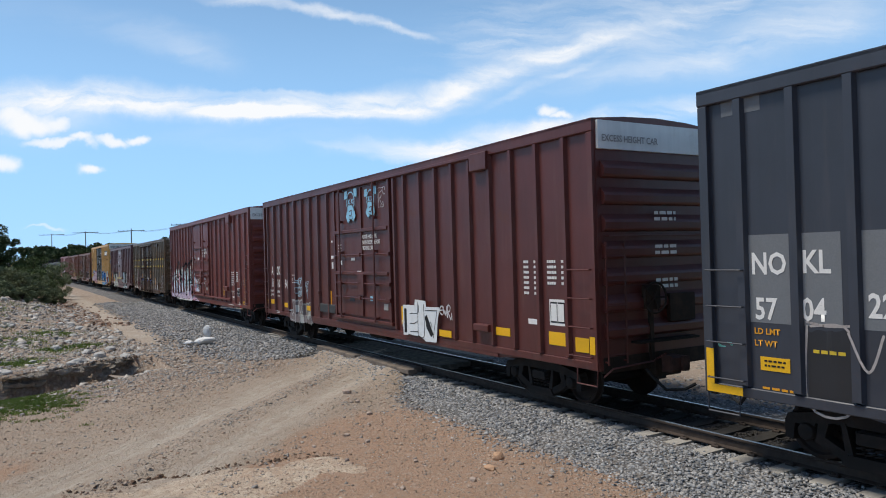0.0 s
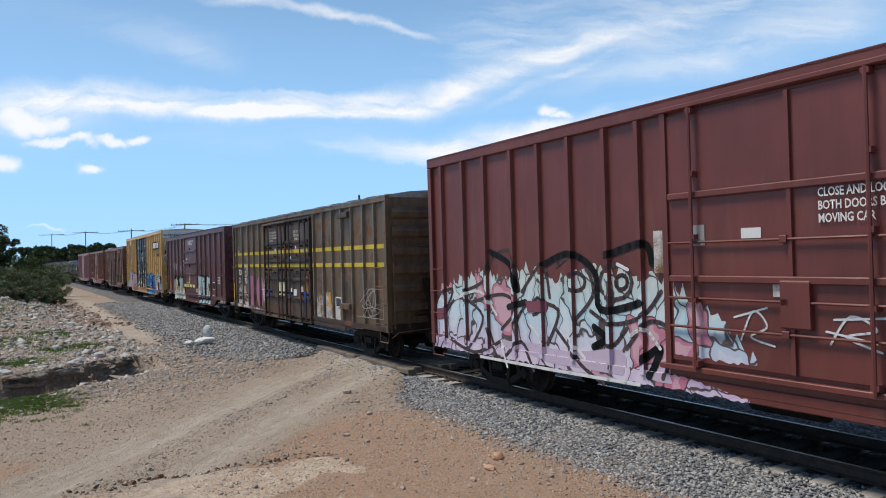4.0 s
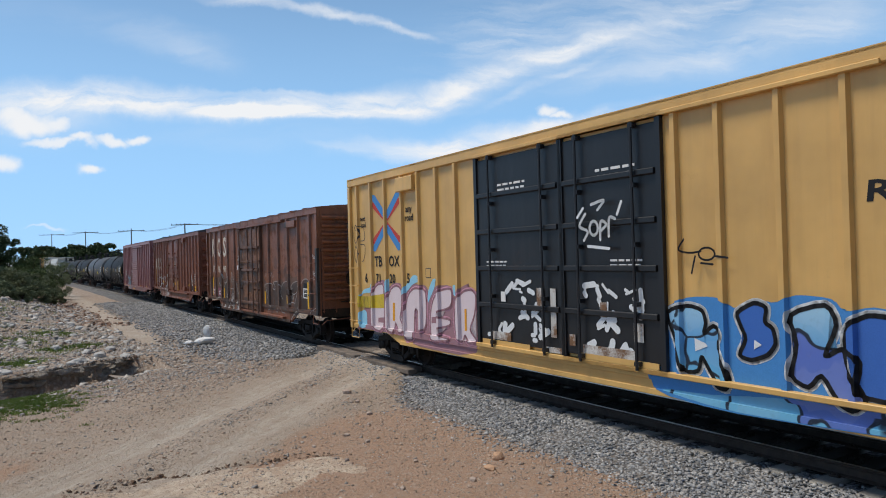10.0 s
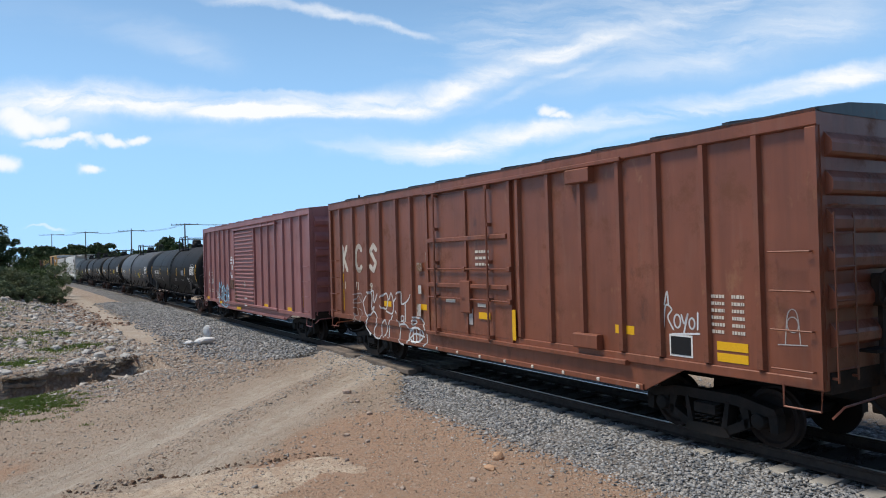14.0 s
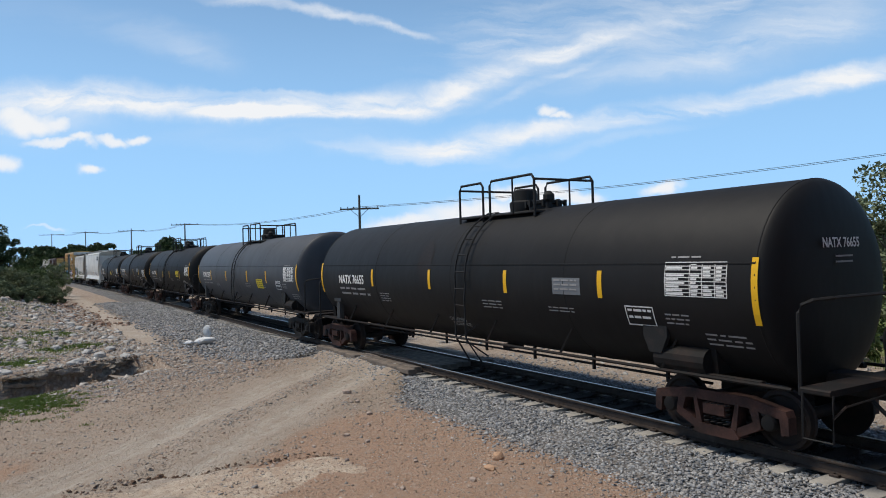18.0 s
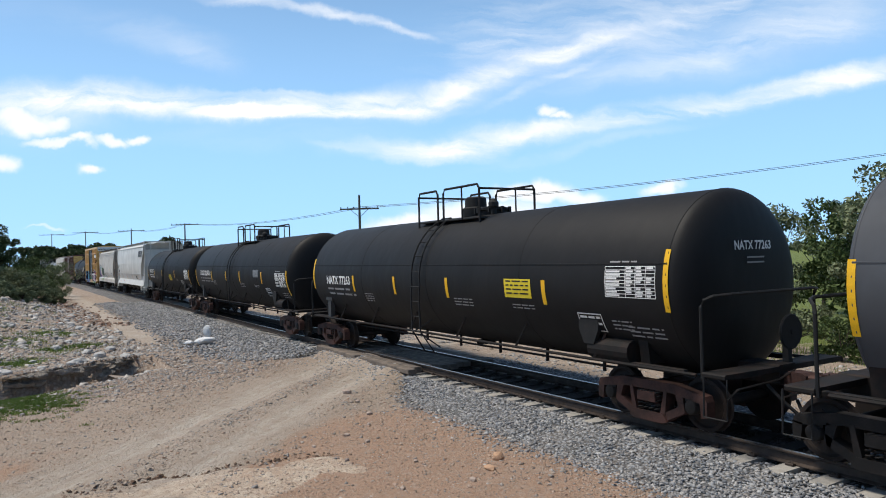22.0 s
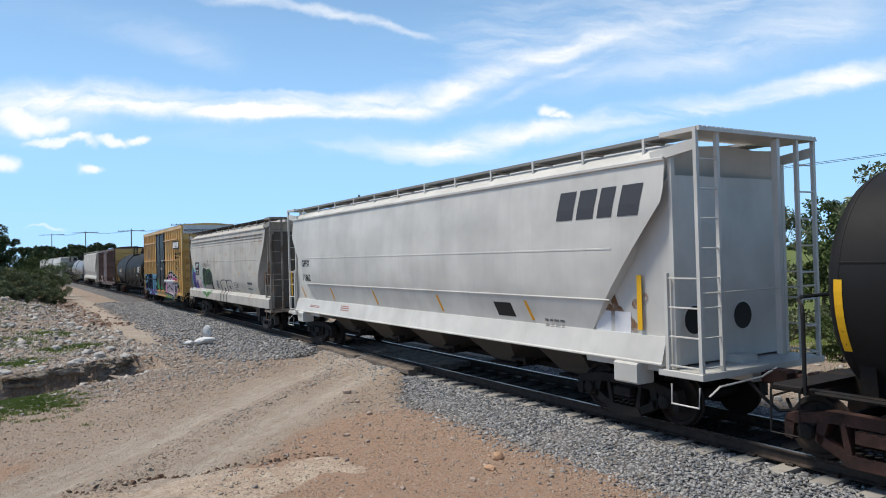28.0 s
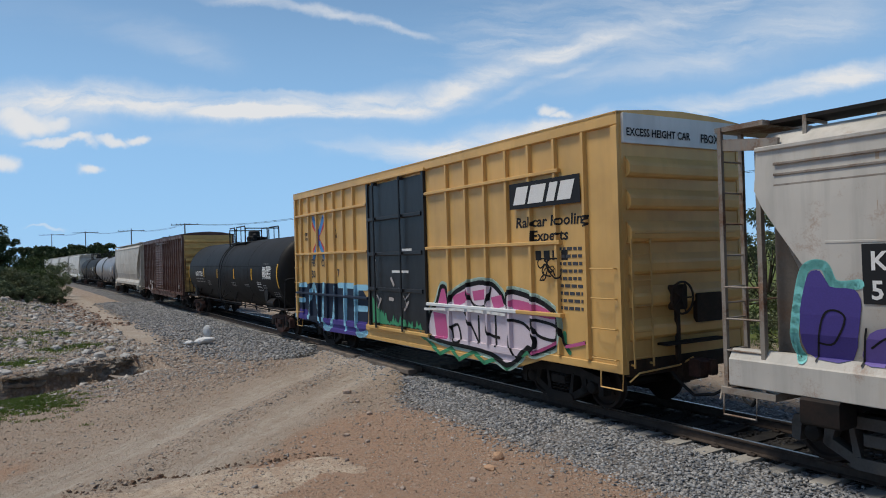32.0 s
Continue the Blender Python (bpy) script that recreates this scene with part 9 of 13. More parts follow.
def red_car_two():
    h = 9.35
    ribs = [-8.78, -7.9, -7.08, -6.14, -5.3, -4.44, -3.54, -2.8, 2.29, 3.25, 4.14, 5.01, 5.93, 6.82, 7.72, 8.61]
    d = [dict(x0=-2.2, x1=1.6, z0=1.2, z1=4.86, style="bars", rows=3, posts=(0.13, 0.79), thin=(2.95, 2.14, 1.72), centre=0.52, track=(-2.4, 6.0))]
    c = boxcar(108.0, 89.3, 5.13, M["car_red2"], "brick-red high boxcar with pale graffiti along its tail", ribs, d, zend=0.82, zmid=0.74, cap=M["roof_white"], tall=True, end_ribs=7)
    end_text(c, h, "EXCESS HEIGHT CAR", -1.38, 4.74, 0.115, M["grey_mark"])
    part("door_stop", MB().bbox(5.7, 6.3, -1.62, -1.4760, 4.62, 5.0, 0.02), M["car_red2"], c)
    on_side(c, -9.25, -2.28, 0.84, [(-9.25, 1.5), (-8.9, 2.2), (-8.0, 2.35), (-7.2, 2.55), (-6.6, 2.3), (-5.8, 2.6), (-5.0, 2.35), (-4.0, 2.55), (-3.0, 2.5), (-2.28, 2.35)], M["b_pale"], ribs, 21)
    f = side_form(ribs, 0.09, 0.075, 0.82, 0.74)
    strokes_on(c, f, [[(-7.97, 2.07), (-7.24, 2.3), (-6.88, 2.79), (-6.25, 2.89), (-6, 2.14)], [(-7.74, 1.82), (-6.57, 2.04), (-6.12, 1.77), (-6.62, 1.33)], [(-8.88, 1.43), (-8.23, 1.92), (-7.29, 1.55), (-7.82, 0.81)], [(-5.92, 2.11), (-5.27, 2.65), (-5.08, 2.03)], [(-6.18, 1.43), (-5.73, 1.88), (-4.86, 1.81), (-5.17, 1.15)], [(-4.88, 2.61), (-4.31, 2.8), (-3.91, 2.18), (-4.38, 1.67)], [(-3.02, 2.34), (-3.07, 2.2), (-3.21, 2.09), (-3.4, 2.05), (-3.59, 2.09), (-3.72, 2.19), (-3.76, 2.33), (-3.7, 2.48), (-3.56, 2.59), (-3.37, 2.63), (-3.18, 2.59), (-3.06, 2.48), (-3.02, 2.34)]], M["g_smoke"], 0.075, 0.008)
    strokes_on(c, f, [[(-4.12, 2.33), (-4.15, 2.25), (-4.24, 2.19), (-4.35, 2.17), (-4.46, 2.19), (-4.54, 2.25), (-4.56, 2.33), (-4.53, 2.41), (-4.44, 2.46), (-4.33, 2.49), (-4.22, 2.46), (-4.14, 2.41), (-4.12, 2.33)], [(-3.12, 2.34), (-3.14, 2.28), (-3.19, 2.24), (-3.25, 2.22), (-3.32, 2.23), (-3.37, 2.28), (-3.38, 2.34), (-3.36, 2.4), (-3.31, 2.44), (-3.24, 2.46), (-3.17, 2.44), (-3.13, 2.4), (-3.12, 2.34)], [(-7.07, 1.31), (-6.66, 0.71), (-5.99, 1.13), (-5.57, 0.62)], [(-4.96, 1.48), (-4.25, 0.89), (-3.69, 0.62)], [(-4, 1.83), (-3.49, 1.64), (-2.82, 1.81), (-2.42, 2.21)], [(-3.18, 1.26), (-2.67, 1.73), (-2.21, 1.55), (-2.4, 0.88)], [(-8.55, 0.98), (-7.58, 0.77), (-6.64, 1.09)]], M["g_smoke"], 0.075, 0.008)
    strokes_on(c, f, [[(-5.74, 1.81), (-5.39, 2.02), (-5.17, 1.83), (-5.58, 1.68)], [(-3.92, 1.48), (-3.52, 1.27), (-3.16, 1.59)], [(-9.27, 1.89), (-8.47, 2.1), (-8.76, 1.62)]], M["g_smoke"], 0.075, 0.008)
    strokes_on(c, f, [[(-6.96, 2.91), (-6.31, 2.65), (-6.05, 2.14)], [(-5.2, 2.65), (-4.49, 2.83), (-3.86, 2.49), (-3.75, 1.87), (-2.81, 2.02)], [(-3.56, 2.79), (-2.75, 2.96), (-2.58, 2.64)], [(-3.92, 1.56), (-3.65, 1.39), (-3.94, 1.22)], [(-6.37, 1.79), (-5.81, 1.91)], [(-2.86, 1.09), (-2.47, 1.33), (-2.68, 0.88)]], M["black"], 0.13, 0.010)
    strokes_on(c, f, [[(-8.38, 1.88), (-7.39, 2.08), (-6.78, 1.61)], [(-6.64, 1.09), (-6.41, 0.59)], [(-4.66, 1.37), (-4.17, 1)], [(-3.33, 2.64), (-3.1, 2.55)], [(-3.1, 1.48), (-2.77, 1.61), (-2.47, 1.33)], [(-5.67, 1.48), (-5.29, 1.17)], [(-7.35, 0.7), (-5.01, 0.7), (-2.89, 0.72)]], M["white"], 0.06, 0.012)
    spray(c, f, [[(-7.09, 1.07), (-5.59, 0.91), (-4.62, 0.73), (-3.21, 0.69), (-3.18, 1.29), (-4.6, 1.05), (-5.78, 1.14)], [(-2.88, 0.87), (-2.38, 1.2), (-2.2, 0.78)]], M["g_lilac"], 0.007, "graffiti_patch", "lilac sprayed patch")
    spray(c, f, [[(-5.81, 1.94), (-5.16, 1.96), (-5.17, 1.76), (-5.74, 1.71)], [(-9.29, 1.61), (-8.7, 1.68), (-8.72, 1.42), (-9.26, 1.36)]], M["g_wine"], 0.014, "graffiti_notch", "wine-red sprayed notch")
    on_side(c, -2.15, -0.75, 1.24, [(-2.15, 2.35), (-1.5, 1.95), (-0.75, 1.3)], M["b_pale"], (), 22, y=1.520)
    on_side(c, -9.25, -0.9, 0.72, [(-9.25, 0.98), (-2.0, 0.96), (-0.9, 0.78)], M["b_pale"], (), 23, y=1.515, rag=0.02)
    strokes(c, M["g_white"], [[(-1.0, 1.6), (-0.8, 2.0), (-0.6, 1.8), (-0.85, 1.65), (-0.5, 1.55)], [(-1.1, 1.9), (-0.6, 2.05)], [(0.25, 1.65), (0.5, 2.0), (0.8, 1.85), (0.45, 1.75), (0.85, 1.6)], [(0.3, 1.95), (0.9, 2.0)], [(0.2, 1.8), (0.8, 1.7)]], 0.028, -1.53)
    part("lock_box", MB().bbox(-0.36, 0.04, -1.60, -1.51, 1.8, 2.42, 0.02), M["car_red2"], c)
    for x0, x1, z0, z1, m in ((-2.5, -2.3, 2.5, 3.15, "peel"), (-0.95, -0.65, 2.98, 3.12, "white"), (-0.5, -0.25, 2.2, 2.4, "peel"), (-0.3, -0.12, 1.86, 2.1, "white"), (-1.75, -1.55, 2.9, 3.2, "grey_mark"), (0.95, 1.3, 1.4, 1.55, "grey_mark")):
        mark(c, x0, x1, z0, z1, M[m], -1.532, "sticker")
    [write(q, 0.15, 3.46 - 0.16 * k, 0.11, M["white"], c, -1.545, 0.72) for k, q in enumerate(("CLOSE AND LOCK", "BOTH DOORS BEFORE", "MOVING CAR"))]
    for k in range(7):
        bars(1, 6.08, 2.38 - 0.095 * k, 0.16, 0.12, M["white"], c, -1.4860, 26 + k)
        bars(1, 6.4, 2.38 - 0.095 * k, 0.14, 0.12, M["white"], c, -1.4860, 126 + k)
    for k in range(5):
        bars(1, 6.92, 2.38 - 0.095 * k, 0.28, 0.12, M["white"], c, -1.4860, 46 + k)
        bars(1, 7.42, 2.38 - 0.095 * k, 0.12, 0.12, M["white"], c, -1.4860, 146 + k)
    part("inspection_panel", patch(MB(), 7.02, 7.48, 1.30, 1.66, -1.4800), M["white"], c)
    for x0, x1, z0, z1 in ((7.04, 7.255, 1.435, 1.64), (7.275, 7.46, 1.435, 1.64), (7.04, 7.46, 1.32, 1.42)):
        mark(c, x0, x1, z0, z1, M["black"], -1.4840, "panel_field")
    bars(2, 7.06, 1.61, 0.15, 0.07, M["white"], c, -1.4880, 141)
    bars(1, 7.07, 1.40, 0.3, 0.05, M["grey_mark"], c, -1.4880, 142)
    mark(c, 8.3, 8.42, 1.18, 2.12, M["stripe"], -1.4830, "reflector_strip")
    mark(c, 7.91, 8.39, 0.963, 1.11, M["stripe"], -1.4775, "yellow_panel")
    write_on("THIS CAR", 8.0, 1.045, 0.065, 0.27, M["ink"], c, f)
    write_on("EXCESS HEIGHT", 7.94, 0.97, 0.065, 0.42, M["ink"], c, f)
    mark(c, 7.63, 7.78, 0.82, 0.905, M["red"], -1.5190, "red_sticker")
    write_on("EMPTY LOAD", 6.01, 1.45, 0.07, 0.48, M["white"], c, f)
    write_on("ADJ. BLOCK", 6.16, 1.355, 0.07, 0.46, M["white"], c, f)
    write_on("LIFT AND", 7.25, 0.985, 0.045, 0.25, M["white"], c, f, name="jack_lettering")
    write_on("JACK HERE", 7.25, 0.925, 0.045, 0.32, M["white"], c, f, name="jack_lettering")
    mark(c, 6.21, 6.47, 1.09, 1.13, M["grating"], -1.4830, "card_clip")
    for x in (2.15, 4.5):
        mark(c, x, x + 0.1, 1.25, 1.7, M["stripe"], -1.4830, "reflector_strip")
    scrawl(c, 8.65, 9.1, 2.7, 3.1, M["g_haze"], 28, -1.4830, 5, 0.02)
    scrawl(c, 7.75, 8.2, 1.8, 2.0, M["g_haze"], 29, -1.4830, 5, 0.02)
    part("door_stop", MB().bbox(5.1, 5.7, -1.62, -1.4760, 1.5, 1.7, 0.02), M["car_red2"], c)
    mark(c, 6.2, 6.48, 1.2, 1.27, M["white"], -1.4830, "sticker")
    bars(1, 5.6, 0.9, 0.9, 0.08, M["white"], c, -1.53, 129)
    for z in (3.4, 2.8):
        bars_end(c, h, -0.2, z, 0.5, 0.2, M["white"])
    return c


def striped_car():
    h = 7.845
    ribs = [-7.36, -6.38, -5.45, -4.67, -3.83, 2.37, 3.2, 3.97, 4.74, 5.5, 6.31, 7.06]
    d = [dict(x0=-2.9, x1=-0.5, style="bars", rows=5, posts=(0.06, 0.28, 0.75, 0.94), z0=0.85, z1=4.15, proud=0.06, mat=M["door_brown"], thin=(2.42, 1.5, 3.02), bar_mat=M["rust_dark"], frame=M["rust_dark"], track=(-3.0, 2.2)), dict(x0=-0.38, x1=2.0, style="bars", rows=5, posts=(0.06, 0.25, 0.72, 0.94), z0=0.85, z1=4.15, proud=0.06, mat=M["door_brown"], thin=(2.42, 1.5, 3.02), bar_mat=M["rust_dark"], frame=M["rust_dark"], track=(-0.45, 2.2))]
    c = boxcar(87.04, 71.35, 4.50, M["car_brown"], "rusty brown boxcar with two yellow stripes and double doors", ribs, d, roof="peak", zend=0.85, zmid=0.70, rib_w=0.08, rib_d=0.075, rib_mat=M["rib_tan"], roof_mat=M["roof_grey"], chord=0.16, end_ribs=6, sill_mat=M["rust_dark"])
    for z in (3.16, 2.66):
        mb = MB()
        patch(mb, -h + 0.02, -3.02, z - 0.06, z + 0.06, -1.4780)
        patch(mb, 2.12, h - 0.02, z - 0.06, z + 0.06, -1.4780)
        for x in ribs:
            patch(mb, x - 0.04, x + 0.04, z - 0.06, z + 0.06, -1.556)
        patch(mb, -2.88, -0.52, z - 0.06, z + 0.06, -1.541)
        patch(mb, -0.36, 1.98, z - 0.06, z + 0.06, -1.541)
        part("yellow_stripe", mb, M["stripe2"], c, "worn yellow stripe along the side")
    mark(c, -7.25, -6.5, 1.7, 2.55, M["black"], -1.4760, "black_panel")
    mark(c, -7.25, -6.5, 1.1, 1.7, M["black"], -1.4785, "black_panel")
    for body, x, z in (("TO", -7.15, 2.25), ("31", -7.1, 1.9), ("70", -6.2, 1.9)):
        write(body, x, z, 0.24, M["white"], c, -1.4880)
    [write(q, x, z, 0.1, M["white"], c, -1.4880) for q, x, z in (("LD LMT", -7.15, 1.5), ("LT WT", -7.15, 1.33))]
    on_side(c, -7.25, -6.5, 0.98, [(-7.25, 1.5), (-7.0, 1.85), (-6.6, 1.8), (-6.5, 1.2)], M["peel"], (), 32, rag=0.08, name="peeled_paint", label="white paint peeling off")
    on_side(c, -6.45, -5.5, 0.86, [(-6.45, 1.7), (-6.1, 1.75), (-5.5, 1.4)], M["peel"], (), 34, rag=0.1, name="peeled_paint", label="white paint peeling off")
    mark(c, -7.17, -6.62, 1.19, 1.58, M["black"], -1.4820, "black_panel")
    mark(c, -6.22, -5.6, 1.13, 1.49, M["black"], -1.4820, "black_panel")
    write("191700", -6.18, 1.34, 0.12, M["cream"], c, -1.4920)
    write("71300", -6.08, 1.17, 0.12, M["cream"], c, -1.4920)
    strokes(c, M["g_white"], [[(-6.25, 2.55), (-6.1, 2.75), (-6.05, 2.55), (-5.95, 2.7), (-5.85, 2.5), (-5.8, 2.3), (-6.1, 2.2), (-5.95, 2.4), (-6.2, 2.4)], [(-5.75, 2.55), (-5.7, 2.2), (-5.78, 1.95)], [(-6.2, 2.3), (-5.75, 2.6)]], 0.035, -1.4800)
    blob(c, [(-5.45, 0.98), (-5.42, 2.2), (-4.72, 2.2), (-4.75, 1.9), (-4.55, 1.65), (-4.8, 1.35), (-4.62, 1.02)], M["g_pinkwash"], -1.4765, 0.06, label="pink sprayed letter")
    blob(c, arc(-3.95, 1.6, 0.52, 0.62, 0, 345, 18), M["g_pinkwash"], -1.4775, 0.06, label="pink sprayed letter")
    strokes(c, M["g_hot"], [[(-5.3, 1.3), (-5.28, 1.9)], [(-5.28, 1.6), (-4.9, 1.95)], [(-5.2, 1.65), (-4.85, 1.2)], arc(-3.95, 1.6, 0.2, 0.3)], 0.04, -1.4820)
    strokes(c, M["g_white"], [[(-3.3, 2.0), (-3.2, 1.3)], [(-3.4, 1.7), (-3.05, 1.75)], [(-3.1, 2.05), (-3.12, 1.25)], [(-3.25, 1.5), (-2.98, 1.6), (-3.02, 1.3)]], 0.04, -1.558)
    on_side(c, -7.3, -3.1, 0.86, [(-7.3, 0.99), (-5.5, 0.98), (-3.1, 0.90)], M["peel"], (), 38, y=1.516, rag=0.015, name="peeled_paint", label="white paint peeling off")
    for k, ln in enumerate(("CLOSE AND LOCK", "DOORS BEFORE", "MOVING CAR")):
        write(ln, 0.40 + 0.07 * k, 3.80 - 0.13 * k, 0.085, M["cream"], c, -1.546, 0.80)
    for k, ln in enumerate(("CLOSE THIS DOOR BEFORE", "CLOSING MAIN DOOR, CLOSE", "& LOCK BOTH DOORS BEFORE", "MOVING CAR")):
        write(ln, -2.32, 3.88 - 0.105 * k, 0.06, M["cream"], c, -1.542, 0.80)
    for x, z, w, q, m in ((-2.55, 1.75, 0.12, 0.5, "orange"), (1.62, 1.75, 0.14, 0.55, "orange"), (-2.6, 1.52, 0.42, 0.24, "blue_mark"), (1.42, 1.4, 0.55, 0.34, "blue_mark"), (-0.35, 1.5, 0.45, 0.12, "blue_mark"),
                          (-1.35, 1.55, 0.72, 0.5, "g_cream"), (0.35, 1.6, 0.32, 0.22, "paper"), (0.05, 1.72, 0.14, 0.14, "paper"), (-0.1, 2.85, 0.25, 0.14, "paper"), (1.05, 1.75, 0.3, 0.18, "cream"), (0.6, 3.25, 0.12, 0.1, "paper"), (-1.7, 3.2, 0.1, 0.1, "paper")):
        mark(c, x, x + w, z, z + q, M[m], -1.547, "sticker")
    on_side(c, 2.45, 4.4, 0.92, [(2.45, 1.5), (3.0, 1.85), (3.6, 1.7), (4.4, 1.4)], M["peel"], (), 40, rag=0.15, name="peeled_paint", label="white paint peeling off")
    part("door_stop", MB().bbox(4.75, 5.45, -1.64, -1.4760, 4.05, 4.22, 0.02), M["rust_dark"], c)
    part("door_stop", MB().bbox(4.75, 5.45, -1.62, -1.4760, 1.35, 1.52, 0.02), M["car_brown"], c)
    strokes(c, M["g_white"], [[(-7.55, 3.38), (-7.4, 3.5), (-7.3, 3.38), (-7.2, 3.5)], [(-7.6, 3.25), (-7.4, 3.3), (-7.3, 3.22), (-7.1, 3.32), (-6.95, 3.24)]], 0.025, -1.4800)
    mark(c, 4.1, 4.54, 1.36, 1.68, M["white"], -1.4840, "inspection_panel")
    mark(c, 4.14, 4.5, 1.40, 1.64, M["ink"], -1.4900, "panel_field")
    mark(c, 3.7, 3.85, 1.36, 1.82, M["orange"], -1.56, "reflector_strip")
    scrawl(c, 5.8, 7.6, 1.2, 2.0, M["g_haze"], 42, -1.56, 10, 0.025)
    mark(c, -h + 0.1, -h + 0.2, 1.2, 1.9, M["orange"], -1.56, "reflector_strip")
    return c


def maroon_car():
    h = 7.98
    ribs = [-7.38, -6.34, -5.11, -4.01, -2.81, 1.45, 2.53, 3.57, 4.74, 5.87, 7.0]
    d = [dict(x0=-1.83, x1=1.3, style="bars", bars=(3.5, 2.84, 2.22, 1.545), posts=(), z0=1.18, track=(-1.95, 4.8))]
    c = boxcar(69.81, 53.85, 4.52, M["car_maroon"], "maroon boxcar with pale graffiti and a yellow-striped door", ribs, d, zend=0.98, zmid=0.62, rib_w=0.11, end_ribs=6, chord=0.24)
    for x, w, body in ((-6.95, 0.42, None), (-5.75, 0.86, None)):
        mark(c, x, x + w, 2.42, 2.82, M["white"], -1.4800, "white_emblem")
    write("K", -6.90, 2.47, 0.30, M["black"], c, -1.4890, 1.0)
    write("CS", -5.73, 2.47, 0.30, M["black"], c, -1.4890, 1.0)
    for body, x, z, q in (("138", -6.98, 2.08, 0.26), ("75", -5.55, 2.06, 0.26), ("LD LMT", -6.95, 1.50, 0.1), ("LT WT", -6.92, 1.33, 0.1), ("156300", -5.6, 1.45, 0.1), ("63700", -5.5, 1.26, 0.1)):
        write(body, x, z, q, M["white"], c, -1.4830)
    bars(1, -7.3, 0.95, 0.8, 0.07, M["white"], c, -1.53, 44)
    mark(c, -7.22, -7.1, 1.05, 2.0, M["orange"], -1.4830, "reflector_strip")
    f = side_form(ribs, 0.11, 0.075, 0.98, 0.62)
    spray(c, f, [[(-5.36, 1.94), (-4.86, 2.14), (-4.57, 2.08), (-4.54, 1.92), (-4.25, 1.93), (-3.99, 2.01), (-3.81, 2.15), (-3.55, 2.21), (-3.38, 2.1), (-3.23, 2.06), (-3.02, 2.14), (-2.88, 2), (-2.43, 2.08), (-2.29, 1.96), (-2.15, 1.3), (-2.05, 0.75), (-2.85, 0.65), (-3.93, 0.63), (-4.9, 0.58), (-5.56, 0.66), (-5.45, 1.02), (-5.24, 1.52)]], M["g_inkgreen"], 0.004, "graffiti_ground", "black-green sprayed shadow")
    letters(c, f, [[(-5.36, 1.89), (-5.14, 1.81), (-4.94, 1.94), (-4.66, 2), (-4.76, 1.61), (-4.67, 1.36), (-4.38, 1.08), (-4.37, 0.73), (-4.9, 0.58), (-5.51, 0.68), (-5.45, 0.95), (-5.24, 1.16), (-5.2, 1.53)], [(-4.62, 1.84), (-4.34, 1.86), (-4.14, 1.81), (-4.13, 1.59), (-3.87, 1.42), (-3.76, 1.25), (-3.83, 1.1), (-3.92, 0.67), (-4.32, 0.65), (-4.36, 1.09), (-4.61, 1.36), (-4.7, 1.6)], [(-3.88, 1.96), (-3.68, 1.89), (-3.58, 2.08), (-3.45, 2), (-3.5, 1.67), (-3.46, 1.34), (-3.24, 1.14), (-3.21, 0.74), (-3.7, 0.64), (-3.8, 0.82), (-3.73, 1.16), (-3.68, 1.39), (-3.86, 1.65)], [(-3.33, 1.84), (-3.11, 2.02), (-3.01, 2.05), (-3.03, 1.65), (-2.97, 1.33), (-2.88, 1.06), (-2.87, 0.72), (-3.16, 0.72), (-3.17, 1.16), (-3.37, 1.47)], [(-2.96, 1.97), (-2.69, 1.98), (-2.69, 1.65), (-2.62, 1.34), (-2.4, 1.2), (-2.12, 1.28), (-2.05, 1.08), (-2.01, 0.75), (-2.21, 0.68), (-2.83, 0.67), (-2.87, 1.11), (-2.97, 1.44)]], M["g_bone"], M["black"], 0.03, None)
    spray(c, f, [[(-3.95, 1.35), (-3.96, 1.31), (-4, 1.29), (-4.05, 1.27), (-4.1, 1.28), (-4.13, 1.3), (-4.14, 1.33), (-4.13, 1.37), (-4.09, 1.4), (-4.04, 1.41), (-4, 1.41), (-3.96, 1.38), (-3.95, 1.35)], [(-4.79, 1.1), (-4.57, 1.19), (-4.66, 1.06)], [(-4.27, 1.63), (-4.11, 1.57), (-4.24, 1.47)], [(-3.46, 1.74), (-3.29, 1.72), (-3.47, 1.67)]], M["black"], 0.02, "graffiti_notch", "black sprayed notch")
    spray(c, f, [[(-5.04, 1.58), (-4.89, 1.59), (-4.91, 1.16), (-5.06, 1.15)], [(-2.58, 1.32), (-2.13, 1.34), (-2.14, 1.25), (-2.53, 1.19)]], M["stripe"], 0.022, "reflector_strip", "yellow reflective strip")
    spray(c, f, [[(1.55, 2.04), (1.66, 2.18), (1.93, 2.12), (2.17, 2.06), (2.21, 2.16), (2.47, 2.2), (2.76, 2.15), (2.98, 2.21), (3.2, 2.14), (3.44, 2.13), (3.69, 2.18), (3.94, 2.19), (4.17, 2.09), (4.51, 2.12), (4.64, 2.06), (4.61, 1.72), (4.71, 1.47), (4.66, 1.08), (4.58, 0.97), (4.54, 0.68), (3.63, 0.69), (2.1, 0.59), (1.86, 0.63), (1.71, 0.84), (1.4, 1.34), (1.58, 1.62)]], M["black"], 0.004, "graffiti_ground", "black sprayed outline of pale letters")
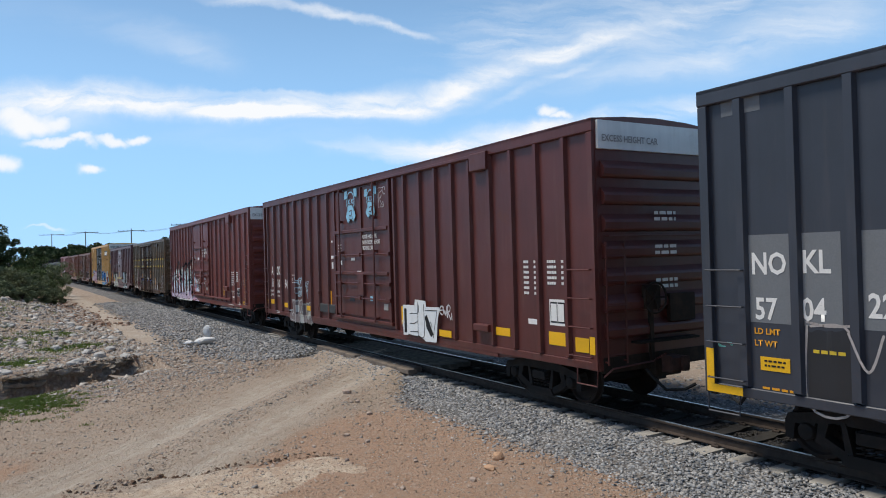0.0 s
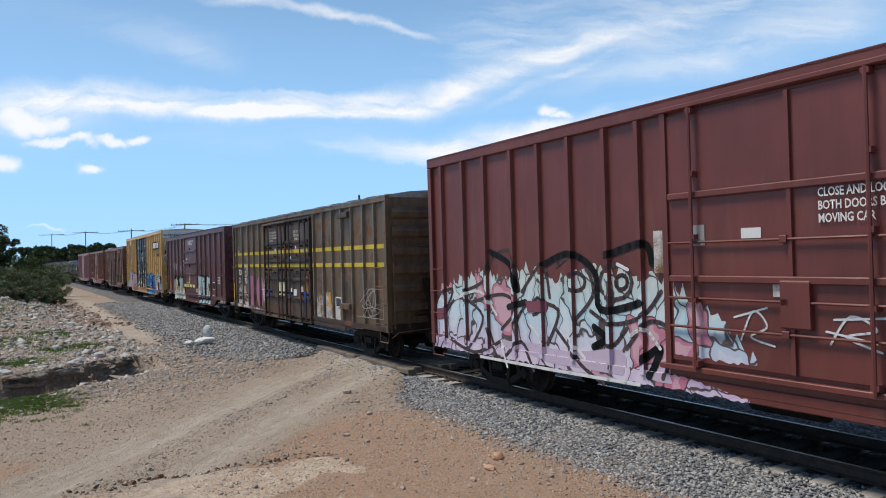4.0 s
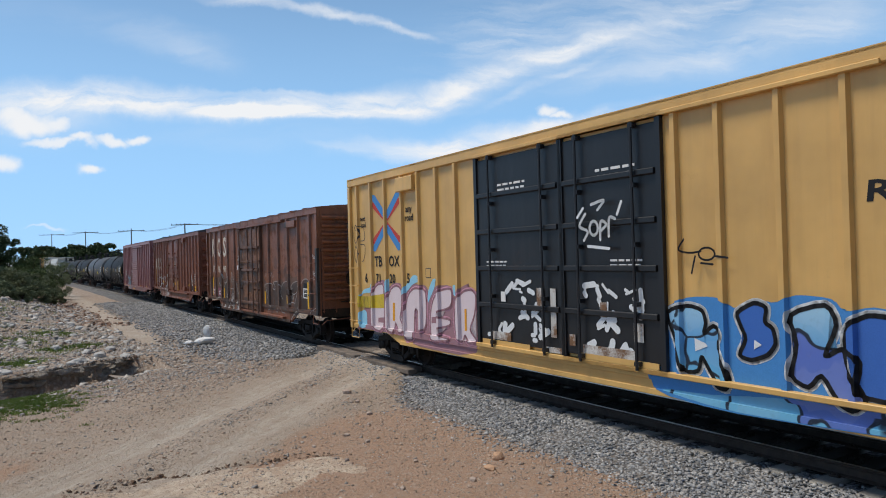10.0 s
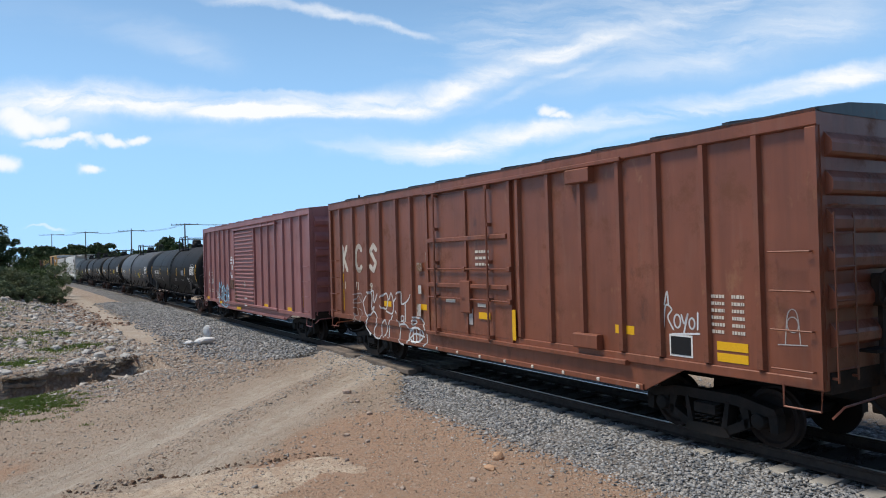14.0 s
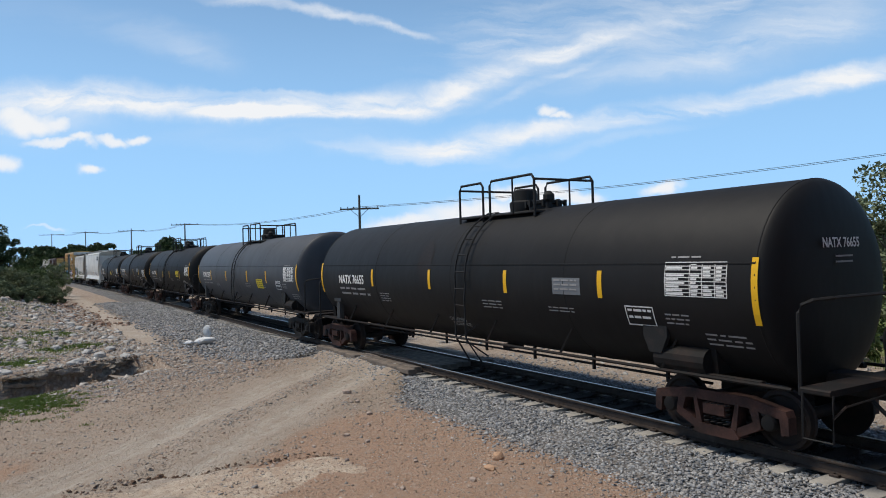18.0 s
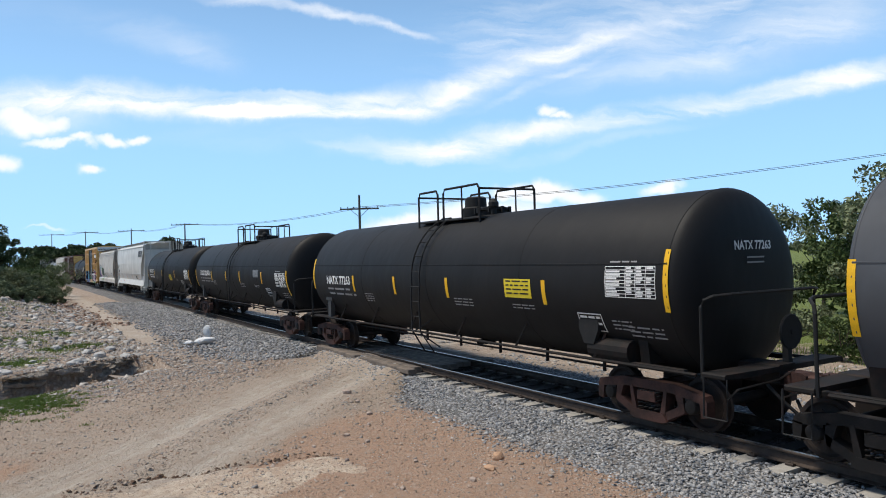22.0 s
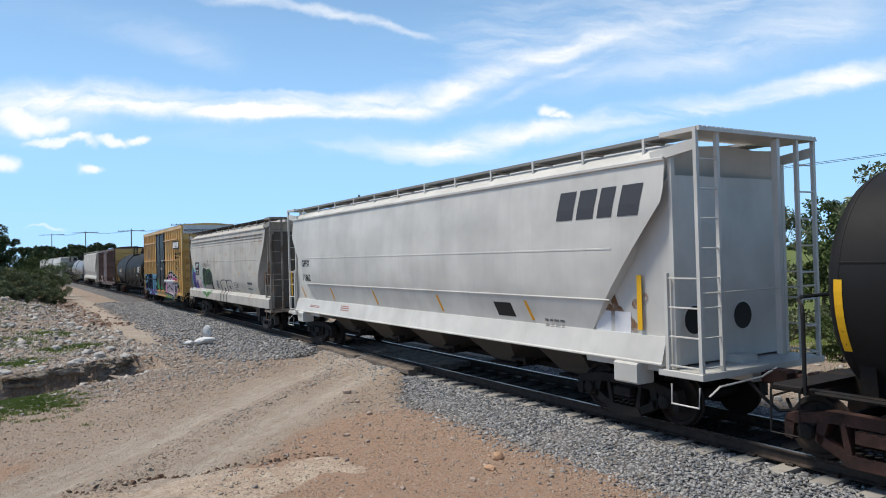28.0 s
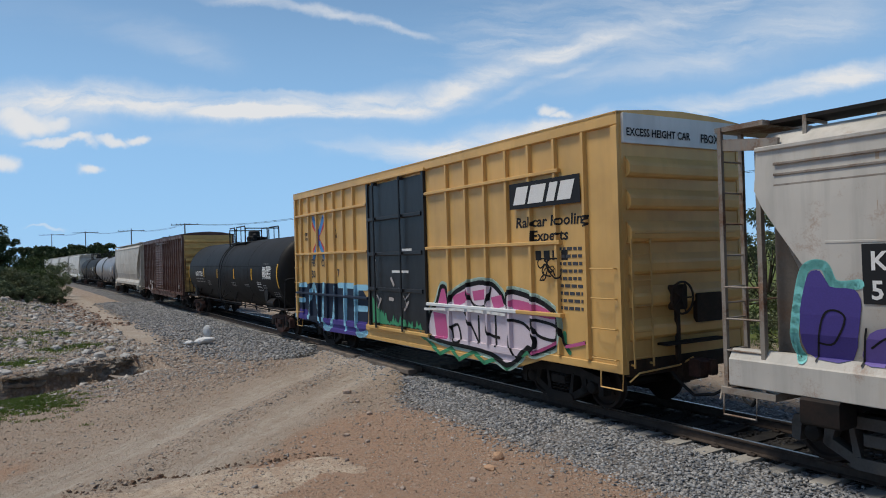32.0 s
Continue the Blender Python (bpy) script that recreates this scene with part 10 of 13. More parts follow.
    letters(c, f, [[(1.57, 2.05), (1.71, 2.18), (2.25, 2.02), (2.2, 1.48), (1.91, 1.41), (2.22, 1.08), (2.13, 0.96), (1.62, 0.98), (1.48, 1.22), (1.36, 1.35), (1.61, 1.52), (1.93, 1.68), (1.62, 1.65), (1.56, 1.8)], [(2.22, 2.04), (2.47, 2.14), (2.73, 2.08), (2.79, 1.91), (2.67, 1.52), (2.58, 1.0), (2.14, 0.99), (2.2, 1.55)], [(2.82, 1.94), (3.01, 2.11), (3.17, 2.06), (3.2, 1.87), (2.81, 1.84)], [(2.74, 1.81), (3.37, 1.84), (3.34, 1.57), (3.05, 1.49), (3.03, 0.96), (2.68, 0.96), (2.74, 1.45), (2.68, 1.6)], [(3.38, 1.99), (3.53, 2.05), (3.55, 1.8), (3.45, 0.99), (3.12, 0.96), (3.14, 1.48), (3.3, 1.53)], [(3.66, 0.94), (3.64, 1.51), (3.77, 2.06), (3.92, 2.14), (4.21, 2.05), (4.57, 2.1), (4.52, 1.67), (4.17, 1.76), (4.08, 1.74), (4.09, 1.59), (4.18, 1.46), (4.15, 1.31), (4.07, 1.25), (4.08, 0.98)], [(4.11, 1.34), (4.56, 1.41), (4.51, 1.01), (4.13, 1.01)]], M["g_frost"], M["black"], 0.02, None)
    spray(c, f, [[(1.79, 0.8), (2.44, 0.87), (2.44, 0.7), (1.88, 0.65)], [(2.56, 0.75), (2.78, 0.88), (3.32, 0.91), (3.32, 0.78), (2.98, 0.67), (2.62, 0.66)], [(3.41, 0.84), (3.89, 0.88), (3.86, 0.73), (3.44, 0.71)], [(4.01, 0.87), (4.5, 0.91), (4.48, 0.7), (3.98, 0.71)]], M["g_frost"], 0.008, "graffiti_patch", "pale blue paint below the letters")
    strokes_on(c, f, [[(1.74, 1.42), (1.9, 1.48), (1.68, 1.25), (1.88, 1.01)], [(2.25, 1.53), (2.56, 1.51), (2.28, 1.15), (2.25, 1.51)], [(2.8, 1.45), (2.94, 1.44), (2.86, 1.11), (2.79, 1.07)], [(3.79, 1.48), (4.03, 1.47), (3.96, 1.09), (3.8, 1.05), (3.76, 1.43)], [(3.21, 1.43), (3.39, 1.48), (3.38, 1.21), (3.26, 1.01)]], M["g_wine"], 0.03, 0.018)
    spray(c, f, [[(1.62, 1.58), (1.72, 1.58), (1.69, 1.11), (1.61, 1.1)], [(4.2, 1.63), (4.3, 1.65), (4.3, 1.18), (4.21, 1.15)]], M["stripe"], 0.022, "reflector_strip", "yellow reflective strip")
    for x0, x1 in ((-1.79, -1.14), (-0.91, -0.38), (-0.15, 0.41), (0.62, 1.25)):
        part("yellow_stripe", MB().bbox(x0, x1, -1.592, -1.578, 1.465, 1.625, 0.004), M["pale_stripe"], c, "pale yellow panel across the door")
    mark(c, -0.3, -0.17, 1.655, 2.13, M["stripe"], -1.596, "reflector_strip")
    write("CLOSE AND LOCK DOORS", -0.9, 4.0, 0.115, M["white"], c, -1.528, 0.76)
    write("BEFORE MOVING CAR", -0.83, 3.86, 0.115, M["white"], c, -1.528, 0.76)
    mark(c, -1.46, -1.18, 3.01, 3.1, M["white"], -1.528, "sticker")
    for x, z, w in ((-1.6, 2.86, 0.6), (-0.55, 2.24, 0.5), (-1.5, 1.72, 0.7)):
        bars(1, x, z, w, 0.04, M["white"], c, -1.584 if z > 2 else -1.528, int(z * 10))
    bars(3, 0.85, 1.4, 0.33, 0.16, M["grey_mark"], c, -1.528, 59)
    bars(1, 0.82, 0.71, 0.38, 0.05, M["white"], c, -1.514, 60)
    strokes_on(c, side_form(()), [arc(-0.42, 1.91, 0.07, 0.08), [(-0.42, 1.95), (-0.42, 1.87)]], M["white"], 0.018, 0.055, "sticker_ring", "round white stencil")
    part("door_pin", MB().bbox(-0.4, -0.33, -1.57, -1.5185, 2.6, 2.78, 0.01), M["grimy_end"], c)
    part("door_pin", MB().bbox(-0.45, -0.31, -1.56, -1.5185, 3.58, 3.68, 0.01), M["grimy_end"], c)
    for k in range(8):
        part("sill_bolt", MB().bbox(-1.02 + k * 0.31, -0.94 + k * 0.31, -1.53, -1.474, 0.86, 0.92, 0.01), M["car_maroon"], c)
    part("inspection_panel", patch(MB(), 5.06, 5.54, 1.47, 1.84, -1.4800), M["white"], c)
    part("panel_black", patch(patch(MB(), 5.09, 5.29, 1.51, 1.80, -1.4860), 5.32, 5.51, 1.51, 1.80, -1.4860), M["black"], c)
    mark(c, 6.74, 6.86, 1.18, 2.12, M["stripe"], -1.4830, "reflector_strip")
    bars(5, 6.15, 2.1, 0.5, 0.35, M["white"], c, -1.4830, 51)
    bars(2, 5.0, 1.2, 0.4, 0.2, M["white"], c, -1.4830, 52)
    scrawl(c, -6.7, -6.2, 1.62, 2.0, M["grey_mark"], 53, -1.4830, 4, 0.02)
    for x0, x1, z0, z1 in ((-2.45, -2.12, 2.92, 3.0), (-2.45, -2.25, 2.66, 2.78), (-2.4, -2.05, 2.58, 2.65), (-2.38, -2.13, 2.26, 2.48)):
        mark(c, x0, x1, z0, z1, M["paper"], -1.4820, "sticker")
    for x0, x1, z0, z1 in ((-3.5, -3.28, 2.36, 2.38), (-3.5, -3.28, 2.66, 2.68), (-3.5, -3.48, 2.38, 2.66), (-3.3, -3.28, 2.38, 2.66)):
        mark(c, x0, x1, z0, z1, M["white"], -1.4820, "plate_frame")
    part("end_placard", MB().box(h + 0.085, h + 0.095, 0.95, 1.4, 3.98, 4.28), M["paper"], c, "white placard on the end")
    return c


def cross_sign(c, x, z, w, h, y):
    """The red and blue crossed emblem."""
    mb, mb2 = MB(), MB()
    for k in (-1, 1):
        ribbon(mb, [(x - w / 2, z + k * h / 2), (x, z + k * 0.08), (x + w / 2, z + k * h / 2)], 0.2, y, 2)
        ribbon(mb2, [(x - w / 2, z + k * (h / 2 + 0.2)), (x - 0.06, z + k * 0.16)], 0.2, y - 0.001, 2)
        ribbon(mb2, [(x + w / 2, z + k * (h / 2 + 0.2)), (x + 0.06, z + k * 0.16)], 0.2, y - 0.0015, 2)
    part("emblem", mb, M["red"], c, "red and blue crossed emblem")
    part("emblem", mb2, M["g_blue"], c)
    mark(c, x - 0.06, x + 0.06, z - 0.28, z + 0.28, M["g_purple"], y - 0.01, "emblem")


def yellow_car():
    h = 9.45
    ribs = [-8.85, -7.98, -7.11, -6.16, -5.31, -4.44, -3.59, 2.58, 3.35, 4.28, 5.15, 5.96, 6.87, 7.72, 8.6]
    d = [dict(x0=-2.68, x1=-0.06, style="bars", rows=5, mat=M["door_black"], frame=M["door_black"], posts=(0.2, 0.84), label="black plug door with lock bars", track=(-2.8, 2.4)),
         dict(x0=0.06, x1=2.25, style="bars", rows=5, mat=M["door_black"], frame=M["door_black"], posts=(0.2, 0.8), label="black plug door with lock bars", track=(0.0, 5.6))]
    c = boxcar(51.87, 32.97, 5.14, M["car_yellow"], "ochre-yellow high boxcar with black doors and blue graffiti", ribs, d, zend=0.84, zmid=0.60, cap=M["roof_white"], tall=True, end_ribs=7)
    end_text(c, h, "EXCESS HEIGHT CAR", -1.40, 4.74, 0.13, M["black"])
    end_text(c, h, "TBOX", 0.45, 4.72, 0.15, M["black"])
    logo(c, 5.75, 8.34, 3.87, 4.42)
    for body, x, z, w in (("Railcar Pooling", 5.33, 3.36, 3.2), ("Experts", 6.18, 2.78, 1.5)):
        write_on(body, x, z, 0.25, w, M["black"], c, side_form(ribs, zend=0.84, zmid=0.60), 0.12)
    for a in (6.32, 6.51, 6.70, 6.98, 7.17, 7.36, 7.52):
        mark(c, a, a + 0.14, 2.24, 2.44, M["black"], -1.4790, "logo_bar")
    part("door_stop", MB().bbox(-6.28, -5.41, -1.62, -1.4760, 4.5, 4.86, 0.02), M["car_yellow"], c)
    mark(c, -5.07, -4.82, 2.33, 2.57, M["ink"], -1.4770, "plate_frame")
    mark(c, -5.05, -4.84, 2.35, 2.55, M["car_yellow"], -1.4800, "plate_field")
    cross_sign(c, -7.12, 3.80, 1.45, 1.0, -1.4800)
    for body, x, z, q in (("next", -8.74, 3.90, 0.14), ("load", -8.70, 3.72, 0.14), ("any", -6.0, 3.98, 0.17), ("road", -6.05, 3.76, 0.17), ("TB", -7.85, 2.62, 0.28), ("OX", -7.0, 2.62, 0.28), ("6", -8.5, 2.18, 0.24), ("71", -7.8, 2.18, 0.24), ("20", -6.98, 2.18, 0.24), ("5", -6.02, 2.2, 0.24)):
        write(body, x, z, q, M["black"], c, -1.4860)
    f = side_form(ribs, zend=0.84, zmid=0.60)
    spray(c, f, [[(-9.15, 0.86), (-8.95, 0.76), (-8.85, 1.28), (-8.09, 1.74), (-7.91, 2.16), (-7.29, 2.29), (-7.22, 1.97), (-6.79, 2.19), (-6.34, 2.19), (-6.24, 1.97), (-5.81, 2.19), (-5.04, 2.16), (-4.93, 1.92), (-4.63, 2.16), (-3.86, 2.19), (-3.82, 1.78), (-3.56, 2.13), (-3.15, 2.25), (-3.3, 2.2), (-2.75, 1.95), (-2.75, 0.64), (-5.6, 0.64), (-6.2, 0.86)]], M["g_rose"], 0.004, "graffiti_ground", "dusky pink sprayed ground")
    spray(c, f, [[(-8.91, 1.69), (-8.67, 1.96), (-8.08, 2.05), (-7.93, 2.19), (-8.08, 1.89), (-8.67, 1.86)], [(-6.35, 1.84), (-6.12, 2.11), (-5.7, 2.41), (-5.42, 2.37), (-5.37, 2.25), (-5.76, 2.16), (-6.08, 1.94)], [(-5.03, 1.68), (-4.97, 2.03), (-4.75, 2.31), (-4.58, 2.33), (-4.67, 2.09), (-4.89, 1.85)], [(-3.86, 1.98), (-3.85, 2.19), (-3.76, 2.19), (-3.62, 2.13), (-3.73, 1.92)], [(-8.93, 1.28), (-8.62, 1.41), (-8.43, 1.32), (-8.45, 0.87), (-8.95, 0.88)], [(-7.15, 2.21), (-7.02, 2.3), (-7.01, 1.98), (-7.19, 1.88)]], M["g_sky"], 0.006, "graffiti_patch", "pale blue sprayed patch")
    letters(c, f, [[(-8.06, 1.74), (-7.87, 2.04), (-7.66, 2.13), (-7.31, 2.16), (-7.35, 0.85), (-8.06, 0.91)], [(-7.26, 0.94), (-7.17, 1.7), (-6.91, 2.03), (-6.56, 2.13), (-6.31, 2.01), (-6.34, 1.5), (-6.46, 1.29), (-6.27, 1.09), (-6.22, 0.95), (-6.5, 0.89), (-6.69, 1.18), (-6.78, 0.86)], [(-6.23, 0.81), (-6.15, 1.51), (-5.97, 1.9), (-5.67, 2.08), (-5.04, 2.07), (-5.08, 1.12), (-5.49, 0.99), (-5.5, 1.55), (-5.64, 1.55), (-5.71, 0.8), (-6.07, 0.74)], [(-4.88, 0.97), (-4.89, 1.47), (-4.72, 1.86), (-4.39, 2.06), (-3.88, 2.12), (-3.89, 1.77), (-4.03, 1.65), (-4.49, 1.56), (-4.5, 1.42), (-3.96, 1.4), (-3.97, 1.26), (-4.58, 1.15), (-4.55, 1), (-3.98, 0.96), (-4.05, 0.9), (-4.8, 0.84)], [(-3.77, 1.03), (-3.81, 1.53), (-3.62, 1.91), (-3.4, 2.06), (-3.07, 2.11), (-2.88, 1.99), (-2.96, 1.56), (-3.19, 1.22), (-2.92, 1.03), (-2.91, 0.97), (-3.21, 0.92), (-3.38, 1.11), (-3.46, 0.92)]], M["g_pale"], M["g_rose"], 0.05, M["g_pink"])
    spray(c, f, [[(-7.7, 1.22), (-7.34, 1.25), (-7.34, 1.11), (-7.71, 1.09)], [(-4.82, 1.41), (-4.53, 1.43), (-4.53, 1.28), (-4.83, 1.26)]], M["g_rose"], 0.016, "graffiti_notch", "dusky pink sprayed notch")
    spray(c, f, [[(-8.91, 1.77), (-8.2, 1.78), (-8.22, 1.46), (-8.92, 1.46)], [(-8.02, 1.81), (-7.32, 1.88), (-7.34, 1.5), (-8.03, 1.47)]], M["stripe2"], 0.018, "yellow_panel", "worn yellow stencil panel")
    spray(c, f, [[(-6.81, 1.66), (-6.7, 1.67), (-6.72, 1.2), (-6.83, 1.19)], [(-3.36, 1.67), (-3.28, 1.67), (-3.29, 1.2), (-3.37, 1.19)]], M["orange"], 0.02, "reflector_strip", "orange reflective strip")
    spray(c, f, [[(1.89, 0.66), (2.02, 1.57), (2.24, 1.95), (2.7, 2.15), (3.25, 2.17), (3.5, 2), (3.93, 2.15), (4.17, 2.11), (4.41, 2.24), (4.92, 2.21), (5.05, 2.04), (5.4, 2.13), (5.72, 2.06), (5.78, 1.93), (6.33, 2.09), (6.5, 1.94), (6.63, 1.58), (6.8, 1.17), (6.9, 0.81), (6.39, 0.68), (3.44, 0.55)]], M["g_blue"], 0.004, "graffiti_ground", "blue sprayed ground behind the letters")
    spray(c, f, [[(1.98, 0.72), (3.09, 0.75), (4.27, 0.9), (5.67, 0.9), (6.74, 1.03), (6.87, 0.82), (6.39, 0.68), (3.44, 0.57)]], M["b_blue"], 0.006, "graffiti_ground", "blue sprayed ground")
    letters(c, f, [[(2.3, 1.92), (2.74, 2.03), (3, 1.97), (3.05, 1.78), (2.99, 1.61), (3.18, 1.77), (3.31, 1.65), (3.23, 1.46), (3.44, 1), (3.39, 0.87), (3.23, 0.89), (3.02, 1.21), (2.95, 1.31), (2.9, 1.06), (2.62, 1.03), (2.49, 1.5)], [(4.32, 1.99), (4.85, 2.15), (4.98, 1.89), (4.77, 1.45), (5.04, 1.63), (5.08, 1.36), (5.31, 1), (5.14, 0.86), (4.94, 0.96), (4.75, 1.28), (4.58, 1.05), (4.33, 1.17), (4.45, 1.61)], [(5.91, 1.92), (6.27, 2.04), (6.46, 1.87), (6.38, 1.58), (6.5, 1.78), (6.67, 1.5), (6.55, 1.23), (6.71, 1.05), (6.29, 1), (6.18, 1.19), (5.79, 1.31), (5.91, 1.61)]], M["b_blue"], M["black"], 0.06, M["g_white"])
    letters(c, f, [[(3.55, 1.96), (3.84, 2.12), (4.03, 2.06), (3.98, 1.85), (4.11, 1.79), (4.15, 1.58), (4.03, 1.42), (3.77, 1.32), (3.57, 1.37), (3.71, 1.61), (3.62, 1.79)], [(5.09, 1.89), (5.33, 2.03), (5.62, 2.01), (5.67, 1.83), (5.58, 1.4), (5.64, 1.02), (5.15, 1.06), (5.25, 1.47), (5.04, 1.63)]], M["g_navy"], M["black"], 0.06, M["g_white"])
    spray(c, f, [[(2.84, 1.55), (3.03, 1.49), (3.07, 1.45), (2.85, 1.36)], [(3.83, 1.61), (3.94, 1.55), (3.82, 1.48)]], M["g_white"], 0.02, "graffiti_notch", "white sprayed highlight")
    spray(c, f, [[(6.39, 0.73), (6.53, 1.94), (6.72, 2.03), (6.91, 1.98), (6.92, 1.69), (7.04, 1.61), (7.02, 1.17), (7.38, 1.15), (7.62, 1.18), (7.63, 1.72), (7.79, 1.91), (8.06, 2), (8.77, 2), (8.76, 1.63), (8.63, 1.57), (8.62, 1.21), (8.45, 1.02), (8.87, 1.04), (8.86, 0.95), (7.64, 0.8)]], M["g_wine"], 0.010, "graffiti_ground", "wine-red sprayed ground")
    spray(c, f, [[(7.58, 1.72), (7.72, 1.86), (7.97, 1.96), (7.96, 1.64), (7.74, 1.57), (7.75, 0.86), (7.6, 0.86)], [(8.03, 1.61), (8.16, 1.68), (8.37, 1.64), (8.73, 1.67), (8.6, 1.57), (8.59, 1.26), (8.43, 1.04), (8.01, 1.05), (8, 1.3)], [(6.59, 1.66), (6.66, 1.72), (7, 1.66), (7.02, 1.15), (7.32, 1.14), (7.32, 0.95), (6.84, 0.92), (6.82, 1.66)]], M["g_white"], 0.014, "graffiti_stroke", "white sprayed stroke")
    spray(c, f, [[(8.19, 1.32), (8.39, 1.52), (8.58, 1.56), (8.56, 1.29), (8.38, 1.25)]], M["g_wine"], 0.018, "graffiti_notch", "wine-red sprayed notch")
    spray(c, f, [[(7.6, 1.8), (7.65, 2.14), (8.12, 2.15), (8.1, 2.04), (7.72, 1.89)], [(8.58, 1.07), (8.65, 1.5), (8.9, 1.54), (8.89, 1.04), (8.59, 1)], [(6.32, 1.86), (6.39, 2.09), (6.89, 2.11), (6.78, 2.04), (6.55, 1.94)], [(7.2, 2.08), (7.5, 2.11), (7.51, 1.99), (7.25, 1.97)]], M["g_sky"], 0.012, "graffiti_patch", "pale blue sprayed patch")
    mark(c, 7.1, 7.6, 1.15, 2.05, M["car_yellow"], -1.565, "yellow_panel")
    bars(6, 7.14, 2.0, 0.4, 0.75, M["black"], c, -1.572, 68)
    part("inspection_panel", patch(MB(), 8.3, 8.75, 1.5, 1.85, -1.585), M["black"], c)
    part("panel_white", patch(patch(MB(), 8.34, 8.5, 1.54, 1.8, -1.592), 8.56, 8.71, 1.54, 1.8, -1.592), M["white"], c)
    strokes(c, M["black"], [[(2.75, 3.0), (2.65, 2.85), (2.85, 2.8), (3.05, 2.82)], arc(3.15, 2.78, 0.14, 0.09), [(3.05, 2.65), (3.25, 2.63)], [(3.28, 2.75), (3.5, 2.72)], [(2.95, 2.75), (2.88, 2.5)]], 0.03, -1.558)
    strokes_on(c, f, [[(-9.26, 3.58), (-9.32, 3.38), (-9.46, 3.27), (-9.6, 3.32), (-9.69, 3.49), (-9.68, 3.72), (-9.58, 3.88), (-9.43, 3.9), (-9.3, 3.79), (-9.26, 3.58)], [(-8.78, 3.53), (-8.84, 3.35), (-8.96, 3.25), (-9.1, 3.29), (-9.19, 3.45), (-9.18, 3.65), (-9.08, 3.8), (-8.94, 3.82), (-8.82, 3.71), (-8.78, 3.53)], [(-8.82, 3.76), (-8.53, 3.69), (-8.48, 3.38), (-8.76, 3.34)], [(-9.31, 2.94), (-9.36, 2.77), (-9.48, 2.68), (-9.62, 2.72), (-9.71, 2.86), (-9.7, 3.04), (-9.6, 3.18), (-9.46, 3.21), (-9.35, 3.12), (-9.31, 2.94)], [(-8.81, 2.97), (-8.86, 2.81), (-8.97, 2.73), (-9.1, 2.76), (-9.18, 2.9), (-9.17, 3.07), (-9.08, 3.2), (-8.95, 3.22), (-8.84, 3.13), (-8.81, 2.97)]], M["ink"], 0.022, 0.005)
    strokes_on(c, f, [[(-8.76, 3.24), (-8.46, 3.19), (-8.54, 2.83), (-8.69, 2.75)], [(-9.59, 3.69), (-9.36, 3.58)], [(-9.09, 3.67), (-8.9, 3.64)]], M["ink"], 0.022, 0.005)
    # white marks on the black doors
    bars(3, -1.95, 4.28, 0.9, 0.3, M["white"], c, -1.53, 71)
    bars(2, 0.9, 4.25, 0.9, 0.22, M["white"], c, -1.53, 72)
    bars(3, -2.4, 2.72, 0.7, 0.24, M["white"], c, -1.53, 73)
    bars(3, 1.2, 2.72, 0.7, 0.24, M["white"], c, -1.53, 74)
    strokes(c, M["g_white"], [[(0.75, 3.5), (0.6, 3.3), (0.8, 3.2), (0.7, 3.05)], arc(0.95, 3.25, 0.1, 0.12), [(1.1, 3.05), (1.12, 3.35), (1.25, 3.3), (1.12, 3.2)], [(1.3, 3.1), (1.32, 3.4), (1.45, 3.38)], [(0.55, 3.45), (0.7, 3.6)], [(1.5, 3.45), (1.6, 3.65)], [(0.8, 2.95), (1.3, 2.9)], [(0.9, 3.65), (1.2, 3.7), (1.05, 3.55)]], 0.05, -1.64)
    for i, (x, z, w, q) in enumerate(((-1.6, 2.1, 0.7, 0.22), (0.5, 2.1, 0.8, 0.2), (-1.2, 1.6, 0.35, 0.5), (1.0, 1.55, 0.35, 0.6), (-2.2, 1.2, 0.7, 0.25), (0.4, 1.15, 1.5, 0.2), (-0.9, 1.2, 0.5, 0.3), (1.6, 1.8, 0.3, 0.5))):
        smear(c, x, x + w, z, z + q, M["g_white"], 76 + i, -1.535, 7, 0.10)
    for x0, x1, z0, z1, m in ((-1.9, -1.75, 1.9, 2.1, "white"), (-0.75, -0.55, 1.85, 2.2, "peel"), (0.95, 1.1, 1.75, 2.0, "peel"), (-0.35, -0.2, 1.3, 2.2, "peel"), (0.15, 0.3, 1.2, 1.4, "peel"), (-2.3, -1.6, 1.12, 1.28, "peel"), (0.5, 1.7, 1.1, 1.25, "peel"), (-0.5, 0.0, 1.02, 1.12, "peel"), (1.7, 1.9, 1.4, 1.7, "peel")):
        mark(c, x0, x1, z0, z1, M[m], -1.545, "sticker")
    mark(c, -2.6, -1.0, 1.0, 1.1, M["car_yellow"], -1.546, "worn_yellow_edge")
    mark(c, 0.4, 2.2, 1.0, 1.1, M["car_yellow"], -1.546, "worn_yellow_edge")
    # sprayed letters across the ribs of the leading end
    for i in range(4):
        y0 = -1.1 + 0.62 * i
        for z, rr in ((4.05, 0.26), (3.15, 0.3)):
            mb = MB()
            ring = [(y0 + rr * math.cos(a), z + rr * 1.25 * math.sin(a)) for a in np.linspace(0, math.tau, 13)]
            mb.tube([(h + 0.105, a, b) for a, b in ring], 0.045, 4)
            part("end_graffiti", mb, M["g_haze"], c, "grey sprayed loop of graffiti")
        part("graffiti_fill", MB().box(h + 0.085, h + 0.095, y0 - 0.24, y0 + 0.24, 3.3, 3.85), M["black"], c)
    return c


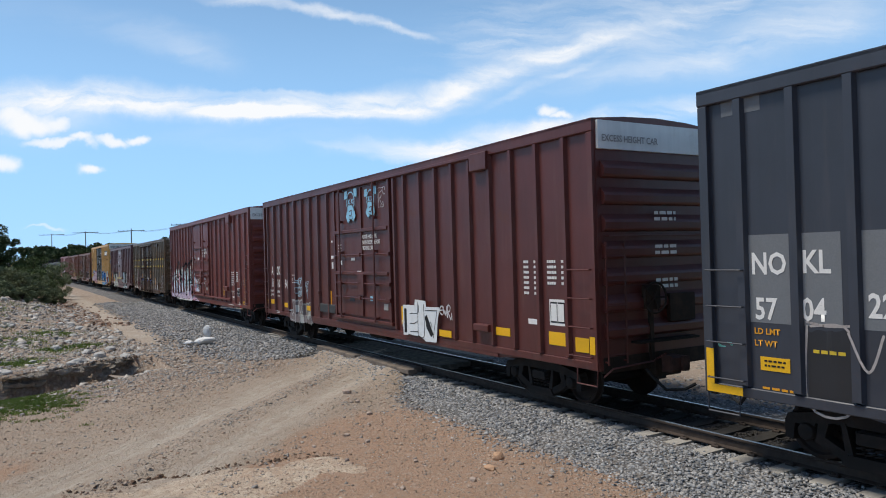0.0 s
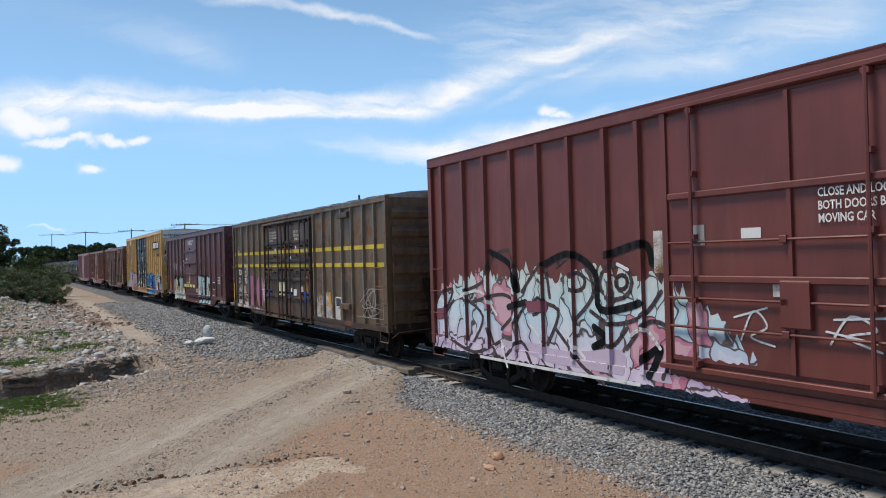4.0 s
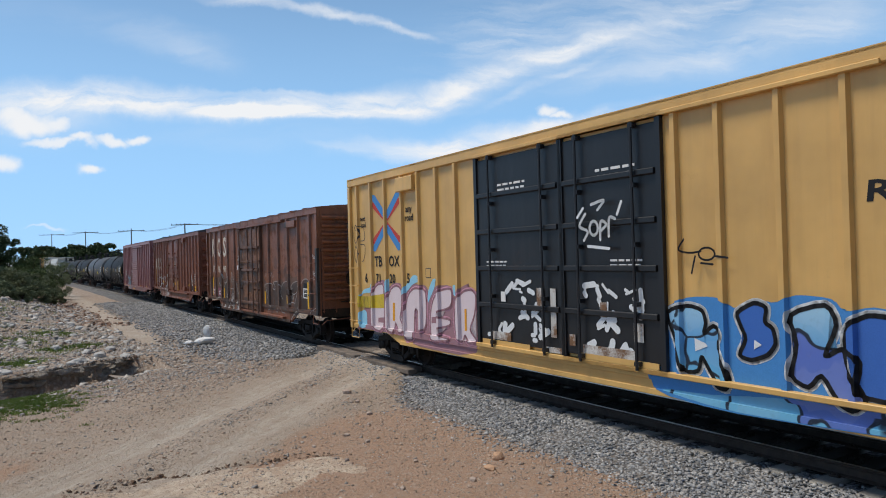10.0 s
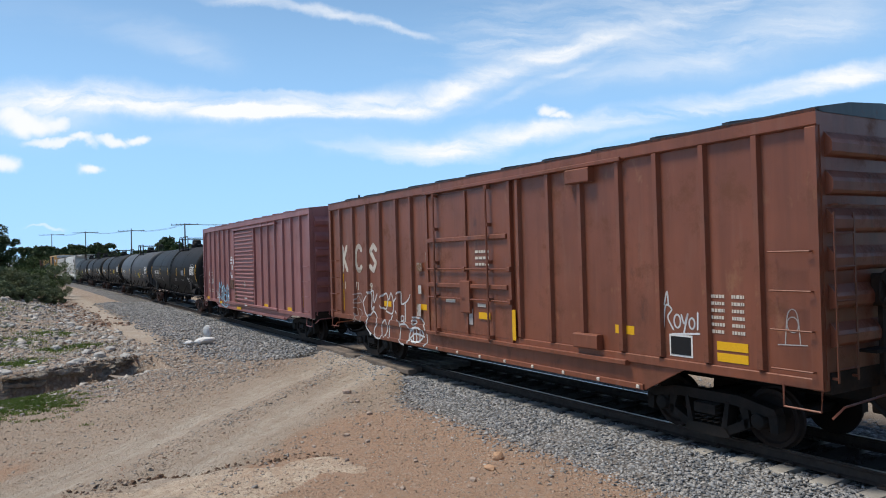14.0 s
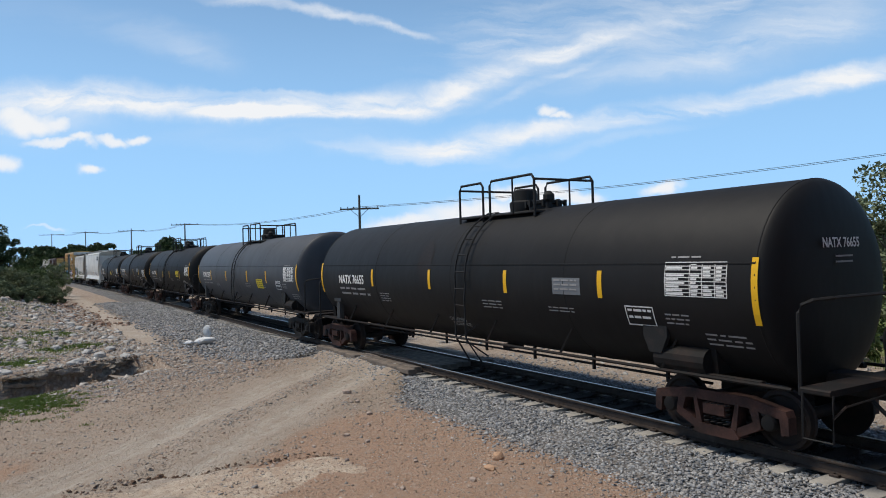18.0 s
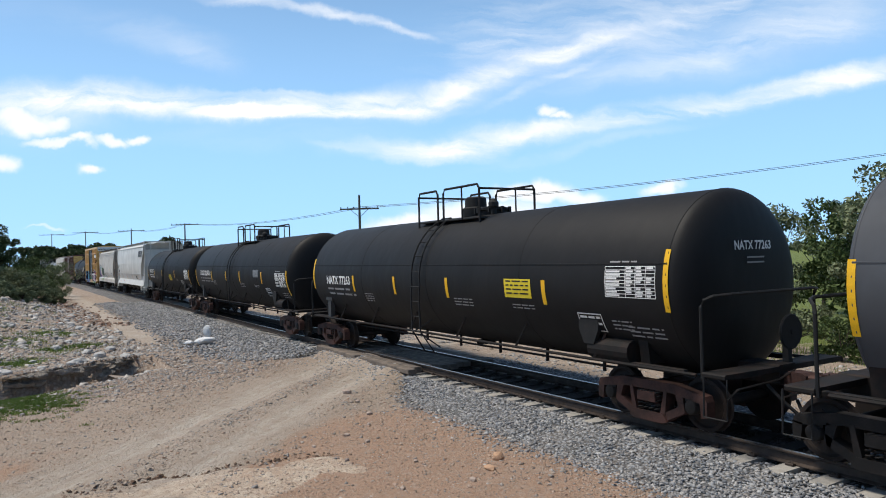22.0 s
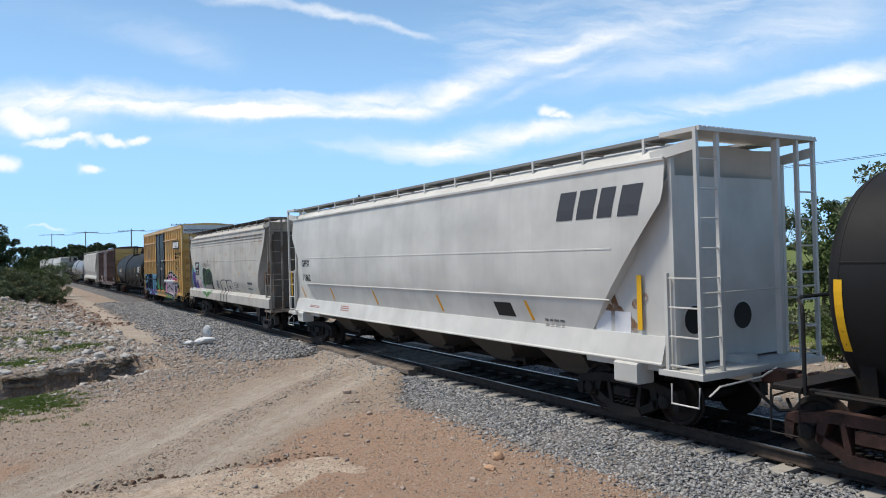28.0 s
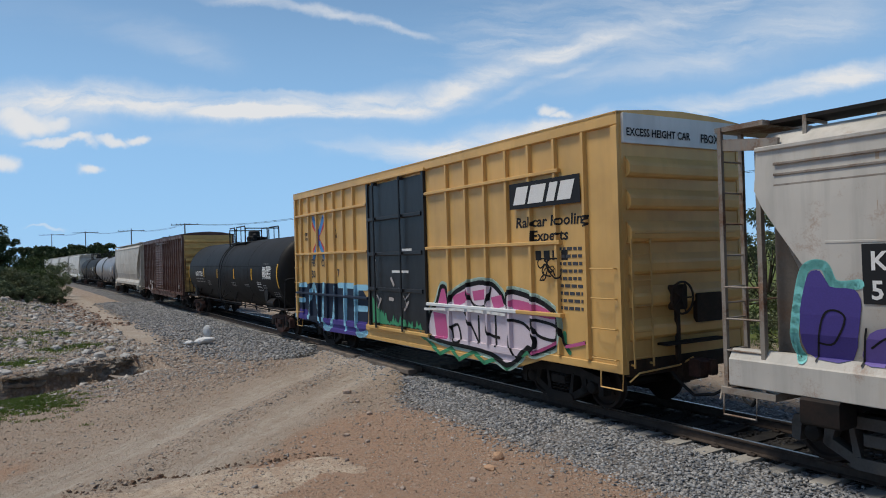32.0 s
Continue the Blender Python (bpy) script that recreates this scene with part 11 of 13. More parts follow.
def logo(c, x0, x1, z0, z1, y=-1.56):
    """A black sign with plain white slanted blocks."""
    part("logo_panel", patch(MB(), x0, x1, z0, z1, y), M["black"], c, "black sign with white slanted blocks")
    w, hh = x1 - x0, z1 - z0
    mb, sk = MB(), 0.35 * hh
    for a, b in ((0.06, 0.24), (0.28, 0.50), (0.55, 0.66), (0.70, 0.88)):
        mb.add([(x0 + w * a, y - 0.006, z0 + hh * 0.16), (x0 + w * b, y - 0.006, z0 + hh * 0.16), (x0 + w * b + sk * 0.7, y - 0.006, z0 + hh * 0.84), (x0 + w * a + sk * 0.7, y - 0.006, z0 + hh * 0.84)], [(0, 1, 2, 3)])
    part("logo_block", mb, M["white"], c)


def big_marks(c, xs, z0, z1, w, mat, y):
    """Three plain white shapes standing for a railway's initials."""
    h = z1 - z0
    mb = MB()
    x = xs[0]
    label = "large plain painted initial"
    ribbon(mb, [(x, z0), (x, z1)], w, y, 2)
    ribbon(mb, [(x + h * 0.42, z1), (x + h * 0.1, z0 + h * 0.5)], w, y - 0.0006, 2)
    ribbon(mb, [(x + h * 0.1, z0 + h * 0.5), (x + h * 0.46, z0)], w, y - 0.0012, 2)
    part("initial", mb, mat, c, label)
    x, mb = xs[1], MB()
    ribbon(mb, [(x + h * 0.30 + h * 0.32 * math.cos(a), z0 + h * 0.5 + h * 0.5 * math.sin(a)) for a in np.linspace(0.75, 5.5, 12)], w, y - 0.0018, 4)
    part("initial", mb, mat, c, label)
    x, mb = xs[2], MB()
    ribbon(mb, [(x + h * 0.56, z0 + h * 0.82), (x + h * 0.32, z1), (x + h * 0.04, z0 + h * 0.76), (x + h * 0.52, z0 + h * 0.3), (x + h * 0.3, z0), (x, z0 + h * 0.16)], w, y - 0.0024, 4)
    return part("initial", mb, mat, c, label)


def rust_car():
    h, SHIFT = 7.995, 0.145
    ribs = [x + SHIFT for x in (-7.3, -6.34, -5.15, -3.94, -2.71, 2.46, 3.68, 4.79, 5.91, 7.09)]
    d = [dict(x0=-1.6, x1=1.53, style="bars", bars=(3.42, 2.47, 1.12), posts=(0.12, 0.76, 0.985), centre=0.44, z1=4.2, z0=0.85, proud=0.07, mat=M["rust_door"], bar_mat=M["rust_mid"], frame=M["rust_mid"], thin=(2.84, 2.0), track=(-1.7, 4.5))]
    c = boxcar(30.39, 14.40, 4.56, M["car_rust"], "faded rust-brown boxcar with scrawled graffiti and a rusted door", ribs, d, zend=1.0, zmid=0.60, rib_w=0.13, rib_d=0.075, end_ribs=11, chord=0.22, sill_mat=M["rust_soot"])
    built = set(c.children)
    mark(c, -7.12, -7.0, 1.2, 2.1, M["stripe"], -1.4830, "reflector_strip")
    for x in (-4.87, -2.2):
        mark(c, x, x + 0.12, 1.15, 1.61, M["stripe"], -1.4890, "reflector_strip")
    mark(c, -7.2, -6.6, 1.2, 1.6, M["g_wine"], -1.4810, "repaint_patch")
    mark(c, -6.05, -5.2, 1.2, 1.6, M["g_wine"], -1.4810, "repaint_patch")
    for body, x, z in (("LD LMT", -7.12, 1.43), ("LT WT", -7.08, 1.28), ("134800", -5.94, 1.38), ("65400", -5.9, 1.25)):
        write(body, x, z, 0.09, M["white"], c, -1.4900)
    mark(c, -2.41, -2.12, 2.48, 2.68, M["paper"], -1.4830, "placard")
    mark(c, -2.385, -2.305, 2.86, 2.94, M["peel"], -1.4830, "sticker")
    mark(c, -1.7, -1.65, 2.9, 3.11, M["white"], -1.6200, "sticker")
    for ob in c.children:
        if ob not in built:
            ob.matrix_basis = Matrix.Translation((SHIFT, 0, 0)) @ ob.matrix_basis
    # sooty painted-out letters with thin white upper edges
    f = side_form(ribs, 0.13, 0.075, 1.0, 0.60)
    for body, x, z, q, w in (("K", -7.02, 3.14, 0.88, 0.5), ("C", -5.9, 3.14, 0.88, 0.55), ("S", -4.78, 3.13, 0.9, 0.58), ("17", -6.96, 2.36, 0.31, 0.42), ("16", -5.87, 2.35, 0.31, 0.46), ("97", -4.8, 2.34, 0.32, 0.55)):
        write_on(body, x, z, q, w, M["cream"], c, f)
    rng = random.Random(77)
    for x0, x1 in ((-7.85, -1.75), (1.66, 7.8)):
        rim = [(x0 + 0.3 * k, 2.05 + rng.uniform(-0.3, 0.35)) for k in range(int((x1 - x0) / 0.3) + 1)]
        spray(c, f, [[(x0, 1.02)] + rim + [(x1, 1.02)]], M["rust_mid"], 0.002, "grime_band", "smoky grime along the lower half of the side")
    for x, z, w, d in ((2.05, 2.6, 0.3, 0.5), (2.9, 2.45, 0.45, 0.3), (3.35, 2.75, 0.25, 0.45), (4.2, 2.4, 0.5, 0.3), (4.55, 2.3, 0.2, 0.7), (5.7, 2.5, 0.3, 0.25), (6.75, 3.3, 0.12, 0.9), (6.3, 2.5, 0.4, 0.2), (6.5, 2.95, 0.35, 0.1), (6.2, 2.75, 0.1, 0.35), (-3.3, 2.3, 0.4, 0.4), (-5.5, 2.2, 0.5, 0.25)):
        ring = [(x + 0.8 * w * math.cos(a) * rng.uniform(0.25, 1.3), z + 0.7 * d * math.sin(a) * rng.uniform(0.25, 1.3)) for a in np.linspace(0, math.tau, 20)[:-1]]
        spray(c, f, [ring], M["rust_stain"], 0.0045, "soot_stain", "sooty stain")
    spray(c, f, [[(1.88, 1.91), (2.38, 1.97), (2.36, 1.00), (1.96, 0.96)], [(2.47, 1.98), (2.89, 1.95), (3.06, 2.04), (3.69, 2.02), (3.70, 1.07), (2.57, 0.99)], [(3.88, 2.00), (4.62, 2.09), (4.83, 2.00), (4.76, 1.18), (4.71, 0.98), (3.89, 1.02)], [(5.07, 1.85), (5.36, 2.03), (5.66, 2.10), (5.98, 2.06), (6.04, 1.73), (6.05, 1.03), (5.46, 0.80), (4.96, 0.95)], [(6.15, 1.86), (6.33, 2.10), (6.74, 2.20), (6.98, 2.07), (6.99, 1.69), (6.95, 1.20), (6.12, 1.04)], [(7.14, 1.92), (7.39, 1.94), (7.44, 1.63), (7.37, 1.26), (7.15, 1.23)]], M["rust_soot"], 0.003, "graffiti_letter", "sooty painted-out graffiti letter")
    spray(c, f, [[(6.22, 1.98), (6.42, 2.05), (6.86, 2.04), (6.93, 1.69), (6.89, 1.19), (6.19, 1.11)], [(5.15, 1.83), (5.51, 1.97), (5.95, 1.96), (5.97, 1.76), (5.19, 1.67)], [(3.97, 1.72), (4.35, 1.92), (4.52, 1.76), (4.41, 1.21), (4.04, 1.18)], [(2.60, 1.64), (2.94, 1.81), (3.37, 1.69), (3.34, 1.18), (2.69, 1.11)], [(7.20, 1.82), (7.37, 1.86), (7.37, 1.31), (7.21, 1.26)], [(5.02, 1.53), (5.93, 1.61), (5.95, 1.25), (5.05, 1.18)]], M["rust_dark"], 0.006, "graffiti_patch", "black sooted patch of old paint")
    strokes_on(c, f, [[(1.88, 1.83), (1.95, 1.91), (2.40, 1.96)], [(2.01, 1.88), (2.23, 1.50), (2.13, 1.29)], [(2.47, 1.98), (2.89, 1.94), (3.00, 1.77), (3.19, 1.75), (3.22, 1.90), (3.04, 2.00), (3.38, 2.06), (3.61, 2.02)], [(3.88, 1.96), (3.99, 1.86), (4.26, 2.01), (4.58, 2.08), (4.75, 2.03)], [(3.99, 1.86), (3.94, 1.58), (4.19, 1.40)], [(5.10, 1.89), (5.36, 2.03), (5.74, 2.09), (5.95, 2.07), (6.05, 1.94)], [(5.10, 1.87), (5.27, 1.83)], [(5.19, 1.81), (5.12, 1.73), (5.26, 1.65), (5.50, 1.63), (5.72, 1.71), (5.75, 1.65), (5.60, 1.46), (5.52, 1.33)], [(5.01, 1.27), (5.17, 1.34), (5.48, 1.31)], [(6.22, 2.04), (6.36, 2.13), (6.62, 2.19), (6.86, 2.18), (6.98, 2.07), (7.02, 1.86)], [(6.24, 1.63), (6.30, 1.52)], [(6.93, 1.58), (6.96, 1.47), (6.99, 1.21)], [(7.11, 0.97), (7.23, 1.11), (7.40, 1.18), (7.61, 1.24), (7.79, 1.33)], [(4.91, 1.78), (4.87, 1.52)], [(3.28, 0.90), (3.49, 0.91), (3.62, 1.06)], [(3.92, 1.09), (4.03, 0.93), (4.35, 0.91)], [(5.07, 0.72), (5.39, 0.91), (5.61, 0.82)], [(5.95, 1.25), (6.02, 1.17), (6.00, 1.08)], [(2.57, 1.10), (2.80, 1.09)], [(2.18, 0.75), (2.33, 0.92), (2.51, 0.96)], [(5.58, 0.97), (5.77, 1.05), (5.87, 0.98)], [(6.08, 1.91), (6.03, 1.97)]], M["g_haze"], 0.032, 0.010)
    strokes_on(c, f, [[(5.06, 1.54), (5.14, 1.55), (5.18, 1.47), (5.08, 1.46)], [(5.22, 1.55), (5.28, 1.58), (5.29, 1.48), (5.19, 1.45)], [(5.34, 1.48), (5.42, 1.56), (5.37, 1.45)], [(2.03, 2.35), (2.08, 2.23), (2.18, 2.35)], [(2.74, 2.25), (2.85, 2.37), (2.94, 2.18)], [(3.02, 2.33), (3.09, 2.22)]], M["g_haze"], 0.018, 0.012)
    strokes_on(c, f, [[(7.39, 2.31), (7.41, 2.45), (7.47, 2.45), (7.45, 2.38), (7.40, 2.36)], [(7.49, 2.43), (7.48, 2.31), (7.54, 2.31)], [(7.49, 2.38), (7.54, 2.39)], [(7.59, 2.42), (7.63, 2.37), (7.59, 2.30), (7.55, 2.36), (7.59, 2.42)], [(7.64, 2.26), (7.64, 2.36), (7.71, 2.33), (7.66, 2.30), (7.72, 2.26)], [(7.42, 2.22), (7.46, 2.25), (7.47, 2.19), (7.54, 2.19)], [(7.39, 3.02), (7.43, 2.94), (7.46, 3.00), (7.48, 2.92)], [(7.51, 2.97), (7.55, 2.91), (7.59, 2.96)], [(7.60, 2.91), (7.67, 2.89)], [(7.43, 2.90), (7.66, 2.87)]], M["g_white"], 0.018, 0.006)
    spray(c, f, [[(-5.02, 0.80), (-4.87, 1.05), (-4.07, 1.16), (-3.73, 1.13), (-3.71, 0.79), (-4.09, 0.62), (-5.23, 0.62)], [(-4.69, 1.66), (-4.46, 1.81), (-4.10, 1.87), (-3.82, 1.74), (-3.78, 1.21), (-4.68, 1.14)], [(-3.56, 1.37), (-3.29, 1.48), (-2.89, 1.47), (-2.69, 1.25), (-2.72, 0.93), (-2.92, 0.69), (-3.53, 0.69), (-3.60, 0.97)], [(-6.05, 1.64), (-4.98, 1.68), (-4.97, 1.09), (-6.08, 1.02)], [(-2.49, 1.08), (-2.01, 1.18), (-1.73, 1.06), (-1.82, 0.77), (-2.46, 0.71)], [(-3.57, 1.75), (-2.76, 1.78), (-2.75, 1.50), (-3.50, 1.46)], [(-2.45, 1.47), (-1.99, 1.67), (-1.79, 1.65), (-1.82, 1.20), (-2.44, 1.12)], [(-5.89, 1.96), (-5.58, 2.22), (-5.23, 2.23), (-5.17, 1.84), (-5.39, 1.71), (-5.82, 1.76)]], M["rust_soot"], 0.003, "graffiti_ground", "sooty painted-out graffiti")
    spray(c, f, [[(-4.45, 1.69), (-4.19, 1.71), (-4.18, 1.54), (-4.44, 1.51)], [(-3.54, 1.92), (-3.47, 1.91), (-3.50, 1.54), (-3.55, 1.54)], [(-2.84, 1.92), (-2.78, 1.92), (-2.79, 1.52), (-2.85, 1.51)], [(-4.68, 1.12), (-3.81, 1.17), (-3.84, 1.12), (-4.65, 1.07)], [(-3.50, 1.50), (-2.84, 1.51), (-2.87, 1.43), (-3.48, 1.41)]], M["rust_dark"], 0.007, "graffiti_patch", "black sooted patch of old paint")
    strokes_on(c, f, [[(-5.88, 2.26), (-5.81, 2.01), (-5.60, 1.79), (-5.35, 1.72), (-5.19, 1.84), (-5.19, 2.27), (-5.29, 2.35)], [(-4.76, 2.24), (-4.74, 1.96), (-4.62, 1.84), (-4.15, 1.96), (-4.20, 2.25), (-4.11, 2.34), (-3.90, 2.37), (-3.77, 2.13)], [(-5.05, 2.37), (-4.95, 2.28), (-4.90, 2.04)], [(-4.65, 1.68), (-4.40, 1.83), (-4.10, 1.87), (-3.84, 1.75)], [(-4.33, 1.31), (-4.20, 1.44), (-4.00, 1.46), (-3.99, 1.28), (-4.16, 1.18), (-4.33, 1.25)], [(-4.21, 1.30), (-4.09, 1.35), (-4.11, 1.25)], [(-3.52, 1.63), (-3.34, 1.62), (-3.13, 1.61), (-2.86, 1.61)], [(-3.58, 0.72), (-3.58, 0.98), (-3.48, 1.20), (-3.27, 1.35), (-2.94, 1.38), (-2.75, 1.32)], [(-3.22, 1.25), (-3.12, 1.32), (-3.00, 1.28), (-2.98, 1.11), (-3.11, 0.93), (-3.21, 1.02), (-3.22, 1.25)], [(-3.52, 0.90), (-3.37, 0.84), (-3.11, 0.85)], [(-3.26, 2.36), (-3.27, 1.92)], [(-3.03, 2.28), (-3.02, 1.93), (-3.07, 1.95)], [(-3.02, 2.03), (-2.73, 2.03)], [(-2.44, 1.86), (-2.37, 1.71), (-2.34, 1.44)], [(-2.27, 1.64), (-2.23, 1.42), (-2.08, 1.45)], [(-1.82, 1.79), (-1.87, 1.68), (-1.95, 1.61)], [(-2.43, 0.71), (-2.46, 0.84), (-2.38, 1.01)], [(-1.92, 0.85), (-1.95, 0.96), (-1.83, 1.07)], [(-1.83, 1.07), (-1.79, 0.91)], [(-5.50, 0.81), (-5.29, 0.76), (-5.05, 0.86)], [(-6.08, 1.07), (-5.63, 1.13), (-5.14, 1.12)], [(-3.83, 1.34), (-3.81, 1.12)]], M["g_haze"], 0.035, 0.009)
    strokes_on(c, f, [[(-2.96, 0.89), (-2.99, 0.70)], [(-3.09, 0.78), (-3.00, 0.69), (-2.88, 0.78)], [(-2.02, 0.98), (-2.26, 0.74)], [(-2.26, 0.89), (-2.26, 0.73), (-2.11, 0.75)], [(-2.36, 0.98), (-2.18, 1.04)]], M["white"], 0.045, 0.012, "graffiti_arrow")
    spray(c, f, [[(-4.79, 0.69), (-4.59, 0.86), (-4.37, 0.76), (-4.44, 0.71)], [(-4.00, 0.68), (-3.82, 0.85), (-3.73, 0.83), (-3.74, 0.68)], [(-3.20, 1.23), (-3.09, 1.29), (-3.00, 1.24), (-3.02, 1.09), (-3.11, 0.96), (-3.19, 1.07)]], M["g_haze"], 0.010, "graffiti_patch", "pale sprayed patch")
    strokes_on(c, f, [[(-2.31, 2.29), (-1.95, 2.30)], [(-2.33, 2.18), (-1.97, 2.19)], [(-2.36, 2.08), (-1.91, 2.09)], [(-2.39, 1.96), (-2.00, 1.99)], [(-2.37, 1.87), (-2.00, 1.87)], [(-3.43, 2.57), (-3.30, 2.57), (-3.32, 2.31)], [(-2.95, 2.44), (-2.83, 2.46)], [(-2.64, 2.61), (-2.54, 2.61)], [(-2.15, 3.12), (-1.98, 3.12)], [(-2.03, 2.87), (-1.91, 2.89), (-1.92, 2.76)], [(-3.58, 2.18), (-3.16, 2.20)], [(-1.91, 2.27), (-1.94, 1.99)], [(-1.85, 2.29), (-1.88, 2.05)], [(-3.48, 1.84), (-2.83, 1.83)], [(-2.44, 1.20), (-2.13, 1.21)], [(-2.62, 2.43), (-2.53, 2.43)]], M["rust_dark"], 0.028, 0.006, "scratch", "rusted scratch in the paint")
    spray(c, side_form(()), [[(-0.80, 3.99), (-0.66, 4.00), (-0.68, 3.48), (-0.83, 3.52), (-0.87, 3.78)], [(-1.43, 4.12), (-1.35, 4.1), (-1.37, 3.47), (-1.44, 3.51)], [(-1.40, 3.11), (-1.20, 3.17), (-1.21, 2.81), (-1.41, 2.85)], [(-0.90, 3.25), (-0.75, 3.27), (-0.79, 2.90), (-0.90, 2.93)], [(-0.63, 4.12), (-0.41, 4.08), (-0.42, 3.93), (-0.57, 3.92)], [(-1.46, 2.35), (-1.36, 2.36), (-1.3, 1.3), (-1.45, 1.22)], [(-1.5, 1.02), (1.45, 1.02), (1.45, 1.3), (0.4, 1.2), (-0.5, 1.34), (-1.4, 1.24)], [(0.5, 2.4), (1.3, 2.42), (1.0, 2.1), (0.7, 2.2)], [(0.95, 1.9), (1.4, 2.0), (1.35, 1.4), (1.05, 1.5)], [(0.0, 2.75), (0.7, 2.7), (0.75, 2.5), (-0.1, 2.52)], [(-0.3, 1.8), (0.2, 1.95), (0.3, 1.6), (-0.2, 1.55)]], M["rust_dark"], 0.074, "scorch", "black scorched patch on the door")
    part("repair_plate", MB().bbox(7.83, 7.99, -1.562, -1.40, 1.02, 3.22, 0.015), M["black_wash"], c, "black repair plate on the corner post")
    for x0, x1, z0, z1 in ((6.435, 6.475, 1.53, 1.87), (6.835, 6.875, 1.53, 1.87), (6.475, 6.835, 1.53, 1.565), (6.475, 6.835, 1.83, 1.87), (6.475, 6.835, 1.69, 1.715)):
        mark(c, x0, x1, z0, z1, M["white"], -1.4900, "panel_frame")
    mark(c, 6.475, 6.835, 1.565, 1.69, M["black"], -1.4860, "panel_field")
    mark(c, 6.475, 6.835, 1.715, 1.83, M["black"], -1.4860, "panel_field")
    mark(c, 6.455, 6.86, 1.875, 2.05, M["black"], -1.4860, "panel_field")
    bars(2, 6.5, 1.66, 0.3, 0.07, M["grey_mark"], c, -1.4890, 71)
    bars(2, 6.5, 1.80, 0.3, 0.07, M["grey_mark"], c, -1.4890, 72)
    for z0, z1 in ((1.20, 1.63), (1.68, 2.09)):
        mark(c, 7.02, 7.14, z0, z1, M["stripe"], -1.5530, "reflector_strip")
    part("cable_box", MB().bbox(4.85, 5.17, -1.60, -1.4760, 4.02, 4.22, 0.02), M["rust_dark"], c)
    part("cable_box", MB().bbox(4.83, 5.17, -1.575, -1.4760, 1.60, 1.79, 0.02), M["rust_dark"], c)
    for x, z0, z1 in ((1.9, 1.16, 1.64), (4.64, 1.27, 1.63)):
        mark(c, x, x + 0.12, z0, z1, M["stripe"], -1.492, "reflector_strip")
    part("door_stop", MB().bbox(5.16, 6.03, -1.62, -1.4760, 4.0, 4.23, 0.02), M["car_rust"], c)
    return c


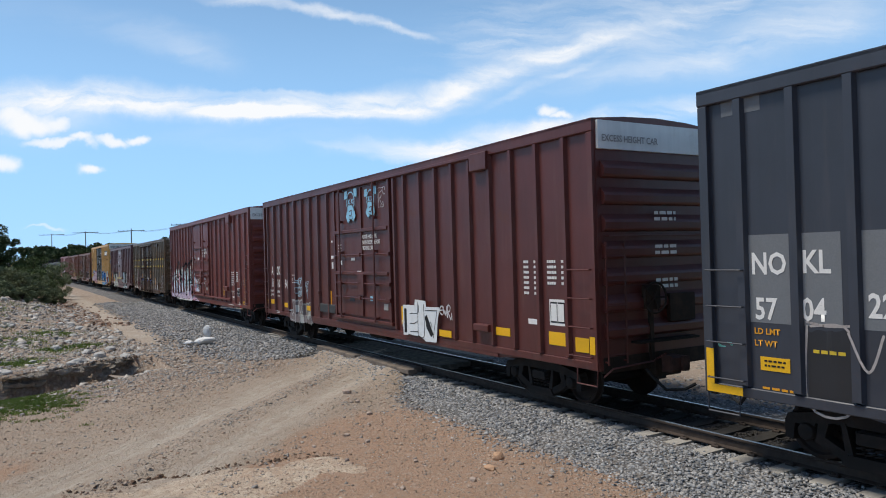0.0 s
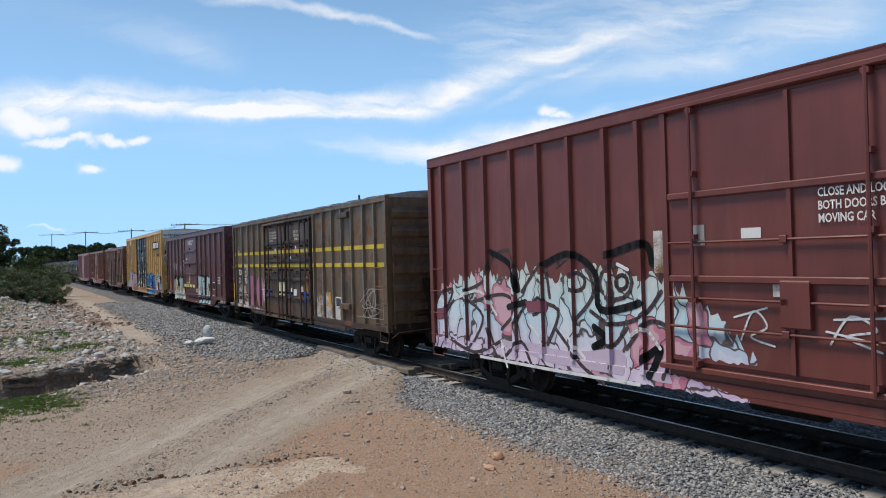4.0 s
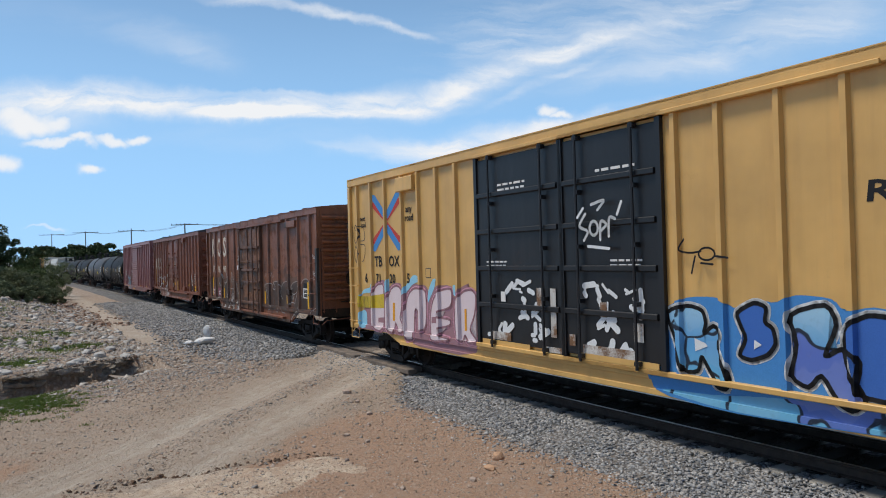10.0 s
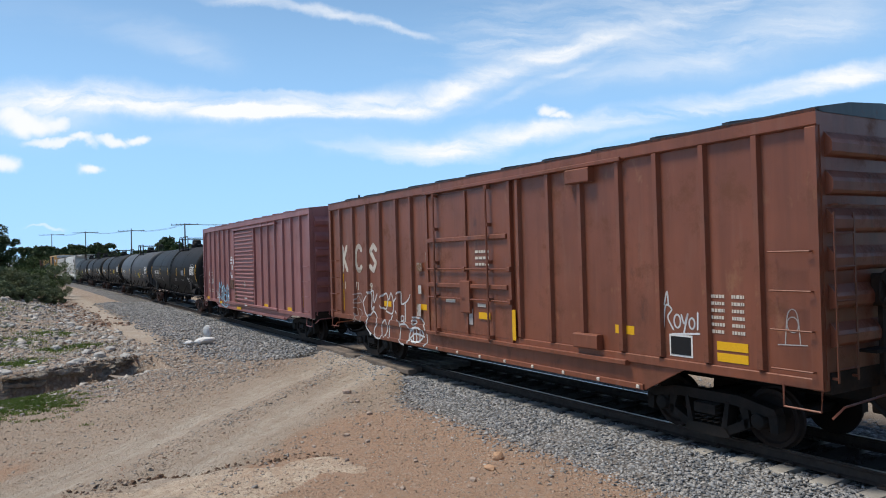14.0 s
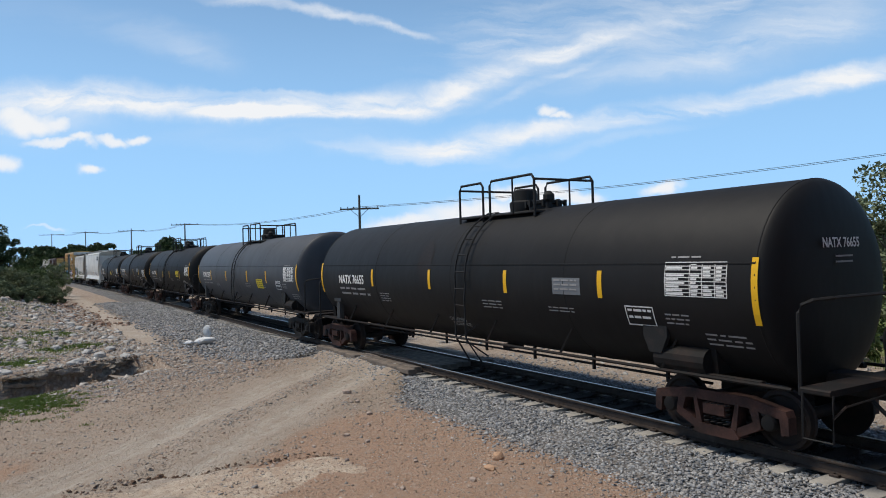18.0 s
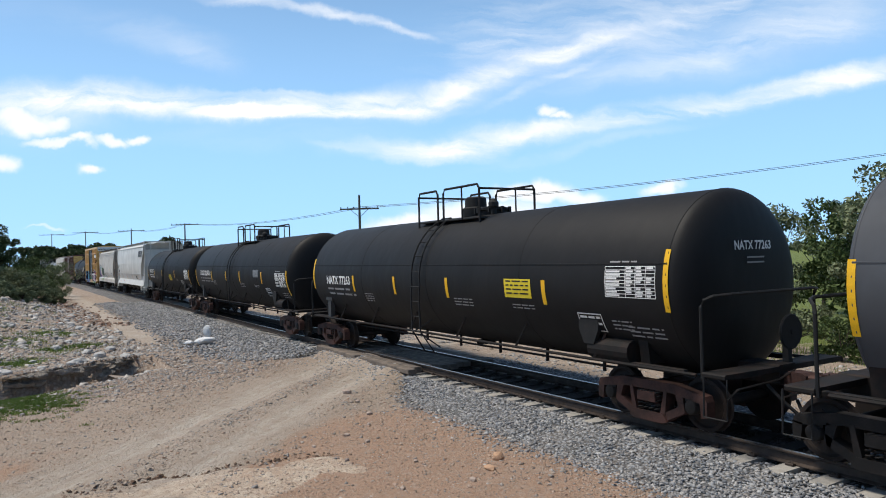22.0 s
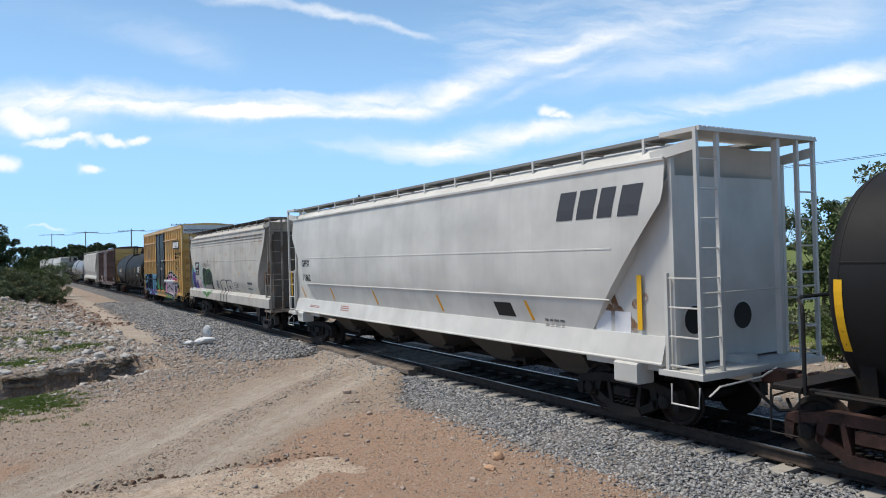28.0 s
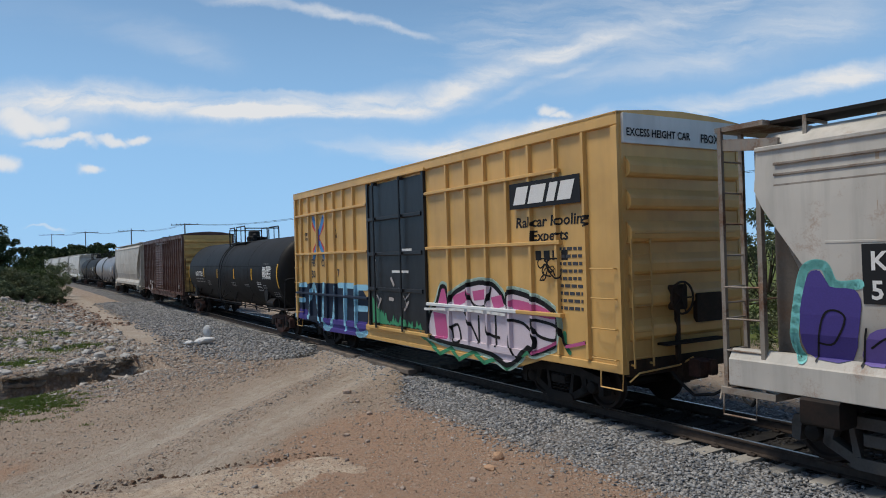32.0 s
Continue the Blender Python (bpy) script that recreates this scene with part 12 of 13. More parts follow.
def chestnut_car():
    h = 7.895
    ribs = [-7.08, -6.15, -5.22, -4.39, -3.42, -2.63, 1.77, 2.7, 3.57, 4.49, 5.29, 6.16, 7.02]
    d = [dict(x0=-1.75, x1=1.45, z0=1.15, z1=4.25, style="bars", rows=3, posts=(0.13, 0.8), thin=(2.55, 1.9), centre=0.52, track=(-1.9, 4.6))]
    c = boxcar(12.47, -3.32, 4.56, M["car_chestnut"], "chestnut-brown boxcar with a tarred roof and white graffiti", ribs, d, roof="peak", zend=1.06, zmid=0.64, rib_w=0.09, roof_mat=M["roof_black"], end_ribs=6)
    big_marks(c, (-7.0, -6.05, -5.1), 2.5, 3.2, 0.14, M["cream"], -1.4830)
    mark(c, -7.1, -6.98, 1.3, 2.4, M["stripe"], -1.4830, "reflector_strip")
    for body, x in (("11", -7.08), ("71", -6.16), ("29", -5.28)):
        write(body, x, 1.95, 0.22, M["cream"], c, -1.4830)
    f = side_form(ribs, 0.09, 0.075, 1.06, 0.64)
    strokes_on(c, f, [[(-5.65, 1.61), (-5.26, 1.89), (-5.05, 1.81), (-5.09, 1.49)], [(-5.19, 1.86), (-4.95, 1.94), (-4.92, 1.62), (-4.72, 1.86)], [(-5.65, 1.61), (-5.47, 1.27), (-5.23, 1.22), (-5.49, 0.94), (-5.13, 0.72)], [(-5.23, 1.22), (-4.93, 1.37), (-4.71, 1.13), (-4.96, 0.86), (-4.83, 0.69), (-4.51, 0.69), (-4.47, 1.03)], [(-4.54, 1.89), (-4.46, 1.58), (-4.18, 1.48), (-4.06, 1.73)], [(-4.45, 1.77), (-4.16, 1.9), (-4.02, 1.73), (-3.88, 1.91), (-3.75, 1.68), (-3.82, 1.38), (-4.18, 1.42)], [(-3.75, 1.68), (-3.33, 1.96), (-3.29, 1.65), (-2.96, 1.75), (-2.82, 1.9)], [(-4.35, 1.1), (-4.17, 1.18), (-4.12, 0.94), (-4.33, 0.72)], [(-3.83, 1.32), (-3.99, 1.07), (-4.05, 0.73)]], M["g_white"], 0.045, 0.006)
    strokes_on(c, f, [[(-3.66, 1.45), (-3.46, 1.23), (-3.35, 1.12), (-3.43, 0.71), (-3.18, 0.62)], [(-3.35, 1.12), (-3.04, 1.15), (-2.86, 1), (-2.99, 0.68)], [(-3.09, 1.66), (-3.12, 1.14)], [(-2.6, 1.35), (-2.25, 1.32), (-2.07, 1.12), (-2, 0.81), (-2.15, 0.68)], [(-2.18, 0.95), (-2.23, 0.86), (-2.37, 0.78), (-2.54, 0.73), (-2.72, 0.73), (-2.86, 0.79), (-2.9, 0.88), (-2.85, 0.98), (-2.71, 1.06), (-2.53, 1.11), (-2.35, 1.1), (-2.23, 1.04), (-2.18, 0.95)], [(-2.71, 1.04), (-2.69, 0.74)], [(-2.53, 1.11), (-2.53, 0.73)], [(-2.35, 1.08), (-2.37, 0.77)], [(-3, 0.7), (-2.62, 0.94), (-2.15, 0.9)]], M["g_white"], 0.045, 0.006)
    strokes_on(c, f, [[(-3.19, 1.29), (-3.2, 1.25), (-3.23, 1.22), (-3.27, 1.21), (-3.31, 1.22), (-3.33, 1.24), (-3.34, 1.27), (-3.33, 1.31), (-3.3, 1.34), (-3.26, 1.35), (-3.22, 1.34), (-3.19, 1.32), (-3.19, 1.29)], [(-2.5, 1.23), (-2.52, 1.2), (-2.56, 1.18), (-2.61, 1.17), (-2.67, 1.17), (-2.71, 1.18), (-2.72, 1.21), (-2.7, 1.24), (-2.66, 1.26), (-2.61, 1.28), (-2.55, 1.27), (-2.52, 1.25), (-2.5, 1.23)], [(-5.07, 1.42), (-4.92, 1.5), (-5.03, 1.34)]], M["g_white"], 0.045, 0.006)
    strokes_on(c, f, [[(-6.22, 1.8), (-5.74, 1.84), (-5.75, 1.61), (-6.17, 1.57), (-5.95, 1.77), (-5.8, 1.64)], [(-6.32, 1.35), (-6.1, 1.43), (-5.98, 1.23), (-6.2, 1.15), (-5.86, 1.04), (-5.72, 1.32), (-5.92, 1.41)], [(-6.31, 1.01), (-6.11, 1.23), (-6.25, 1.28)]], M["g_haze"], 0.03, 0.008)
    for x, z in ((-4.3, 1.55), (-2.4, 1.55), (0.35, 1.5), (4.3, 1.5)):
        mark(c, x, x + 0.42, z, z + 0.14, M["stripe"], -1.548 if abs(x) < 2 else -1.4780, "yellow_panel")
    mark(c, 1.55, 1.66, 1.15, 1.75, M["stripe"], -1.56, "reflector_strip")
    strokes(c, M["g_white"], [[(5.33, 1.62), (5.38, 2.0), (5.5, 1.95), (5.42, 1.83), (5.52, 1.65)], arc(5.6, 1.78, 0.06, 0.1), [(5.68, 1.88), (5.73, 1.75), (5.8, 1.9), (5.72, 1.62)], arc(5.87, 1.76, 0.05, 0.08), [(5.98, 1.92), (5.97, 1.68)], [(5.36, 2.02), (5.42, 2.22), (5.44, 2.02)], [(5.5, 1.58), (6.0, 1.62)]], 0.028, -1.4800)
    for x in np.arange(-1.5, 5.2, 0.9):
        part("sill_stud", MB().bbox(x - 0.03, x + 0.03, -1.53, -1.5, 0.66, 0.72, 0.01), M["cream"], c)
    part("inspection_panel", patch(MB(), 5.44, 5.87, 1.25, 1.58, -1.4800), M["white"], c)
    part("panel_black", patch(MB(), 5.47, 5.84, 1.28, 1.55, -1.4860), M["black"], c)
    for k in range(6):
        bars(1, 6.22, 2.2 - 0.1 * k, 0.22, 0.11, M["cream"], c, -1.4830, 114 + k)
        bars(1, 6.56, 2.2 - 0.1 * k, 0.2, 0.11, M["cream"], c, -1.4830, 164 + k)
    strokes(c, M["g_haze"], [[(7.35, 1.6), (7.4, 2.0), (7.52, 2.0), (7.56, 1.6)], arc(7.46, 1.85, 0.08, 0.1), [(7.25, 1.58), (7.65, 1.6)]], 0.015, -1.4800)
    mark(c, 6.3, 6.8, 1.42, 1.54, M["stripe"], -1.4830, "yellow_panel")
    mark(c, 6.3, 6.8, 1.26, 1.38, M["stripe"], -1.4830, "yellow_panel")
    bars(3, 0.25, 2.95, 0.5, 0.4, M["cream"], c, -1.535, 115)
    for x0, x1, z0, z1, m in ((-2.35, -2.1, 2.5, 2.7, "peel"), (-1.9, -1.8, 2.6, 2.95, "peel"), (-2.3, -2.15, 1.95, 2.15, "peel"), (-2.4, -2.2, 1.4, 1.7, "peel"), (-0.1, 0.1, 1.35, 1.7, "g_haze"), (0.3, 0.6, 1.75, 1.82, "cream"), (-1.0, -0.6, 1.8, 1.87, "cream")):
        mark(c, x0, x1, z0, z1, M[m], -1.535, "sticker")
    part("lock_box", MB().bbox(-0.3, 0.08, -1.60, -1.51, 1.6, 2.3, 0.02), M["car_chestnut"], c)
    part("door_stop", MB().bbox(3.4, 4.0, -1.62, -1.4760, 1.2, 1.45, 0.02), M["car_chestnut"], c)
    part("door_stop", MB().bbox(3.3, 3.9, -1.62, -1.4760, 4.05, 4.3, 0.02), M["car_chestnut"], c)
    return c


def pink_car():
    h = 8.075
    ribs = [-7.61, -6.58, -5.63, -4.66, -3.73, -2.8, 2.38, 3.27, 4.19, 5.15, 6.1, 7.05]
    d = [dict(x0=-1.75, x1=1.3, style="louver", track=(-1.9, 4.4), z1=4.15)]
    c = boxcar(-5.03, -21.18, 4.58, M["car_pink"], "faded pinkish-red boxcar with a ribbed sliding door", ribs, d, zend=0.88, zmid=0.66, rib_w=0.07, end_ribs=6)
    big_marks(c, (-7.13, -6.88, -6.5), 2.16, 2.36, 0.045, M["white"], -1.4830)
    write("61", -7.19, 1.78, 0.24, M["white"], c, -1.4830, 0.8)
    write("253", -6.58, 1.78, 0.24, M["white"], c, -1.4830, 0.8)
    bars(2, -7.15, 1.5, 0.24, 0.2, M["cream"], c, -1.4830, 126)
    bars(2, -6.5, 1.5, 0.3, 0.2, M["cream"], c, -1.4830, 127)
    crown = [(-4.78, 1.3), (-4.62, 1.85), (-4.45, 1.6), (-4.25, 1.9), (-4.05, 1.55), (-3.75, 1.75), (-3.55, 1.45), (-3.3, 1.6), (-3.1, 1.8), (-2.95, 1.4)]
    on_side(c, -4.78, -2.95, 0.78, crown, M["b_ink"], ribs, 121, rib_w=0.07, rag=0.03)
    strokes(c, M["g_sky"], [[(-4.78, 0.95)] + crown + [(-2.98, 1.0), (-3.2, 0.76), (-3.5, 0.72), (-4.4, 0.85), (-4.78, 0.95)], [(-4.6, 1.2), (-4.2, 1.1), (-4.0, 1.25)], arc(-3.5, 1.15, 0.3, 0.16)], 0.05, -1.556)
    strokes(c, M["g_white"], [arc(-5.5, 1.3, 0.07, 0.13), [(-5.36, 1.2), (-5.34, 1.42)], arc(-5.22, 1.28, 0.07, 0.12), [(-5.1, 1.15), (-5.08, 1.42), (-4.98, 1.35), (-5.06, 1.25)], [(-5.55, 1.1), (-5.0, 1.12)]], 0.022, -1.4800)
    for x0, x1, z0, z1 in ((-2.66, -2.38, 3.02, 3.08), (-2.72, -2.36, 2.9, 2.98), (-2.75, -2.45, 2.74, 2.83), (-2.52, -2.34, 2.48, 2.68), (-2.25, -2.15, 2.72, 2.95), (-2.75, -2.66, 2.2, 2.35), (-2.62, -2.42, 2.1, 2.24)):
        mark(c, x0, x1, z0, z1, M["paper"], -1.4800, "torn_sticker", "torn white paper sticker")
    part("rusted_plate", MB().bbox(-2.95, -2.15, -1.51, -1.47, 1.62, 2.03, 0.01), M["rust_mid"], c)
    on_side(c, -1.9, -1.3, 0.95, [(-1.9, 2.4), (-1.6, 1.5), (-1.3, 1.1)], M["rust_dark"], (), 123, y=1.545, rag=0.1, name="rust_stain", label="dark rust along the door's edge")
    blob(c, [(-3.12, 3.9), (-3.02, 3.95), (-3.0, 3.6), (-3.06, 3.2), (-3.1, 3.6)], M["rust_mid"], -1.4765, 0.04, "rust_stain", "small rust stain")
    strokes(c, M["white"], [arc(0.1, 1.85, 0.1, 0.11), [(0.1, 1.8), (0.1, 1.9)]], 0.025, -1.60, "mark")
    mark(c, -7.4, -6.95, 0.98, 1.1, M["stripe"], -1.53, "yellow_panel")
    mark(c, -4.62, -4.18, 0.86, 0.97, M["stripe"], -1.56, "yellow_panel")
    mark(c, -1.6, -0.9, 0.72, 0.84, M["stripe"], -1.525, "yellow_panel")
    for x in (2.5, 5.4):
        mark(c, x, x + 0.6, 1.02, 1.14, M["stripe"], -1.4830, "yellow_panel")
    for z in (1.3, 1.0):
        bars(1, 0.1, z, 0.4, 0.1, M["white"], c, -1.62, 125)
    mark(c, 7.0, 7.1, 1.2, 1.9, M["stripe"], -1.4830, "reflector_strip")
    return c


def yellow_car_two():
    h = 7.845
    ribs = [-7.21, -6.49, -5.75, -5.01, -4.31, -3.58, -2.81, 2.42, 3.2, 3.94, 4.72, 5.46, 6.22, 6.99]
    d = [dict(x0=-1.75, x1=1.3, style="bars", rows=4, mat=M["door_black"], frame=M["door_black"], posts=(0.16, 0.66), label="black sliding door with lock bars", track=(-1.9, 1.5))]
    c = boxcar(-151.31, -167.0, 5.14, M["car_yellow"], "ochre-yellow high boxcar with a black door and pink graffiti", ribs, d, zend=0.84, zmid=0.60, cap=M["roof_white"], tall=True, end_ribs=6, rib_w=0.07)
    belt = MB()
    for z in (4.34, 3.04):
        for a, b in ((-h + 0.1, -1.9), (1.45, h - 1.5)):
            belt.bbox(a, b, -1.566, -1.474, z - 0.035, z + 0.035, 0.01)
    part("side_belt", belt, M["car_yellow"], c)
    for a, b, m in ((-h + 0.1, -1.9, "g_night"), (1.45, 5.0, "g_white"), (5.0, h - 1.5, "car_yellow")):
        part("low_belt", MB().bbox(a, b, -1.580, -1.474, 1.685, 1.755, 0.01), M[m], c, "belt rail with sprayed paint" if m != "car_yellow" else "")
    end_text(c, h, "EXCESS HEIGHT CAR", -1.40, 4.74, 0.13, M["black"])
    end_text(c, h, "FBOX", 0.4, 4.72, 0.15, M["black"])
    logo(c, 4.9, 6.95, 3.72, 4.22, -1.572)
    for body, x, z, w in (("Railcar Pooling", 4.95, 3.36, 2.1), ("Experts", 5.45, 3.09, 1.05)):
        write_on(body, x, z, 0.2, w, M["black"], c, side_form(ribs, 0.07, 0.075, 0.84, 0.60), 0.12)
    for a in (5.55, 5.8, 6.05, 6.3):
        mark(c, a, a + 0.17, 2.72, 2.9, M["black"], -1.4790, "logo_bar")
    cross_sign(c, -5.7, 3.55, 0.95, 0.9, -1.4800)
    for body, x, z in (("next", -6.95, 3.66), ("load", -6.95, 3.50), ("any", -4.5, 3.66), ("road", -4.5, 3.50)):
        write(body, x, z, 0.14, M["black"], c, -1.4860)
    for body, x, z in (("FB", -6.4, 2.62), ("OX", -5.5, 2.62), ("50", -6.4, 2.25), ("7", -4.2, 2.3)):
        write(body, x, z, 0.24, M["ink"], c, -1.4860)
    f = side_form(ribs, 0.07, 0.075, 0.84, 0.60)
    spray(c, f, [[(-8.11, 2.06), (-1.99, 2.12), (-2.08, 0.64), (-5.37, 0.57), (-6.11, 0.79), (-8.09, 0.78)]], M["g_night"], 0.004, "graffiti_ground", "dark blue sprayed ground")
    spray(c, f, [[(-5.59, 0.97), (-2.13, 1.05), (-2.16, 0.62), (-5.37, 0.57)], [(-7.94, 1.17), (-6.87, 1.16), (-6.9, 0.82), (-7.97, 0.83)]], M["g_purple"], 0.006, "graffiti_ground", "purple sprayed foot")
    strokes_on(c, f, [[(-7.82, 2.01), (-7.91, 0.83)], [(-7.82, 1.99), (-6.92, 2)], [(-7.86, 1.47), (-7.12, 1.48)], [(-6.78, 0.9), (-6.22, 2.02), (-5.8, 0.85)], [(-5.37, 2.04), (-5.45, 0.84), (-4.74, 0.78), (-4.38, 1.99)], [(-4.11, 2.04), (-2.96, 2.05)], [(-3.54, 2.04), (-3.63, 0.75)], [(-2.73, 2.01), (-2.07, 2.02)], [(-2.73, 2.01), (-2.81, 0.75), (-2.15, 0.73)], [(-2.77, 1.4), (-2.11, 1.42)]], M["g_sky"], 0.17, 0.009)
    letters(c, f, [[(1.25, 0.97), (1.5, 1.56), (1.8, 1.73), (2.01, 2.16), (2.23, 2.14), (2.34, 1.7), (2.52, 1.99), (3.05, 2.18), (3.6, 2.27), (4.1, 2.25), (4.41, 2.05), (4.56, 1.83), (4.69, 2.12), (5.17, 2.06), (5.75, 1.92), (6.15, 1.72), (6.18, 1.49), (6.09, 1.15), (5.81, 1.06), (5.41, 0.92), (5.26, 1.07), (4.86, 0.72), (4.57, 0.6), (4.19, 0.74), (3.78, 0.82), (2.89, 0.85), (2.17, 0.86)]], M["g_blossom"], M["black"], 0.10, M["g_mint"])
    spray(c, f, [[(1.85, 1.71), (2.06, 2.14), (2.23, 2.1), (2.29, 1.73)], [(2.52, 1.94), (3.19, 2.11), (3.31, 1.9), (2.6, 1.68)], [(3.34, 2.07), (3.84, 2.13), (3.88, 1.92), (3.4, 1.87)], [(4.04, 1.96), (4.41, 2.03), (4.5, 1.8), (4.15, 1.72)], [(4.72, 1.98), (5.71, 1.86), (6.13, 1.69), (6.09, 1.61), (4.74, 1.75)], [(1.63, 1.54), (2.2, 1.51), (2.3, 0.95), (1.76, 0.93)]], M["g_hot"], 0.016, "graffiti_patch", "hot pink sprayed patch")
    strokes_on(c, f, [[(2.35, 1.99), (2.36, 1.67)], [(2.48, 1.25), (2.56, 0.92), (2.83, 0.97), (2.73, 1.3), (2.48, 1.25)], [(2.98, 1.63), (3.26, 1.34), (3.53, 1.01)], [(3.56, 1.54), (3.57, 0.99)], [(3.86, 1.54), (3.96, 1.21), (4.31, 1.15)], [(4.19, 1.63), (4.2, 0.97)], [(4.62, 1.65), (4.69, 1.04), (4.87, 0.81)], [(4.71, 1.54), (5.17, 1.48), (5.51, 1.21), (5.43, 0.98)], [(5.44, 1.59), (6.11, 1.5), (6.08, 1.25), (5.55, 1.31), (5.44, 1.59)], [(3.1, 2.16), (3.39, 1.78), (3.87, 1.8), (4.05, 2.16)], [(4.57, 2.06), (4.59, 1.69)], [(6.12, 1.73), (6.27, 1.39), (6.39, 1.18), (6.93, 1.29)]], M["black"], 0.06, 0.02)
    strokes_on(c, f, [[(1.37, 1.6), (3.16, 1.66), (4.62, 1.64)]], M["white"], 0.06, 0.10)
    strokes_on(c, f, [[(0.97, 0.98), (1.43, 0.8), (1.95, 0.58), (2.41, 0.76), (2.78, 0.54), (3.34, 0.77), (3.77, 0.58), (4.27, 0.73), (4.57, 0.55), (5.05, 0.85), (5.59, 1.1)], [(5.36, 1.65), (5.42, 1.43), (5.44, 1.22)], [(6.34, 1.4), (6.36, 1.18), (6.47, 1.06)]], M["g_green"], 0.09, 0.012)
    strokes_on(c, f, [[(5.41, 0.94), (5.84, 1.09), (6.14, 1.22)], [(6.39, 1.16), (6.93, 1.28)]], M["g_hot"], 0.06, 0.024)
    on_side(c, -1.65, 1.2, 1.06, [(-1.65, 1.75), (-0.8, 1.25), (0.3, 1.2), (1.2, 1.15)], M["g_green"], (), 135, y=1.522, rag=0.14)
    scrawl(c, 5.7, 6.4, 2.35, 2.75, M["black"], 140, -1.57, 6, 0.035)
    bars(9, 6.2, 2.95, 0.65, 1.2, M["ink"], c, -1.4830, 141)
    smear(c, -1.2, 0.8, 1.5, 2.3, M["g_haze"], 142, -1.535, 9, 0.08)
    for x, z, w in ((-0.4, 2.45, 0.9), (0.2, 3.0, 0.5), (-1.5, 2.75, 0.12)):
        mark(c, x, x + w, z, z + 0.06, M["white"], -1.53, "sticker")
    return c


def brown_car():
    h = 7.845
    d = [dict(x0=-2.3, x1=0.8, style="louver", z1=4.1)]
    c = boxcar(-187.54, -203.23, 4.55, M["car_oldbrown"], "old dark brown boxcar with a yellow end", ribs_for(h, d, 7, 9), d, roof="peak", zend=0.9, zmid=0.66, end_mat=M["car_yellow"], roof_mat=M["car_oldbrown"], rib_w=0.07)
    smear(c, -6.0, -3.0, 0.9, 1.6, M["g_haze"], 151, -1.557, 14, 0.2)
    mark(c, 6.6, 6.75, 1.3, 1.5, M["white"], -1.557, "sticker")
    return c


def tanks():
    a = tank_car(-23.57, -39.18, M["tank_black"], "black tank car with yellow reflective strips", platform=1.0, dish=0.27, set_back=0.45)
    tank_marks(a, 7.8, "NATX 76655", 201, (-6.44, 2.12, 1.78), table=(6.26, 2.16, 1.1), box=(5.34, 1.66), stripes=(-4.1, -0.95, 2.12, 4.84), faded=(3.6, 2.1), dish=0.27)
    tank_text(a, "CAUTION NO", -0.52, 1.27, 0.11, width=0.7, mat=M["grating"])
    tank_text(a, "VACUUM RELIEF", -0.5, 1.12, 0.11, width=0.78, mat=M["grating"])
    for k, (lo, hi) in enumerate(((2.4, 2.9), (2.1, 3.1), (2.0, 3.2), (2.25, 3.22), (2.05, 3.15), (2.5, 3.0))):
        part("rust_run", shell_patch(-1.55 + 0.11 * k, -1.44 + 0.11 * k, lo, hi, 1.52, 2.31, 0.004, 10), M["tank_run"], a, "faint brown run-off on the flank")
    b = tank_car(-41.69, -57.72, M["tank_grey"], "slate-grey tank car with a yellow notice", platform=0.1, truck_mat=M["truck"], dish=0.22, set_back=0.45)
    tank_marks(b, 8.0, "RTMX 2597", 221, (-6.92, 2.1, 1.68), notice=(2.95, 1.74), table=(6.57, 2.08, 1.11), box=(5.5, 1.76), stripes=(-5.1, -2.05, 1.58, 4.36), ends=(1.76, 2.68), mid=(1.97, 2.43), dish=0.22)
    c = tank_car(-60.5, -75.32, M["tank_black"], "black tank car with a yellow notice panel", platform=0.1, set_back=0.25)
    tank_marks(c, 7.4, "NATX 77263", 241, (-6.32, 2.08, 1.8), notice=(3.22, 1.99), table=(6.1, 2.1, 1.09), box=(5.26, 1.48), stripes=(-4.28, -1.68, 0.96, 4.46), ends=(1.9, 2.86), mid=(1.89, 2.35))
    d = tank_car(-78.2, -93.78, M["tank_black"], "black tank car with white stencilled panels", platform=0.1)
    tank_marks(d, 7.8, "PLCX 224501", 261, (-6.66, 2.18, 2.28), table=(6.42, 1.86, 1.2), box=(4.86, 1.45), stripes=(-4.12, -1.2, 1.26, 4.62), ends=(1.54, 2.46), mid=(1.93, 2.4), faded=(3.43, 2.18))
    e = tank_car(-95.96, -111.6, M["tank_black"], "black tank car with a small yellow notice", platform=0.1)
    tank_marks(e, 7.8, "NATX 77175", 281, (-6.85, 2.19, 1.75), notice=(1.2, 1.75), table=(6.4, 1.9, 1.1), box=(4.9, 1.5), stripes=(-4.67, -1.5, 3.2), ends=(1.56, 2.44), mid=(1.93, 2.39), bold=True)
    f = tank_car(-169.2, -185.6, M["tank_black"], "black tank car between two boxcars", platform=0.0)
    tank_marks(f, 8.2, "NATX 77250", 301, stripes=(-4.4, -1.4, 1.8, 4.7))
    g = tank_car(-225.8, -243.0, M["tank_silver"], "light grey tank car far back in the train", platform=0.0)
    tank_marks(g, 8.6, "NATX", 321, (-7.0, 2.1, 0.8), stripes=(-4.4, 0.0, 4.7))
    k = tank_car(-244.9, -263.6, M["tank_black"], "black tank car far back in the train", platform=0.0)
    tank_marks(k, 9.3, "NATX", 341, (-7.0, 2.1, 0.8), stripes=(-4.4, 0.0, 4.7))


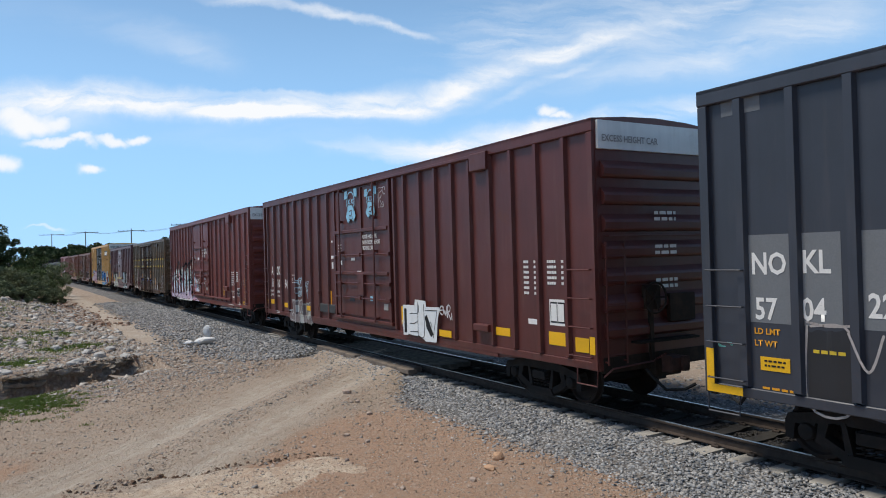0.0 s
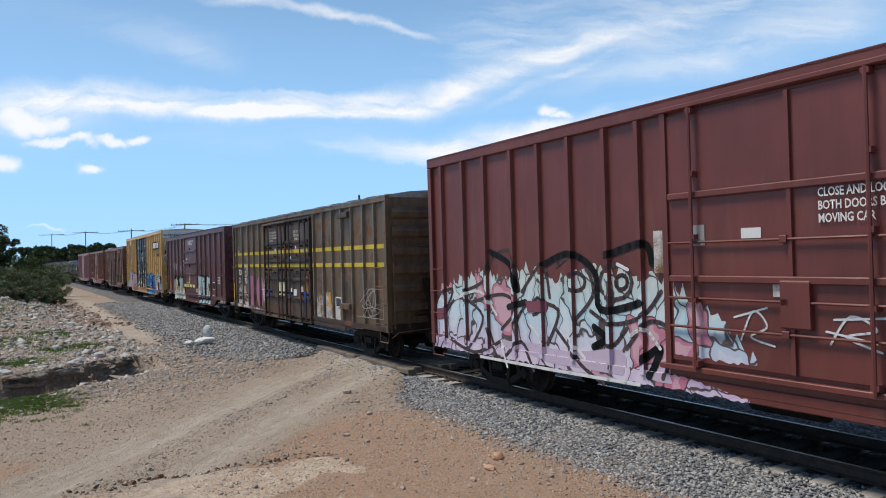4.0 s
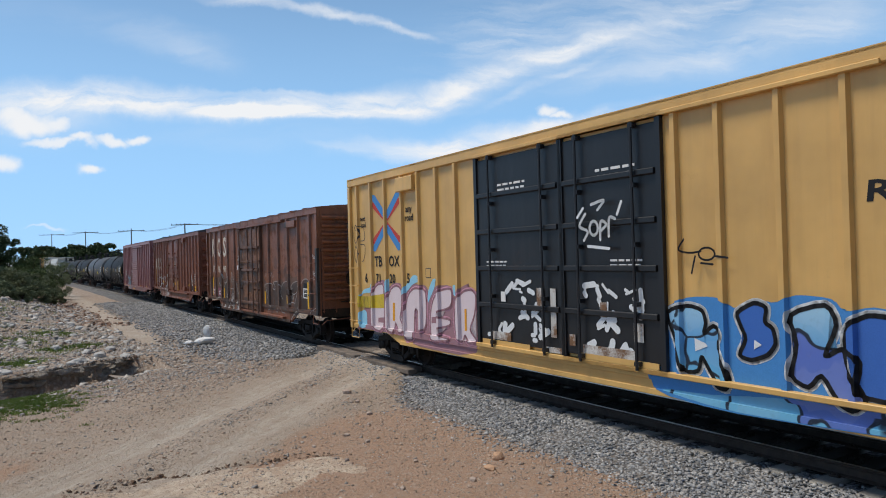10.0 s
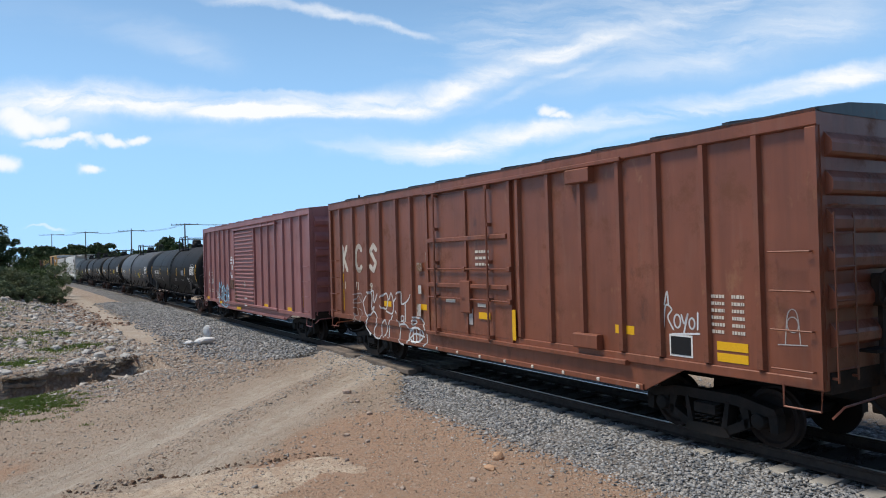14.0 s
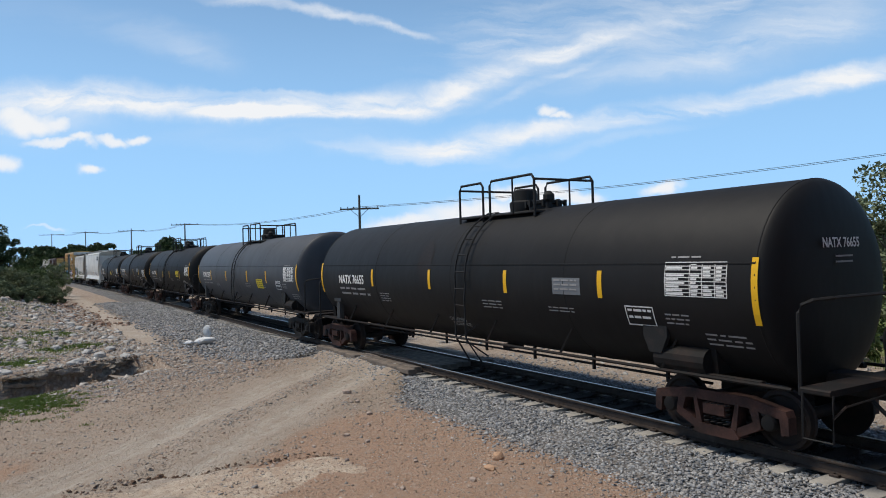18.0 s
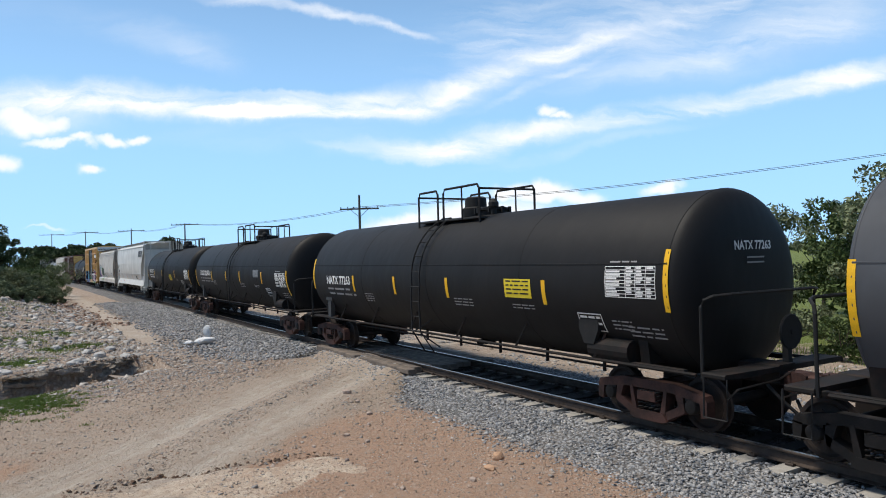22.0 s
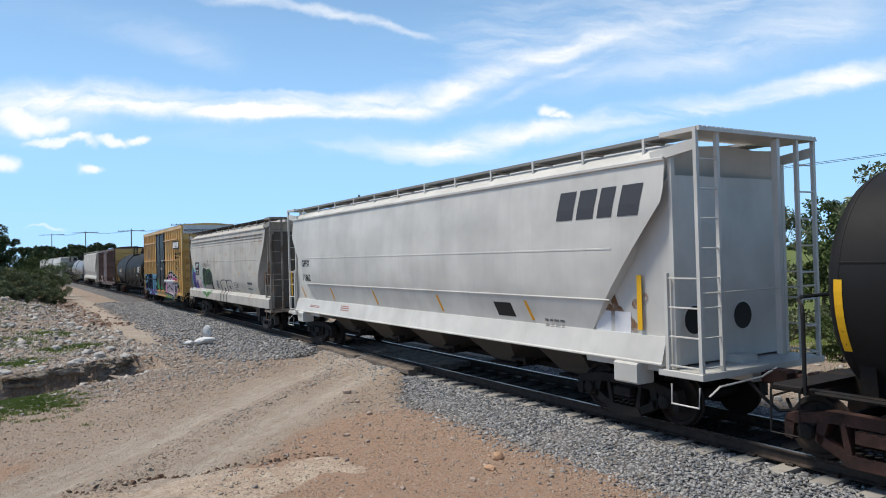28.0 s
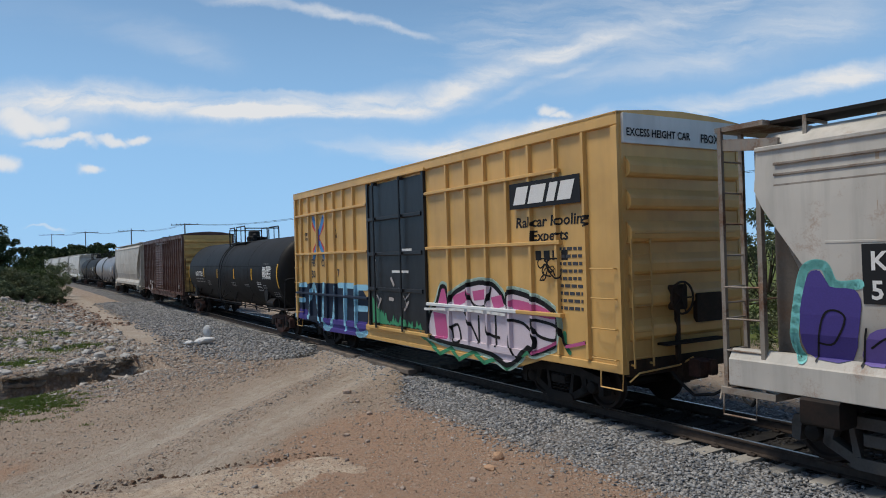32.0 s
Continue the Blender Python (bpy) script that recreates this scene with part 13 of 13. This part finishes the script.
def white_hopper():
    c = hopper_car(-113.6, -131.75, M["hopper_white"], "white covered hopper car with large dark slanted letter blocks", board_mat=M["grating"], lip=(0.07, 0.455, 1.385))
    # the maker's mark as four plain slanted blocks
    mb, k = MB(), 0.22
    for a, b in ((5.97, 6.40), (6.50, 6.92), (7.02, 7.36), (7.50, 7.95)):
        vs = []
        for z in (0, 0.09, 0.18, 0.29, 0.4, 0.5):
            vs += [(a + z * k, -1.566, 3.42 + z), (b + z * k, -1.566, 3.42 + z)]
        mb.add(vs, [(2 * i, 2 * i + 1, 2 * i + 3, 2 * i + 2) for i in range(5)])
    part("logo_block", mb, M["ink"], c, "dark slanted logo blocks")
    write("GPFX", -7.45, 2.62, 0.22, M["black"], c, -1.566)
    write("11862", -7.45, 2.14, 0.22, M["black"], c, -1.566)
    for x in (-7.6, -5.0, -1.9, 1.6, 5.0):
        mb = MB().add([(x, -1.396, 1.56), (x + 0.09, -1.396, 1.56), (x - 0.06, -1.4860, 1.94), (x - 0.15, -1.4860, 1.94)], [(0, 1, 2, 3)])
        part("reflector_strip", mb, M["orange"], c, "orange reflective strip")
    for x in (7.75, -9.0):
        mark(c, x, x + 0.1, 1.58, 2.46, M["stripe"], -1.40, "safety_strip")
    part("inspection_panel", MB().add([(3.9, -1.406, 1.60), (4.5, -1.406, 1.60), (4.4, -1.478, 1.88), (3.8, -1.478, 1.88)], [(0, 1, 2, 3)]), M["black"], c)
    bars(2, 5.4, 1.62, 0.6, 0.2, M["grey_mark"], c, -1.53, 401)
    bars(2, -7.0, 1.33, 0.9, 0.09, M["red"], c, -1.475, 402)
    bars(3, -4.4, 1.42, 0.6, 0.18, M["red"], c, -1.475, 403)
    for x in (6.75, 7.2):
        mark(c, x, x + 0.36, 1.5, 1.85, M["paper"], -1.354, "placard", "white paper placard")
    mark(c, 6.35, 6.55, 1.48, 1.7, M["notice"], -1.354, "placard")
    smear(c, 6.7, 7.7, 1.55, 2.1, M["peel"], 404, -1.348, 14, 0.16, "peeling_paint")
    hug_side(c, [(1.10, 1.52), (1.12, 1.50), (1.505, 1.385), (1.51, 1.37), (2.02, 1.50), (2.27, 1.53), (2.62, 1.548), (2.9, 1.55), (3.6, 1.53), (4.25, 1.46)])
    part("hopper_hand_brake", MB().bbox(-7.9, -7.5, -1.58, -1.46, 0.86, 1.02, 0.02), M["hopper_white"], c)
    return c


def beige_hopper():
    c = hopper_car(-133.9, -149.5, M["hopper_beige"], "weathered beige covered hopper with graffiti at its tail", top=4.15, zsill=0.94, lip=(0.40, 0.52, 1.42), bays=(-3.3, 0.3, 3.9), reach=1.1, round_end=True, roof_z=4.42, rail_mat=M["hopper_post"], knee=1.75, board_mat=M["frame"])
    for z in (3.93, 3.79, 3.65):
        part("rusty_rib", MB().bbox(-6.9, 6.9, -1.525 - 0.0 * z, -1.45, z - 0.018, z + 0.018, 0.006), M["hopper_post"], c)
    mark(c, -5.79, -4.86, 2.16, 2.86, M["black"], -1.572, "black_panel")
    write("KWT", -5.70, 2.56, 0.22, M["white"], c, -1.582)
    write("5171", -5.70, 2.22, 0.22, M["white"], c, -1.582)
    f = dict(profile=[(0.96, 1.52), (1.33, 1.52), (1.46, 1.42), (1.465, 1.405), (1.75, 1.50), (2.0, 1.53), (2.35, 1.548), (2.9, 1.55), (3.6, 1.53), (4.15, 1.46)])
    strokes_on(c, f, [[(-6.58, 2.29), (-6.48, 2.58), (-6.25, 2.61), (-6.12, 2.38), (-5.83, 2.39)], [(-6.58, 2.29), (-6.7, 1.65), (-6.62, 1.42)], [(-4.71, 2.71), (-4.55, 2.62), (-4.39, 2.33), (-4.45, 2.02), (-4.22, 1.84), (-4.29, 1.43)]], M["g_aqua"], 0.12, 0.004)
    spray(c, f, [[(-6.45, 2.54), (-6.29, 2.56), (-6.2, 2.34), (-5.87, 2.34), (-5.8, 2.17), (-5.96, 1.41), (-6.62, 1.45), (-6.59, 2.06)]], M["g_purple"], 0.007, "graffiti_letter", "deep purple sprayed letter")
    spray(c, f, [[(-5.76, 1.84), (-5.41, 1.93), (-5.25, 1.78), (-5.43, 1.43), (-5.93, 1.42)]], M["g_violet"], 0.008, "graffiti_letter", "violet sprayed letter")
    spray(c, f, [[(-5.23, 1.89), (-4.93, 1.96), (-4.96, 1.44), (-5.32, 1.44)], [(-4.83, 1.93), (-4.54, 2.02), (-4.28, 1.81), (-4.36, 1.43), (-4.92, 1.42)]], M["g_pale"], 0.009, "graffiti_letter", "pale pink sprayed letter")
    strokes_on(c, f, [[(-6.44, 1.42), (-6.3, 1.96), (-6.15, 2.07), (-6.02, 1.97), (-6.19, 1.66), (-6.39, 1.65)], [(-5.88, 1.42), (-5.78, 1.87)], [(-5.61, 1.44), (-5.54, 1.77), (-5.75, 1.64)], [(-5.34, 1.44), (-5.24, 1.91), (-5.03, 1.69), (-5.08, 1.43)], [(-4.72, 1.81), (-4.56, 1.9), (-4.46, 1.72), (-4.68, 1.64), (-4.71, 1.75)], [(-4.95, 1.42), (-4.82, 1.91), (-4.51, 2.02), (-4.27, 1.81), (-4.37, 1.45)]], M["black"], 0.025, 0.012)
    spray(c, f, [[(-3.98, 2.53), (-3.72, 2.57), (-3.33, 2.53), (-2.91, 2.44), (-2.67, 2.53), (-2.28, 2.49), (-2.08, 2.37), (-1.93, 2.37), (-1.97, 2.24), (-1.81, 2.12), (-1.9, 1.96), (-1.82, 1.75), (-1.99, 1.65), (-1.84, 1.49), (-2.12, 1.47), (-4.11, 1.56), (-3.99, 1.95)]], M["g_inkgreen"], 0.006, "graffiti_ground", "black-green sprayed ground")
    spray(c, f, [[(-3.98, 1.59), (-3.38, 1.71), (-2.79, 1.69), (-2.15, 1.74), (-2.13, 1.48), (-3.97, 1.49)]], M["g_haze"], 0.009, "graffiti_patch", "pale sprayed patch")
    strokes_on(c, f, [[(-3.98, 1.9), (-3.96, 2.43), (-3.79, 2.53)], [(-3.93, 1.65), (-3.87, 1.9), (-3.82, 2.15)], [(-3.93, 1.65), (-3.54, 1.78), (-3.35, 2.07), (-3.4, 2.39)], [(-3.22, 1.75), (-3.23, 2.16), (-3.03, 2.44), (-2.79, 2.35), (-2.79, 1.82)], [(-2.68, 2.36), (-2.44, 2.52), (-2.13, 2.37), (-2.03, 1.99), (-2.13, 1.55)], [(-4.04, 1.53), (-3.38, 1.71), (-2.8, 1.67)], [(-2.41, 1.76), (-2.47, 1.55), (-2.32, 1.72)]], M["g_moss"], 0.045, 0.012)
    spray(c, f, [[(-4.2, 1.32), (-3.85, 1.17), (-3.54, 1.16), (-3.43, 1.04), (-3.11, 1.06), (-2.99, 1.18), (-2.87, 1.1), (-2.69, 1.28), (-2.38, 1.24), (-2.1, 1.43), (-2.82, 1.42)]], M["g_moss"], 0.006, "graffiti_patch", "green paint on the sill")
    spray(c, f, [[(-3.9, 1.33), (-3.64, 1.28), (-3.47, 1.35), (-3.23, 1.17), (-3.09, 1.35), (-2.8, 1.35), (-2.51, 1.33), (-2.37, 1.43)]], M["hopper_beige"], 0.009, "graffiti_patch", "bare paint on the sill")
    spray(c, f, [[(-1.01, 1.95), (-0.61, 1.95), (-0.67, 1.55), (-1.07, 1.55)]], M["patch"], 0.006, "paint_block", "dark grey square of paint")
    strokes_on(c, f, [[(-4.17, 2.62), (-4.05, 2.77), (-4, 2.6), (-3.88, 2.77)], [(-3.84, 2.62), (-3.77, 2.79), (-3.7, 2.62)], [(-3.57, 2.58), (-3.48, 2.81), (-3.37, 2.58), (-3.31, 2.81)], [(-3.24, 2.62), (-3.16, 2.73), (-3.12, 2.62)], [(-3.04, 2.6), (-2.96, 2.75), (-2.87, 2.64), (-2.77, 2.8)], [(-2.71, 2.62), (-2.64, 2.78), (-2.55, 2.62), (-2.46, 2.75)], [(-2.4, 2.63), (-2.31, 2.74)], [(-2.95, 2.83), (-2.88, 2.98), (-2.79, 2.83), (-2.71, 2.97), (-2.6, 2.83)]], M["ink"], 0.02, 0.006)
    strokes_on(c, f, [[(-0.16, 1.89), (-0.18, 1.5), (-0.22, 1.0)], [(0.99, 1.95), (0.98, 1.5), (0.96, 1.02)], [(0.44, 1.45), (0.41, 1.2), (0.38, 0.99)]], M["ink"], 0.12, 0.005)
    strokes_on(c, f, [[(-0.16, 1.88), (-0.05, 1.96), (0.5, 1.99), (0.85, 1.97), (0.94, 1.88)], [(1.03, 1.9), (1.1, 1.97), (1.6, 2.0), (1.92, 1.98), (2.0, 1.86), (2.01, 1.45)]], M["ink"], 0.035, 0.006)
    spray(c, f, [[(0.34, 1.62), (0.59, 1.63), (0.57, 1.48), (0.34, 1.44)], [(1.465, 1.73), (1.67, 1.745), (1.665, 1.6), (1.46, 1.57)]], M["ink"], 0.006, "paint_block", "dark grey square of paint")
    strokes_on(c, f, [[(2.26, 1.87), (2.52, 1.89)], [(2.375, 1.875), (2.415, 1.61)], [(2.53, 1.62), (2.525, 1.87), (2.69, 1.895), (2.66, 1.785), (2.56, 1.765), (2.68, 1.65)], [(2.73, 1.72), (2.76, 1.8), (2.85, 1.845), (2.9, 1.76), (2.87, 1.69), (2.78, 1.68), (2.73, 1.72)], [(2.93, 1.685), (2.945, 1.855)], [(2.945, 1.84), (3.08, 1.84), (3.05, 1.68)], [(2.4, 1.56), (2.75, 1.615)], [(2.58, 1.52), (3.0, 1.555)]], M["ink"], 0.022, 0.006, "tag")
    for k in range(14):
        x = random.uniform(-6.6, 6.6)
        part("rust_streak", blob_mesh([(x, 3.95), (x + 0.05, 3.95), (x + 0.03, 3.95 - random.uniform(0.3, 1.3))], -1.562), M["rust_run"], c)
    for x in (3.4, 5.7):
        mark(c, x, x + 0.12, 1.55, 2.35, M["stripe"], -1.566, "reflector_strip")
    mark(c, 4.6, 5.3, 1.65, 1.95, M["ink"], -1.566, "inspection_panel")
    hug_side(c, [(0.96, 1.52), (1.33, 1.52), (1.46, 1.42), (1.465, 1.405), (1.75, 1.50), (2.0, 1.53), (2.35, 1.548), (2.9, 1.55), (3.6, 1.53), (4.15, 1.46)])
    return c


def far_hoppers():
    specs = [(-205.9, -223.6, "hopper_beige", "cream covered hopper behind a brown boxcar"), (-266.0, -285.4, "hopper_white", "white covered hopper far back in the train"),
             (-287.0, -305.0, "hopper_white", "white covered hopper far back in the train"), (-306.8, -324.6, "hopper_white", "white covered hopper far back in the train"), (-326.2, -344.0, "hopper_white", "white covered hopper at the end of view")]
    for a, b, m, lab in specs:
        hopper_car(a, b, M[m], lab)


slate_car()
red_car()
red_car_two()
striped_car()
maroon_car()
yellow_car()
rust_car()
chestnut_car()
pink_car()
tanks()
white_hopper()
beige_hopper()
yellow_car_two()
brown_car()
far_hoppers()


# ---- what moves ----
def car_pose(s, pivot):
    a, b = on_line(s + pivot), on_line(s - pivot)
    m = (a + b) / 2
    return Matrix.Translation(m) @ Matrix.Rotation(math.atan2(a.y - b.y, a.x - b.x), 4, "Z")


def motions():
    times = [i * 1.0 for i in range(33)]
    for car, mid, pivot in TRAIN:
        walk(car, [(t, car_pose(mid + drive(t), pivot)) for t in times])
    beats = [i * 2 / FPS for i in range(481)]
    turns = [math.degrees(drive(t) / WHEEL_R) for t in beats]
    for wheel, x in WHEELSETS:
        walk(wheel, [(t, pose(x, 0, WHEEL_R, 0, a, 0)) for t, a in zip(beats, turns)])


motions()
